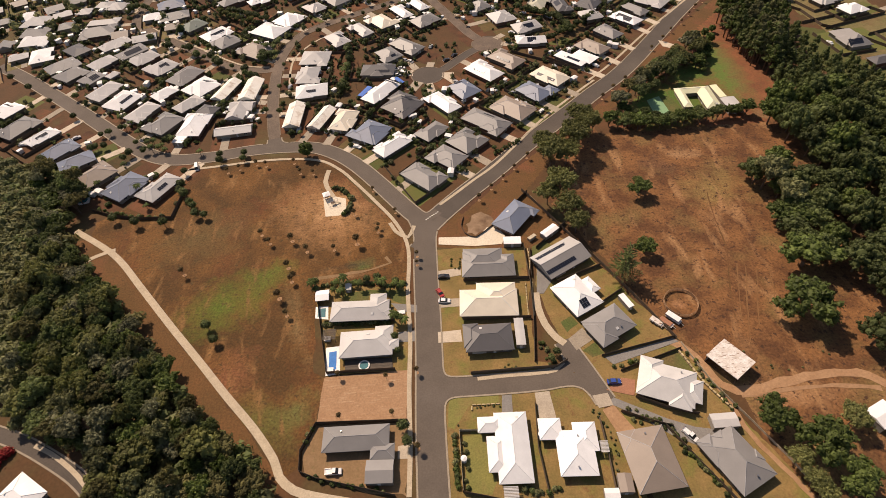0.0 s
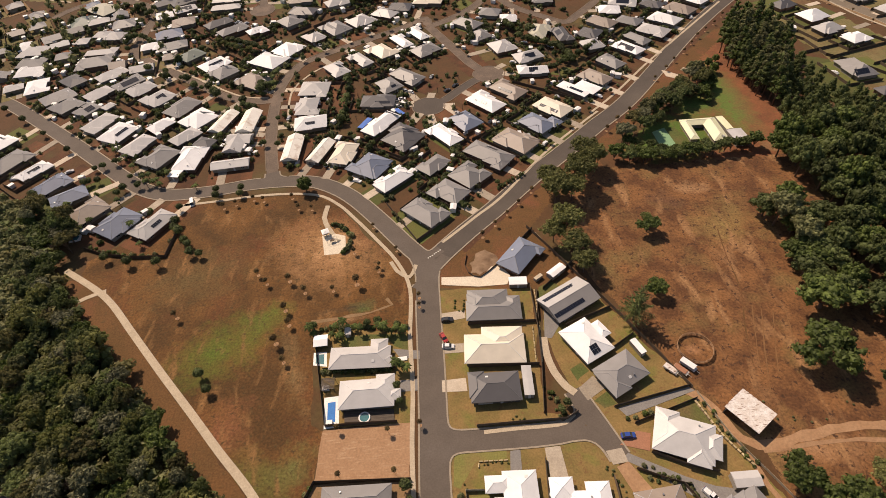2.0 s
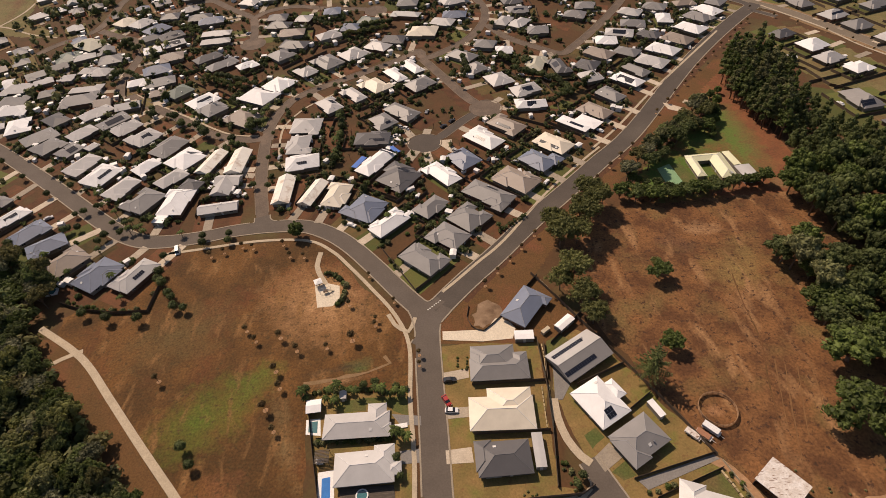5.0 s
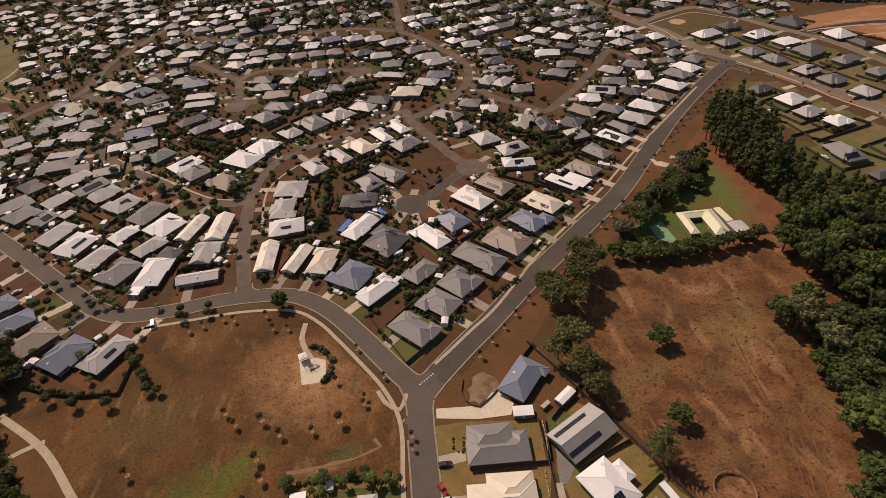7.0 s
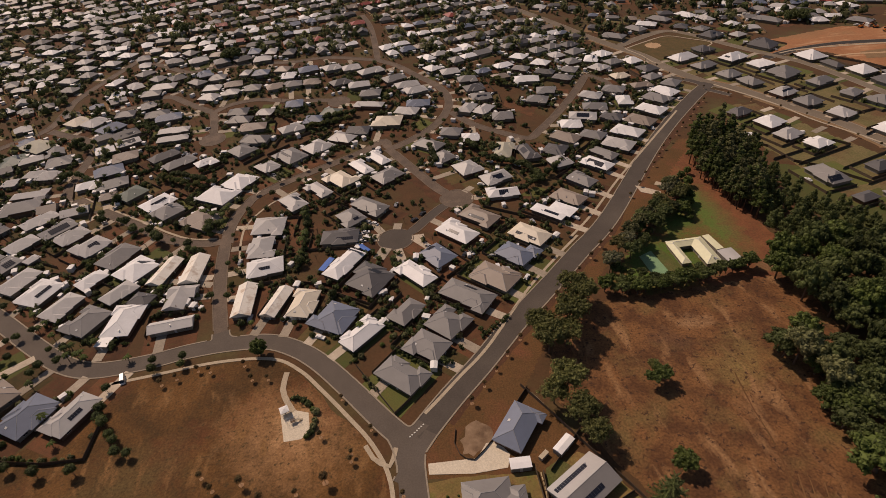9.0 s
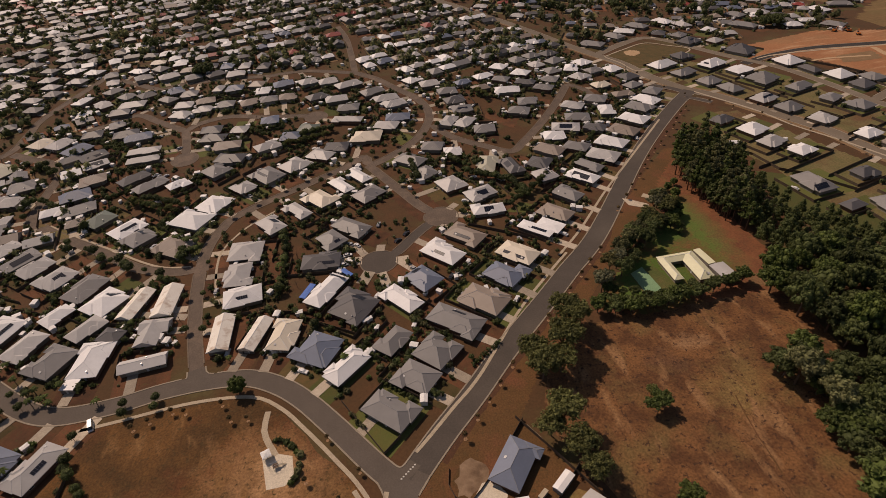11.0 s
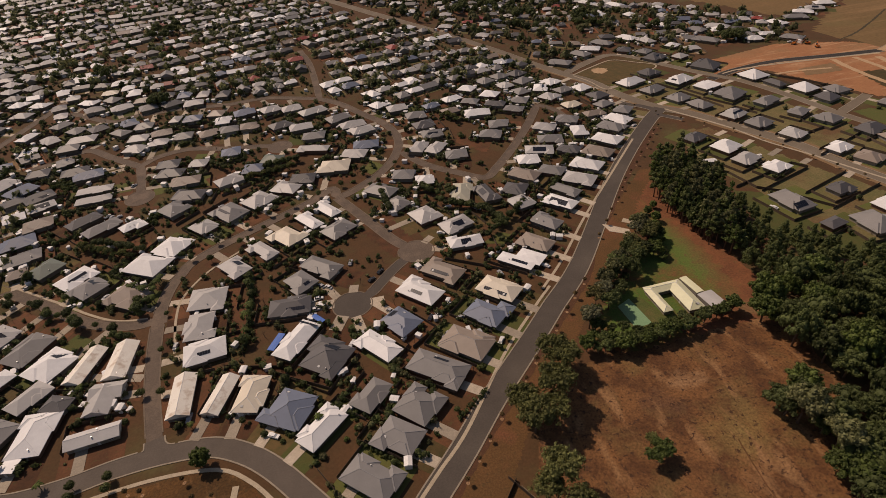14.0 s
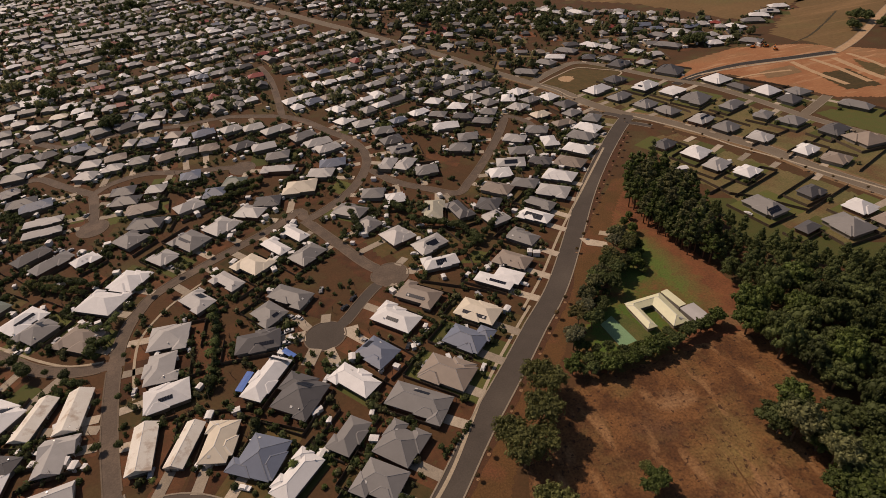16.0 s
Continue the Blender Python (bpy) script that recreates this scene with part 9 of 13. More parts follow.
house(278.4, 118.4, 9.8, [(0, 0, 13.9, 9.6, 0)], "D", 0, 1, 1, pitch=29)
yard(278.4, 118.4, 9.8, -13.9, -7.1, 18.9, 7.1, "t")
fence([(286.4, 112.6), (265.9, 109.1), (263.5, 123.0)])
house(286.3, 95.7, 8.5, [(0, 0, 13.8, 12.2, 0)], "W", 0, 1, 3, pitch=29)
yard(286.3, 95.7, 8.5, -13.8, -8.5, 18.8, 8.5, "g")
driveway(293.9, 93.8, 311.3, 96.4, 4.2)
fence([(294.3, 88.3), (273.9, 85.2), (271.4, 102.1)])
house(245.4, 117.2, 7.7, [(0, 0, 13.5, 20.3, 0)], "G", 0, 1, 1, ((0,-3,3,8,2),), pitch=29)
yard(245.4, 117.2, 7.7, -13.7, -13.1, 18.7, 13.1, "g")
fence([(253.8, 105.1), (233.6, 102.3), (230.1, 128.4)])
house(266.8, 85.9, 1.5, [(0, 0, 15.8, 18.4, 0)], "G", 0, 1, 4, pitch=29)
yard(266.8, 85.9, 1.5, -14.9, -12.1, 19.9, 12.1, "t")
fence([(275.1, 74.1), (252.2, 73.5), (251.5, 97.6)])
house(247.7, 92.2, 11.5, [(0, 0, 12.4, 7.6, 0)], "D", 0, 1, 3)
yard(247.7, 92.2, 11.5, -12.2, -5.4, 17.2, 5.4, "g")
fence([(253.9, 88.0), (236.8, 84.5), (234.7, 95.0)])
house(287.9, 81.8, 6.0, [(0, 0, 15.0, 8.5, 0)], "T", 0, 1, 1)
yard(287.9, 81.8, 6.0, -13.5, -5.9, 18.5, 5.9, "t")
fence([(295.0, 76.7), (275.1, 74.6), (273.8, 86.2)])
house(247.8, 204.9, 21.0, [(0, 0, 15.4, 9.9, 0)], "D", 0, 2, 3, pitch=29)
yard(247.8, 204.9, 21.0, -10.3, -11.6, 10.3, 16.6, "g")
fence([(255.9, 213.0), (261.7, 197.8), (242.3, 190.4)])
house(257.6, 186.1, 18.0, [(0, 0, 16.7, 13.5, 0)], "W", 0, 1, 3, pitch=29)
yard(257.6, 186.1, 18.0, -15.5, -9.3, 20.5, 9.3, "g")
fence([(268.5, 179.9), (245.7, 172.5), (240.0, 190.1)])
house(257.1, 167.1, 17.6, [(0, 0, 16.5, 11.0, 0)], "L", 0, 1, 2, pitch=29)
yard(257.1, 167.1, 17.6, -15.4, -7.8, 20.4, 7.8, "t")
fence([(267.5, 162.2), (244.8, 155.0), (240.0, 170.0)])
house(266.0, 151.8, 19.3, [(0, 0, 15.0, 10.8, 0)], "W", 0, 1, 4)
yard(266.0, 151.8, 19.3, -13.5, -7.0, 18.5, 7.0, "g")
fence([(274.4, 147.4), (255.6, 140.8), (251.0, 154.0)])
house(-166.4, 449.0, -179.0, [(0, 0, 14.0, 10.0, 0)], "C", 0, 1, 2)
yard(-166.4, 449.0, -179.0, -13.0, -6.6, 18.0, 6.6, "d")
fence([(-172.5, 455.4), (-153.5, 455.8), (-153.2, 442.6)])
house(-290.2, 185.5, 49.4, [(0, 0, 13.6, 11.3, 0), (3.6, -2.9, 6.0, 7.9, 0)], "L", 0, 0, 2)
yard(-290.2, 185.5, 49.4, -8.4, -16.7, 8.4, 11.7, "r")
driveway(-288.3, 179.9, -274.6, 168.1, 4.2)
fence([(-292.2, 176.1), (-304.6, 186.7), (-293.6, 199.5)])
house(-143.5, 363.1, -44.3, [(0, 0, 15.2, 9.7, 0), (4.4, 2.7, 6.0, 6.8, 0)], "G", 0, 0, 0)
yard(-143.5, 363.1, -44.3, -9.2, -15.8, 9.2, 10.8, "d")
driveway(-148.8, 362.4, -162.5, 348.4, 4.2)
fence([(-152.7, 366.8), (-142.5, 377.3), (-129.3, 364.5)])
house(93.4, 320.8, -164.2, [(0, 0, 13.1, 9.1, 0)], "B", 0, 1, 4)
yard(93.4, 320.8, -164.2, -12.6, -6.2, 17.6, 6.2, "g")
fence([(86.3, 325.3), (103.8, 330.2), (107.1, 318.3)])
house(-206.5, 355.4, -81.9, [(0, 0, 13.8, 10.6, 0), (3.7, 2.8, 6.0, 7.4, 0)], "W", 0, 1, 4)
yard(-206.5, 355.4, -81.9, -12.9, -6.9, 17.9, 6.9, "d")
driveway(-207.9, 348.8, -205.7, 333.9, 4.2)
fence([(-212.4, 348.6), (-215.1, 367.2), (-201.5, 369.2)])
house(229.8, 265.3, 42.6, [(0, 0, 14.5, 11.4, 0), (-4.1, 2.9, 6.0, 8.0, 0)], "G", 0, 0, 0)
yard(229.8, 265.3, 42.6, -8.9, -16.7, 8.9, 11.7, "t")
driveway(230.9, 259.4, 238.7, 250.9, 4.2)
fence([(226.4, 255.9), (215.3, 267.9), (228.4, 279.9)])
house(-180.8, 433.6, -26.9, [(0, 0, 16.3, 9.5, 0), (5.0, 2.6, 6.0, 6.7, 0)], "W", 0, 0, 2)
yard(-180.8, 433.6, -26.9, -9.8, -14.9, 9.8, 10.8, "r")
driveway(-185.9, 431.5, -190.6, 422.0, 4.2)
fence([(-191.2, 434.6), (-184.6, 447.6), (-167.2, 438.7)])
house(-195.0, 369.4, -54.2, [(0, 0, 17.0, 10.4, 0)], "L", 0, 1, 3)
yard(-195.0, 369.4, -54.2, -14.5, -6.8, 19.5, 6.8, "g")
fence([(-196.1, 359.3), (-208.9, 377.1), (-197.9, 385.1)])
house(197.4, 287.3, -169.6, [(0, 0, 14.2, 10.2, 0)], "C", 0, 1, 2)
yard(197.4, 287.3, -169.6, -13.1, -6.7, 11.9, 6.7, "r")
driveway(190.6, 288.3, 185.5, 287.4, 4.2)
fence([(190.2, 292.8), (209.1, 296.3), (211.5, 283.1)])
house(-139.4, 378.9, 107.5, [(0, 0, 15.3, 11.1, 0), (-4.4, -2.9, 6.0, 7.8, 0)], "B", 0, 1, 0, ((2, 0, 2.9, 7, 1),))
yard(-139.4, 378.9, 107.5, -13.6, -7.2, 14.5, 7.2, "g")
driveway(-139.2, 386.4, -141.2, 392.7, 4.2)
fence([(-134.6, 387.4), (-128.5, 368.1), (-142.1, 363.8)])
house(124.7, 317.8, -33.2, [(0, 0, 13.7, 9.9, 0), (3.7, -2.7, 6.0, 6.9, 0)], "G", 0, 1, 3)
yard(124.7, 317.8, -33.2, -12.9, -6.6, 17.9, 6.6, "d")
fence([(126.0, 309.1), (110.3, 319.4), (117.5, 330.3)])
house(-147.3, 115.1, -131.6, [(0, 0, 13.9, 9.0, 0)], "W", 0, 1, 3)
yard(-147.3, 115.1, -131.6, -13.0, -6.1, 18.0, 6.1, "d")
fence([(-155.8, 114.7), (-143.2, 128.9), (-134.1, 120.8)])
house(141.0, 198.5, 137.5, [(0, 0, 15.7, 11.1, 0), (-4.6, -2.9, 6.0, 7.7, 0)], "G", 0, 1, 3)
yard(141.0, 198.5, 137.5, -13.8, -7.1, 18.8, 7.1, "d")
fence([(140.8, 208.3), (156.1, 194.4), (146.4, 183.9)])
house(-111.7, 351.0, 10.3, [(0, 0, 15.2, 11.4, 0), (4.4, -2.9, 6.0, 8.0, 0)], "T", 0, 0, 2)
yard(-111.7, 351.0, 10.3, -9.2, -16.7, 9.2, 11.7, "d")
fence([(-120.0, 344.7), (-122.9, 360.8), (-104.8, 364.1)])
house(-199.0, 157.9, -129.5, [(0, 0, 16.1, 11.2, 0)], "L", 0, 1, 0)
yard(-199.0, 157.9, -129.5, -14.1, -7.2, 19.1, 7.2, "d")
fence([(-209.0, 157.0), (-195.6, 173.3), (-184.5, 164.2)])
house(-85.5, 414.3, -98.9, [(0, 0, 15.2, 9.3, 0), (4.4, 2.6, 6.0, 6.5, 0)], "L", 0, 1, 3)
yard(-85.5, 414.3, -98.9, -13.6, -6.2, 18.4, 6.2, "r")
driveway(-88.6, 407.7, -90.2, 397.2, 4.2)
fence([(-92.7, 408.7), (-89.5, 428.7), (-77.2, 426.8)])
house(-189.4, 317.4, 187.0, [(0, 0, 14.9, 11.1, 0), (-4.3, 2.9, 6.0, 7.8, 0)], "D", 0, 0, 1)
yard(-189.4, 317.4, 187.0, -9.1, -13.8, 9.1, 11.6, "d")
driveway(-186.7, 322.7, -187.7, 330.2, 4.2)
fence([(-181.0, 323.0), (-179.0, 307.0), (-197.0, 304.8)])
house(-116.4, 423.8, -1.0, [(0, 0, 13.5, 10.9, 0)], "D", 0, 0, 3)
yard(-116.4, 423.8, -1.0, -8.4, -16.5, 8.4, 11.5, "d")
driveway(-119.5, 418.9, -119.8, 399.3, 4.2)
fence([(-124.9, 419.4), (-124.6, 435.4), (-107.9, 435.1)])
house(152.5, 294.0, -33.2, [(0, 0, 15.4, 10.0, 0)], "G", 0, 1, 3)
yard(152.5, 294.0, -33.2, -13.7, -6.6, 12.6, 6.6, "d")
driveway(157.3, 288.3, 161.1, 285.7, 4.2)
fence([(154.5, 284.8), (137.5, 296.0), (144.7, 307.0)])
house(-130.2, 101.8, -128.6, [(0, 0, 15.7, 9.6, 0), (-4.7, 2.6, 6.0, 6.7, 0)], "L", 0, 1, 0)
yard(-130.2, 101.8, -128.6, -13.9, -6.4, 18.9, 6.4, "r")
fence([(-139.5, 100.5), (-126.6, 116.7), (-116.5, 108.7)])
house(205.8, 266.9, -175.5, [(0, 0, 16.0, 9.1, 0), (-4.8, 2.6, 6.0, 6.3, 0)], "T", 0, 1, 1)
yard(205.8, 266.9, -175.5, -14.0, -6.1, 18.6, 6.1, "r")
driveway(198.3, 268.3, 188.2, 267.5, 4.2)
fence([(198.3, 272.5), (219.3, 274.2), (220.3, 262.0)])
house(-214.0, 381.9, 246.9, [(0, 0, 16.7, 9.2, 0), (5.1, -2.6, 6.0, 6.5, 0)], "W", 0, 0, 1)
yard(-214.0, 381.9, 246.9, -9.9, -14.2, 9.9, 10.6, "r")
driveway(-216.3, 386.8, -224.6, 390.4, 4.2)
fence([(-213.4, 392.5), (-200.3, 386.9), (-208.1, 368.6)])
house(105.2, 306.5, -166.2, [(0, 0, 13.2, 10.0, 0), (3.4, -2.7, 6.0, 7.0, 0)], "T", 0, 1, 0)
yard(105.2, 306.5, -166.2, -12.6, -6.6, 17.6, 6.6, "r")
fence([(98.2, 311.6), (115.9, 315.9), (119.0, 303.1)])
house(-67.8, 407.9, -98.9, [(0, 0, 15.6, 9.9, 0), (4.6, -2.7, 6.0, 7.0, 0)], "D", 0, 1, 2)
yard(-67.8, 407.9, -98.9, -13.8, -6.6, 14.8, 6.6, "d")
driveway(-71.1, 401.1, -72.1, 394.6, 4.2)
fence([(-75.4, 402.2), (-72.2, 422.5), (-59.2, 420.5)])
house(162.1, 257.8, 143.6, [(0, 0, 16.1, 11.1, 0)], "L", 0, 1, 1)
yard(162.1, 257.8, 143.6, -14.1, -7.1, 11.5, 7.1, "r")
driveway(157.5, 264.2, 155.0, 266.0, 4.2)
fence([(160.6, 267.7), (177.7, 255.2), (169.2, 243.7)])
house(141.9, 307.1, -33.2, [(0, 0, 15.9, 9.2, 0)], "D", 0, 1, 1)
yard(141.9, 307.1, -33.2, -13.9, -6.2, 18.9, 6.2, "r")
fence([(144.3, 298.1), (126.9, 309.5), (133.6, 319.9)])
house(182.1, 244.0, 73.8, [(0, 0, 16.7, 10.0, 0), (-5.2, -2.7, 6.0, 7.0, 0)], "W", 0, 1, 2)
yard(182.1, 244.0, 73.8, -14.4, -6.6, 11.6, 6.6, "g")
driveway(186.4, 250.8, 187.4, 254.3, 4.2)
fence([(190.5, 249.2), (184.4, 228.4), (171.8, 232.1)])
house(-144.9, 440.8, -83.9, [(0, 0, 16.2, 10.8, 0), (4.9, -2.8, 6.0, 7.6, 0)], "W", 0, 1, 3)
yard(-144.9, 440.8, -83.9, -14.1, -7.0, 19.1, 7.0, "r")
fence([(-151.2, 433.0), (-153.4, 454.1), (-139.5, 455.6)])
house(-209.3, 466.0, -70.1, [(0, 0, 15.5, 10.0, 0), (-4.5, 2.7, 6.0, 7.0, 0)], "W", 0, 1, 0)
yard(-209.3, 466.0, -70.1, -13.7, -6.6, 16.4, 6.6, "r")
driveway(-209.0, 458.6, -205.9, 450.0, 4.2)
fence([(-213.2, 457.5), (-220.2, 476.7), (-207.8, 481.2)])
house(221.0, 280.1, 20.9, [(0, 0, 13.8, 10.1, 0), (3.7, 2.7, 6.0, 7.0, 0)], "G", 0, 1, 0)
yard(221.0, 280.1, 20.9, -12.9, -6.6, 17.9, 6.6, "r")
driveway(227.7, 280.2, 244.1, 286.5, 4.2)
fence([(228.9, 276.0), (211.4, 269.3), (206.6, 281.6)])
house(-161.2, 432.9, -39.1, [(0, 0, 13.6, 11.5, 0), (3.6, -2.9, 6.0, 8.0, 0)], "G", 0, 0, 2)
yard(-161.2, 432.9, -39.1, -8.4, -16.7, 8.4, 11.7, "r")
driveway(-166.7, 430.8, -179.4, 415.2, 4.2)
fence([(-170.7, 434.5), (-160.3, 447.3), (-147.3, 436.7)])
house(53.6, 337.4, -59.0, [(0, 0, 13.3, 10.9, 0)], "W", 0, 0, 2, ((2, 0, 2.8, 5, 1),))
yard(53.6, 337.4, -59.0, -8.3, -12.5, 8.3, 11.4, "r")
driveway(47.9, 337.4, 42.3, 334.0, 4.2)
fence([(45.5, 342.2), (59.1, 350.3), (67.6, 336.2)])
house(-192.5, 394.4, 50.9, [(0, 0, 14.8, 10.8, 0), (4.2, 2.8, 6.0, 7.6, 0)], "G", 0, 1, 0)
yard(-192.5, 394.4, 50.9, -13.4, -7.0, 18.4, 7.0, "r")
driveway(-186.4, 398.2, -179.4, 406.8, 4.2)
fence([(-183.1, 394.9), (-195.5, 379.6), (-206.4, 388.4)])
house(-133.9, 420.6, -1.0, [(0, 0, 16.9, 10.8, 0)], "T", 0, 0, 1)
yard(-133.9, 420.6, -1.0, -10.1, -16.4, 10.1, 11.4, "r")
driveway(-137.7, 415.8, -138.0, 399.2, 4.2)
fence([(-144.1, 416.3), (-143.8, 432.2), (-123.7, 431.8)])
house(3.7, 58.7, 45.6, [(0, 0, 15.4, 9.3, 0), (-4.5, 2.6, 6.0, 6.5, 0)], "G", 0, 0, 2)
yard(3.7, 58.7, 45.6, -9.3, -15.7, 9.3, 10.7, "r")
fence([(-0.2, 49.5), (-10.4, 59.5), (2.6, 72.8)])
house(109.2, 170.3, 103.0, [(0, 0, 13.6, 10.9, 0)], "L", 0, 1, 0, ((0, 0, 2.8, 6, 1),))
yard(109.2, 170.3, 103.0, -12.8, -7.1, 17.8, 7.1, "r")
fence([(114.8, 177.5), (119.0, 159.4), (105.2, 156.2)])
house(112.1, 327.2, -163.2, [(0, 0, 16.0, 10.0, 0)], "W", 0, 1, 2)
yard(112.1, 327.2, -163.2, -14.0, -6.6, 19.0, 6.6, "r")
fence([(103.5, 331.5), (123.6, 337.6), (127.4, 324.9)])
house(-101.4, 418.6, -91.0, [(0, 0, 14.2, 11.2, 0), (-3.9, 2.9, 6.0, 7.9, 0)], "B", 0, 1, 4, ((0, 0, 2.9, 5, 1),))
yard(-101.4, 418.6, -91.0, -13.1, -7.2, 18.1, 7.2, "r")
driveway(-104.0, 412.1, -104.2, 399.0, 4.2)
fence([(-108.8, 412.6), (-108.4, 431.8), (-94.0, 431.6)])
house(162.7, 307.5, -33.2, [(0, 0, 13.2, 11.0, 0), (3.4, -2.9, 6.0, 7.7, 0)], "G", 0, 1, 1)
yard(162.7, 307.5, -33.2, -12.6, -7.1, 11.5, 7.1, "g")
driveway(166.4, 302.1, 170.2, 299.6, 4.2)
fence([(163.5, 298.4), (148.2, 308.4), (156.0, 320.3)])
house(-223.0, 176.5, -39.5, [(0, 0, 16.2, 10.7, 0), (-4.9, 2.8, 6.0, 7.5, 0)], "D", 0, 0, 1)
yard(-223.0, 176.5, -39.5, -9.7, -16.3, 9.7, 11.3, "r")
fence([(-233.3, 179.3), (-223.3, 191.4), (-208.3, 179.0)])
house(-66.5, 355.2, 86.6, [(0, 0, 14.3, 11.1, 0)], "W", 0, 1, 1, ((2, 0, 2.9, 7, 1),))
yard(-66.5, 355.2, 86.6, -13.1, -7.1, 18.1, 7.1, "g")
fence([(-59.0, 360.9), (-60.2, 341.6), (-74.4, 342.5)])
house(163.3, 220.7, -42.4, [(0, 0, 15.0, 9.6, 0)], "D", 0, 1, 1)
yard(163.3, 220.7, -42.4, -13.5, -6.4, 18.5, 6.4, "r")
fence([(163.8, 211.6), (149.0, 225.1), (157.6, 234.5)])
house(309.7, 401.8, -132.0, [(0, 0, 13.9, 11.7, 0), (3.8, 3.0, 6.0, 8.2, 0)], "D", 0, 1, 3)
yard(309.7, 401.8, -132.0, -13.0, -7.4, 12.7, 7.4, "d")
driveway(303.6, 398.8, 300.1, 395.1, 4.2)
fence([(300.2, 402.4), (312.9, 416.5), (323.9, 406.5)])
house(343.2, 359.9, -158.9, [(0, 0, 13.5, 10.7, 0), (-3.5, -2.8, 6.0, 7.5, 0)], "L", 0, 1, 3)
yard(343.2, 359.9, -158.9, -12.7, -7.0, 17.7, 7.0, "d")
driveway(336.6, 359.9, 323.5, 354.8, 4.2)
fence([(335.3, 364.3), (352.6, 370.9), (357.6, 357.9)])
house(323.3, 389.3, -153.3, [(0, 0, 13.9, 12.1, 0), (3.7, 3.0, 6.0, 8.4, 0)], "G", 0, 1, 4, ((0, 0, 3.1, 5, 2),))
yard(323.3, 389.3, -153.3, -12.9, -7.6, 13.5, 7.6, "d")
driveway(316.5, 388.8, 310.1, 385.6, 4.2)
fence([(314.6, 393.5), (331.4, 402.0), (338.3, 388.3)])
house(187.2, 307.8, -148.9, [(0, 0, 13.8, 12.4, 0), (3.7, 3.1, 6.0, 8.6, 0)], "L", 0, 1, 3)
yard(187.2, 307.8, -148.9, -12.9, -7.8, 12.9, 7.8, "d")
driveway(180.4, 306.9, 174.3, 303.2, 4.2)
fence([(178.1, 311.4), (194.2, 321.2), (202.3, 307.9)])
house(148.7, 353.3, -64.4, [(0, 0, 13.7, 12.1, 0)], "G", 0, 1, 1)
yard(148.7, 353.3, -64.4, -12.9, -7.6, 17.9, 7.6, "d")
fence([(144.3, 344.7), (136.2, 361.6), (150.0, 368.2)])
house(129.3, 341.7, -42.9, [(0, 0, 13.4, 11.4, 0), (-3.5, 2.9, 6.0, 7.9, 0)], "W", 0, 1, 0)
yard(129.3, 341.7, -42.9, -12.7, -7.3, 17.7, 7.3, "d")
fence([(128.5, 332.5), (115.0, 345.1), (125.0, 355.7)])
house(164.2, 360.0, 26.8, [(0, 0, 14.5, 11.6, 0)], "G", 0, 1, 1)
yard(164.2, 360.0, 26.8, -13.2, -7.4, 18.2, 7.4, "g")
fence([(173.1, 356.2), (155.7, 347.4), (149.0, 360.6)])
house(201.7, 336.6, 28.3, [(0, 0, 15.1, 12.4, 0)], "W", 0, 1, 0)
yard(201.7, 336.6, 28.3, -13.5, -7.8, 18.5, 7.8, "d")
driveway(209.1, 337.5, 225.0, 346.1, 4.2)
fence([(211.1, 332.8), (193.5, 323.3), (186.1, 337.1)])
house(180.5, 344.9, 26.8, [(0, 0, 15.9, 12.4, 0), (4.7, 3.1, 6.0, 8.7, 0)], "G", 0, 1, 4)
yard(180.5, 344.9, 26.8, -13.9, -7.8, 18.9, 7.8, "g")
fence([(190.2, 341.1), (171.6, 331.7), (164.6, 345.6)])
house(204.1, 317.7, 12.3, [(0, 0, 14.2, 10.6, 0), (-3.9, -2.8, 6.0, 7.4, 0)], "G", 0, 1, 1, ((2, 0, 2.8, 7, 1),))
yard(204.1, 317.7, 12.3, -13.1, -6.9, 18.1, 6.9, "r")
fence([(211.5, 312.3), (192.7, 308.2), (189.8, 321.7)])
house(144.2, 325.9, -40.8, [(0, 0, 14.3, 12.0, 0), (-4.0, 3.0, 6.0, 8.4, 0)], "W", 0, 1, 3)
yard(144.2, 325.9, -40.8, -13.2, -7.6, 18.2, 7.6, "r")
fence([(143.9, 316.1), (129.3, 328.8), (139.2, 340.3)])
house(170.2, 324.2, -80.7, [(0, 0, 13.1, 10.6, 0), (3.4, 2.8, 6.0, 7.4, 0)], "G", 0, 1, 3)
yard(170.2, 324.2, -80.7, -12.6, -6.9, 17.6, 6.9, "r")
driveway(168.9, 317.9, 171.5, 302.1, 4.2)
fence([(164.3, 317.6), (161.4, 335.5), (175.0, 337.7)])
house(225.8, 298.0, 12.3, [(0, 0, 15.4, 12.4, 0), (-4.5, -3.1, 6.0, 8.6, 0)], "D", 0, 1, 0)
yard(225.8, 298.0, 12.3, -13.7, -7.8, 15.0, 7.8, "r")
driveway(233.3, 296.8, 239.8, 298.2, 4.2)
fence([(234.0, 291.8), (214.1, 287.5), (210.8, 302.7)])
house(221.0, 317.1, 12.3, [(0, 0, 13.8, 12.1, 0), (-3.7, -3.0, 6.0, 8.5, 0)], "W", 0, 1, 4)
yard(221.0, 317.1, 12.3, -12.9, -7.7, 15.6, 7.7, "r")
driveway(227.7, 315.8, 235.6, 317.6, 4.2)
fence([(228.4, 310.9), (210.0, 306.9), (206.7, 321.8)])
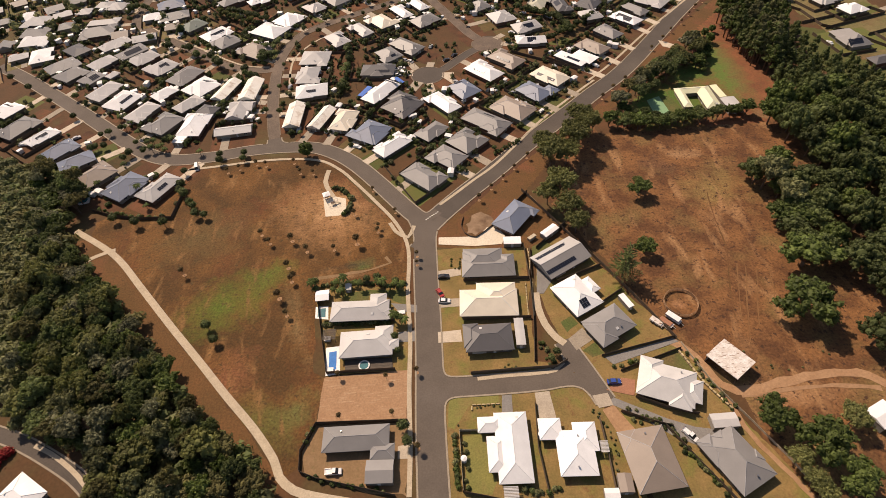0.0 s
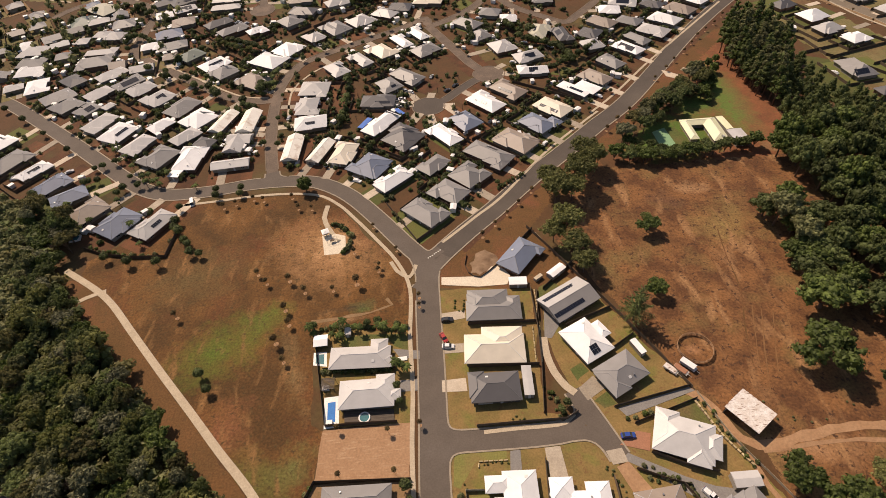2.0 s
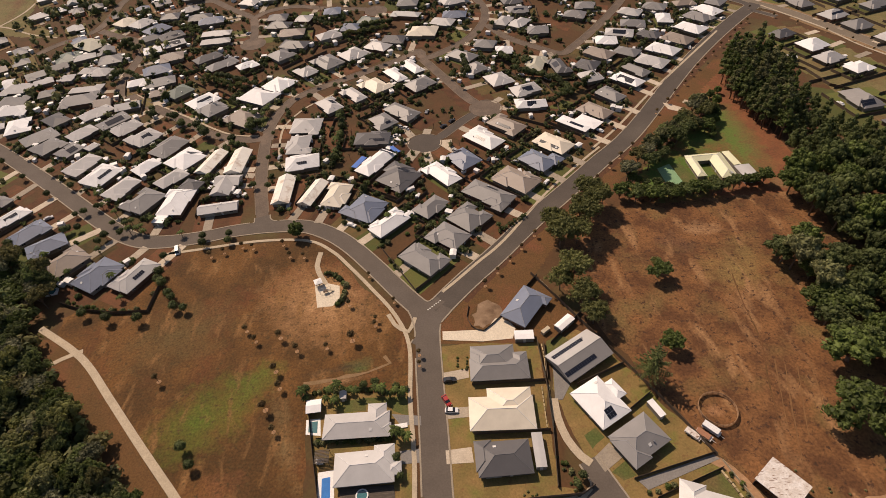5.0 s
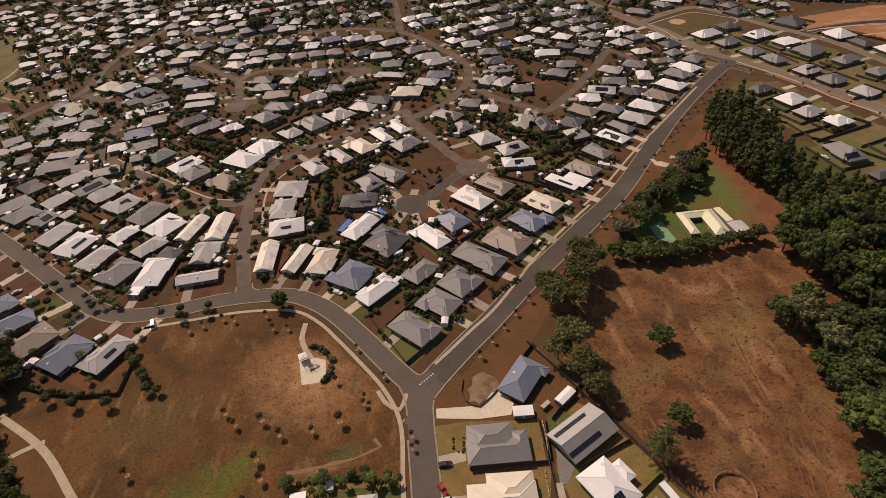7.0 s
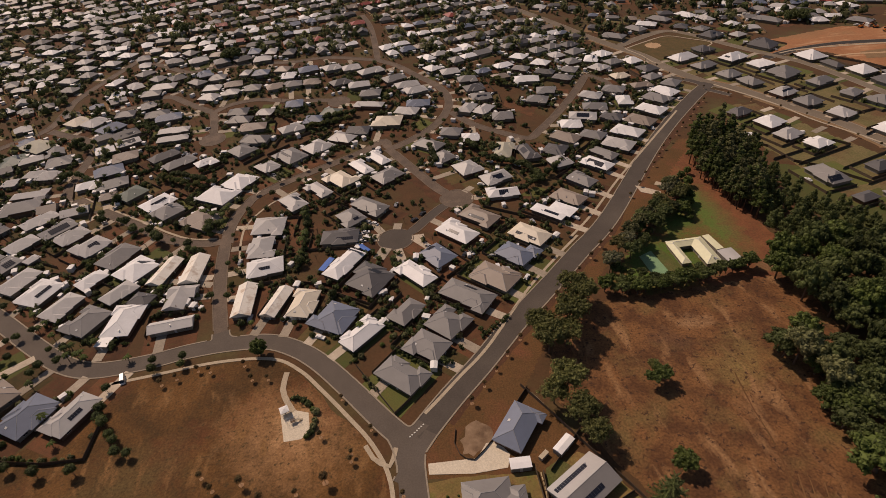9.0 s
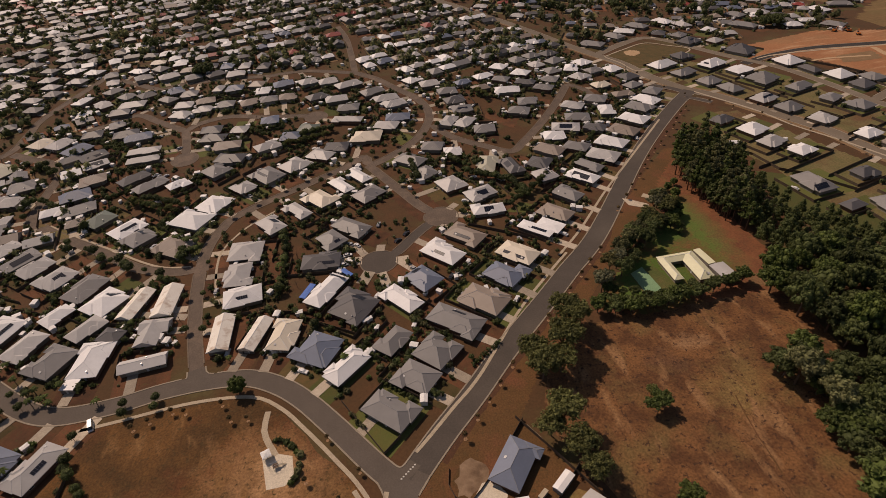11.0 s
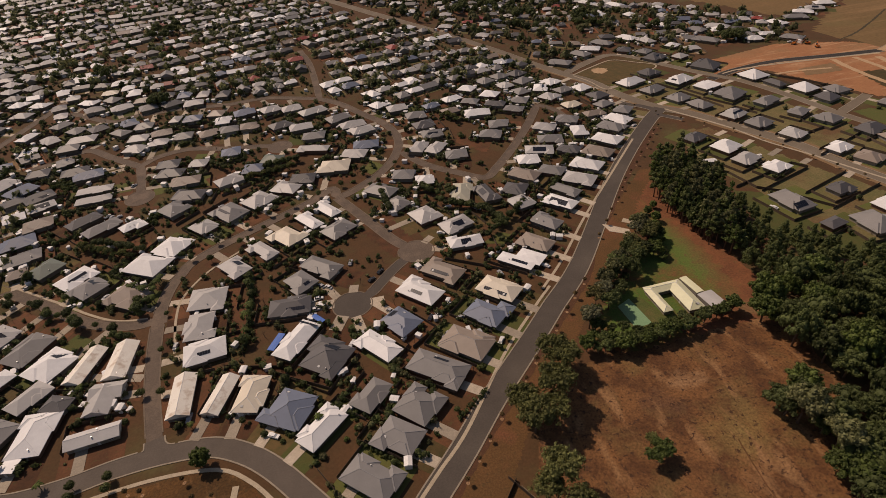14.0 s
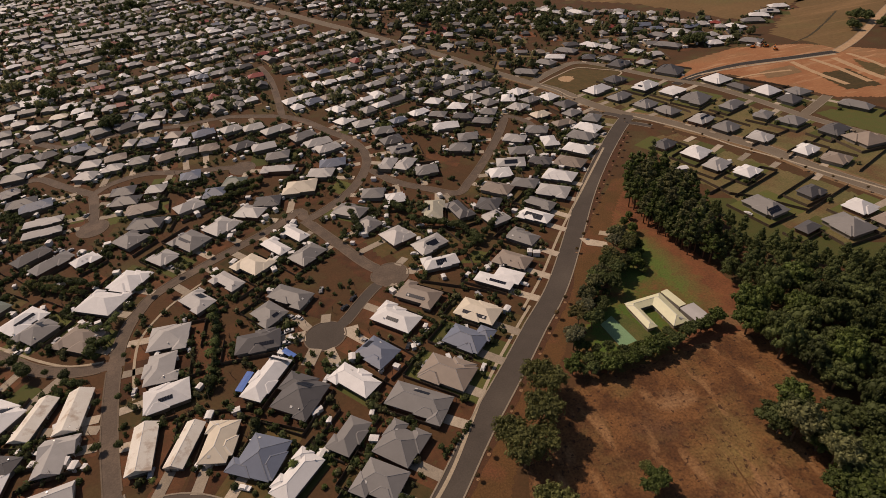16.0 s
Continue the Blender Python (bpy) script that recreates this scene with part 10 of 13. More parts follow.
house(187.8, 326.3, -117.3, [(0, 0, 15.6, 10.5, 0), (4.6, 2.8, 6.0, 7.3, 0)], "W", 0, 1, 0, ((2, 0, 2.7, 8, 1),))
yard(187.8, 326.3, -117.3, -13.8, -6.8, 18.8, 6.8, "r")
fence([(178.6, 323.4), (188.0, 341.7), (200.2, 335.4)])
house(181.0, 363.0, 26.8, [(0, 0, 14.9, 12.0, 0), (4.2, -3.0, 6.0, 8.4, 0)], "D", 0, 1, 0)
yard(181.0, 363.0, 26.8, -13.4, -7.6, 18.4, 7.6, "r")
fence([(190.2, 359.1), (172.4, 350.2), (165.6, 363.8)])
house(161.9, 339.4, -72.7, [(0, 0, 13.5, 10.6, 0)], "L", 0, 1, 3)
yard(161.9, 339.4, -72.7, -12.7, -6.9, 17.7, 6.9, "r")
fence([(157.1, 331.9), (151.6, 349.6), (164.7, 353.7)])
house(-294.4, 523.7, -39.5, [(0, 0, 14.5, 11.4, 0), (4.1, -2.9, 6.0, 8.0, 0)], "L", 0, 1, 1)
yard(-294.4, 523.7, -39.5, -13.3, -7.3, 18.3, 7.3, "r")
fence([(-294.2, 514.0), (-309.2, 526.5), (-300.0, 537.7)])
house(-285.7, 482.4, -25.1, [(0, 0, 15.3, 11.3, 0)], "G", 0, 1, 0)
yard(-285.7, 482.4, -25.1, -13.6, -7.2, 18.6, 7.2, "d")
fence([(-282.7, 473.0), (-301.1, 481.6), (-294.9, 494.7)])
house(-283.9, 551.7, -51.9, [(0, 0, 13.9, 10.9, 0)], "L", 0, 1, 1)
yard(-283.9, 551.7, -51.9, -12.9, -7.0, 17.9, 7.0, "d")
fence([(-285.8, 542.7), (-297.4, 557.5), (-286.4, 566.2)])
house(-231.2, 427.3, -23.1, [(0, 0, 15.9, 11.6, 0), (-4.7, -2.9, 6.0, 8.1, 0)], "L", 0, 1, 0)
yard(-231.2, 427.3, -23.1, -13.9, -7.4, 14.4, 7.4, "d")
driveway(-225.5, 422.1, -219.8, 419.7, 4.2)
fence([(-227.7, 417.8), (-246.9, 426.0), (-241.1, 439.6)])
house(-259.4, 438.8, -23.1, [(0, 0, 13.7, 11.7, 0)], "L", 0, 1, 0)
yard(-259.4, 438.8, -23.1, -12.8, -7.4, 17.8, 7.4, "d")
fence([(-257.0, 429.7), (-274.1, 437.0), (-268.3, 450.7)])
house(-251.0, 377.3, -23.1, [(0, 0, 14.9, 10.8, 0), (4.2, 2.8, 6.0, 7.6, 0)], "G", 0, 1, 2)
yard(-251.0, 377.3, -23.1, -13.4, -7.0, 13.0, 7.0, "r")
driveway(-245.6, 372.5, -240.9, 370.5, 4.2)
fence([(-247.8, 368.4), (-266.1, 376.2), (-260.6, 389.1)])
house(-311.5, 520.7, -33.7, [(0, 0, 14.2, 10.5, 0)], "G", 0, 1, 0)
yard(-311.5, 520.7, -33.7, -13.1, -6.8, 18.1, 6.8, "r")
fence([(-310.2, 511.6), (-326.2, 522.3), (-318.6, 533.7)])
house(-244.7, 405.7, -23.1, [(0, 0, 13.3, 11.7, 0), (-3.5, 3.0, 6.0, 8.2, 0)], "G", 0, 1, 1)
yard(-244.7, 405.7, -23.1, -12.7, -7.5, 17.7, 7.5, "d")
driveway(-240.1, 400.9, -229.9, 396.6, 4.2)
fence([(-242.4, 396.6), (-259.3, 403.8), (-253.4, 417.5)])
house(-314.1, 490.2, -25.1, [(0, 0, 15.2, 11.5, 0), (-4.4, 2.9, 6.0, 8.0, 0)], "G", 0, 1, 0)
yard(-314.1, 490.2, -25.1, -13.6, -7.3, 18.6, 7.3, "r")
fence([(-311.2, 480.7), (-329.5, 489.3), (-323.3, 502.6)])
house(-262.5, 506.6, -44.4, [(0, 0, 15.3, 12.3, 0), (-4.4, -3.0, 6.0, 8.6, 0)], "L", 0, 1, 0)
yard(-262.5, 506.6, -44.4, -13.6, -7.7, 18.6, 7.7, "g")
fence([(-263.2, 496.4), (-277.7, 510.6), (-266.8, 521.7)])
house(-289.2, 452.7, -23.1, [(0, 0, 13.1, 12.2, 0)], "W", 0, 1, 2)
yard(-289.2, 452.7, -23.1, -12.5, -7.7, 17.5, 7.7, "r")
fence([(-287.1, 443.5), (-303.8, 450.6), (-297.7, 464.7)])
house(-239.4, 489.2, -48.2, [(0, 0, 14.7, 12.3, 0), (-4.2, -3.1, 6.0, 8.6, 0)], "G", 0, 1, 3)
yard(-239.4, 489.2, -48.2, -13.4, -7.8, 18.4, 7.8, "d")
fence([(-241.0, 479.3), (-254.1, 494.0), (-242.5, 504.3)])
house(-276.3, 534.1, -49.5, [(0, 0, 14.7, 11.7, 0), (-4.2, -2.9, 6.0, 8.2, 0)], "G", 0, 1, 3)
yard(-276.3, 534.1, -49.5, -13.4, -7.4, 18.4, 7.4, "g")
fence([(-277.8, 524.5), (-290.6, 539.5), (-279.3, 549.1)])
house(-265.4, 461.4, -25.1, [(0, 0, 14.5, 10.3, 0), (-4.0, 2.7, 6.0, 7.2, 0)], "G", 0, 1, 1)
yard(-265.4, 461.4, -25.1, -13.2, -6.7, 18.2, 6.7, "r")
fence([(-262.6, 452.7), (-280.2, 460.9), (-274.5, 473.2)])
house(-289.6, 506.6, -33.9, [(0, 0, 13.3, 12.0, 0), (-3.4, -3.0, 6.0, 8.4, 0)], "G", 0, 1, 0)
yard(-289.6, 506.6, -33.9, -12.6, -7.6, 17.6, 7.6, "r")
fence([(-289.2, 497.2), (-304.4, 507.3), (-295.9, 519.9)])
house(-249.6, 469.3, -25.1, [(0, 0, 16.0, 11.9, 0)], "G", 0, 1, 1)
yard(-249.6, 469.3, -25.1, -14.0, -7.6, 19.0, 7.6, "d")
fence([(-246.5, 459.5), (-265.5, 468.3), (-259.1, 482.1)])
house(-221.7, 444.3, -25.1, [(0, 0, 15.7, 10.7, 0), (4.7, 2.8, 6.0, 7.5, 0)], "W", 0, 1, 0)
yard(-221.7, 444.3, -25.1, -13.9, -7.0, 12.8, 7.0, "r")
driveway(-216.1, 439.1, -212.0, 437.1, 4.2)
fence([(-218.4, 435.1), (-237.2, 443.9), (-231.3, 456.5)])
house(-311.4, 554.9, -44.5, [(0, 0, 15.1, 11.5, 0)], "L", 0, 1, 0)
yard(-311.4, 554.9, -44.5, -13.6, -7.3, 18.6, 7.3, "g")
fence([(-311.9, 545.1), (-326.2, 559.2), (-315.9, 569.7)])
house(-241.1, 452.5, -25.1, [(0, 0, 13.1, 12.3, 0)], "W", 0, 1, 2, ((2, 0, 3.2, 5, 1),))
yard(-241.1, 452.5, -25.1, -12.5, -7.8, 17.5, 7.8, "d")
fence([(-239.4, 443.1), (-255.8, 450.7), (-249.2, 464.8)])
house(-258.3, 487.6, -35.3, [(0, 0, 13.0, 12.2, 0), (3.3, 3.0, 6.0, 8.5, 0)], "L", 0, 1, 0)
yard(-258.3, 487.6, -35.3, -12.5, -7.7, 17.5, 7.7, "d")
fence([(-258.2, 478.1), (-272.9, 488.5), (-264.0, 501.1)])
house(-299.1, 581.0, -54.1, [(0, 0, 15.0, 10.9, 0)], "W", 0, 1, 3)
yard(-299.1, 581.0, -54.1, -13.5, -7.0, 18.5, 7.0, "g")
fence([(-301.0, 571.6), (-312.8, 587.8), (-301.3, 596.1)])
house(-251.6, 421.8, -23.1, [(0, 0, 15.2, 10.5, 0), (-4.4, 2.8, 6.0, 7.3, 0)], "L", 0, 1, 1)
yard(-251.6, 421.8, -23.1, -13.6, -6.8, 18.6, 6.8, "r")
fence([(-248.2, 413.0), (-266.8, 420.9), (-261.5, 433.5)])
house(-255.8, 524.2, -55.1, [(0, 0, 13.2, 10.8, 0), (3.4, 2.8, 6.0, 7.6, 0)], "L", 0, 1, 0)
yard(-255.8, 524.2, -55.1, -12.6, -7.0, 17.6, 7.0, "r")
fence([(-258.4, 515.7), (-268.8, 530.6), (-257.2, 538.6)])
house(-301.6, 474.3, -25.1, [(0, 0, 15.5, 11.1, 0), (-4.5, 2.9, 6.0, 7.8, 0)], "W", 0, 1, 1)
yard(-301.6, 474.3, -25.1, -13.7, -7.1, 18.7, 7.1, "g")
fence([(-298.6, 465.0), (-317.1, 473.7), (-311.0, 486.6)])
house(-286.8, 568.9, -55.2, [(0, 0, 13.7, 11.5, 0), (3.6, 2.9, 6.0, 8.0, 0)], "G", 0, 1, 1)
yard(-286.8, 568.9, -55.2, -12.8, -7.3, 17.8, 7.3, "r")
fence([(-289.5, 559.9), (-300.2, 575.3), (-288.2, 583.7)])
house(-323.0, 507.7, -26.3, [(0, 0, 14.8, 12.4, 0)], "D", 0, 1, 0)
yard(-323.0, 507.7, -26.3, -13.4, -7.8, 18.4, 7.8, "r")
fence([(-320.7, 497.9), (-338.4, 506.7), (-331.5, 520.7)])
house(-228.4, 475.3, -46.7, [(0, 0, 14.0, 10.9, 0), (3.8, 2.8, 6.0, 7.6, 0)], "G", 0, 1, 2)
yard(-228.4, 475.3, -46.7, -13.0, -7.1, 18.0, 7.1, "r")
fence([(-229.4, 466.1), (-242.4, 479.9), (-232.2, 489.6)])
house(-259.0, 396.8, -23.1, [(0, 0, 15.4, 10.2, 0), (-4.5, 2.7, 6.0, 7.1, 0)], "L", 0, 1, 1)
yard(-259.0, 396.8, -23.1, -13.7, -6.7, 18.7, 6.7, "d")
fence([(-255.5, 388.0), (-274.3, 396.1), (-269.0, 408.4)])
# ---- sheds ----
shed(-31.8, 100.9, -30.1, 3.2, 10.4, "W", h=2.3, pitch=2, material=M_tarp, word="blue tarpaulin shade cover beside the house", openside=True)
shed(-13.0, 109.8, 35.2, 2.6, 7.3, "W", h=2.3, pitch=2, material=M_tarp, word="blue tarpaulin shade cover beside the house", openside=True)
shed(85.9, -99.5, -0.1, 7.8, 4.5, "L", h=2.6, word="metal garage beside the rear lot")
shed(48.7, -15.2, 37.5, 7.9, 3.5, "W", word="metal garden shed behind the fence")
shed(32.9, -19.1, -3.6, 7.0, 4.0, "W", word="flat metal carport roof beside the house", pitch=4)
shed(69.4, -52.7, 21.7, 2.3, 6.4, "W", word="shipping-container shed on the back fence", pitch=3)
shed(51.7, -115.3, -3.8, 4.1, 5.3, "T")
shed(-41.8, -39.9, 1.8, 5.1, 4.9, "W", pitch=15, word="square metal poolside pavilion with open sides", openside=True)
shed(-18.4, -107.2, -2.2, 8.2, 6.8, "G", h=2.7, pitch=16, word="attached metal-roofed garage beside the house")
shed(29.5, -62.5, -2.6, 3.3, 11.1, "L", h=2.5, pitch=3, word="flat metal patio roof behind the house")
shed(95.4, -79.9, 34.2, 9.9, 11.4, "W", h=3.8, pitch=4, material=M_rust, word="rusting open-sided farm shed in the paddock", openside=True)
shed(132.4, -101.5, 22.8, 8.0, 6.7, "W", h=3.0, pitch=14, word="small metal-roofed farm cottage by the paddock")
shed(-125.9, 68.5, -14.1, 6.0, 5.7, "W", h=2.5, pitch=3, word="flat metal carport roof beside the fence")
shed(235.4, 173.1, -12.9, 8.7, 4.6, "W", word="small metal garden shed beside the fence")
fence([(-45.3, -32.6), (-42.3, -49.1), (-37.7, -72.2), (-14.2, -72.5)])
fence([(-40.3, -51.1), (-14.3, -52.5)])
fence([(-10.1, -91.1), (-39.3, -89.9), (-43.3, -98.5), (-42.9, -104.7), (-37.6, -107.1), (-13.9, -113.6)])
fence([(37.3, -20.9), (37.0, -39.6), (35.6, -55.6), (33.0, -73.5)])
fence([(11.8, -36.5), (36.9, -37.6)])
fence([(10.4, -54.5), (34.8, -55.6)])
fence([(11.1, -76.3), (25.8, -76.1), (40.0, -76.2), (44.0, -74.0)])
fence([(5.6, -114.0), (16.7, -116.9)])
fence([(30.6, -88.1), (29.2, -102.3), (30.0, -116.3)])
fence([(49.5, -94.9), (49.4, -105.6), (48.8, -118.4)])
fence([(56.7, -93.3), (64.7, -97.1), (70.9, -99.4)])
fence([(68.7, -98.7), (75.2, -110.9), (81.8, -122.6)])
fence([(41.4, 12.2), (48.6, -1.0), (55.5, -14.6), (65.1, -32.5), (72.3, -47.1), (82.4, -68.9)])
fence([(42.1, -22.6), (56.5, -9.7)])
fence([(65.1, -33.9), (47.0, -40.6)])
fence([(70.1, -46.1), (60.6, -52.0)])
fence([(83.3, -70.4), (88.3, -86.6), (95.0, -99.5), (101.0, -112.0), (106.0, -124.0)], cream=True, height=1.1)
fence([(55.7, -73.3), (82.0, -68.0)], height=1.3)
fence([(62.6, -88.8), (71.2, -93.3), (80.1, -96.1)])
fence([(82.7, -72.6), (60.5, -79.3)], height=1.3)
fence([(-153.4, 20.6), (-142.5, 15.7), (-128.6, 12.4), (-114.4, 11.5), (-113.7, 27.6)])
fence([(-224.8, 77.4), (-205.4, 61.8), (-182.5, 45.8)])
fence([(-19.3, 34.6), (-5.8, 8.8), (0.6, 14.3)])
fence([(217.6, 184.7), (229.4, 170.1), (237.8, 157.7), (240.2, 137.4), (248.7, 129.5), (263.0, 105.4)])
fence([(230.7, 142.2), (278.8, 154.5)])
fence([(278.8, 154.5), (283.4, 146.2), (240.7, 133.6)])
fence([(298.5, 134.3), (259.6, 122.6)])
fence([(303.3, 116.3), (260.4, 104.8)])
fence([(322.8, 125.6), (367.2, 141.2)])
fence([(296.6, 179.9), (335.0, 187.8)])
fence([(302.2, 156.1), (357.7, 175.0)])
fence([(287.3, 222.6), (320.0, 234.7)])
fence([(377.2, 289.7), (392.6, 263.1), (405.4, 231.8)])
fence([(53.6, 134.9), (73.3, 120.2), (81.9, 112.7)])

# ---- vegetation ----
USED = set()


def plant(proto, x, y, scale=1.0, sz=None, turn=None):
    if proto not in USED:
        USED.add(proto)
        proto.matrix_basis = Matrix.LocRotScale((x, y, ground_z(x, y)), Euler((0, 0, 1.0 if turn is None else turn)), (scale, scale, sz or scale))
        return proto
    return put(proto, x, y, scale, turn, sz)


gum = [make_tree(11 + k, 11.5 + k % 3, 5.0 + 0.3 * k, (M_leaf, M_leaf_grey, M_leaf_olive, M_leaf_mid)[k], 11, 28, 0.38, 0.3, "gum_tree", "grey-green gum tree with an uneven leafy crown", "tree", "woodland trees", 0.35, 0.85, 1.0, 0.72, 7) for k in range(4)]
dark = [make_tree(31 + k, 11.0 + k, 5.2 + 0.3 * k, (M_leaf_dark, M_leaf_mid, M_leaf_yellow)[k], 10, 27, 0.39, 0.32, "forest_tree", "green forest tree with a dense rounded crown", "tree", "woodland trees", puffs=7) for k in range(3)]
paddock_tree = [make_tree(51 + k, 9.5, 5.2, M_leaf_fresh, 11, 36, 0.34, 0.4, "shade_tree", "dense green shade tree standing on bare paddock soil", "tree", "paddock trees", 0.22, 0.95, puffs=7) for k in range(2)]
wattle = [make_tree(61 + k, 10.5, 4.5, M_leaf_wattle, 17, 46, 0.25, 0.22, "wattle_tree", "open-crowned olive-green tree beside the street verge", "tree", "verge trees", 0.3, 0.85, 1.0, 0.55, 7) for k in range(2)]
twiggy = make_tree(151, 8.5, 4.2, M_leaf_twig, 10, 40, 0.17, 0.2, "bare_tree", "half-bare grey-brown tree among the gums", "tree", "woodland trees", 0.3, 0.85, 1.0, 0.4, 7)
pine = make_pine(7, 12.0, 5.6, M_leaf_dark, "dark green pine with spreading branches in the paddock")
street = [make_tree(71 + k, 4.4, 1.75, M_leaf_dark, 7, 40, 0.26, 0.09, "street_tree", "small round green street tree on the verge", "tree", "street trees", 0.4, 0.95, 0.6) for k in range(2)]
dry = [make_tree(81 + k, 4.1, 1.0, M_leaf_rust, 8, 90, 0.17, 0.06, "young_tree", "small staked tree with sparse reddish-brown leaves", "tree", "young planted trees", 0.5, 1.0, 0.6, 0.55) for k in range(2)]
for ob in dry:
    ring = [(0.75 * math.cos(k * 0.524) * (1 + 0.12 * math.sin(5 * k)), 0.75 * math.sin(k * 0.524) * (1 + 0.12 * math.cos(3 * k)), 0.09) for k in range(12)]
    part('mulch', mesh('mulch', ring + [(x, y, 0.0) for x, y, _ in ring], [tuple(range(12))] + [(k, k + 12, (k + 1) % 12 + 12, (k + 1) % 12) for k in range(12)], M_track), ob, 'pale mulch round the stem')
dome = [make_dome(95 + k, 11.5, 6.2, (M_leaf_dark, M_leaf_mid, M_leaf_fresh)[k], 'broad dark green rainforest tree with a domed crown') for k in range(3)]
round_tree = make_ball(91, 7.6, 3.4, M_leaf_fresh, "park_tree", "dense round green tree on the park edge")
hedge_tree = [make_tree(131 + k, 5.8, 2.5, (M_leaf_mid, M_leaf_fresh)[k], 9, 44, 0.28, 0.2, 'hedge_tree', 'dense bushy green tree in a tall garden hedge', 'tree', 'homestead hedge', 0.12, 1.0, puffs=6) for k in range(2)]
palm = [make_palm(5 + k, 3.6 + k) for k in range(2)]


def make_shrub(seed, foliage, label):
    rng = random.Random(seed)
    lobes = [(0, 0, 0.75, 0.9)] + [(rng.uniform(-0.8, 0.8), rng.uniform(-0.8, 0.8), rng.uniform(0.4, 0.7), rng.uniform(0.5, 0.75)) for _ in range(4)]
    return tagged(new("shrub", leaf_cloud(rng, lobes, 45, 0.22, 0.9).mesh("shrub", foliage)), label, "shrub", "garden shrubs")


shrub = [make_shrub(3, M_leaf_dark, "dark green garden shrub beside a fence"), make_shrub(4, M_leaf, "olive-green garden shrub beside a fence"), make_shrub(5, M_leaf_fresh, "bright green garden shrub beside a house")]
red_shrub = make_shrub(6, M_leaf_red, "red-flowering shrub beside the road")

plant(round_tree, -58.0, 48.9, 1.12)
plant(pine, 71.7, -40.3, 1.2, 1.7)
plant(red_shrub, -138.1, -93.5, 2.2)
plant(red_shrub, -136.5, -92.0, 1.6)
plant(red_shrub, -139.3, -95.7, 2.0)
plant(paddock_tree[0], 83.6, -29.4, 0.8, 0.7)
plant(paddock_tree[0], 127.9, -61.8, 1.85, 1.35)
plant(paddock_tree[0], 99.5, -100.4, 1.1, 1.0)
plant(paddock_tree[0], 110.2, -108.9, 1.4, 1.15)
plant(paddock_tree[1], 90.8, 3.9, 0.95, 0.8)
plant(paddock_tree[1], 139.3, -41.5, 1.9, 1.35)
plant(paddock_tree[1], 113.2, -119.4, 1.15, 1.0)
plant(paddock_tree[1], 146.9, -18.0, 1.6, 1.1)
plant(round_tree, 169.1, 135.6, 0.75)
plant(round_tree, 169.2, 128.2, 0.85)
plant(round_tree, 175.4, 140.1, 0.65)
plant(wattle[0], 56.5, 25.3, 1.64, 1.53)
plant(wattle[0], 68.3, 36.5, 1.69, 1.59)
plant(wattle[0], 56.0, 5.3, 1.59, 1.48)
plant(wattle[0], 78.1, 47.8, 1.42, 1.33)
plant(wattle[0], 64.3, 27.7, 1.39, 1.29)
plant(wattle[0], 122.6, -102.6, 1.06, 0.74)
plant(wattle[0], 91.2, 8.9, 0.55)
plant(wattle[1], 54.9, 33.9, 1.39, 1.29)
plant(wattle[1], 74.5, 52.9, 1.49, 1.38)
plant(wattle[1], 57.7, -6.5, 1.31, 1.23)
plant(wattle[1], 59.5, -15.7, 1.18, 1.09)
plant(wattle[1], 51.2, 2.3, 1.18, 1.09)
plant(wattle[1], 101.4, -112.8, 0.8, 0.75)
plant(wattle[1], 102.4, -118.9, 0.8, 0.75)
plant(wattle[1], 103.3, -122.3, 0.74, 0.69)
plant(wattle[1], 72.1, 40.5, 1.0)
plant(wattle[1], 82.1, 50.4, 0.9)
plant(dome[0], 155.3, -45.9, 1.2)
plant(dome[0], 157.9, -56.7, 1.25)
plant(dome[0], 144.6, -76.7, 1.1)
plant(dome[0], 167.1, -40.1, 1.1)
plant(gum[0], 143.0, 1.5, 1.45)
plant(gum[0], 145.8, -10.6, 1.3)
plant(gum[1], 156.1, -68.7, 1.5)
plant(gum[1], 169.9, -52.7, 1.6)
plant(gum[1], 151.4, -83.8, 1.4)
plant(dark[0], 141.1, 5.4, 1.1)
plant(dark[0], 150.2, 8.1, 1.1)
plant(dry[0], -71.6, -3.5, 1.0)
plant(dry[0], -67.1, -8.9, 1.0)
plant(dry[0], -57.9, -8.3, 1.2)
plant(dry[0], -50.9, -15.1, 1.1)
plant(dry[0], -39.7, -15.3, 0.9)
plant(dry[0], -30.4, -12.8, 1.4)
plant(dry[0], -21.9, -6.9, 0.9)
plant(dry[0], -57.5, -23.3, 1.2)
plant(dry[0], -55.1, -30.5, 1.1)
plant(dry[0], -58.8, -38.4, 1.3)
plant(dry[0], -54.8, -46.7, 1.0)
plant(dry[0], -32.4, 4.6, 0.9)
plant(dry[0], -60.0, 35.8, 0.9)
plant(dry[0], -82.4, 44.9, 0.9)
plant(dry[0], -95.6, 40.5, 1.0)
plant(dry[1], -99.6, -22.6, 1.2)
plant(dry[1], -90.2, 42.4, 0.9)
plant(dry[1], -77.5, 43.4, 0.9)
plant(dry[1], -64.0, 43.9, 0.9)
plant(dry[1], -53.7, 34.6, 0.8)
plant(dry[1], -21.7, -4.2, 0.8)
plant(dry[1], -5.7, -22.2, 0.9)
plant(dry[1], -6.9, -74.4, 0.9)
plant(dry[1], -5.8, -26.7, 0.8)
plant(dry[1], -7.1, -100.4, 1.0)
plant(dry[1], -14.6, 4.0, 0.8)
plant(dry[1], -24.9, 19.2, 0.8)
plant(dry[1], -33.3, -73.8, 0.9)
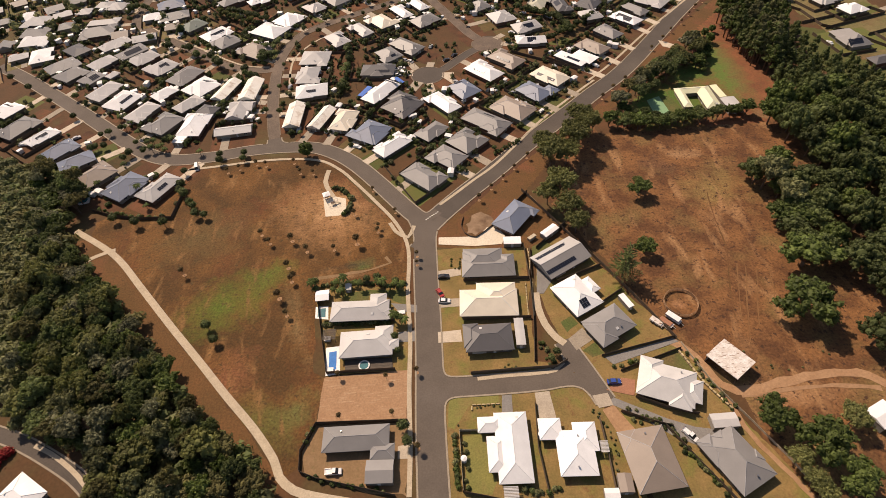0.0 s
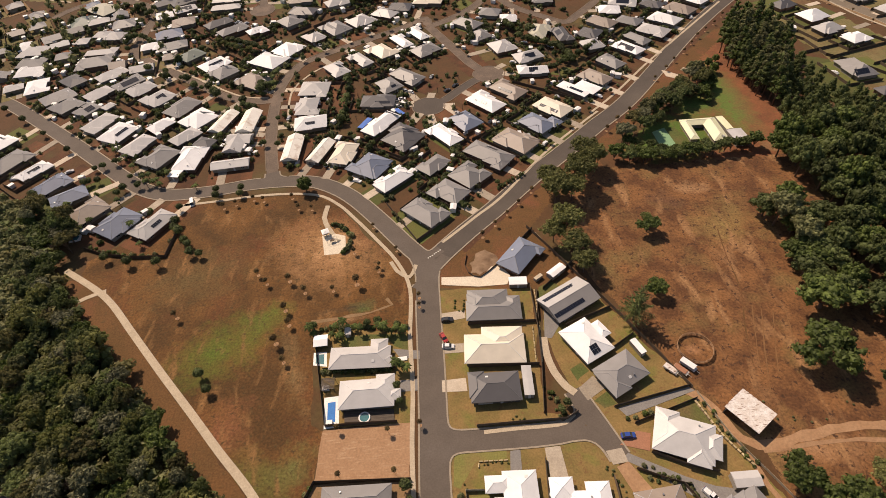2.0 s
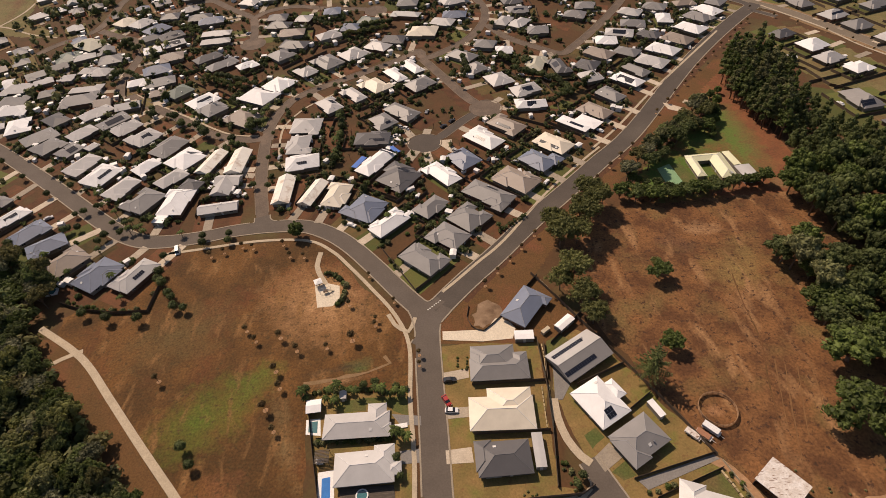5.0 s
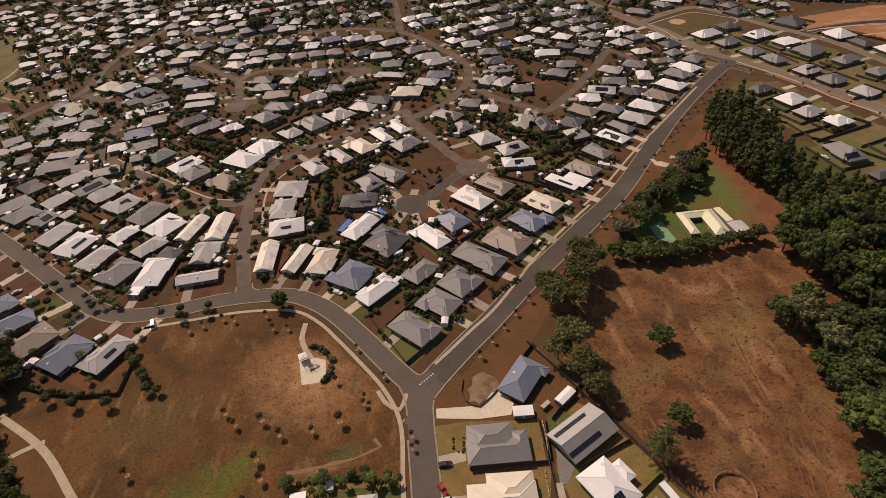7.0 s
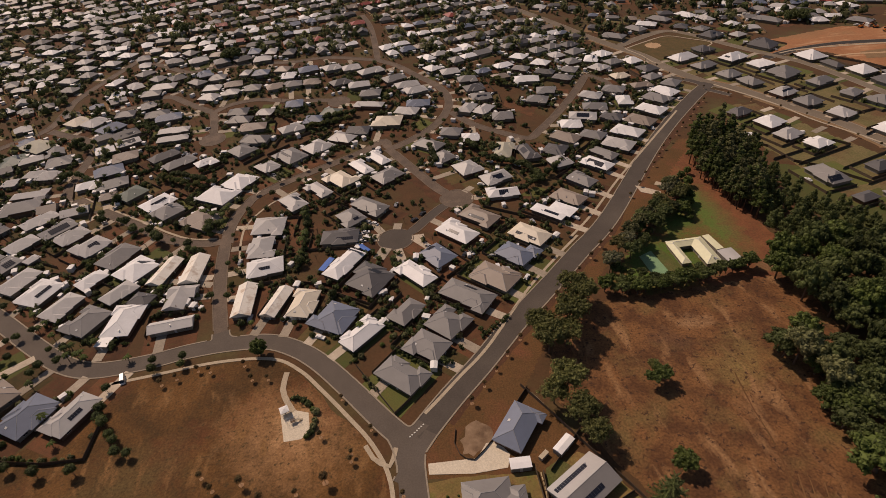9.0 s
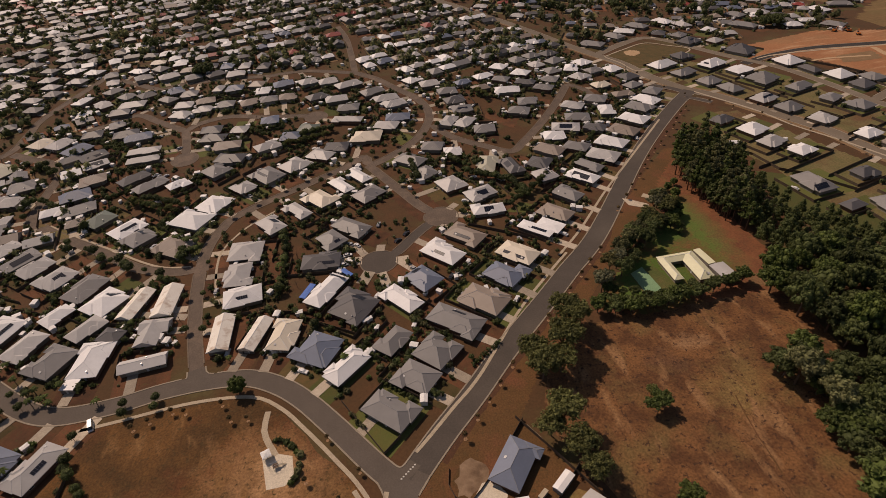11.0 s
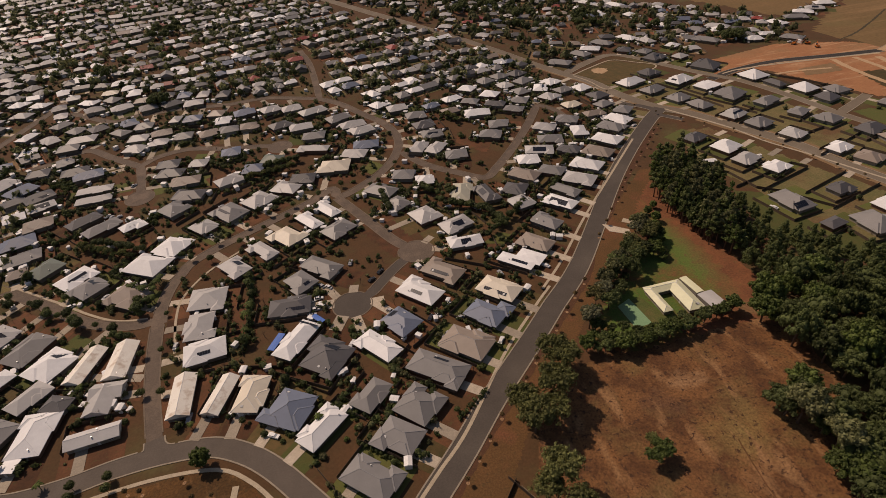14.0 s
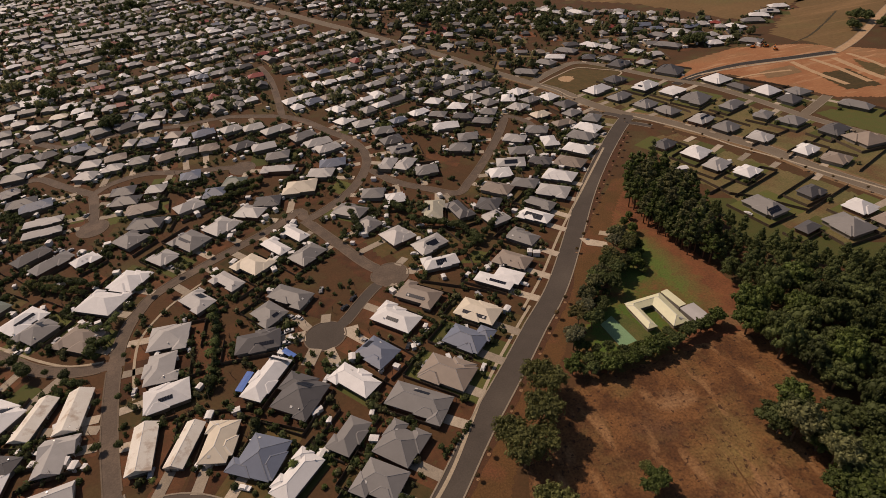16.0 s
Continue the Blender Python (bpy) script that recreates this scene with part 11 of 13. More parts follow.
plant(dry[1], -17.2, -75.8, 0.9)
plant(dry[1], -31.7, -88.8, 0.9)
plant(dry[1], -15.0, -88.8, 0.9)
plant(street[0], -83.3, -49.9, 1.1)
plant(street[0], -79.1, -56.3, 1.0)
plant(street[0], -100.5, 48.0, 1.1)
plant(street[0], -89.2, 48.3, 1.0)
plant(street[0], -139.8, 11.8, 1.1)
plant(street[0], -128.5, 8.1, 1.2)
plant(street[0], -98.8, 9.8, 1.0)
plant(street[0], -105.5, 16.4, 1.0)
plant(street[0], -111.6, 24.6, 1.3)
plant(street[0], -114.8, 31.7, 1.2)
plant(street[0], -101.5, 53.0, 1.0)
plant(street[0], -89.5, 52.9, 1.0)
plant(street[0], -150.6, 56.4, 1.0)
plant(street[0], -164.6, 67.9, 1.0)
plant(street[0], -148.8, 69.3, 0.8)
plant(street[0], -209.1, 280.2, 1.3)
plant(street[0], -202.7, 266.7, 1.1)
plant(street[0], -199.7, 275.5, 1.2)
plant(street[0], -200.3, 232.2, 1.3)
plant(street[0], -204.5, 224.3, 1.2)
plant(street[0], -200.4, 215.2, 1.1)
plant(street[0], -163.2, 178.1, 1.2)
plant(street[0], -140.6, 160.4, 1.0)
plant(street[0], -124.5, 146.1, 1.5)
plant(street[0], -105.5, 134.7, 1.1)
plant(street[0], -130.0, 155.6, 1.0)
plant(street[1], -115.4, 6.3, 1.2)
plant(street[1], -107.5, 19.2, 1.0)
plant(street[1], -103.0, 11.3, 1.1)
plant(street[1], -114.5, 27.7, 1.1)
plant(street[1], -14.2, -60.3, 0.8)
plant(street[1], -13.4, -66.1, 0.7)
plant(street[1], -11.2, -93.8, 1.1)
plant(street[1], -10.2, -98.4, 1.0)
plant(street[1], -21.4, -33.0, 0.9)
plant(street[1], -25.4, -33.4, 0.8)
plant(street[1], -14.3, -35.9, 0.9)
plant(street[1], -45.3, -32.9, 0.9)
plant(street[1], 38.5, -74.0, 0.8)
plant(street[1], 40.9, -71.5, 0.8)
plant(street[1], -142.0, 61.5, 1.0)
plant(street[1], -166.6, 79.8, 1.0)
plant(palm[0], -159.3, 83.5, 1.0)
plant(palm[0], -142.2, 67.9, 1.0)
plant(palm[0], -135.4, 63.3, 1.0)
plant(palm[0], -131.1, 60.8, 1.0)
plant(palm[0], -98.6, 96.6, 1.0)
plant(palm[0], -139.8, 69.0, 1.0)
plant(palm[0], -112.8, 56.9, 1.0)
plant(palm[0], -165.9, 93.7, 1.0)
plant(palm[0], -157.5, 87.3, 1.0)
plant(palm[0], -159.4, 32.9, 1.0)
plant(palm[0], -162.0, 29.2, 1.0)
plant(palm[1], -132.9, 62.7, 1.0)
plant(palm[1], -138.5, 62.3, 1.0)
plant(palm[1], -149.6, 76.2, 1.0)
plant(palm[1], -109.7, 99.1, 1.0)
plant(palm[1], -16.6, 54.0, 1.0)
plant(palm[1], -155.4, 36.4, 1.0)
plant(palm[1], -129.2, 68.6, 1.0)
LEFT_WOOD = [(-237.8, 68.1), (-202.0, 54.7), (-174.1, 32.6), (-159.0, 12.1), (-155.5, 0.7), (-132.7, -24.3), (-114.0, -42.5), (-96.4, -62.3), (-85.6, -76.2), (-70.5, -91.9), (-60.6, -96.7), (-52.0, -106.4), (-48.1, -115.3), (-97.4, -111.8), (-102.8, -101.8), (-114.5, -92.2), (-134.9, -83.1), (-146.3, -71.1), (-163.9, -67.6)]
LEFT_WOOD_TOP = [(-237.8, 68.1), (-194.5, 50.7), (-167.6, 39.9), (-154.3, 26.4), (-155.9, 17.2), (-175.5, 32.7)]
PINE_BELT = [(180.4, 144.2), (184.5, 159.0), (202.0, 178.0), (214.5, 177.0), (214.0, 150.0), (213.6, 120.2), (213.1, 95.8), (222.6, 77.6), (241.4, 63.9), (289.8, 35.9), (256.5, 14.6), (229.4, 36.0), (202.2, 52.1), (178.9, 62.6), (180.9, 73.2), (181.2, 100.1), (178.8, 126.0)]
GROVE = [(166.6, 52.3), (186.7, 61.1), (208.2, 57.8), (237.6, 42.4), (258.4, 13.8), (243.4, -19.9), (197.4, -45.1), (157.4, -29.3), (153.8, -16.1), (163.4, 4.2), (165.4, 22.8), (162.9, 36.4)]
GROVE_LOW = [(139.1, 13.0), (152.6, 15.3), (161.2, 9.0), (164.9, -5.0), (163.3, -28.3), (144.9, -41.5), (133.8, -25.5), (139.8, -8.4), (139.8, -0.7)]

def scatter(poly, gap, seed):
    rng = random.Random(seed)
    xs, ys = [p[0] for p in poly], [p[1] for p in poly]
    got = []
    j, y = 0, min(ys)
    while y < max(ys):
        x = min(xs) + (j % 2) * gap / 2
        while x < max(xs):
            px, py = x + rng.uniform(-0.33, 0.33) * gap, y + rng.uniform(-0.33, 0.33) * gap
            if inside(px, py, poly):
                got.append((px, py, rng))
            x += gap
        y += gap * 0.87
        j += 1
    return got


LINE_SHRUBS = []


def tree_line(pts, gap, protos, lo, hi, wobble=0.8):
    line = smooth_line(pts, 0.4)
    d = 0.0
    for a, b in zip(line, line[1:]):
        d += (b - a).length
        if d > gap:
            d = rng.uniform(-0.25, 0.1) * gap
            if protos is shrub and b.y > 20:
                LINE_SHRUBS.append((b.x, b.y, ground_z(b.x, b.y), rng.uniform(lo, hi) * 1.2, rng.uniform(0, 6)))
                continue
            plant(rng.choice(protos), b.x + rng.uniform(-wobble, wobble), b.y + rng.uniform(-wobble, wobble), rng.uniform(lo, hi))


def joined(name, protos, places, label, category="trees"):
    # many alike plants as one mesh
    vs, fs, n = [], [], 0
    src = []
    for me in protos:
        v = np.empty(len(me.vertices) * 3)
        me.vertices.foreach_get("co", v)
        src.append((v.reshape(-1, 3), [tuple(p.vertices) for p in me.polygons]))
    for k, (x, y, z, s, turn) in enumerate(places):
        v, f = src[k % len(src)]
        c, q = math.cos(turn), math.sin(turn)
        w = np.stack((v[:, 0] * c - v[:, 1] * q, v[:, 0] * q + v[:, 1] * c, v[:, 2]), 1) * s + (x, y, z)
        vs.append(w)
        fs += [tuple(i + n for i in p) for p in f]
        n += len(v)
    me = mesh(name, np.concatenate(vs).tolist(), fs, protos[0].materials[0])
    return tagged(new(name, me), label, category, kind="stuff")


rng = random.Random(77)
left = scatter(LEFT_WOOD, 5.2, 1) + scatter(LEFT_WOOD_TOP, 5.0, 2)
left.sort(key=lambda p: -(p[0] + 0.4 * p[1]))
rest = []
for k, (x, y, _) in enumerate(left):
    if k < 215:
        kind = rng.random()
        if kind < 0.06:
            continue
        plant(twiggy if kind < 0.13 else gum[k % 4] if kind < 0.58 else dark[k % 3] if kind < 0.88 else paddock_tree[k % 2], x, y, rng.uniform(0.45, 1.0), rng.uniform(0.6, 1.15))
    else:
        rest.append((x, y, 0, rng.uniform(0.55, 0.95), rng.uniform(0, 6)))
under = [leaf_cloud(random.Random(140 + k), [(0, 0, 2.6, 1.7), (1.2, 0.5, 1.9, 1.3), (-1.0, 0.8, 2.0, 1.3)], 13, 0.5, 1.1, 0.0, 0.75, 5, 3).mesh("undergrowth", (M_leaf, M_leaf_olive, M_leaf_mid)[k]) for k in range(3)]
floor = [(x, y, 0, rng.uniform(1.0, 2.0), rng.uniform(0, 6)) for x, y, _ in scatter(LEFT_WOOD, 3.4, 12) if rng.random() < 0.55]
for k, word in enumerate(("grey-green", "brownish-olive", "green")):
    joined("undergrowth", [under[k]], floor[k::3], word + " undergrowth and saplings between the gum trees", "undergrowth")
light_gum = [leaf_cloud(random.Random(k), [(2.6 * math.cos(2.1 * i) * (i > 0), 2.6 * math.sin(2.1 * i) * (i > 0), 8.2 - (i > 0) * (1.2 + 0.3 * i), 2.0 + 0.25 * (i % 3)) for i in range(8)], 13, 0.62, 0.9, 0.0, 0.82, 5, 4).mesh("woodland", M_leaf) for k in range(3)]
if rest:
    joined("woodland", light_gum, rest, "dense grey-green bushland of gum trees")
tall = [make_tall(201 + k, 21.0 + 1.5 * k, 3.6, (M_leaf_mid, M_leaf_fresh, M_leaf)[k]) for k in range(3)]
belt = scatter(PINE_BELT, 5.4, 3)
belt.sort(key=lambda p: p[0] - 0.5 * p[1])
rest = []
for k, (x, y, _) in enumerate(belt):
    if k < 80:
        plant(tall[k % 3], x, y, rng.uniform(0.85, 1.2), rng.uniform(0.75, 1.08))
    else:
        rest.append((x, y, ground_z(x, y), rng.uniform(0.5, 0.78), rng.uniform(0, 6)))
tree_line([(186.8, 156.0), (183.2, 142.1), (182.8, 130.6), (182.1, 114.8), (181.4, 100.3)], 3.8, tall, 0.75, 1.0, 0.6)
light_tall = [leaf_cloud(random.Random(k + 9), tall_lobes(random.Random(k), 21.0, 3.8, 9), 14, 0.5, 1.0, 0.0, 0.8, 5, 3).mesh("woodland", M_leaf_mid) for k in range(3)]
joined("woodland", light_tall, rest, "dense belt of tall dark green trees")
grove = scatter(GROVE, 10.5, 4)
grove.sort(key=lambda p: p[0])
rest = []
for k, (x, y, _) in enumerate(grove):
    if k < 60:
        plant(dome[k % 3], x, y, rng.uniform(0.8, 1.25), rng.uniform(1.1, 1.75))
    else:
        rest.append((x, y, 0, rng.uniform(0.95, 1.5), rng.uniform(0, 6)))
joined("woodland", [leaf_cloud(random.Random(k + 19), dome_lobes(random.Random(k + 29), 9.5, 5.2, 15), 14, 0.55, 0.9, 0.0, 0.82, 5, 4).mesh("woodland", M_leaf_dark) for k in range(3)], rest, "dense grove of dark green rounded trees")
for k, (x, y, _) in enumerate(scatter(GROVE_LOW, 10.0, 5)):
    plant(dome[k % 3], x, y, rng.uniform(0.8, 1.15), rng.uniform(0.8, 1.2))


# ---- vehicles ----
car_white, car_silver, car_black = make_car("white"), make_car("silver"), make_car("black")
car_red, car_blue, ute_white, van_white = make_car("red"), make_car("blue"), make_car("white", "ute"), make_car("white", "van")

plant(ute_white, -32.5, -105.5, 1.0, None, 0.00)
plant(ute_white, 75.0, -102.4, 1.0, None, -0.96)
plant(car_red, 2.6, -41.7, 1.0, None, -1.12)
plant(car_white, 4.0, -45.5, 1.0, None, -0.09)
plant(car_white, 39.6, 95.9, 1.0, None, -1.19)
plant(car_white, -11.8, 126.0, 1.0, None, 0.00)
plant(car_white, -14.1, 118.5, 1.0, None, 0.04)
plant(car_white, -15.2, 125.2, 1.0, None, 0.1)
plant(car_white, -15.8, 115.0, 1.0, None, -0.05)
plant(car_white, -15.7, 111.4, 1.0, None, 0.08)
plant(car_white, -6.6, 133.1, 1.0, None, 2.3)
plant(car_silver, -9.8, 135.2, 1.0, None, 2.2)
plant(car_white, -131.2, 162.4, 1.0, None, 0.63)
plant(car_white, -292.0, 646.0, 1.0, None, -0.91)
plant(car_white, 55.5, 318.1, 1.0, None, -0.84)
plant(car_white, 114.2, 263.2, 1.0, None, -0.42)
plant(car_black, 4.3, -33.8, 1.0, None, 0.00)
plant(car_black, 35.9, 95.0, 1.0, None, 0.95)
plant(car_black, 19.9, 136.4, 1.0, None, 0.79)
plant(car_black, 14.8, 131.4, 1.0, None, 0.60)
plant(car_blue, 57.2, -83.2, 1.0, None, -0.03)
plant(van_white, -112.1, 46.5, 1.0, None, -1.27)
plant(car_silver, -157.8, 91.0, 1.0, None, 0.89)
plant(car_silver, -12.2, 119.5, 1.0, None, 0.11)
plant(car_silver, -158.6, 187.3, 1.0, None, 0.70)
plant(car_silver, -67.2, 202.9, 1.0, None, -1.09)
plant(car_silver, -121.8, 280.9, 1.0, None, 0.91)
plant(car_silver, 19.4, 105.5, 1.0, None, -0.88)
tree_line([(11.0, -87.9), (19.7, -88.0)], 0.9, shrub, 0.28, 0.4)
tree_line([(5.8, -92.0), (5.6, -95.1)], 0.9, shrub, 0.28, 0.4)
tree_line([(4.4, -96.5), (4.5, -102.2), (4.2, -108.1), (4.4, -113.5)], 0.9, shrub, 0.7, 1.1, 0.3)
tree_line([(47.1, -90.8), (49.6, -94.6), (51.8, -99.7), (51.9, -105.8), (51.2, -110.7)], 1.1, shrub, 0.3, 0.5)
tree_line([(21.0, -74.4), (27.7, -74.5)], 0.9, shrub, 0.28, 0.4)
tree_line([(21.9, -114.3), (25.8, -115.2), (30.6, -115.9), (33.3, -114.5)], 1.2, shrub, 0.7, 1.1)
tree_line([(58.6, -92.7), (63.4, -95.7), (69.4, -98.7), (71.7, -102.1), (76.2, -112.6), (80.1, -119.1)], 1.1, shrub, 0.5, 0.8)
tree_line([(36.3, -64.8), (37.9, -69.9), (39.4, -74.0)], 1.2, shrub, 0.5, 0.9)
tree_line([(82.5, -74.3), (86.0, -82.3), (89.5, -89.6), (92.1, -98.3)], 1.5, shrub, 0.4, 0.6)
tree_line([(162.0, 133.0), (153.5, 120.0), (142.0, 109.0), (129.0, 97.5), (116.0, 85.5), (105.5, 74.0), (96.5, 63.5)], 4.0, hedge_tree + gum, 0.75, 1.05, 1.2)
tree_line([(165.5, 127.0), (158.0, 114.0), (147.0, 104.5), (135.0, 95.0), (123.0, 84.0), (111.5, 73.0)], 4.4, hedge_tree + dark, 0.7, 1.0, 1.2)
tree_line([(163.0, 119.0), (157.5, 108.0), (149.0, 100.0)], 4.5, paddock_tree, 0.6, 0.85, 1.0)
tree_line([(118.5, 87.0), (126.5, 94.5), (136.0, 102.5), (147.5, 110.5)], 2.8, hedge_tree, 1.0, 1.45, 0.9)
tree_line([(158.0, 101.0), (153.0, 94.5)], 3.0, hedge_tree, 0.6, 0.9, 1.0)
tree_line([(89.5, 56.0), (97.5, 51.5), (110.0, 50.0), (124.0, 50.8), (137.0, 52.2), (150.0, 54.2), (160.0, 55.5)], 2.6, hedge_tree, 0.95, 1.4)
tree_line([(93.0, 60.5), (101.0, 55.6), (112.0, 54.0), (125.0, 54.6), (138.0, 56.0)], 3.2, hedge_tree, 0.8, 1.2)
tree_line([(97.0, 66.0), (104.5, 62.0), (110.0, 59.0)], 3.2, hedge_tree, 0.7, 1.1)
tree_line([(15.3, 0.6), (27.9, 14.9), (43.1, 30.3), (65.9, 51.7), (87.6, 72.1), (115.8, 98.7)], 9.5, dry, 0.7, 1.05)
tree_line([(127.1, 116.0), (152.2, 143.8), (173.3, 167.4), (205.3, 199.8), (237.6, 232.2)], 11, dry, 0.7, 1.0)
tree_line([(-120.9, 59.5), (-136.8, 64.8), (-156.4, 79.5), (-188.5, 107.8), (-225.2, 140.2), (-265.5, 173.4)], 24, street, 0.8, 1.15)
tree_line([(-126.6, 49.4), (-141.1, 55.2), (-163.1, 72.9), (-194.6, 99.2), (-231.7, 131.7), (-266.0, 159.6)], 24, street, 0.8, 1.15)
tree_line([(-81.1, 67.2), (-85.4, 90.8), (-89.2, 114.1)], 22, street, 0.7, 1.1)
tree_line([(-73.7, 66.2), (-77.5, 89.7), (-81.5, 119.0), (-81.7, 143.6), (-76.3, 161.7)], 22, street, 0.7, 1.1)
tree_line([(-93.1, 133.4), (-115.3, 142.1), (-136.3, 157.0), (-159.0, 174.9)], 22, street, 0.7, 1.1)
tree_line([(-95.7, 148.5), (-118.6, 157.7), (-135.5, 169.0), (-163.2, 189.8), (-188.9, 214.5)], 22, street, 0.7, 1.0)
tree_line([(3.2, 14.0), (25.6, 35.4), (47.7, 57.4), (76.0, 84.4), (109.2, 118.4)], 20, street, 0.6, 0.9)
for k, (x, y) in enumerate(((-205.9, 272.1), (-198.7, 266.2), (-202.6, 228.0), (-176.4, 184.0), (-160.0, 169.8), (-145.0, 163.5), (-138.8, 155.8), (-128.6, 152.6), (-121.4, 142.1), (-104.3, 134.0), (-211.9, 276.8), (-96.0, 144.5), (-97.0, 151.6))):
    plant(street[k % 2], x, y, 1.35 + 0.15 * (k % 3))
tree_line([(-85.9, 169.6), (-59.5, 196.3), (-29.3, 213.7), (4.6, 226.8), (31.8, 242.4)], 16, street, 0.7, 1.1)
tree_line([(-76.5, 165.5), (-53.4, 185.8), (-23.5, 205.1), (7.8, 212.2)], 16, street, 0.7, 1.1)
tree_line([(17.9, 202.5), (31.3, 171.3), (37.4, 157.6)], 16, street, 0.7, 1.1)
tree_line([(231.5, 318.9), (248.4, 255.1), (281.1, 203.8), (296.0, 148.0), (309.7, 98.8)], 16, dry, 0.6, 0.9)
tree_line([(55.3, 320.9), (66.9, 287.2), (61.4, 259.8), (44.3, 240.4)], 16, street, 0.8, 1.2)
tree_line([(-43.9, 23.7), (-39.6, 22.1), (-36.0, 18.6), (-34.1, 13.5), (-34.6, 9.1), (-36.5, 6.4)], 1.1, shrub, 1.0, 1.4)
tree_line([(-44.1, -33.8), (-36.4, -33.7), (-27.6, -34.1), (-10.0, -36.3)], 1.2, shrub, 0.7, 1.2)
tree_line([(-39.2, -51.9), (-26.7, -52.6), (-16.3, -53.3)], 1.1, shrub, 0.7, 1.0)
tree_line([(-42.8, -98.6), (-41.7, -93.3), (-39.3, -90.7)], 2.2, shrub, 0.6, 1.0)
tree_line([(-41.2, -105.2), (-30.7, -108.9), (-15.6, -112.5)], 2.0, shrub, 0.5, 0.9)
tree_line([(7.0, -97.1), (7.2, -105.8), (7.0, -113.1)], 2.2, shrub, 0.5, 0.8)
tree_line([(56.7, -94.6), (64.4, -98.0), (68.9, -100.1), (73.9, -109.9), (79.8, -119.9)], 2.2, shrub, 0.6, 0.9)
tree_line([(34.7, -62.3), (36.4, -69.4), (38.3, -75.0)], 1.8, shrub, 0.4, 0.7)
tree_line([(83.9, -72.5), (87.7, -88.1), (91.9, -94.6)], 2.5, shrub, 0.5, 1.0)
tree_line([(-152.4, 21.6), (-137.3, 15.5), (-118.6, 13.1)], 2.2, shrub, 0.7, 1.2)
tree_line([(56.6, -77.7), (67.4, -76.5)], 2.2, shrub, 0.6, 1.0)
tree_line([(-11.9, 76.8), (-1.1, 64.8), (3.3, 58.3), (8.9, 53.6)], 2.0, shrub, 0.6, 1.0)
tree_line([(-46.0, 165.0), (-43.3, 140.7), (-44.4, 115.0), (-45.6, 101.4)], 1.8, shrub, 1.1, 1.9)
tree_line([(-46.5, 160.0), (-43.8, 140.7), (-44.0, 118.0), (-46.2, 102.0)], 6.5, palm + street, 1.0, 1.4)
tree_line([(-5.4, 41.8), (1.0, 35.8), (6.1, 30.2)], 1.6, shrub, 0.7, 1.2)
tree_line([(24.4, 65.4), (32.9, 56.0), (36.8, 50.9)], 1.6, shrub, 0.7, 1.2)
tree_line([(31.7, 38.6), (40.3, 44.9), (46.2, 48.8)], 1.6, shrub, 0.8, 1.2)
tree_line([(68.4, 118.7), (85.4, 135.4), (99.1, 145.3), (113.7, 159.2)], 4.0, street, 0.5, 0.9)
tree_line([(116.3, 161.1), (136.9, 185.3), (154.1, 208.0), (171.7, 229.9)], 4.0, street, 0.6, 1.0)
tree_line([(-23.6, 260.2), (-37.4, 269.9), (-56.8, 274.9)], 4.0, street, 0.6, 1.1)
tree_line([(55.2, 190.1), (70.4, 173.6), (81.0, 165.6)], 1.8, shrub, 0.7, 1.2)

# dense dark planting in the inner yards
tree_line([(-139.7, 215.2), (-123.0, 203.9), (-107.3, 194.7)], 2.6, dark, 0.30, 0.50, 0.7)
tree_line([(-133.6, 216.3), (-121.3, 211.1), (-103.4, 199.3)], 3.0, street, 1.00, 1.50, 0.7)
tree_line([(-50.3, 259.6), (-35.1, 262.3), (-15.7, 265.5)], 2.6, dark, 0.30, 0.50, 0.7)
tree_line([(-38.9, 270.8), (-11.2, 274.8)], 3.0, street, 1.00, 1.50, 0.7)
tree_line([(57.6, 213.4), (65.0, 197.6), (77.7, 197.5)], 3.0, street, 0.90, 1.40, 0.7)
tree_line([(63.1, 189.7), (86.0, 171.4), (93.0, 151.7)], 2.6, street, 0.90, 1.40, 0.7)
tree_line([(74.1, 154.5), (98.0, 156.3)], 2.8, dark, 0.28, 0.42, 0.7)
tree_line([(-107.3, 167.6), (-93.8, 159.3), (-88.8, 167.8)], 2.2, palm, 1.00, 1.30, 0.7)
tree_line([(-98.6, 146.4), (-89.9, 152.2)], 2.2, palm, 1.00, 1.30, 0.7)
tree_line([(-197.3, 233.5), (-183.4, 220.3)], 3.0, street, 1.00, 1.40, 0.7)
tree_line([(-106.2, 131.3), (-94.8, 125.7)], 3.0, street, 1.00, 1.30, 0.7)
tree_line([(-72.9, 292.7), (-62.4, 278.5)], 3.0, street, 1.00, 1.40, 0.7)
tree_line([(11.4, 300.0), (20.7, 306.4)], 3.0, dark, 0.30, 0.40, 0.7)
tree_line([(98.1, 304.7), (105.4, 290.1)], 3.0, dark, 0.35, 0.50, 0.7)
tree_line([(33.2, 221.8), (34.9, 189.1)], 3.5, street, 0.90, 1.30, 0.7)
tree_line([(77.2, 143.3), (114.2, 171.8)], 3.2, street, 0.80, 1.30, 0.7)

# ---- gardens: shrubs, small trees, sheds and cars in the yards ----
rng = random.Random(91)
def light_shrub(seed, foliage):
    r = random.Random(seed)
    return leaf_cloud(r, [(0, 0, 0.75, 0.9), (r.uniform(-0.8, 0.8), r.uniform(-0.6, 0.6), 0.5, 0.7)], 11, 0.33, 0.9, 0.0, 0.82, 4, 3, least=6).mesh("garden_shrubs", foliage)


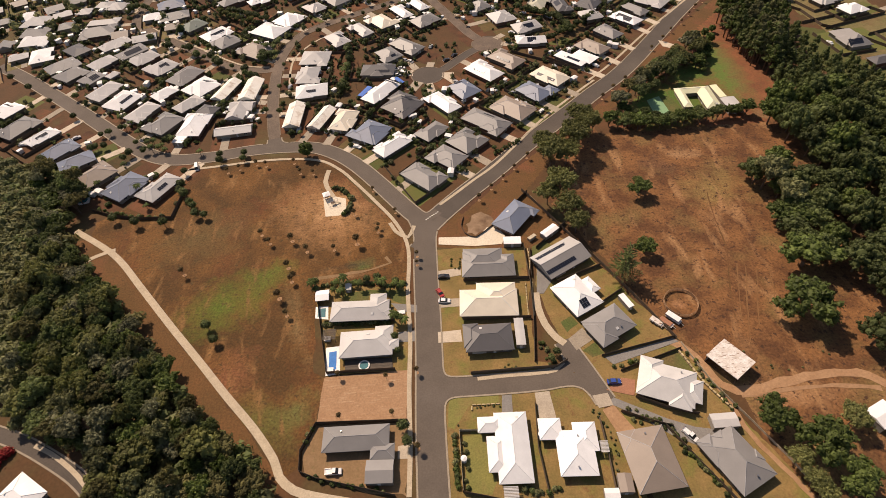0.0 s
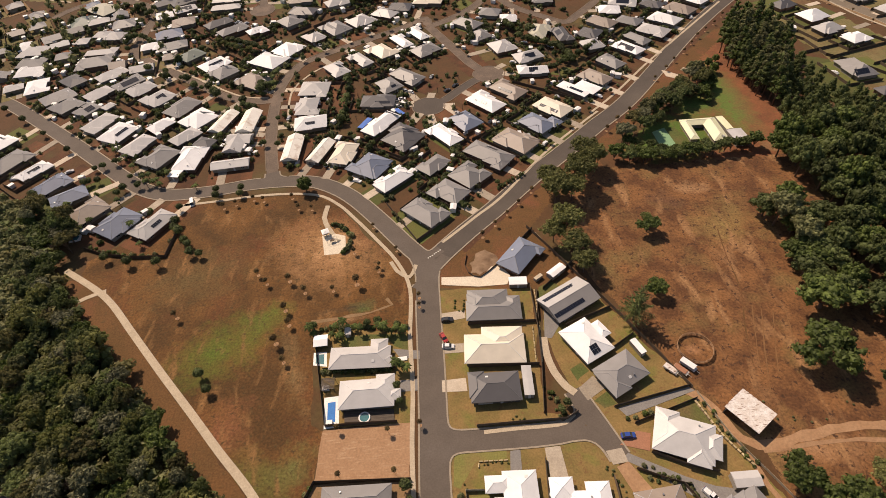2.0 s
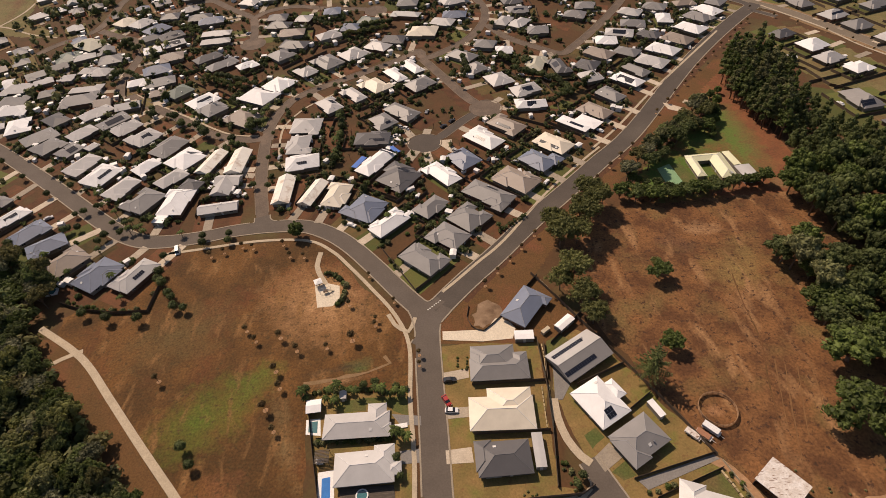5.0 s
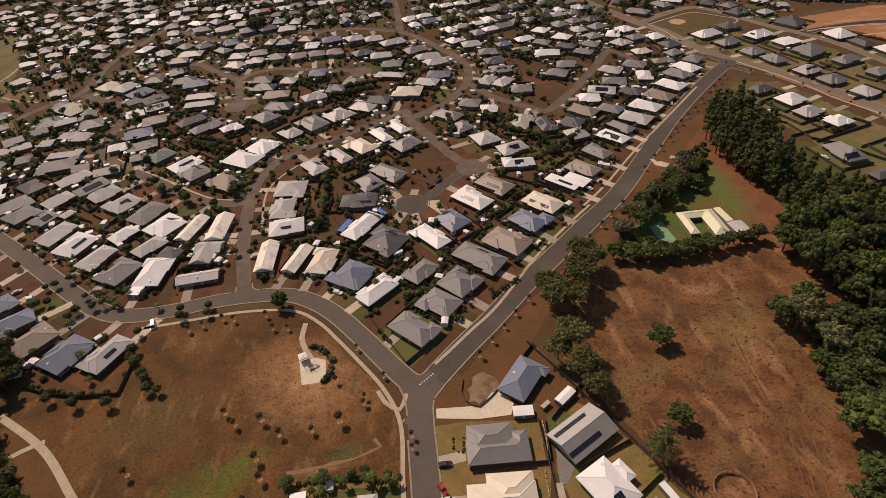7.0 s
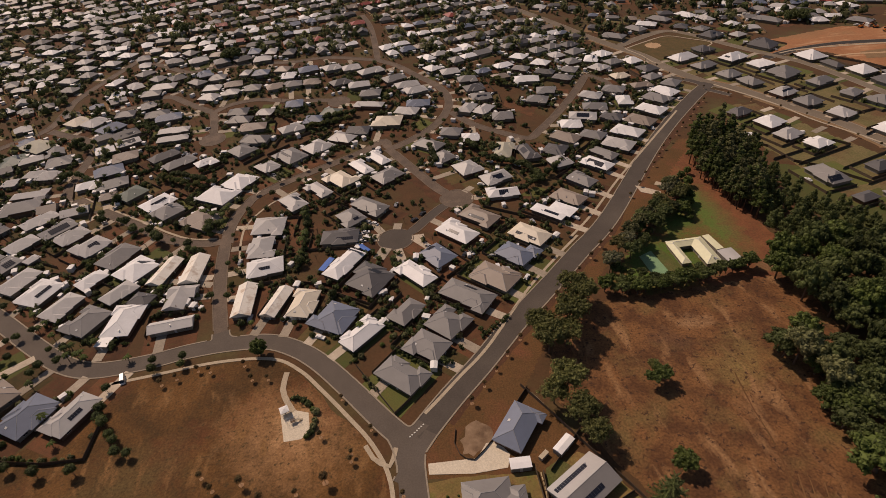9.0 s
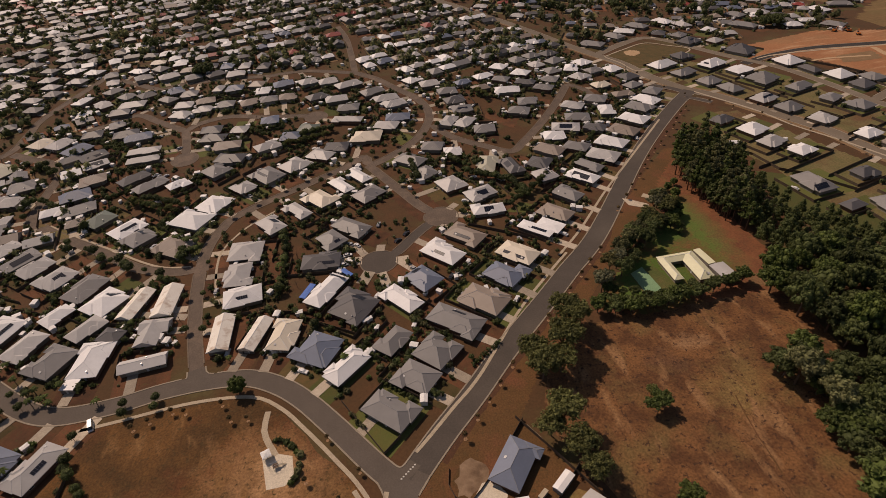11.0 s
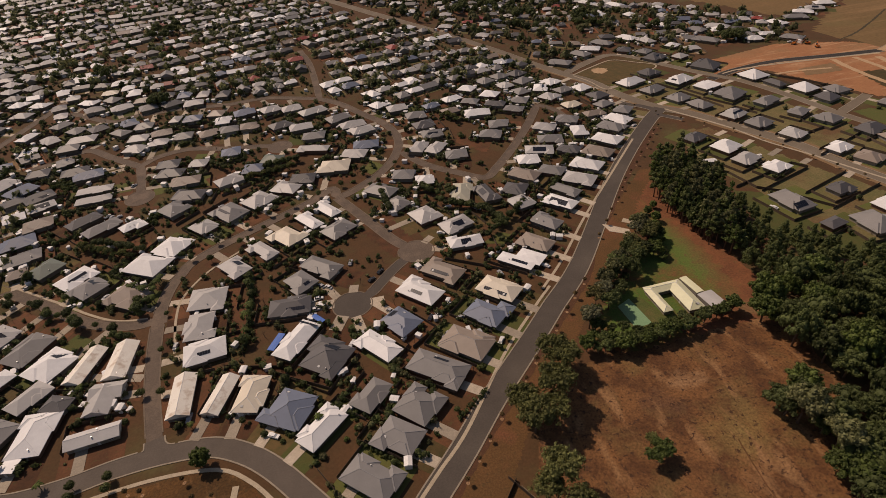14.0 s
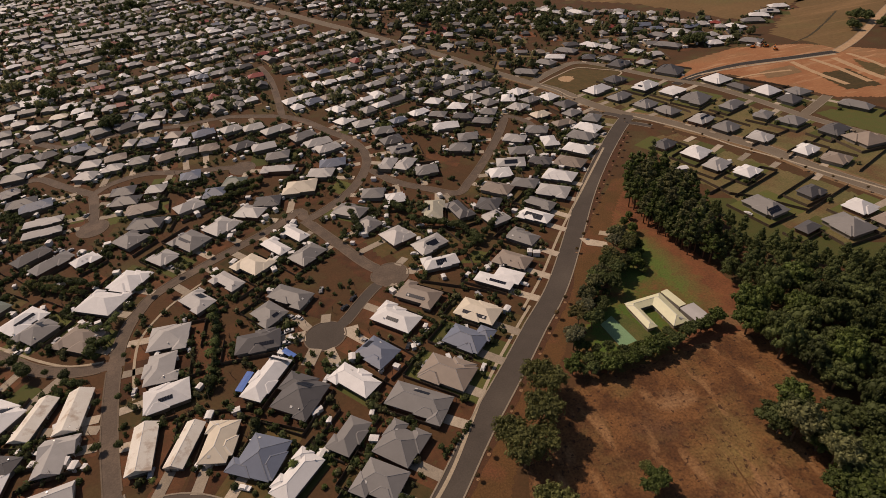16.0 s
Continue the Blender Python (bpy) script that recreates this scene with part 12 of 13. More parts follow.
heap = {"shrub": list(LINE_SHRUBS), "pale": [], "tree": [], "shed": [], "car": [], "tank": []}
near = 0
for hx, hy, w, d in list(PLACED):
    if hy < 30:
        continue
    bare = hx > 225 and hy < 345
    for _ in range(rng.choice((1, 2, 3) if bare else (8, 10, 13, 17) if hy < 120 else (10, 13, 16, 20))):
        a, r = rng.uniform(0, 6.28), max(w, d) / 2 + rng.uniform(0.5, 5.5)
        x, y = hx + r * math.cos(a), hy + r * math.sin(a)
        if near_road(x, y, None, 1.8) or any(abs(x - q[0]) < 12 and math.hypot(x - q[0], y - q[1]) < min(q[2], q[3]) / 2 + 0.7 for q in PLACED):
            continue
        k, s = rng.random(), rng.uniform(0.5, 1.5)
        if k < 0.10:
            heap["shed"].append((x, y, ground_z(x, y), rng.uniform(0.7, 1.2), rng.uniform(0, 6)))
        elif k < 0.17 and hy > 60:
            heap["car"].append((x, y, ground_z(x, y), 1.0, rng.uniform(0, 6)))
        elif hy < 80 and near < 90:
            near += 1
            plant(rng.choice(shrub if k < 0.75 else palm if k < 0.85 else street), x, y, s * (1.0 if k < 0.75 else 0.8))
        else:
            heap["tree" if k > 0.86 else "shrub" if k < 0.66 else "pale"].append((x, y, ground_z(x, y), s * (1.5 if k <= 0.86 else 1.1), rng.uniform(0, 6)))
# shrubs and trees in the leftover ground between the lots, in loose clumps
BETWEEN = [(-30, 50), (-50, 67), (-90, 67), (-125, 66), (-160, 92), (-270, 185), (-300, 300), (-250, 420), (0, 430), (190, 400), (235, 300), (228, 258), (150, 172), (105, 118), (60, 75), (5, 22)]
for x, y, r in scatter(BETWEEN, 5.4, 17):
    clump = math.sin(x * 0.11 + 1.3 * math.sin(y * 0.07)) + math.sin(y * 0.13 + 1.7 * math.sin(x * 0.05))
    if rng.random() > 0.42 + 0.3 * clump or near_road(x, y, None, 2.0) or math.hypot(x - 29, y - 165) < 17 or math.hypot(x - 108, y - 243) < 15:
        continue
    if any(abs(x - q[0]) < 12 and math.hypot(x - q[0], y - q[1]) < 0.45 * max(q[2], q[3]) + 0.6 for q in PLACED):
        continue
    k = rng.random()
    heap["tree" if k > 0.84 else "pale" if k > 0.56 else "shed" if k < 0.06 else "shrub"].append((x, y, ground_z(x, y), rng.uniform(0.7, 1.2) if k < 0.06 else rng.uniform(0.6, 1.3) if k > 0.84 else rng.uniform(0.8, 2.4), rng.uniform(0, 6)))
# hedges along parts of the lot fences
for pts in HEDGES:
    if pts[0][1] < 30 or pts[0][0] > 225 and pts[0][1] < 345:
        continue
    kind = rng.choice(("shrub", "shrub", "pale", "none"))
    if kind == "none":
        continue
    lo, hi = sorted((rng.random(), rng.random() * 1.4))
    line = smooth_line(pts, 1.0)
    mid = sum((Vector(p) for p in pts), Vector((0, 0))) / len(pts)
    size = rng.uniform(0.8, 1.6)
    for k in range(int(lo * len(line)), min(len(line), int(hi * len(line)))):
        p = line[k] + (mid - line[k]).normalized() * 1.0
        if rng.random() < 0.8 and not near_road(p.x, p.y, None, 1.5):
            heap["tree" if rng.random() < 0.08 else kind].append((p.x + rng.uniform(-0.4, 0.4), p.y + rng.uniform(-0.4, 0.4), ground_z(p.x, p.y), size * rng.uniform(0.6, 1.2), rng.uniform(0, 6)))
joined("garden_shrubs", [light_shrub(k, M_leaf_dark) for k in range(3)], heap["shrub"], "dark green garden shrubs in the yards", "shrubs")
joined("garden_shrubs", [light_shrub(k + 5, M_leaf) for k in range(3)], heap["pale"], "olive-green garden shrubs in the yards", "shrubs")
joined("garden_trees", [street[0].children[1].data, street[1].children[1].data], heap["tree"], "small dark green trees in the yards", "trees")
box = Shape().box(-1.5, -1.1, -0.2, 1.5, 1.1, 2.0)
roof_prism(box, 0, 0, 3.3, 2.5, 2.2, 12, 1)
joined("garden_sheds", [box.mesh("garden_sheds", M_white)], heap["shed"], "small white metal garden sheds in the yards", "sheds")
box = Shape().box(-2.2, -0.88, 0.3, 2.2, 0.88, 0.95).add([(-1.7, -0.8, 0.95), (1.2, -0.8, 0.95), (1.2, 0.8, 0.95), (-1.7, 0.8, 0.95), (-1.2, -0.68, 1.45), (0.5, -0.68, 1.45), (0.5, 0.68, 1.45), (-1.2, 0.68, 1.45)], [(4, 5, 6, 7), (0, 1, 5, 4), (1, 2, 6, 5), (2, 3, 7, 6), (3, 0, 4, 7)])
joined("distant_cars", [box.mesh("distant_cars", CARS["white"])], heap["car"][::2], "white cars parked beside the distant houses", "cars")
joined("distant_cars", [box.mesh("distant_cars", CARS["silver"])], heap["car"][1::2], "silver cars parked beside the distant houses", "cars")

# ---- homestead ----
house(145.6, 69.5, -0.7, [(0, 0, 7.8, 20.1, 0), (-5.4, 7.3, 17.7, 5.6, 0), (-12.2, 0.6, 4.6, 16.2, 0)], "Y", 1, 3, 4)
shed(152.7, 74.3, 4.6, 3.7, 11.6, "Y", h=2.6, pitch=4, word="veranda roof beside the homestead")
shed(154.8, 62.2, 4.4, 7.5, 11.0, "L", h=2.9, pitch=4, word="machinery shed beside the homestead")
slab("tennis_court", [(116.4, 74.4), (123.6, 77.4), (124.6, 60.4), (116.6, 59.6)], M_court, "faded green tennis court surface", category="court")
slab("pool_surround", [(-44.4, -43.5), (-39.7, -43.5), (-39.1, -49.7), (-44.1, -48.7)], M_white, "white pool paving")
slab("pool", [(-43.5, -44.4), (-40.5, -44.4), (-40.3, -48.6), (-43.3, -48.0)], M_water_teal, "teal swimming pool water", z=0.12, category="pool")
slab("pool_surround", [(-38.9, -61.8), (-33.9, -61.5), (-33.1, -72.6), (-38.0, -73.0)], M_white, "white pool paving")
slab("pool", [(-37.5, -63.8), (-34.9, -63.5), (-34.5, -70.7), (-37.1, -70.9)], M_water, "bright blue swimming pool water", z=0.12, category="pool")
slab("pool_surround", [(-165.8, 30.8), (-162.6, 32.8), (-158.4, 30.4), (-157.6, 26.8), (-161.9, 25.7), (-165.0, 28.0)], M_white, "white pool paving")
slab("pool", [(-164.3, 30.3), (-162.1, 31.6), (-159.2, 29.7), (-159.4, 27.4), (-162.1, 26.9)], M_water_teal, "teal swimming pool water", z=0.12, category="pool")

# ---- playground, round pen and farm gear ----
def shelter(x, y, rz, size=3.2):
    top = tagged(new("picnic_shelter"), "small white-roofed picnic shelter on the playground pad", "shelter")
    top.matrix_basis = pose(x, y, ground_z(x, y) + 0.08, rz=rz)
    roof = Shape()
    roof_prism(roof, 0, 0, size, size, 2.4, 18, 0)
    part("roof", roof.mesh("roof", M_white), top)
    for sx in (-1, 1):
        for sy in (-1, 1):
            part("post", Shape().box(sx * 1.3 - 0.06, sy * 1.3 - 0.06, 0, sx * 1.3 + 0.06, sy * 1.3 + 0.06, 2.3).mesh("post", M_alloy), top)
    part("table", Shape().box(-0.8, -0.4, 0.7, 0.8, 0.4, 0.76).box(-0.1, -0.3, 0, 0.1, 0.3, 0.7).mesh("table", M_bark), top)


def play_frame(x, y, rz):
    top = tagged(new("play_frame"), "pale climbing frame and slide on the playground pad", "play frame")
    top.matrix_basis = pose(x, y, ground_z(x, y) + 0.08, rz=rz)
    for px in (-2.6, -1.2, 0.4, 1.8):
        for py in (-0.7, 0.7):
            part("post", Shape().tube((px, py, 0), (px, py, 2.3), 0.06, 0.06, 6).mesh("post", M_alloy), top)
    part("deck", Shape().box(-1.3, -0.8, 1.1, 0.5, 0.8, 1.2).mesh("deck", M_bark), top)
    part("beam", Shape().tube((-2.6, 0.7, 2.3), (1.8, 0.7, 2.3), 0.05, 0.05, 6).mesh("beam", M_alloy), top)
    part("beam", Shape().tube((-2.6, -0.7, 2.3), (1.8, -0.7, 2.3), 0.05, 0.05, 6).mesh("beam", M_alloy), top)
    part("slide", Shape().add([(0.5, -0.35, 1.2), (0.5, 0.35, 1.2), (3.0, 0.35, 0.15), (3.0, -0.35, 0.15), (0.5, -0.35, 1.1), (0.5, 0.35, 1.1), (3.0, 0.35, 0.05), (3.0, -0.35, 0.05)], [(0, 3, 2, 1), (4, 5, 6, 7), (0, 4, 7, 3), (1, 2, 6, 5), (2, 3, 7, 6)]).mesh("slide", M_fence_cream), top)


def round_pen(x, y, r):
    top = tagged(new("round_pen"), "round timber-railed horse pen on bare soil", "pen")
    top.location = (x, y, ground_z(x, y))
    n = 22
    ring = [(r * math.cos(2 * math.pi * k / n), r * math.sin(2 * math.pi * k / n)) for k in range(n)]
    post = Shape().tube((0, 0, -0.2), (0, 0, 1.5), 0.11, 0.1, 6).mesh("post", M_track)
    for a, b in ring:
        part("post", post, top, m=pose(a, b, 0))
    for z in (0.5, 0.95, 1.4):
        sec = [(-0.07, -0.1), (0.07, -0.1), (0.07, 0.1), (-0.07, 0.1)]
        vs = [((r + u) * math.cos(2 * math.pi * k / n), (r + u) * math.sin(2 * math.pi * k / n), z + v) for k in range(n) for u, v in sec]
        fs = [(4 * k + i, 4 * k + (i + 1) % 4, 4 * ((k + 1) % n) + (i + 1) % 4, 4 * ((k + 1) % n) + i) for k in range(n) for i in range(4)]
        part("rail", mesh("rail", vs, fs, M_track), top)


def trailer(x, y, rz, paint, cover, label, length=5.0):
    top = tagged(new("farm_trailer"), label, "trailer", "farm gear")
    top.matrix_basis = pose(x, y, ground_z(x, y), rz=rz)
    part("deck", Shape().box(-length / 2, -1.05, 0.7, length / 2, 1.05, 0.85).mesh("deck", M_rust), top)
    part("drawbar", Shape().tube((length / 2, 0, 0.75), (length / 2 + 1.4, 0, 0.5), 0.07, 0.07, 6).mesh("drawbar", M_rust), top)
    part("body", Shape().box(-length / 2 + 0.1, -1.0, 0.85, length / 2 - 0.6, 1.0, 1.9 if cover else 1.25).mesh("body", paint), top)
    if cover:
        part("roof", Shape().box(-length / 2, -1.08, 1.9, length / 2 - 0.5, 1.08, 1.98).mesh("roof", M_white), top)
    for sx in (-0.9, 0.3):
        for sy in (-1, 1):
            part("wheel", Shape().tube((sx, sy * 1.08, 0.36), (sx, sy * 1.3, 0.36), 0.36, 0.36, 10).mesh("wheel", M_tyre), top)


shelter(-45.6, 17.3, 20)
play_frame(-42.0, 12.9, 12)
round_pen(88.9, -54.4, 5.9)
trailer(81.1, -62.3, -50, M_terra, False, "faded red farm trailer parked on bare soil")
trailer(84.0, -60.9, -50, CARS["silver"], True, "grey covered trailer parked on bare soil", 5.6)
trailer(77.9, -61.8, -50, M_rust, False, "rusty flat trailer parked on bare soil")

slab("lane_mark", [(-1.7, -1.5), (-1.1, -1.5), (-1.1, -1.0), (-1.7, -1.0)], M_paint, "white painted give-way dash", z=0.16, category="marking")
slab("lane_mark", [(-0.9, -0.9), (-0.3, -0.9), (-0.3, -0.4), (-0.9, -0.4)], M_paint, "white painted give-way dash", z=0.16, category="marking")
slab("lane_mark", [(0.0, -0.2), (0.6, -0.2), (0.6, 0.3), (0.0, 0.3)], M_paint, "white painted give-way dash", z=0.16, category="marking")
slab("lane_mark", [(0.9, 0.5), (1.5, 0.5), (1.5, 1.0), (0.9, 1.0)], M_paint, "white painted give-way dash", z=0.16, category="marking")
slab("lane_mark", [(1.7, 1.2), (2.3, 1.2), (2.3, 1.7), (1.7, 1.7)], M_paint, "white painted give-way dash", z=0.16, category="marking")
slab("lane_mark", [(2.6, 1.8), (3.2, 1.8), (3.2, 2.3), (2.6, 2.3)], M_paint, "white painted give-way dash", z=0.16, category="marking")
slab("lane_mark", [(3.4, 2.5), (4.0, 2.5), (4.0, 3.0), (3.4, 3.0)], M_paint, "white painted give-way dash", z=0.16, category="marking")
# ---- near lots: walls, beds, decks and small yard things ----
def low_wall(pts, height=0.5, thick=0.35, material=None, label="cream sandstone block retaining wall"):
    """A run of separate blocks in a row along a line."""
    top = tagged(new("retaining_wall"), label, "wall", "garden walls")
    top.location = (pts[0][0], pts[0][1], ground_z(*pts[0]))
    r = random.Random(round(pts[0][0] * 10))
    line = smooth_line(pts, 1.3)
    block = Shape().box(-0.6, -thick / 2, -0.1, 0.6, thick / 2, height).mesh("block", material or M_stone)
    for a, b in zip(line, line[1:]):
        c = (a + b) / 2
        part("block", block, top, m=pose(c.x - pts[0][0], c.y - pts[0][1], ground_z(c.x, c.y) - top.location.z + r.uniform(-0.06, 0.06), rz=math.degrees(math.atan2(b.y - a.y, b.x - a.x)) + r.uniform(-3, 3)))
    return top


def tank(x, y, radius=1.3, height=2.0, label="round white water tank beside the house"):
    top = tagged(new("water_tank"), label, "tank", "water tanks")
    top.location = (x, y, ground_z(x, y))
    body = Shape()
    for k in range(6):
        z = height * k / 6
        body.tube((0, 0, z), (0, 0, z + height / 6 - 0.04), radius, radius * 0.985, 18)
    part("body", body.mesh("body", M_white), top)
    part("lid", Shape().tube((0, 0, height - 0.04), (0, 0, height + 0.22), radius * 1.02, radius * 0.2, 18).mesh("lid", M_white), top)
    return top


def pergola(x, y, rz, w, d, h=2.5, material=None, label="slatted timber pergola beside the house"):
    top = tagged(new("pergola"), label, "pergola", "pergolas")
    top.matrix_basis = pose(x, y, ground_z(x, y), rz=rz)
    for sx in (-1, 1):
        for sy in (-1, 1):
            part("post", Shape().box(sx * (w / 2 - 0.15) - 0.06, sy * (d / 2 - 0.15) - 0.06, 0, sx * (w / 2 - 0.15) + 0.06, sy * (d / 2 - 0.15) + 0.06, h).mesh("post", M_deck), top)
    slat = Shape().box(-w / 2, -0.14, h, w / 2, 0.14, h + 0.1).mesh("slat", material or ROOF["L"])
    n = max(2, round(d / 0.42))
    for k in range(n):
        part("slat", slat, top, m=pose(0, -d / 2 + (k + 0.5) * d / n, 0))
    return top


def yard_box(x, y, rz, w, d, h, material, name, label, category):
    top = tagged(new(name), label, category, "yard things")
    top.matrix_basis = pose(x, y, ground_z(x, y) + 0.05, rz=rz)
    part("body", Shape().box(-w / 2, -d / 2, 0, w / 2, d / 2, h * 0.88).mesh("body", material), top)
    part("lid", Shape().box(-w / 2 - 0.05, -d / 2 - 0.05, h * 0.88, w / 2 + 0.05, d / 2 + 0.05, h).mesh("lid", material), top)
    return top


def ring_seat(x, y, radius):
    top = tagged(new("garden_ring"), "white round raised rim of a garden spa", "garden ring")
    top.location = (x, y, ground_z(x, y) + 0.05)
    n = 20
    vs = [((radius + u) * math.cos(2 * math.pi * k / n), (radius + u) * math.sin(2 * math.pi * k / n), z) for k in range(n) for u, z in ((-0.2, 0), (0.2, 0), (0.2, 0.55), (-0.2, 0.55))]
    part("rim", mesh("rim", vs, [(4 * k + i, 4 * k + (i + 1) % 4, 4 * ((k + 1) % n) + (i + 1) % 4, 4 * ((k + 1) % n) + i) for k in range(n) for i in range(4)], M_white), top)
    part("water", Shape().tube((0, 0, 0), (0, 0, 0.4), radius - 0.2, radius - 0.2, 20).mesh("water", M_water_teal), top)


path([(13.2, -78.3), (23.6, -77.9), (33.0, -77.9), (39.3, -77.3), (42.6, -74.6)], 1.3, label="pale concrete strip below the retaining fence")
slab("driveway", [(41.0, -30.5), (45.3, -31.8), (44.8, -40.2), (41.1, -45.3), (38.6, -45.1)], M_greypave, "dark grey driveway of the rear house", z=0.1, category="driveway")
patch("lawn", [(6.6, -97.4), (12.6, -97.6), (14.6, -104.0), (15.6, -112.0), (14.0, -115.2), (7.0, -113.2)], M_yellow_lawn, "yellowish green lawn behind the corner house", z=0.04, ragged=0.4)
patch("lawn", [(3.6, -84.6), (9.0, -84.0), (19.4, -84.4), (19.2, -87.0), (10.0, -87.2), (4.4, -95.0), (2.4, -94.0)], M_yellow_lawn, "yellowish green lawn on the street corner", z=0.04, ragged=0.4)
patch("lawn", [(46.2, -63.0), (51.0, -59.6), (49.0, -56.2), (44.8, -58.4)], M_lawn_wet, "green lawn beside the shared driveway", z=0.045, ragged=0.3)
patch("lawn", [(49.8, -70.6), (55.0, -67.6), (57.0, -72.2), (52.6, -73.4)], M_lawn_wet, "green lawn beside the driveway", z=0.045, ragged=0.3)
low_wall([(76.5, -104.9), (79.4, -112.6), (82.5, -120.0)])
low_wall([(10.3, -89.8), (10.5, -87.6)], 0.45)
low_wall([(10.5, -87.5), (19.5, -87.7)], 0.45)
fence([(11.5, -96.1), (5.9, -95.8), (5.7, -113.6)], cream=True, height=1.5)
tank(6.6, -104.8, 0.95, 1.8)
tank(30.6, -99.2, 0.95, 1.8)
pergola(19.2, -115.6, -2, 4.2, 3.2)
pergola(48.4, -104.6, -3, 2.4, 3.6, 2.2)
shed(47.2, -117.9, -3, 4.2, 3.0, "W", h=2.2, word="small white metal garden shed")
low_wall([(81.5, -73.5), (82.9, -77.5), (85.1, -84.6), (87.8, -89.9), (90.9, -95.4)], 0.7, 0.6)
low_wall([(38.7, -22.4), (38.4, -28.8), (37.1, -37.1)], 0.5)
low_wall([(35.2, -39.7), (34.5, -47.4), (33.9, -54.7)], 0.4)
low_wall([(37.7, -39.4), (36.8, -47.6), (36.0, -54.9)], 0.4)
patch("gravel_slope", [(15.2, -5.9), (18.1, -1.0), (22.3, 0.9), (26.6, -2.8), (26.4, -7.0), (22.4, -10.5), (18.7, -12.8), (15.2, -11.4)], M_gravel, "pale dusty gravel slope on the corner lot", z=0.05, ragged=1.3)
fence([(14.5, -1.4), (13.2, -6.8), (14.3, -11.2), (16.3, -13.3), (18.8, -14.1), (22.8, -11.1), (26.5, -7.7)], height=0.9)
fence([(26.5, -7.7), (34.1, 0.4), (43.7, 10.9)])
fence([(44.4, 7.9), (47.6, 1.5), (50.8, -5.2)], cream=True, height=1.2)
fence([(39.5, -22.3), (38.7, -29.3), (37.8, -36.9)])
yard_box(41.2, -17.3, 35, 3.6, 1.4, 1.6, M_fence_cream, "yellow_shelter", "small yellowish canvas shelter on the lawn", "shelter")
tree_line([(8.1, -23.5), (7.4, -29.4)], 0.9, shrub, 0.35, 0.55, 0.2)
tree_line([(11.6, -24.0), (10.9, -29.4)], 0.9, shrub, 0.35, 0.55, 0.2)
tree_line([(7.8, -29.9), (10.8, -30.2)], 0.9, shrub, 0.35, 0.55, 0.2)
patch("lawn", [(40.7, -21.4), (45.9, -18.9), (49.9, -22.7), (45.6, -26.7), (40.9, -29.1), (39.5, -27.9)], M_lawn_wet, "bright green watered lawn beside the shed", z=0.04, ragged=0.3)
patch("lawn", [(-32.0, -37.8), (-24.5, -37.3), (-11.0, -38.6), (-10.6, -45.3), (-15.3, -43.3), (-17.0, -40.7), (-24.4, -40.1), (-24.7, -42.4), (-31.7, -42.2)], M_lawn_wet, "bright green lawn behind the poolside house", z=0.04, ragged=0.3)
patch("lawn", [(71.1, -75.7), (81.0, -73.7), (84.3, -82.3), (79.2, -81.1)], M_lawn_wet, "bright green lawn of the rear house", z=0.04, ragged=0.3)
slab("deck", [(-31.9, -67.0), (-15.4, -67.9), (-15.1, -71.8), (-31.4, -71.3)], M_deck, "dark timber deck on the sunny side of the house", z=0.25)
ring_seat(-24.9, -70.2, 1.75)
pergola(-37.6, -57.8, 0, 4.6, 4.4, 2.3, M_deck)
yard_box(-38.5, -58.5, 0, 2.2, 1.6, 1.0, M_white, "daybed", "white poolside daybed under the pergola", "daybed")
yard_box(-36.2, -71.3, 0, 1.9, 1.4, 1.3, M_white, "pump_box", "white pool pump box by the fence", "box")
yard_box(-36.5, -49.9, 10, 1.9, 0.7, 0.5, M_white, "sun_lounger", "white sun lounger beside the pool", "lounger")
shed(-32.3, -36.4, 0, 2.4, 3.2, "L", h=1.9, word="small metal garden shed in the palms")
yard_box(-13.3, -49.1, 4, 5.0, 1.5, 0.35, M_white, "planter", "long white rendered planter by the front door", "planter")
plant(palm[0], -37.8, -37.3, 0.80)
plant(palm[1], -36.6, -35.0, 0.92)
plant(palm[0], -35.0, -38.3, 1.04)
plant(palm[1], -34.3, -33.6, 1.16)
plant(palm[0], -30.1, -34.8, 0.80)
plant(palm[1], -27.6, -36.2, 0.92)
plant(palm[0], -20.8, -35.7, 1.04)
plant(palm[1], -18.8, -37.1, 1.16)
plant(palm[0], -16.4, -37.7, 0.80)
plant(palm[1], -14.0, -37.5, 0.92)
plant(palm[0], -12.0, -38.1, 1.04)
plant(palm[1], -46.2, -34.9, 1.16)
plant(palm[0], -45.0, -36.6, 0.80)
plant(palm[1], -12.7, -53.2, 0.92)
plant(palm[0], -11.1, -54.0, 1.04)
plant(palm[1], -14.7, -52.6, 1.16)
tree_line([(-41.7, -51.9), (-35.9, -51.8), (-29.3, -52.8), (-21.7, -53.1)], 1.0, [shrub[2], shrub[1]], 0.7, 1.0, 0.3)
path([(95.5, -90.8), (104.0, -90.6), (113.0, -89.8), (121.0, -89.9), (129.0, -90.3), (139.0, -92.0)], 1.5, material=M_track, label="pale wheel track in the paddock dust", name="track", ragged=0.7, z=0.045)
path([(80.5, -69.1), (84.7, -73.2), (88.2, -81.1), (90.8, -86.6), (94.5, -89.6), (100.3, -89.3), (109.7, -87.4), (118.6, -86.4), (128.3, -85.8), (138.0, -87.2), (143.0, -93.0)], 3.0, material=M_track, label="pale dusty vehicle track", name="track", ragged=0.9, z=0.045)
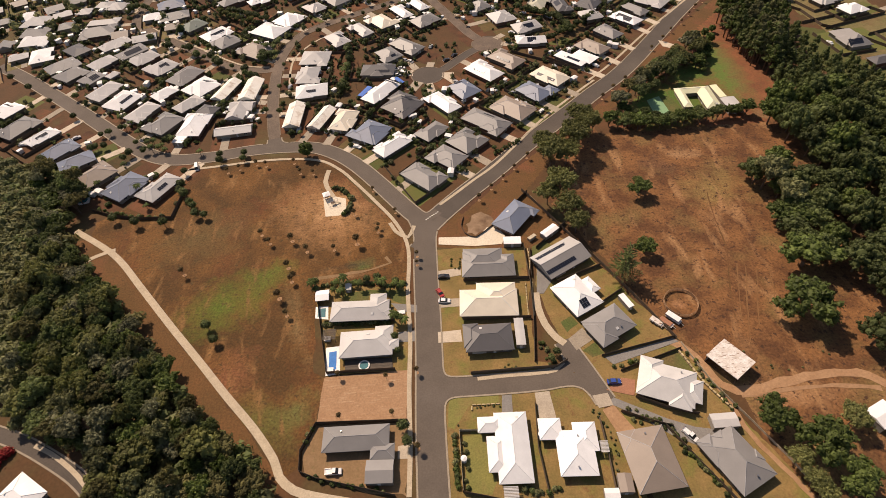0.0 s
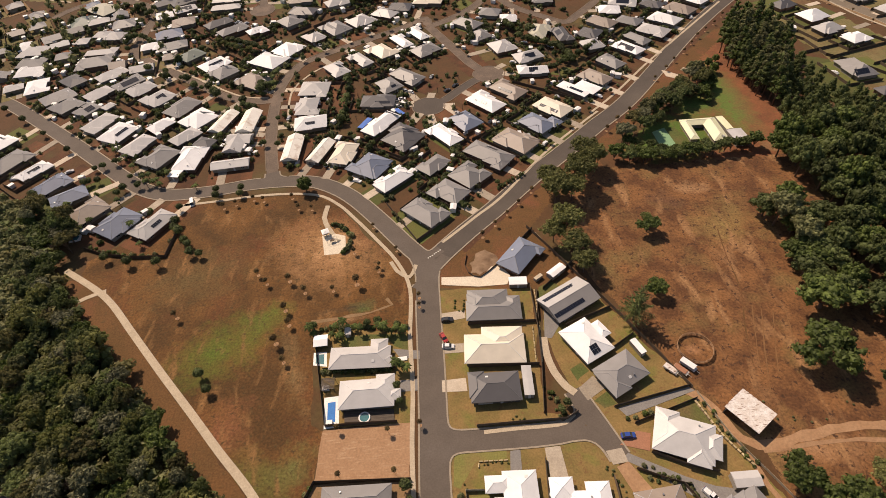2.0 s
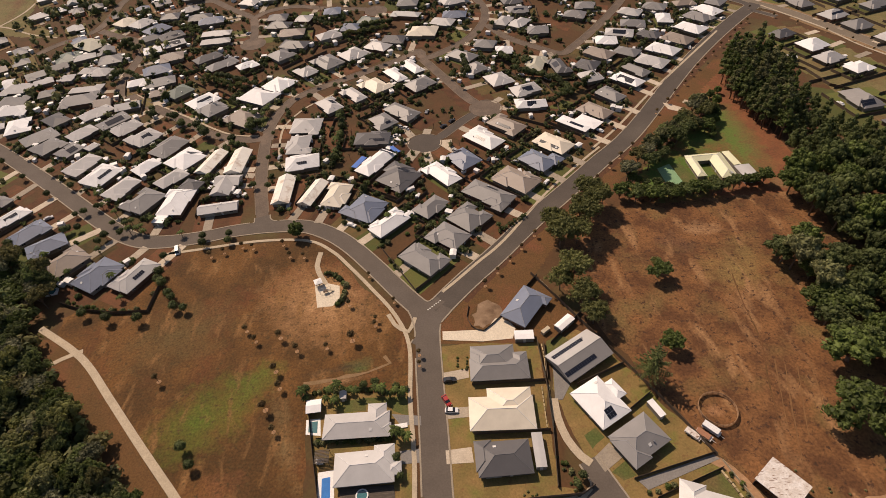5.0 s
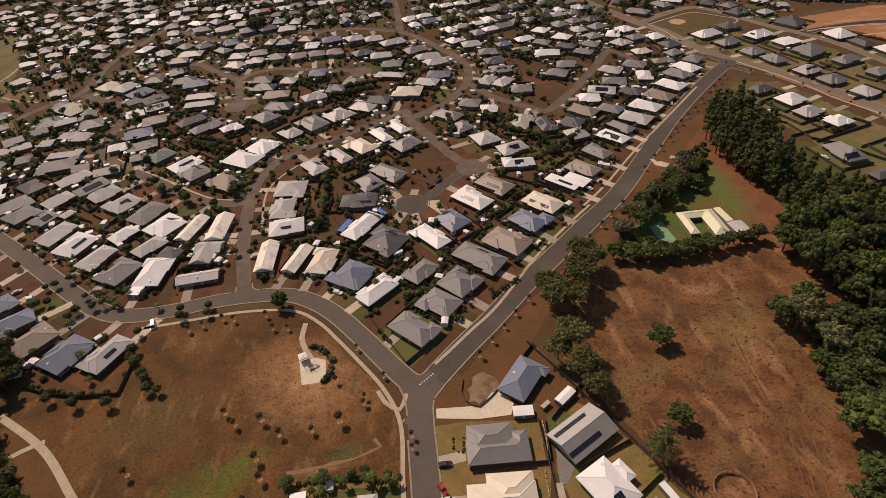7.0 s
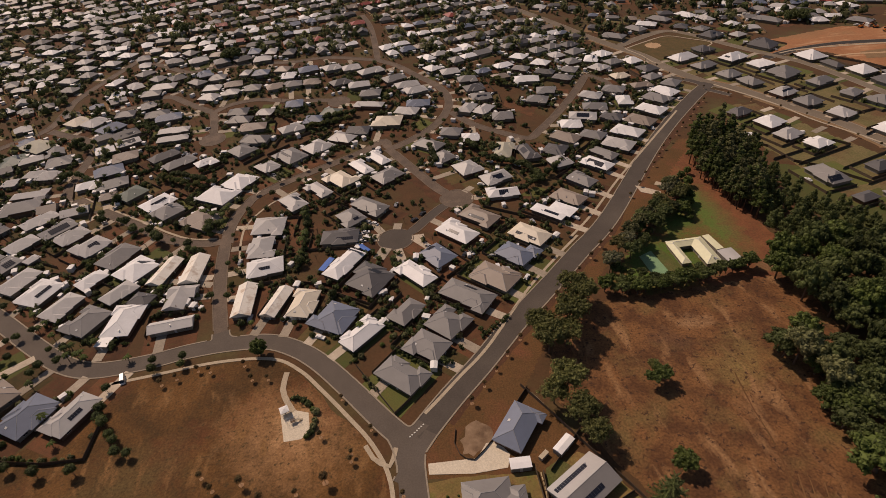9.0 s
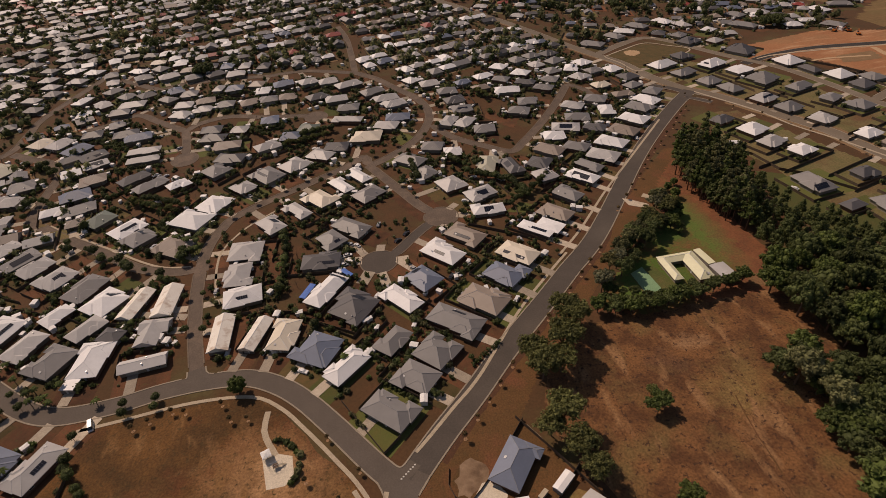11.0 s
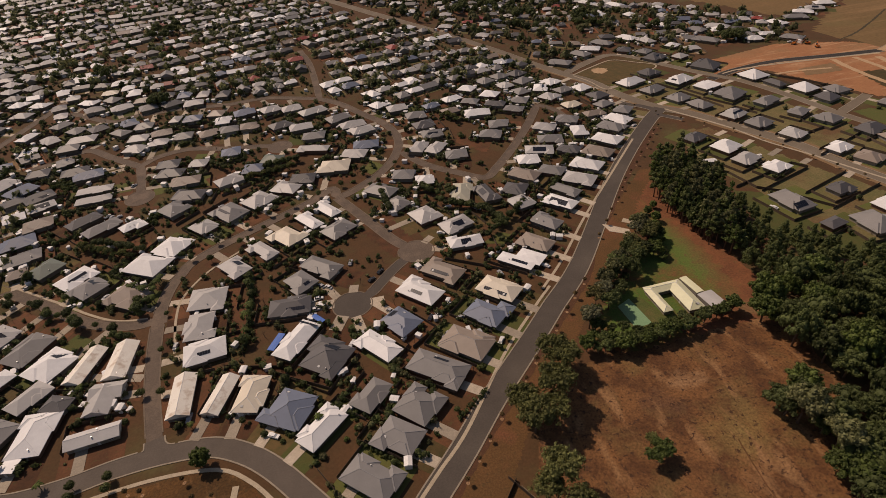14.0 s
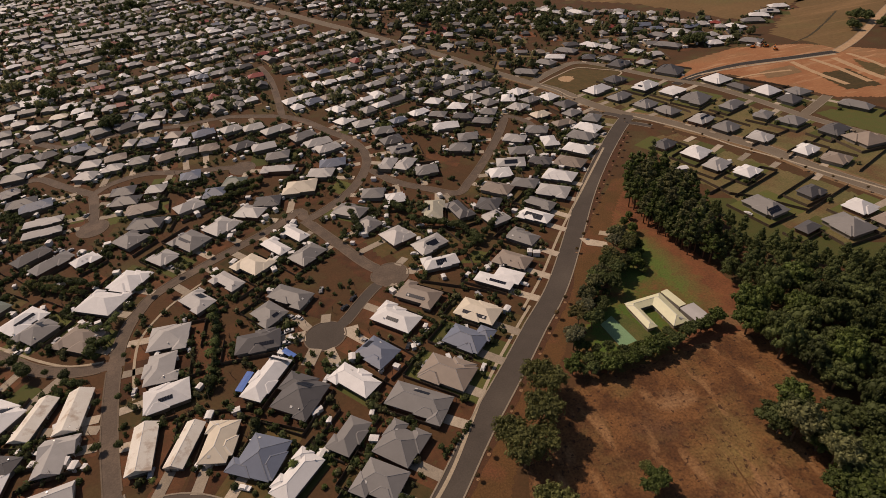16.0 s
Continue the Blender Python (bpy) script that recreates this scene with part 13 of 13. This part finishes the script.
path([(118.7, -40.2), (113.2, -54.0), (109.2, -64.7), (106.0, -73.9)], 0.35, material=M_worn, label="faint pale wheel line across the paddock", name="track", ragged=0.3, z=0.03)
path([(116.3, -37.8), (111.3, -51.8), (107.6, -62.8)], 0.35, material=M_worn, label="faint pale wheel line across the paddock", name="track", ragged=0.3, z=0.03)
path([(122.3, -41.6), (116.9, -54.3), (112.4, -65.9)], 0.35, material=M_worn, label="faint pale wheel line across the paddock", name="track", ragged=0.3, z=0.03)
path([(127.0, -41.0), (124.3, -51.1), (121.6, -57.6)], 0.35, material=M_worn, label="faint pale wheel line across the paddock", name="track", ragged=0.3, z=0.03)
plant(shrub[1], 104.3, -81.7, 0.35)
plant(shrub[1], 109.3, -81.3, 0.35)
plant(shrub[1], 109.1, -82.5, 0.35)
plant(shrub[1], 114.0, -83.6, 0.35)
plant(shrub[1], 118.7, -82.9, 0.35)
plant(shrub[1], 127.9, -77.8, 0.35)
plant(shrub[1], 129.4, -79.1, 0.35)
plant(shrub[1], 102.8, -75.6, 0.35)

# ---- building site ----
path([(451.2, 297.0), (444.4, 267.4), (440.6, 232.8)], 5, material=M_pale_track, label="pale graded strip across the building site", name="track", ragged=0.8, z=0.13)
path([(470.4, 294.0), (467.9, 266.5), (459.3, 228.9)], 5, material=M_pale_track, label="pale graded strip across the building site", name="track", ragged=0.8, z=0.13)
path([(487.6, 286.4), (479.4, 255.2), (474.2, 227.5)], 6, material=M_pale_track, label="pale graded strip across the building site", name="track", ragged=0.8, z=0.13)
path([(365.3, 309.9), (407.9, 310.2), (454.9, 300.5), (497.4, 292.1)], 2.0, material=M_pale_track, label="pale graded strip across the building site", name="track", ragged=0.8, z=0.13)
path([(507.5, 289.4), (504.1, 265.1), (498.3, 246.3)], 4, material=M_pale_track, label="pale graded strip across the building site", name="track", ragged=0.8, z=0.13)
path([(380.9, 287.3), (403.9, 286.6), (433.5, 280.0)], 3, material=M_pale_track, label="pale graded strip across the building site", name="track", ragged=0.8, z=0.13)
path([(493.8, 337.8), (525.2, 347.6), (568.7, 370.4), (627.1, 404.7)], 2, material=M_bank, label="dark grassy drain across the field", name="drain", ragged=1.0, z=0.10)

def excavator(x, y, rz):
    top = tagged(new("excavator"), "orange tracked excavator on graded earth", "excavator", "site machines")
    top.matrix_basis = pose(x, y, ground_z(x, y), rz=rz)
    for sy in (-1, 1):
        part("track", Shape().box(-2.0, sy * 1.2 - 0.3, 0, 2.0, sy * 1.2 + 0.3, 0.9).box(-1.7, sy * 1.2 - 0.3, 0.9, 1.7, sy * 1.2 + 0.3, 1.0).mesh("track", M_tyre), top)
    part("body", Shape().box(-2.1, -1.3, 1.0, 1.4, 1.3, 2.2).mesh("body", CARS["orange"]), top)
    part("cab", Shape().box(0.2, 0.2, 2.2, 1.6, 1.3, 3.2).mesh("cab", M_glass), top)
    part("boom", Shape().tube((1.2, -0.3, 1.8), (3.8, -0.3, 4.2), 0.3, 0.22, 6).mesh("boom", CARS["orange"]), top)
    part("arm", Shape().tube((3.8, -0.3, 4.2), (5.6, -0.3, 1.6), 0.22, 0.16, 6).mesh("arm", CARS["orange"]), top)
    part("bucket", Shape().box(5.2, -0.8, 0.7, 6.0, 0.2, 1.6).mesh("bucket", M_rust), top)

excavator(457.1, 347.4, 20)
excavator(467.6, 342.2, 160)
excavator(467.5, 330.7, 60)
FAR_A = [(-243.0, 431.3), (-210.0, 476.4), (-78.4, 415.5), (11.0, 381.3), (70.1, 347.7), (118.1, 319.8), (172.0, 311.3), (210.1, 344.3), (195.4, 390.2), (171.8, 448.4), (138.9, 496.0), (111.5, 532.7), (71.1, 585.9), (26.7, 654.0), (-24.0, 746.2), (-100.0, 852.3), (-229.2, 963.1), (-500.8, 1166.5)]
FAR_B = [(122.7, 554.5), (170.0, 478.8), (212.8, 404.4), (226.9, 373.0), (265.4, 396.8), (315.3, 402.3), (346.3, 363.7), (385.9, 374.1), (444.0, 363.9), (507.8, 418.1), (461.8, 535.8), (378.4, 631.0), (285.1, 733.1), (189.1, 684.6), (108.6, 648.9), (75.3, 613.3)]
FAR_C = [(-320.8, 431.0), (-242.0, 427.9), (-194.6, 350.4), (-176.5, 281.1), (-153.7, 166.7), (-217.8, 193.7)]
FAR_D = [(-499.5, 524.3), (-297.8, 549.2), (-270.0, 387.1), (-252.6, 292.0), (-238.3, 211.1), (-211.8, 128.2), (-271.5, 139.5)]
FAR_E = [(-533.4, 556.3), (-355.3, 565.8), (-267.7, 552.1), (-310.6, 662.5), (-361.3, 765.3), (-767.6, 928.5)]
FAR_F = [(27.0, 654.0), (75.0, 613.0), (108.0, 649.0), (189.0, 685.0), (285.0, 733.0), (345.0, 715.0), (300.0, 800.0), (200.0, 900.0), (0.0, 1050.0), (-229.0, 990.0), (-100.0, 852.0), (-24.0, 746.0)]
RESERVE = [(-468.2, 487.7), (-358.8, 462.3), (-318.6, 383.8), (-310.3, 344.3), (-270.7, 303.5), (-286.4, 299.3), (-379.0, 326.7)]

# ---- the far suburb: rows of houses past the ones near by ----
def far_houses(poly, gap_x, gap_y, turn, seed, trees):
    rng = random.Random(seed)
    cx, cy = sum(p[0] for p in poly) / len(poly), sum(p[1] for p in poly) / len(poly)
    m = Matrix.Rotation(radians(turn), 2)
    reach = max(math.hypot(p[0] - cx, p[1] - cy) for p in poly)
    bodies = {k: (Shape(), Shape()) for k in "WLGDTRCB"}
    clumps = []
    covers = {"d": Shape(), "g": Shape(), "r": Shape()}
    drives, fences, huts = Shape(), Shape(), Shape()
    n, k = int(reach / gap_x) + 1, int(reach / gap_y) + 1
    for j in range(-k, k + 1):
        off = rng.uniform(0, gap_x)
        for i in range(-n, n + 1):
            bend = 14 * math.sin(i * gap_x / 90 + j * 0.5)
            p = m @ Vector((i * gap_x + off + rng.uniform(-1.5, 1.5), j * gap_y + (-2.5 if j % 2 else 2.5) + bend + rng.uniform(-1.5, 1.5)))
            x, y = p.x + cx, p.y + cy
            if not inside(x, y, poly) or inside(x, y, RESERVE) or near_road(x, y, None, 6.2) or any(abs(x - q[0]) < 17 and (x - q[0]) ** 2 + (y - q[1]) ** 2 < 132 for q in PLACED):
                continue
            for _ in range(trees):
                if rng.random() < (0.62 if trees < 20 else 0.34):
                    u, v = x + rng.uniform(-12, 12), y + rng.uniform(-14, 14)
                    if not near_road(u, v, None, 1.5):
                        clumps.append((u, v, ground_z(u, v) - 0.2, rng.choice((0.4, 0.5, 0.7, 0.9, 1.3, 2.0)) * (1.4 if trees > 20 else 1.0), rng.uniform(0, 6)))
            if rng.random() < (0.05 if trees < 20 else 0.3):
                continue
            face = turn + 14 * 57.3 / 90 * math.cos(i * gap_x / 90 + j * 0.5)
            lot = pose(x, y, 0, rz=face)

            def sheet(shape, x0, y0, x1, y1, z):
                q = [lot @ Vector(v) for v in ((x0, y0, 0), (x1, y0, 0), (x1, y1, 0), (x0, y1, 0))]
                shape.add([(v.x, v.y, ground_z(v.x, v.y) + z) for v in q], [(0, 1, 2, 3)])

            sheet(covers[rng.choice("ddggr")], -gap_x / 2, -gap_y / 2, gap_x / 2, gap_y / 2, 0.12 + 0.01 * (i % 5))
            out = -1 if j % 2 else 1
            u0 = rng.uniform(-5, 3)
            sheet(drives, u0, out * 5, u0 + 3.6, out * (gap_y / 2 + 1), 0.22)
            for e in (-1, 1):
                a, b = lot @ Vector((e * gap_x / 2, -gap_y / 2, 0)), lot @ Vector((e * gap_x / 2, gap_y / 2, 0))
                za, zb = ground_z(a.x, a.y), ground_z(b.x, b.y)
                fences.add([(a.x, a.y, za), (b.x, b.y, zb), (b.x, b.y, zb + 1.7), (a.x, a.y, za + 1.7), (a.x + 0.12, a.y, za), (b.x + 0.12, b.y, zb), (b.x + 0.12, b.y, zb + 1.7), (a.x + 0.12, a.y, za + 1.7)],
                           [(0, 1, 2, 3), (4, 7, 6, 5), (3, 2, 6, 7)])
            for _ in range(rng.choice((0, 1, 1, 2))):
                c = lot @ Vector((rng.uniform(-0.42, 0.42) * gap_x, rng.choice((-1, 1)) * rng.uniform(0.3, 0.46) * gap_y, 0))
                hut = Shape().box(-1.5, -1.1, -0.3, 1.5, 1.1, 1.9)
                roof_prism(hut, 0, 0, 3.3, 2.5, 2.1, 12, 1)
                at = pose(c.x, c.y, ground_z(c.x, c.y), rz=face + rng.choice((0, 90)))
                huts.add([at @ Vector(v) for v in hut.v], hut.f)
            tone = rng.choice("WWWWLLLLLGGGGGGDDDTTB" + ("R" if y > 420 else ""))
            roof, walls = bodies[tone]
            PLACED.append((x, y, 13, 10))
            w, d = rng.uniform(10.0, 15.5), rng.uniform(8.0, 11.0)
            r, q = Shape(), Shape()
            roof_prism(r, 0, 0, w, d, 2.5, 25, rng.random() < 0.25)
            if rng.random() < 0.8:
                roof_prism(r, rng.choice((-1, 1)) * (w / 2 - 3), rng.choice((-2.2, 2.2)), rng.uniform(5, 7), d, 2.48, 25, 0)
            q.box(-w / 2 + 0.8, -d / 2 + 0.8, -1.5, w / 2 - 0.8, d / 2 - 0.8, 2.4)
            at = pose(x, y, ground_z(x, y), rz=face + rng.choice((0, 0, 0, 90)) + rng.uniform(-4, 4))
            roof.add([at @ Vector(v) for v in r.v], r.f)
            walls.add([at @ Vector(v) for v in q.v], q.f)
    # lighter covers than on the near yards: distance haze put into the ground colour
    for key, me, lab in (("d", M_tan, "dry yards in haze-lightened tan"), ("g", M_scrub, "olive-green yards"), ("r", M_clearing, "bare yards in haze-lightened red")):
        if covers[key].v:
            tagged(new("distant_yards", covers[key].mesh("distant_yards", me)), lab + " between the distant houses", "ground", kind="stuff")
    tagged(new("distant_driveways", drives.mesh("distant_driveways", M_drive)), "pale concrete driveways of the distant houses", "driveways", kind="stuff")
    if huts.v:
        tagged(new("distant_sheds", huts.mesh("distant_sheds", M_white)), "small white sheds in the distant yards", "sheds", kind="stuff")
    tagged(new("distant_fences", fences.mesh("distant_fences", M_fence)), "brown timber fences between the distant yards", "fences", kind="stuff")
    for tone, (roof, walls) in bodies.items():
        if roof.v:
            tagged(new("distant_house_roofs", roof.mesh("distant_house_roofs", ROOF[tone])), f"{WORDS[tone]} metal roofs of the distant suburb", "houses", kind="stuff")
            tagged(new("distant_house_walls", walls.mesh("distant_house_walls", WALL[(1, 0, 4)["WLGDTRCB".index(tone) % 3]])), "rendered walls of the distant suburb houses", "houses", kind="stuff")
    return clumps


bush = [leaf_cloud(random.Random(40 + k), [(0, 0, 1.9, 1.6), (1.1, 0.4, 1.3, 1.2)], 5, 0.6, 1.0, 0.0, 0.82, 4, 3, least=5).mesh("distant_trees", M_leaf_dark) for k in range(3)]
bush_pale = [leaf_cloud(random.Random(50 + k), [(0, 0, 1.9, 1.6), (1.1, 0.4, 1.3, 1.2)], 5, 0.6, 1.0, 0.0, 0.82, 4, 3, least=5).mesh("distant_trees", M_leaf) for k in range(3)]
spots = far_houses(FAR_A, 13.8, 18.5, 14, 3, 12) + far_houses(FAR_C, 16.5, 21.5, 20, 4, 15) + far_houses(FAR_D, 16.5, 21.5, 30, 5, 14) + far_houses(FAR_E, 13.8, 18.5, 18, 8, 12)
joined("distant_trees", bush, spots[::2], "scattered dark green yard trees of the distant suburb")
joined("distant_trees", bush_pale, spots[1::2], "scattered olive-green yard trees of the distant suburb")
spots = far_houses(FAR_F, 15.5, 21.0, 20, 9, 16)
joined("distant_trees", bush, spots[::2], "dark green yard trees at the far edge of the suburb")
spots = far_houses(FAR_B, 19.0, 24.0, -24, 6, 21)
joined("distant_trees", bush, spots[::3], "thick dark trees among the distant houses")
joined("distant_trees", bush_pale, spots[1::3], "thick olive-green trees among the distant houses")
# stands of tall old trees between the distant houses
rng = random.Random(123)
old_tree = [leaf_cloud(random.Random(60 + k), dome_lobes(random.Random(70 + k), 9.5, 5.0, 9), 9, 0.6, 1.0, 0.0, 0.85, 5, 3, least=8).mesh("distant_trees", M_leaf_dark) for k in range(3)]
stand = []
for cx, cy, n, r in ((250, 635, 10, 30), (268, 584, 9, 25), (336, 648, 8, 30), (331, 539, 10, 24), (329, 508, 7, 18), (379, 470, 7, 22), (417, 388, 9, 16), (368, 643, 5, 20), (114, 677, 8, 26), (146, 689, 8, 24),
                     (175, 628, 9, 26), (206, 590, 9, 24), (225, 702, 9, 30), (-139, 612, 7, 20), (-156, 818, 8, 26), (-184, 503, 6, 14), (-125, 410, 4, 8), (592, 336, 16, 26), (610, 352, 10, 20), (300, 690, 10, 40), (60, 800, 9, 40)):
    for _ in range(n):
        x, y = cx + rng.gauss(0, 0.5) * r, cy + rng.gauss(0, 0.5) * r
        if not near_road(x, y, None, 2.0):
            stand.append((x, y, ground_z(x, y) - 0.3, rng.uniform(0.6, 1.3), rng.uniform(0, 6)))
joined("distant_trees", old_tree, stand, "stands of tall dark green trees between the distant houses")
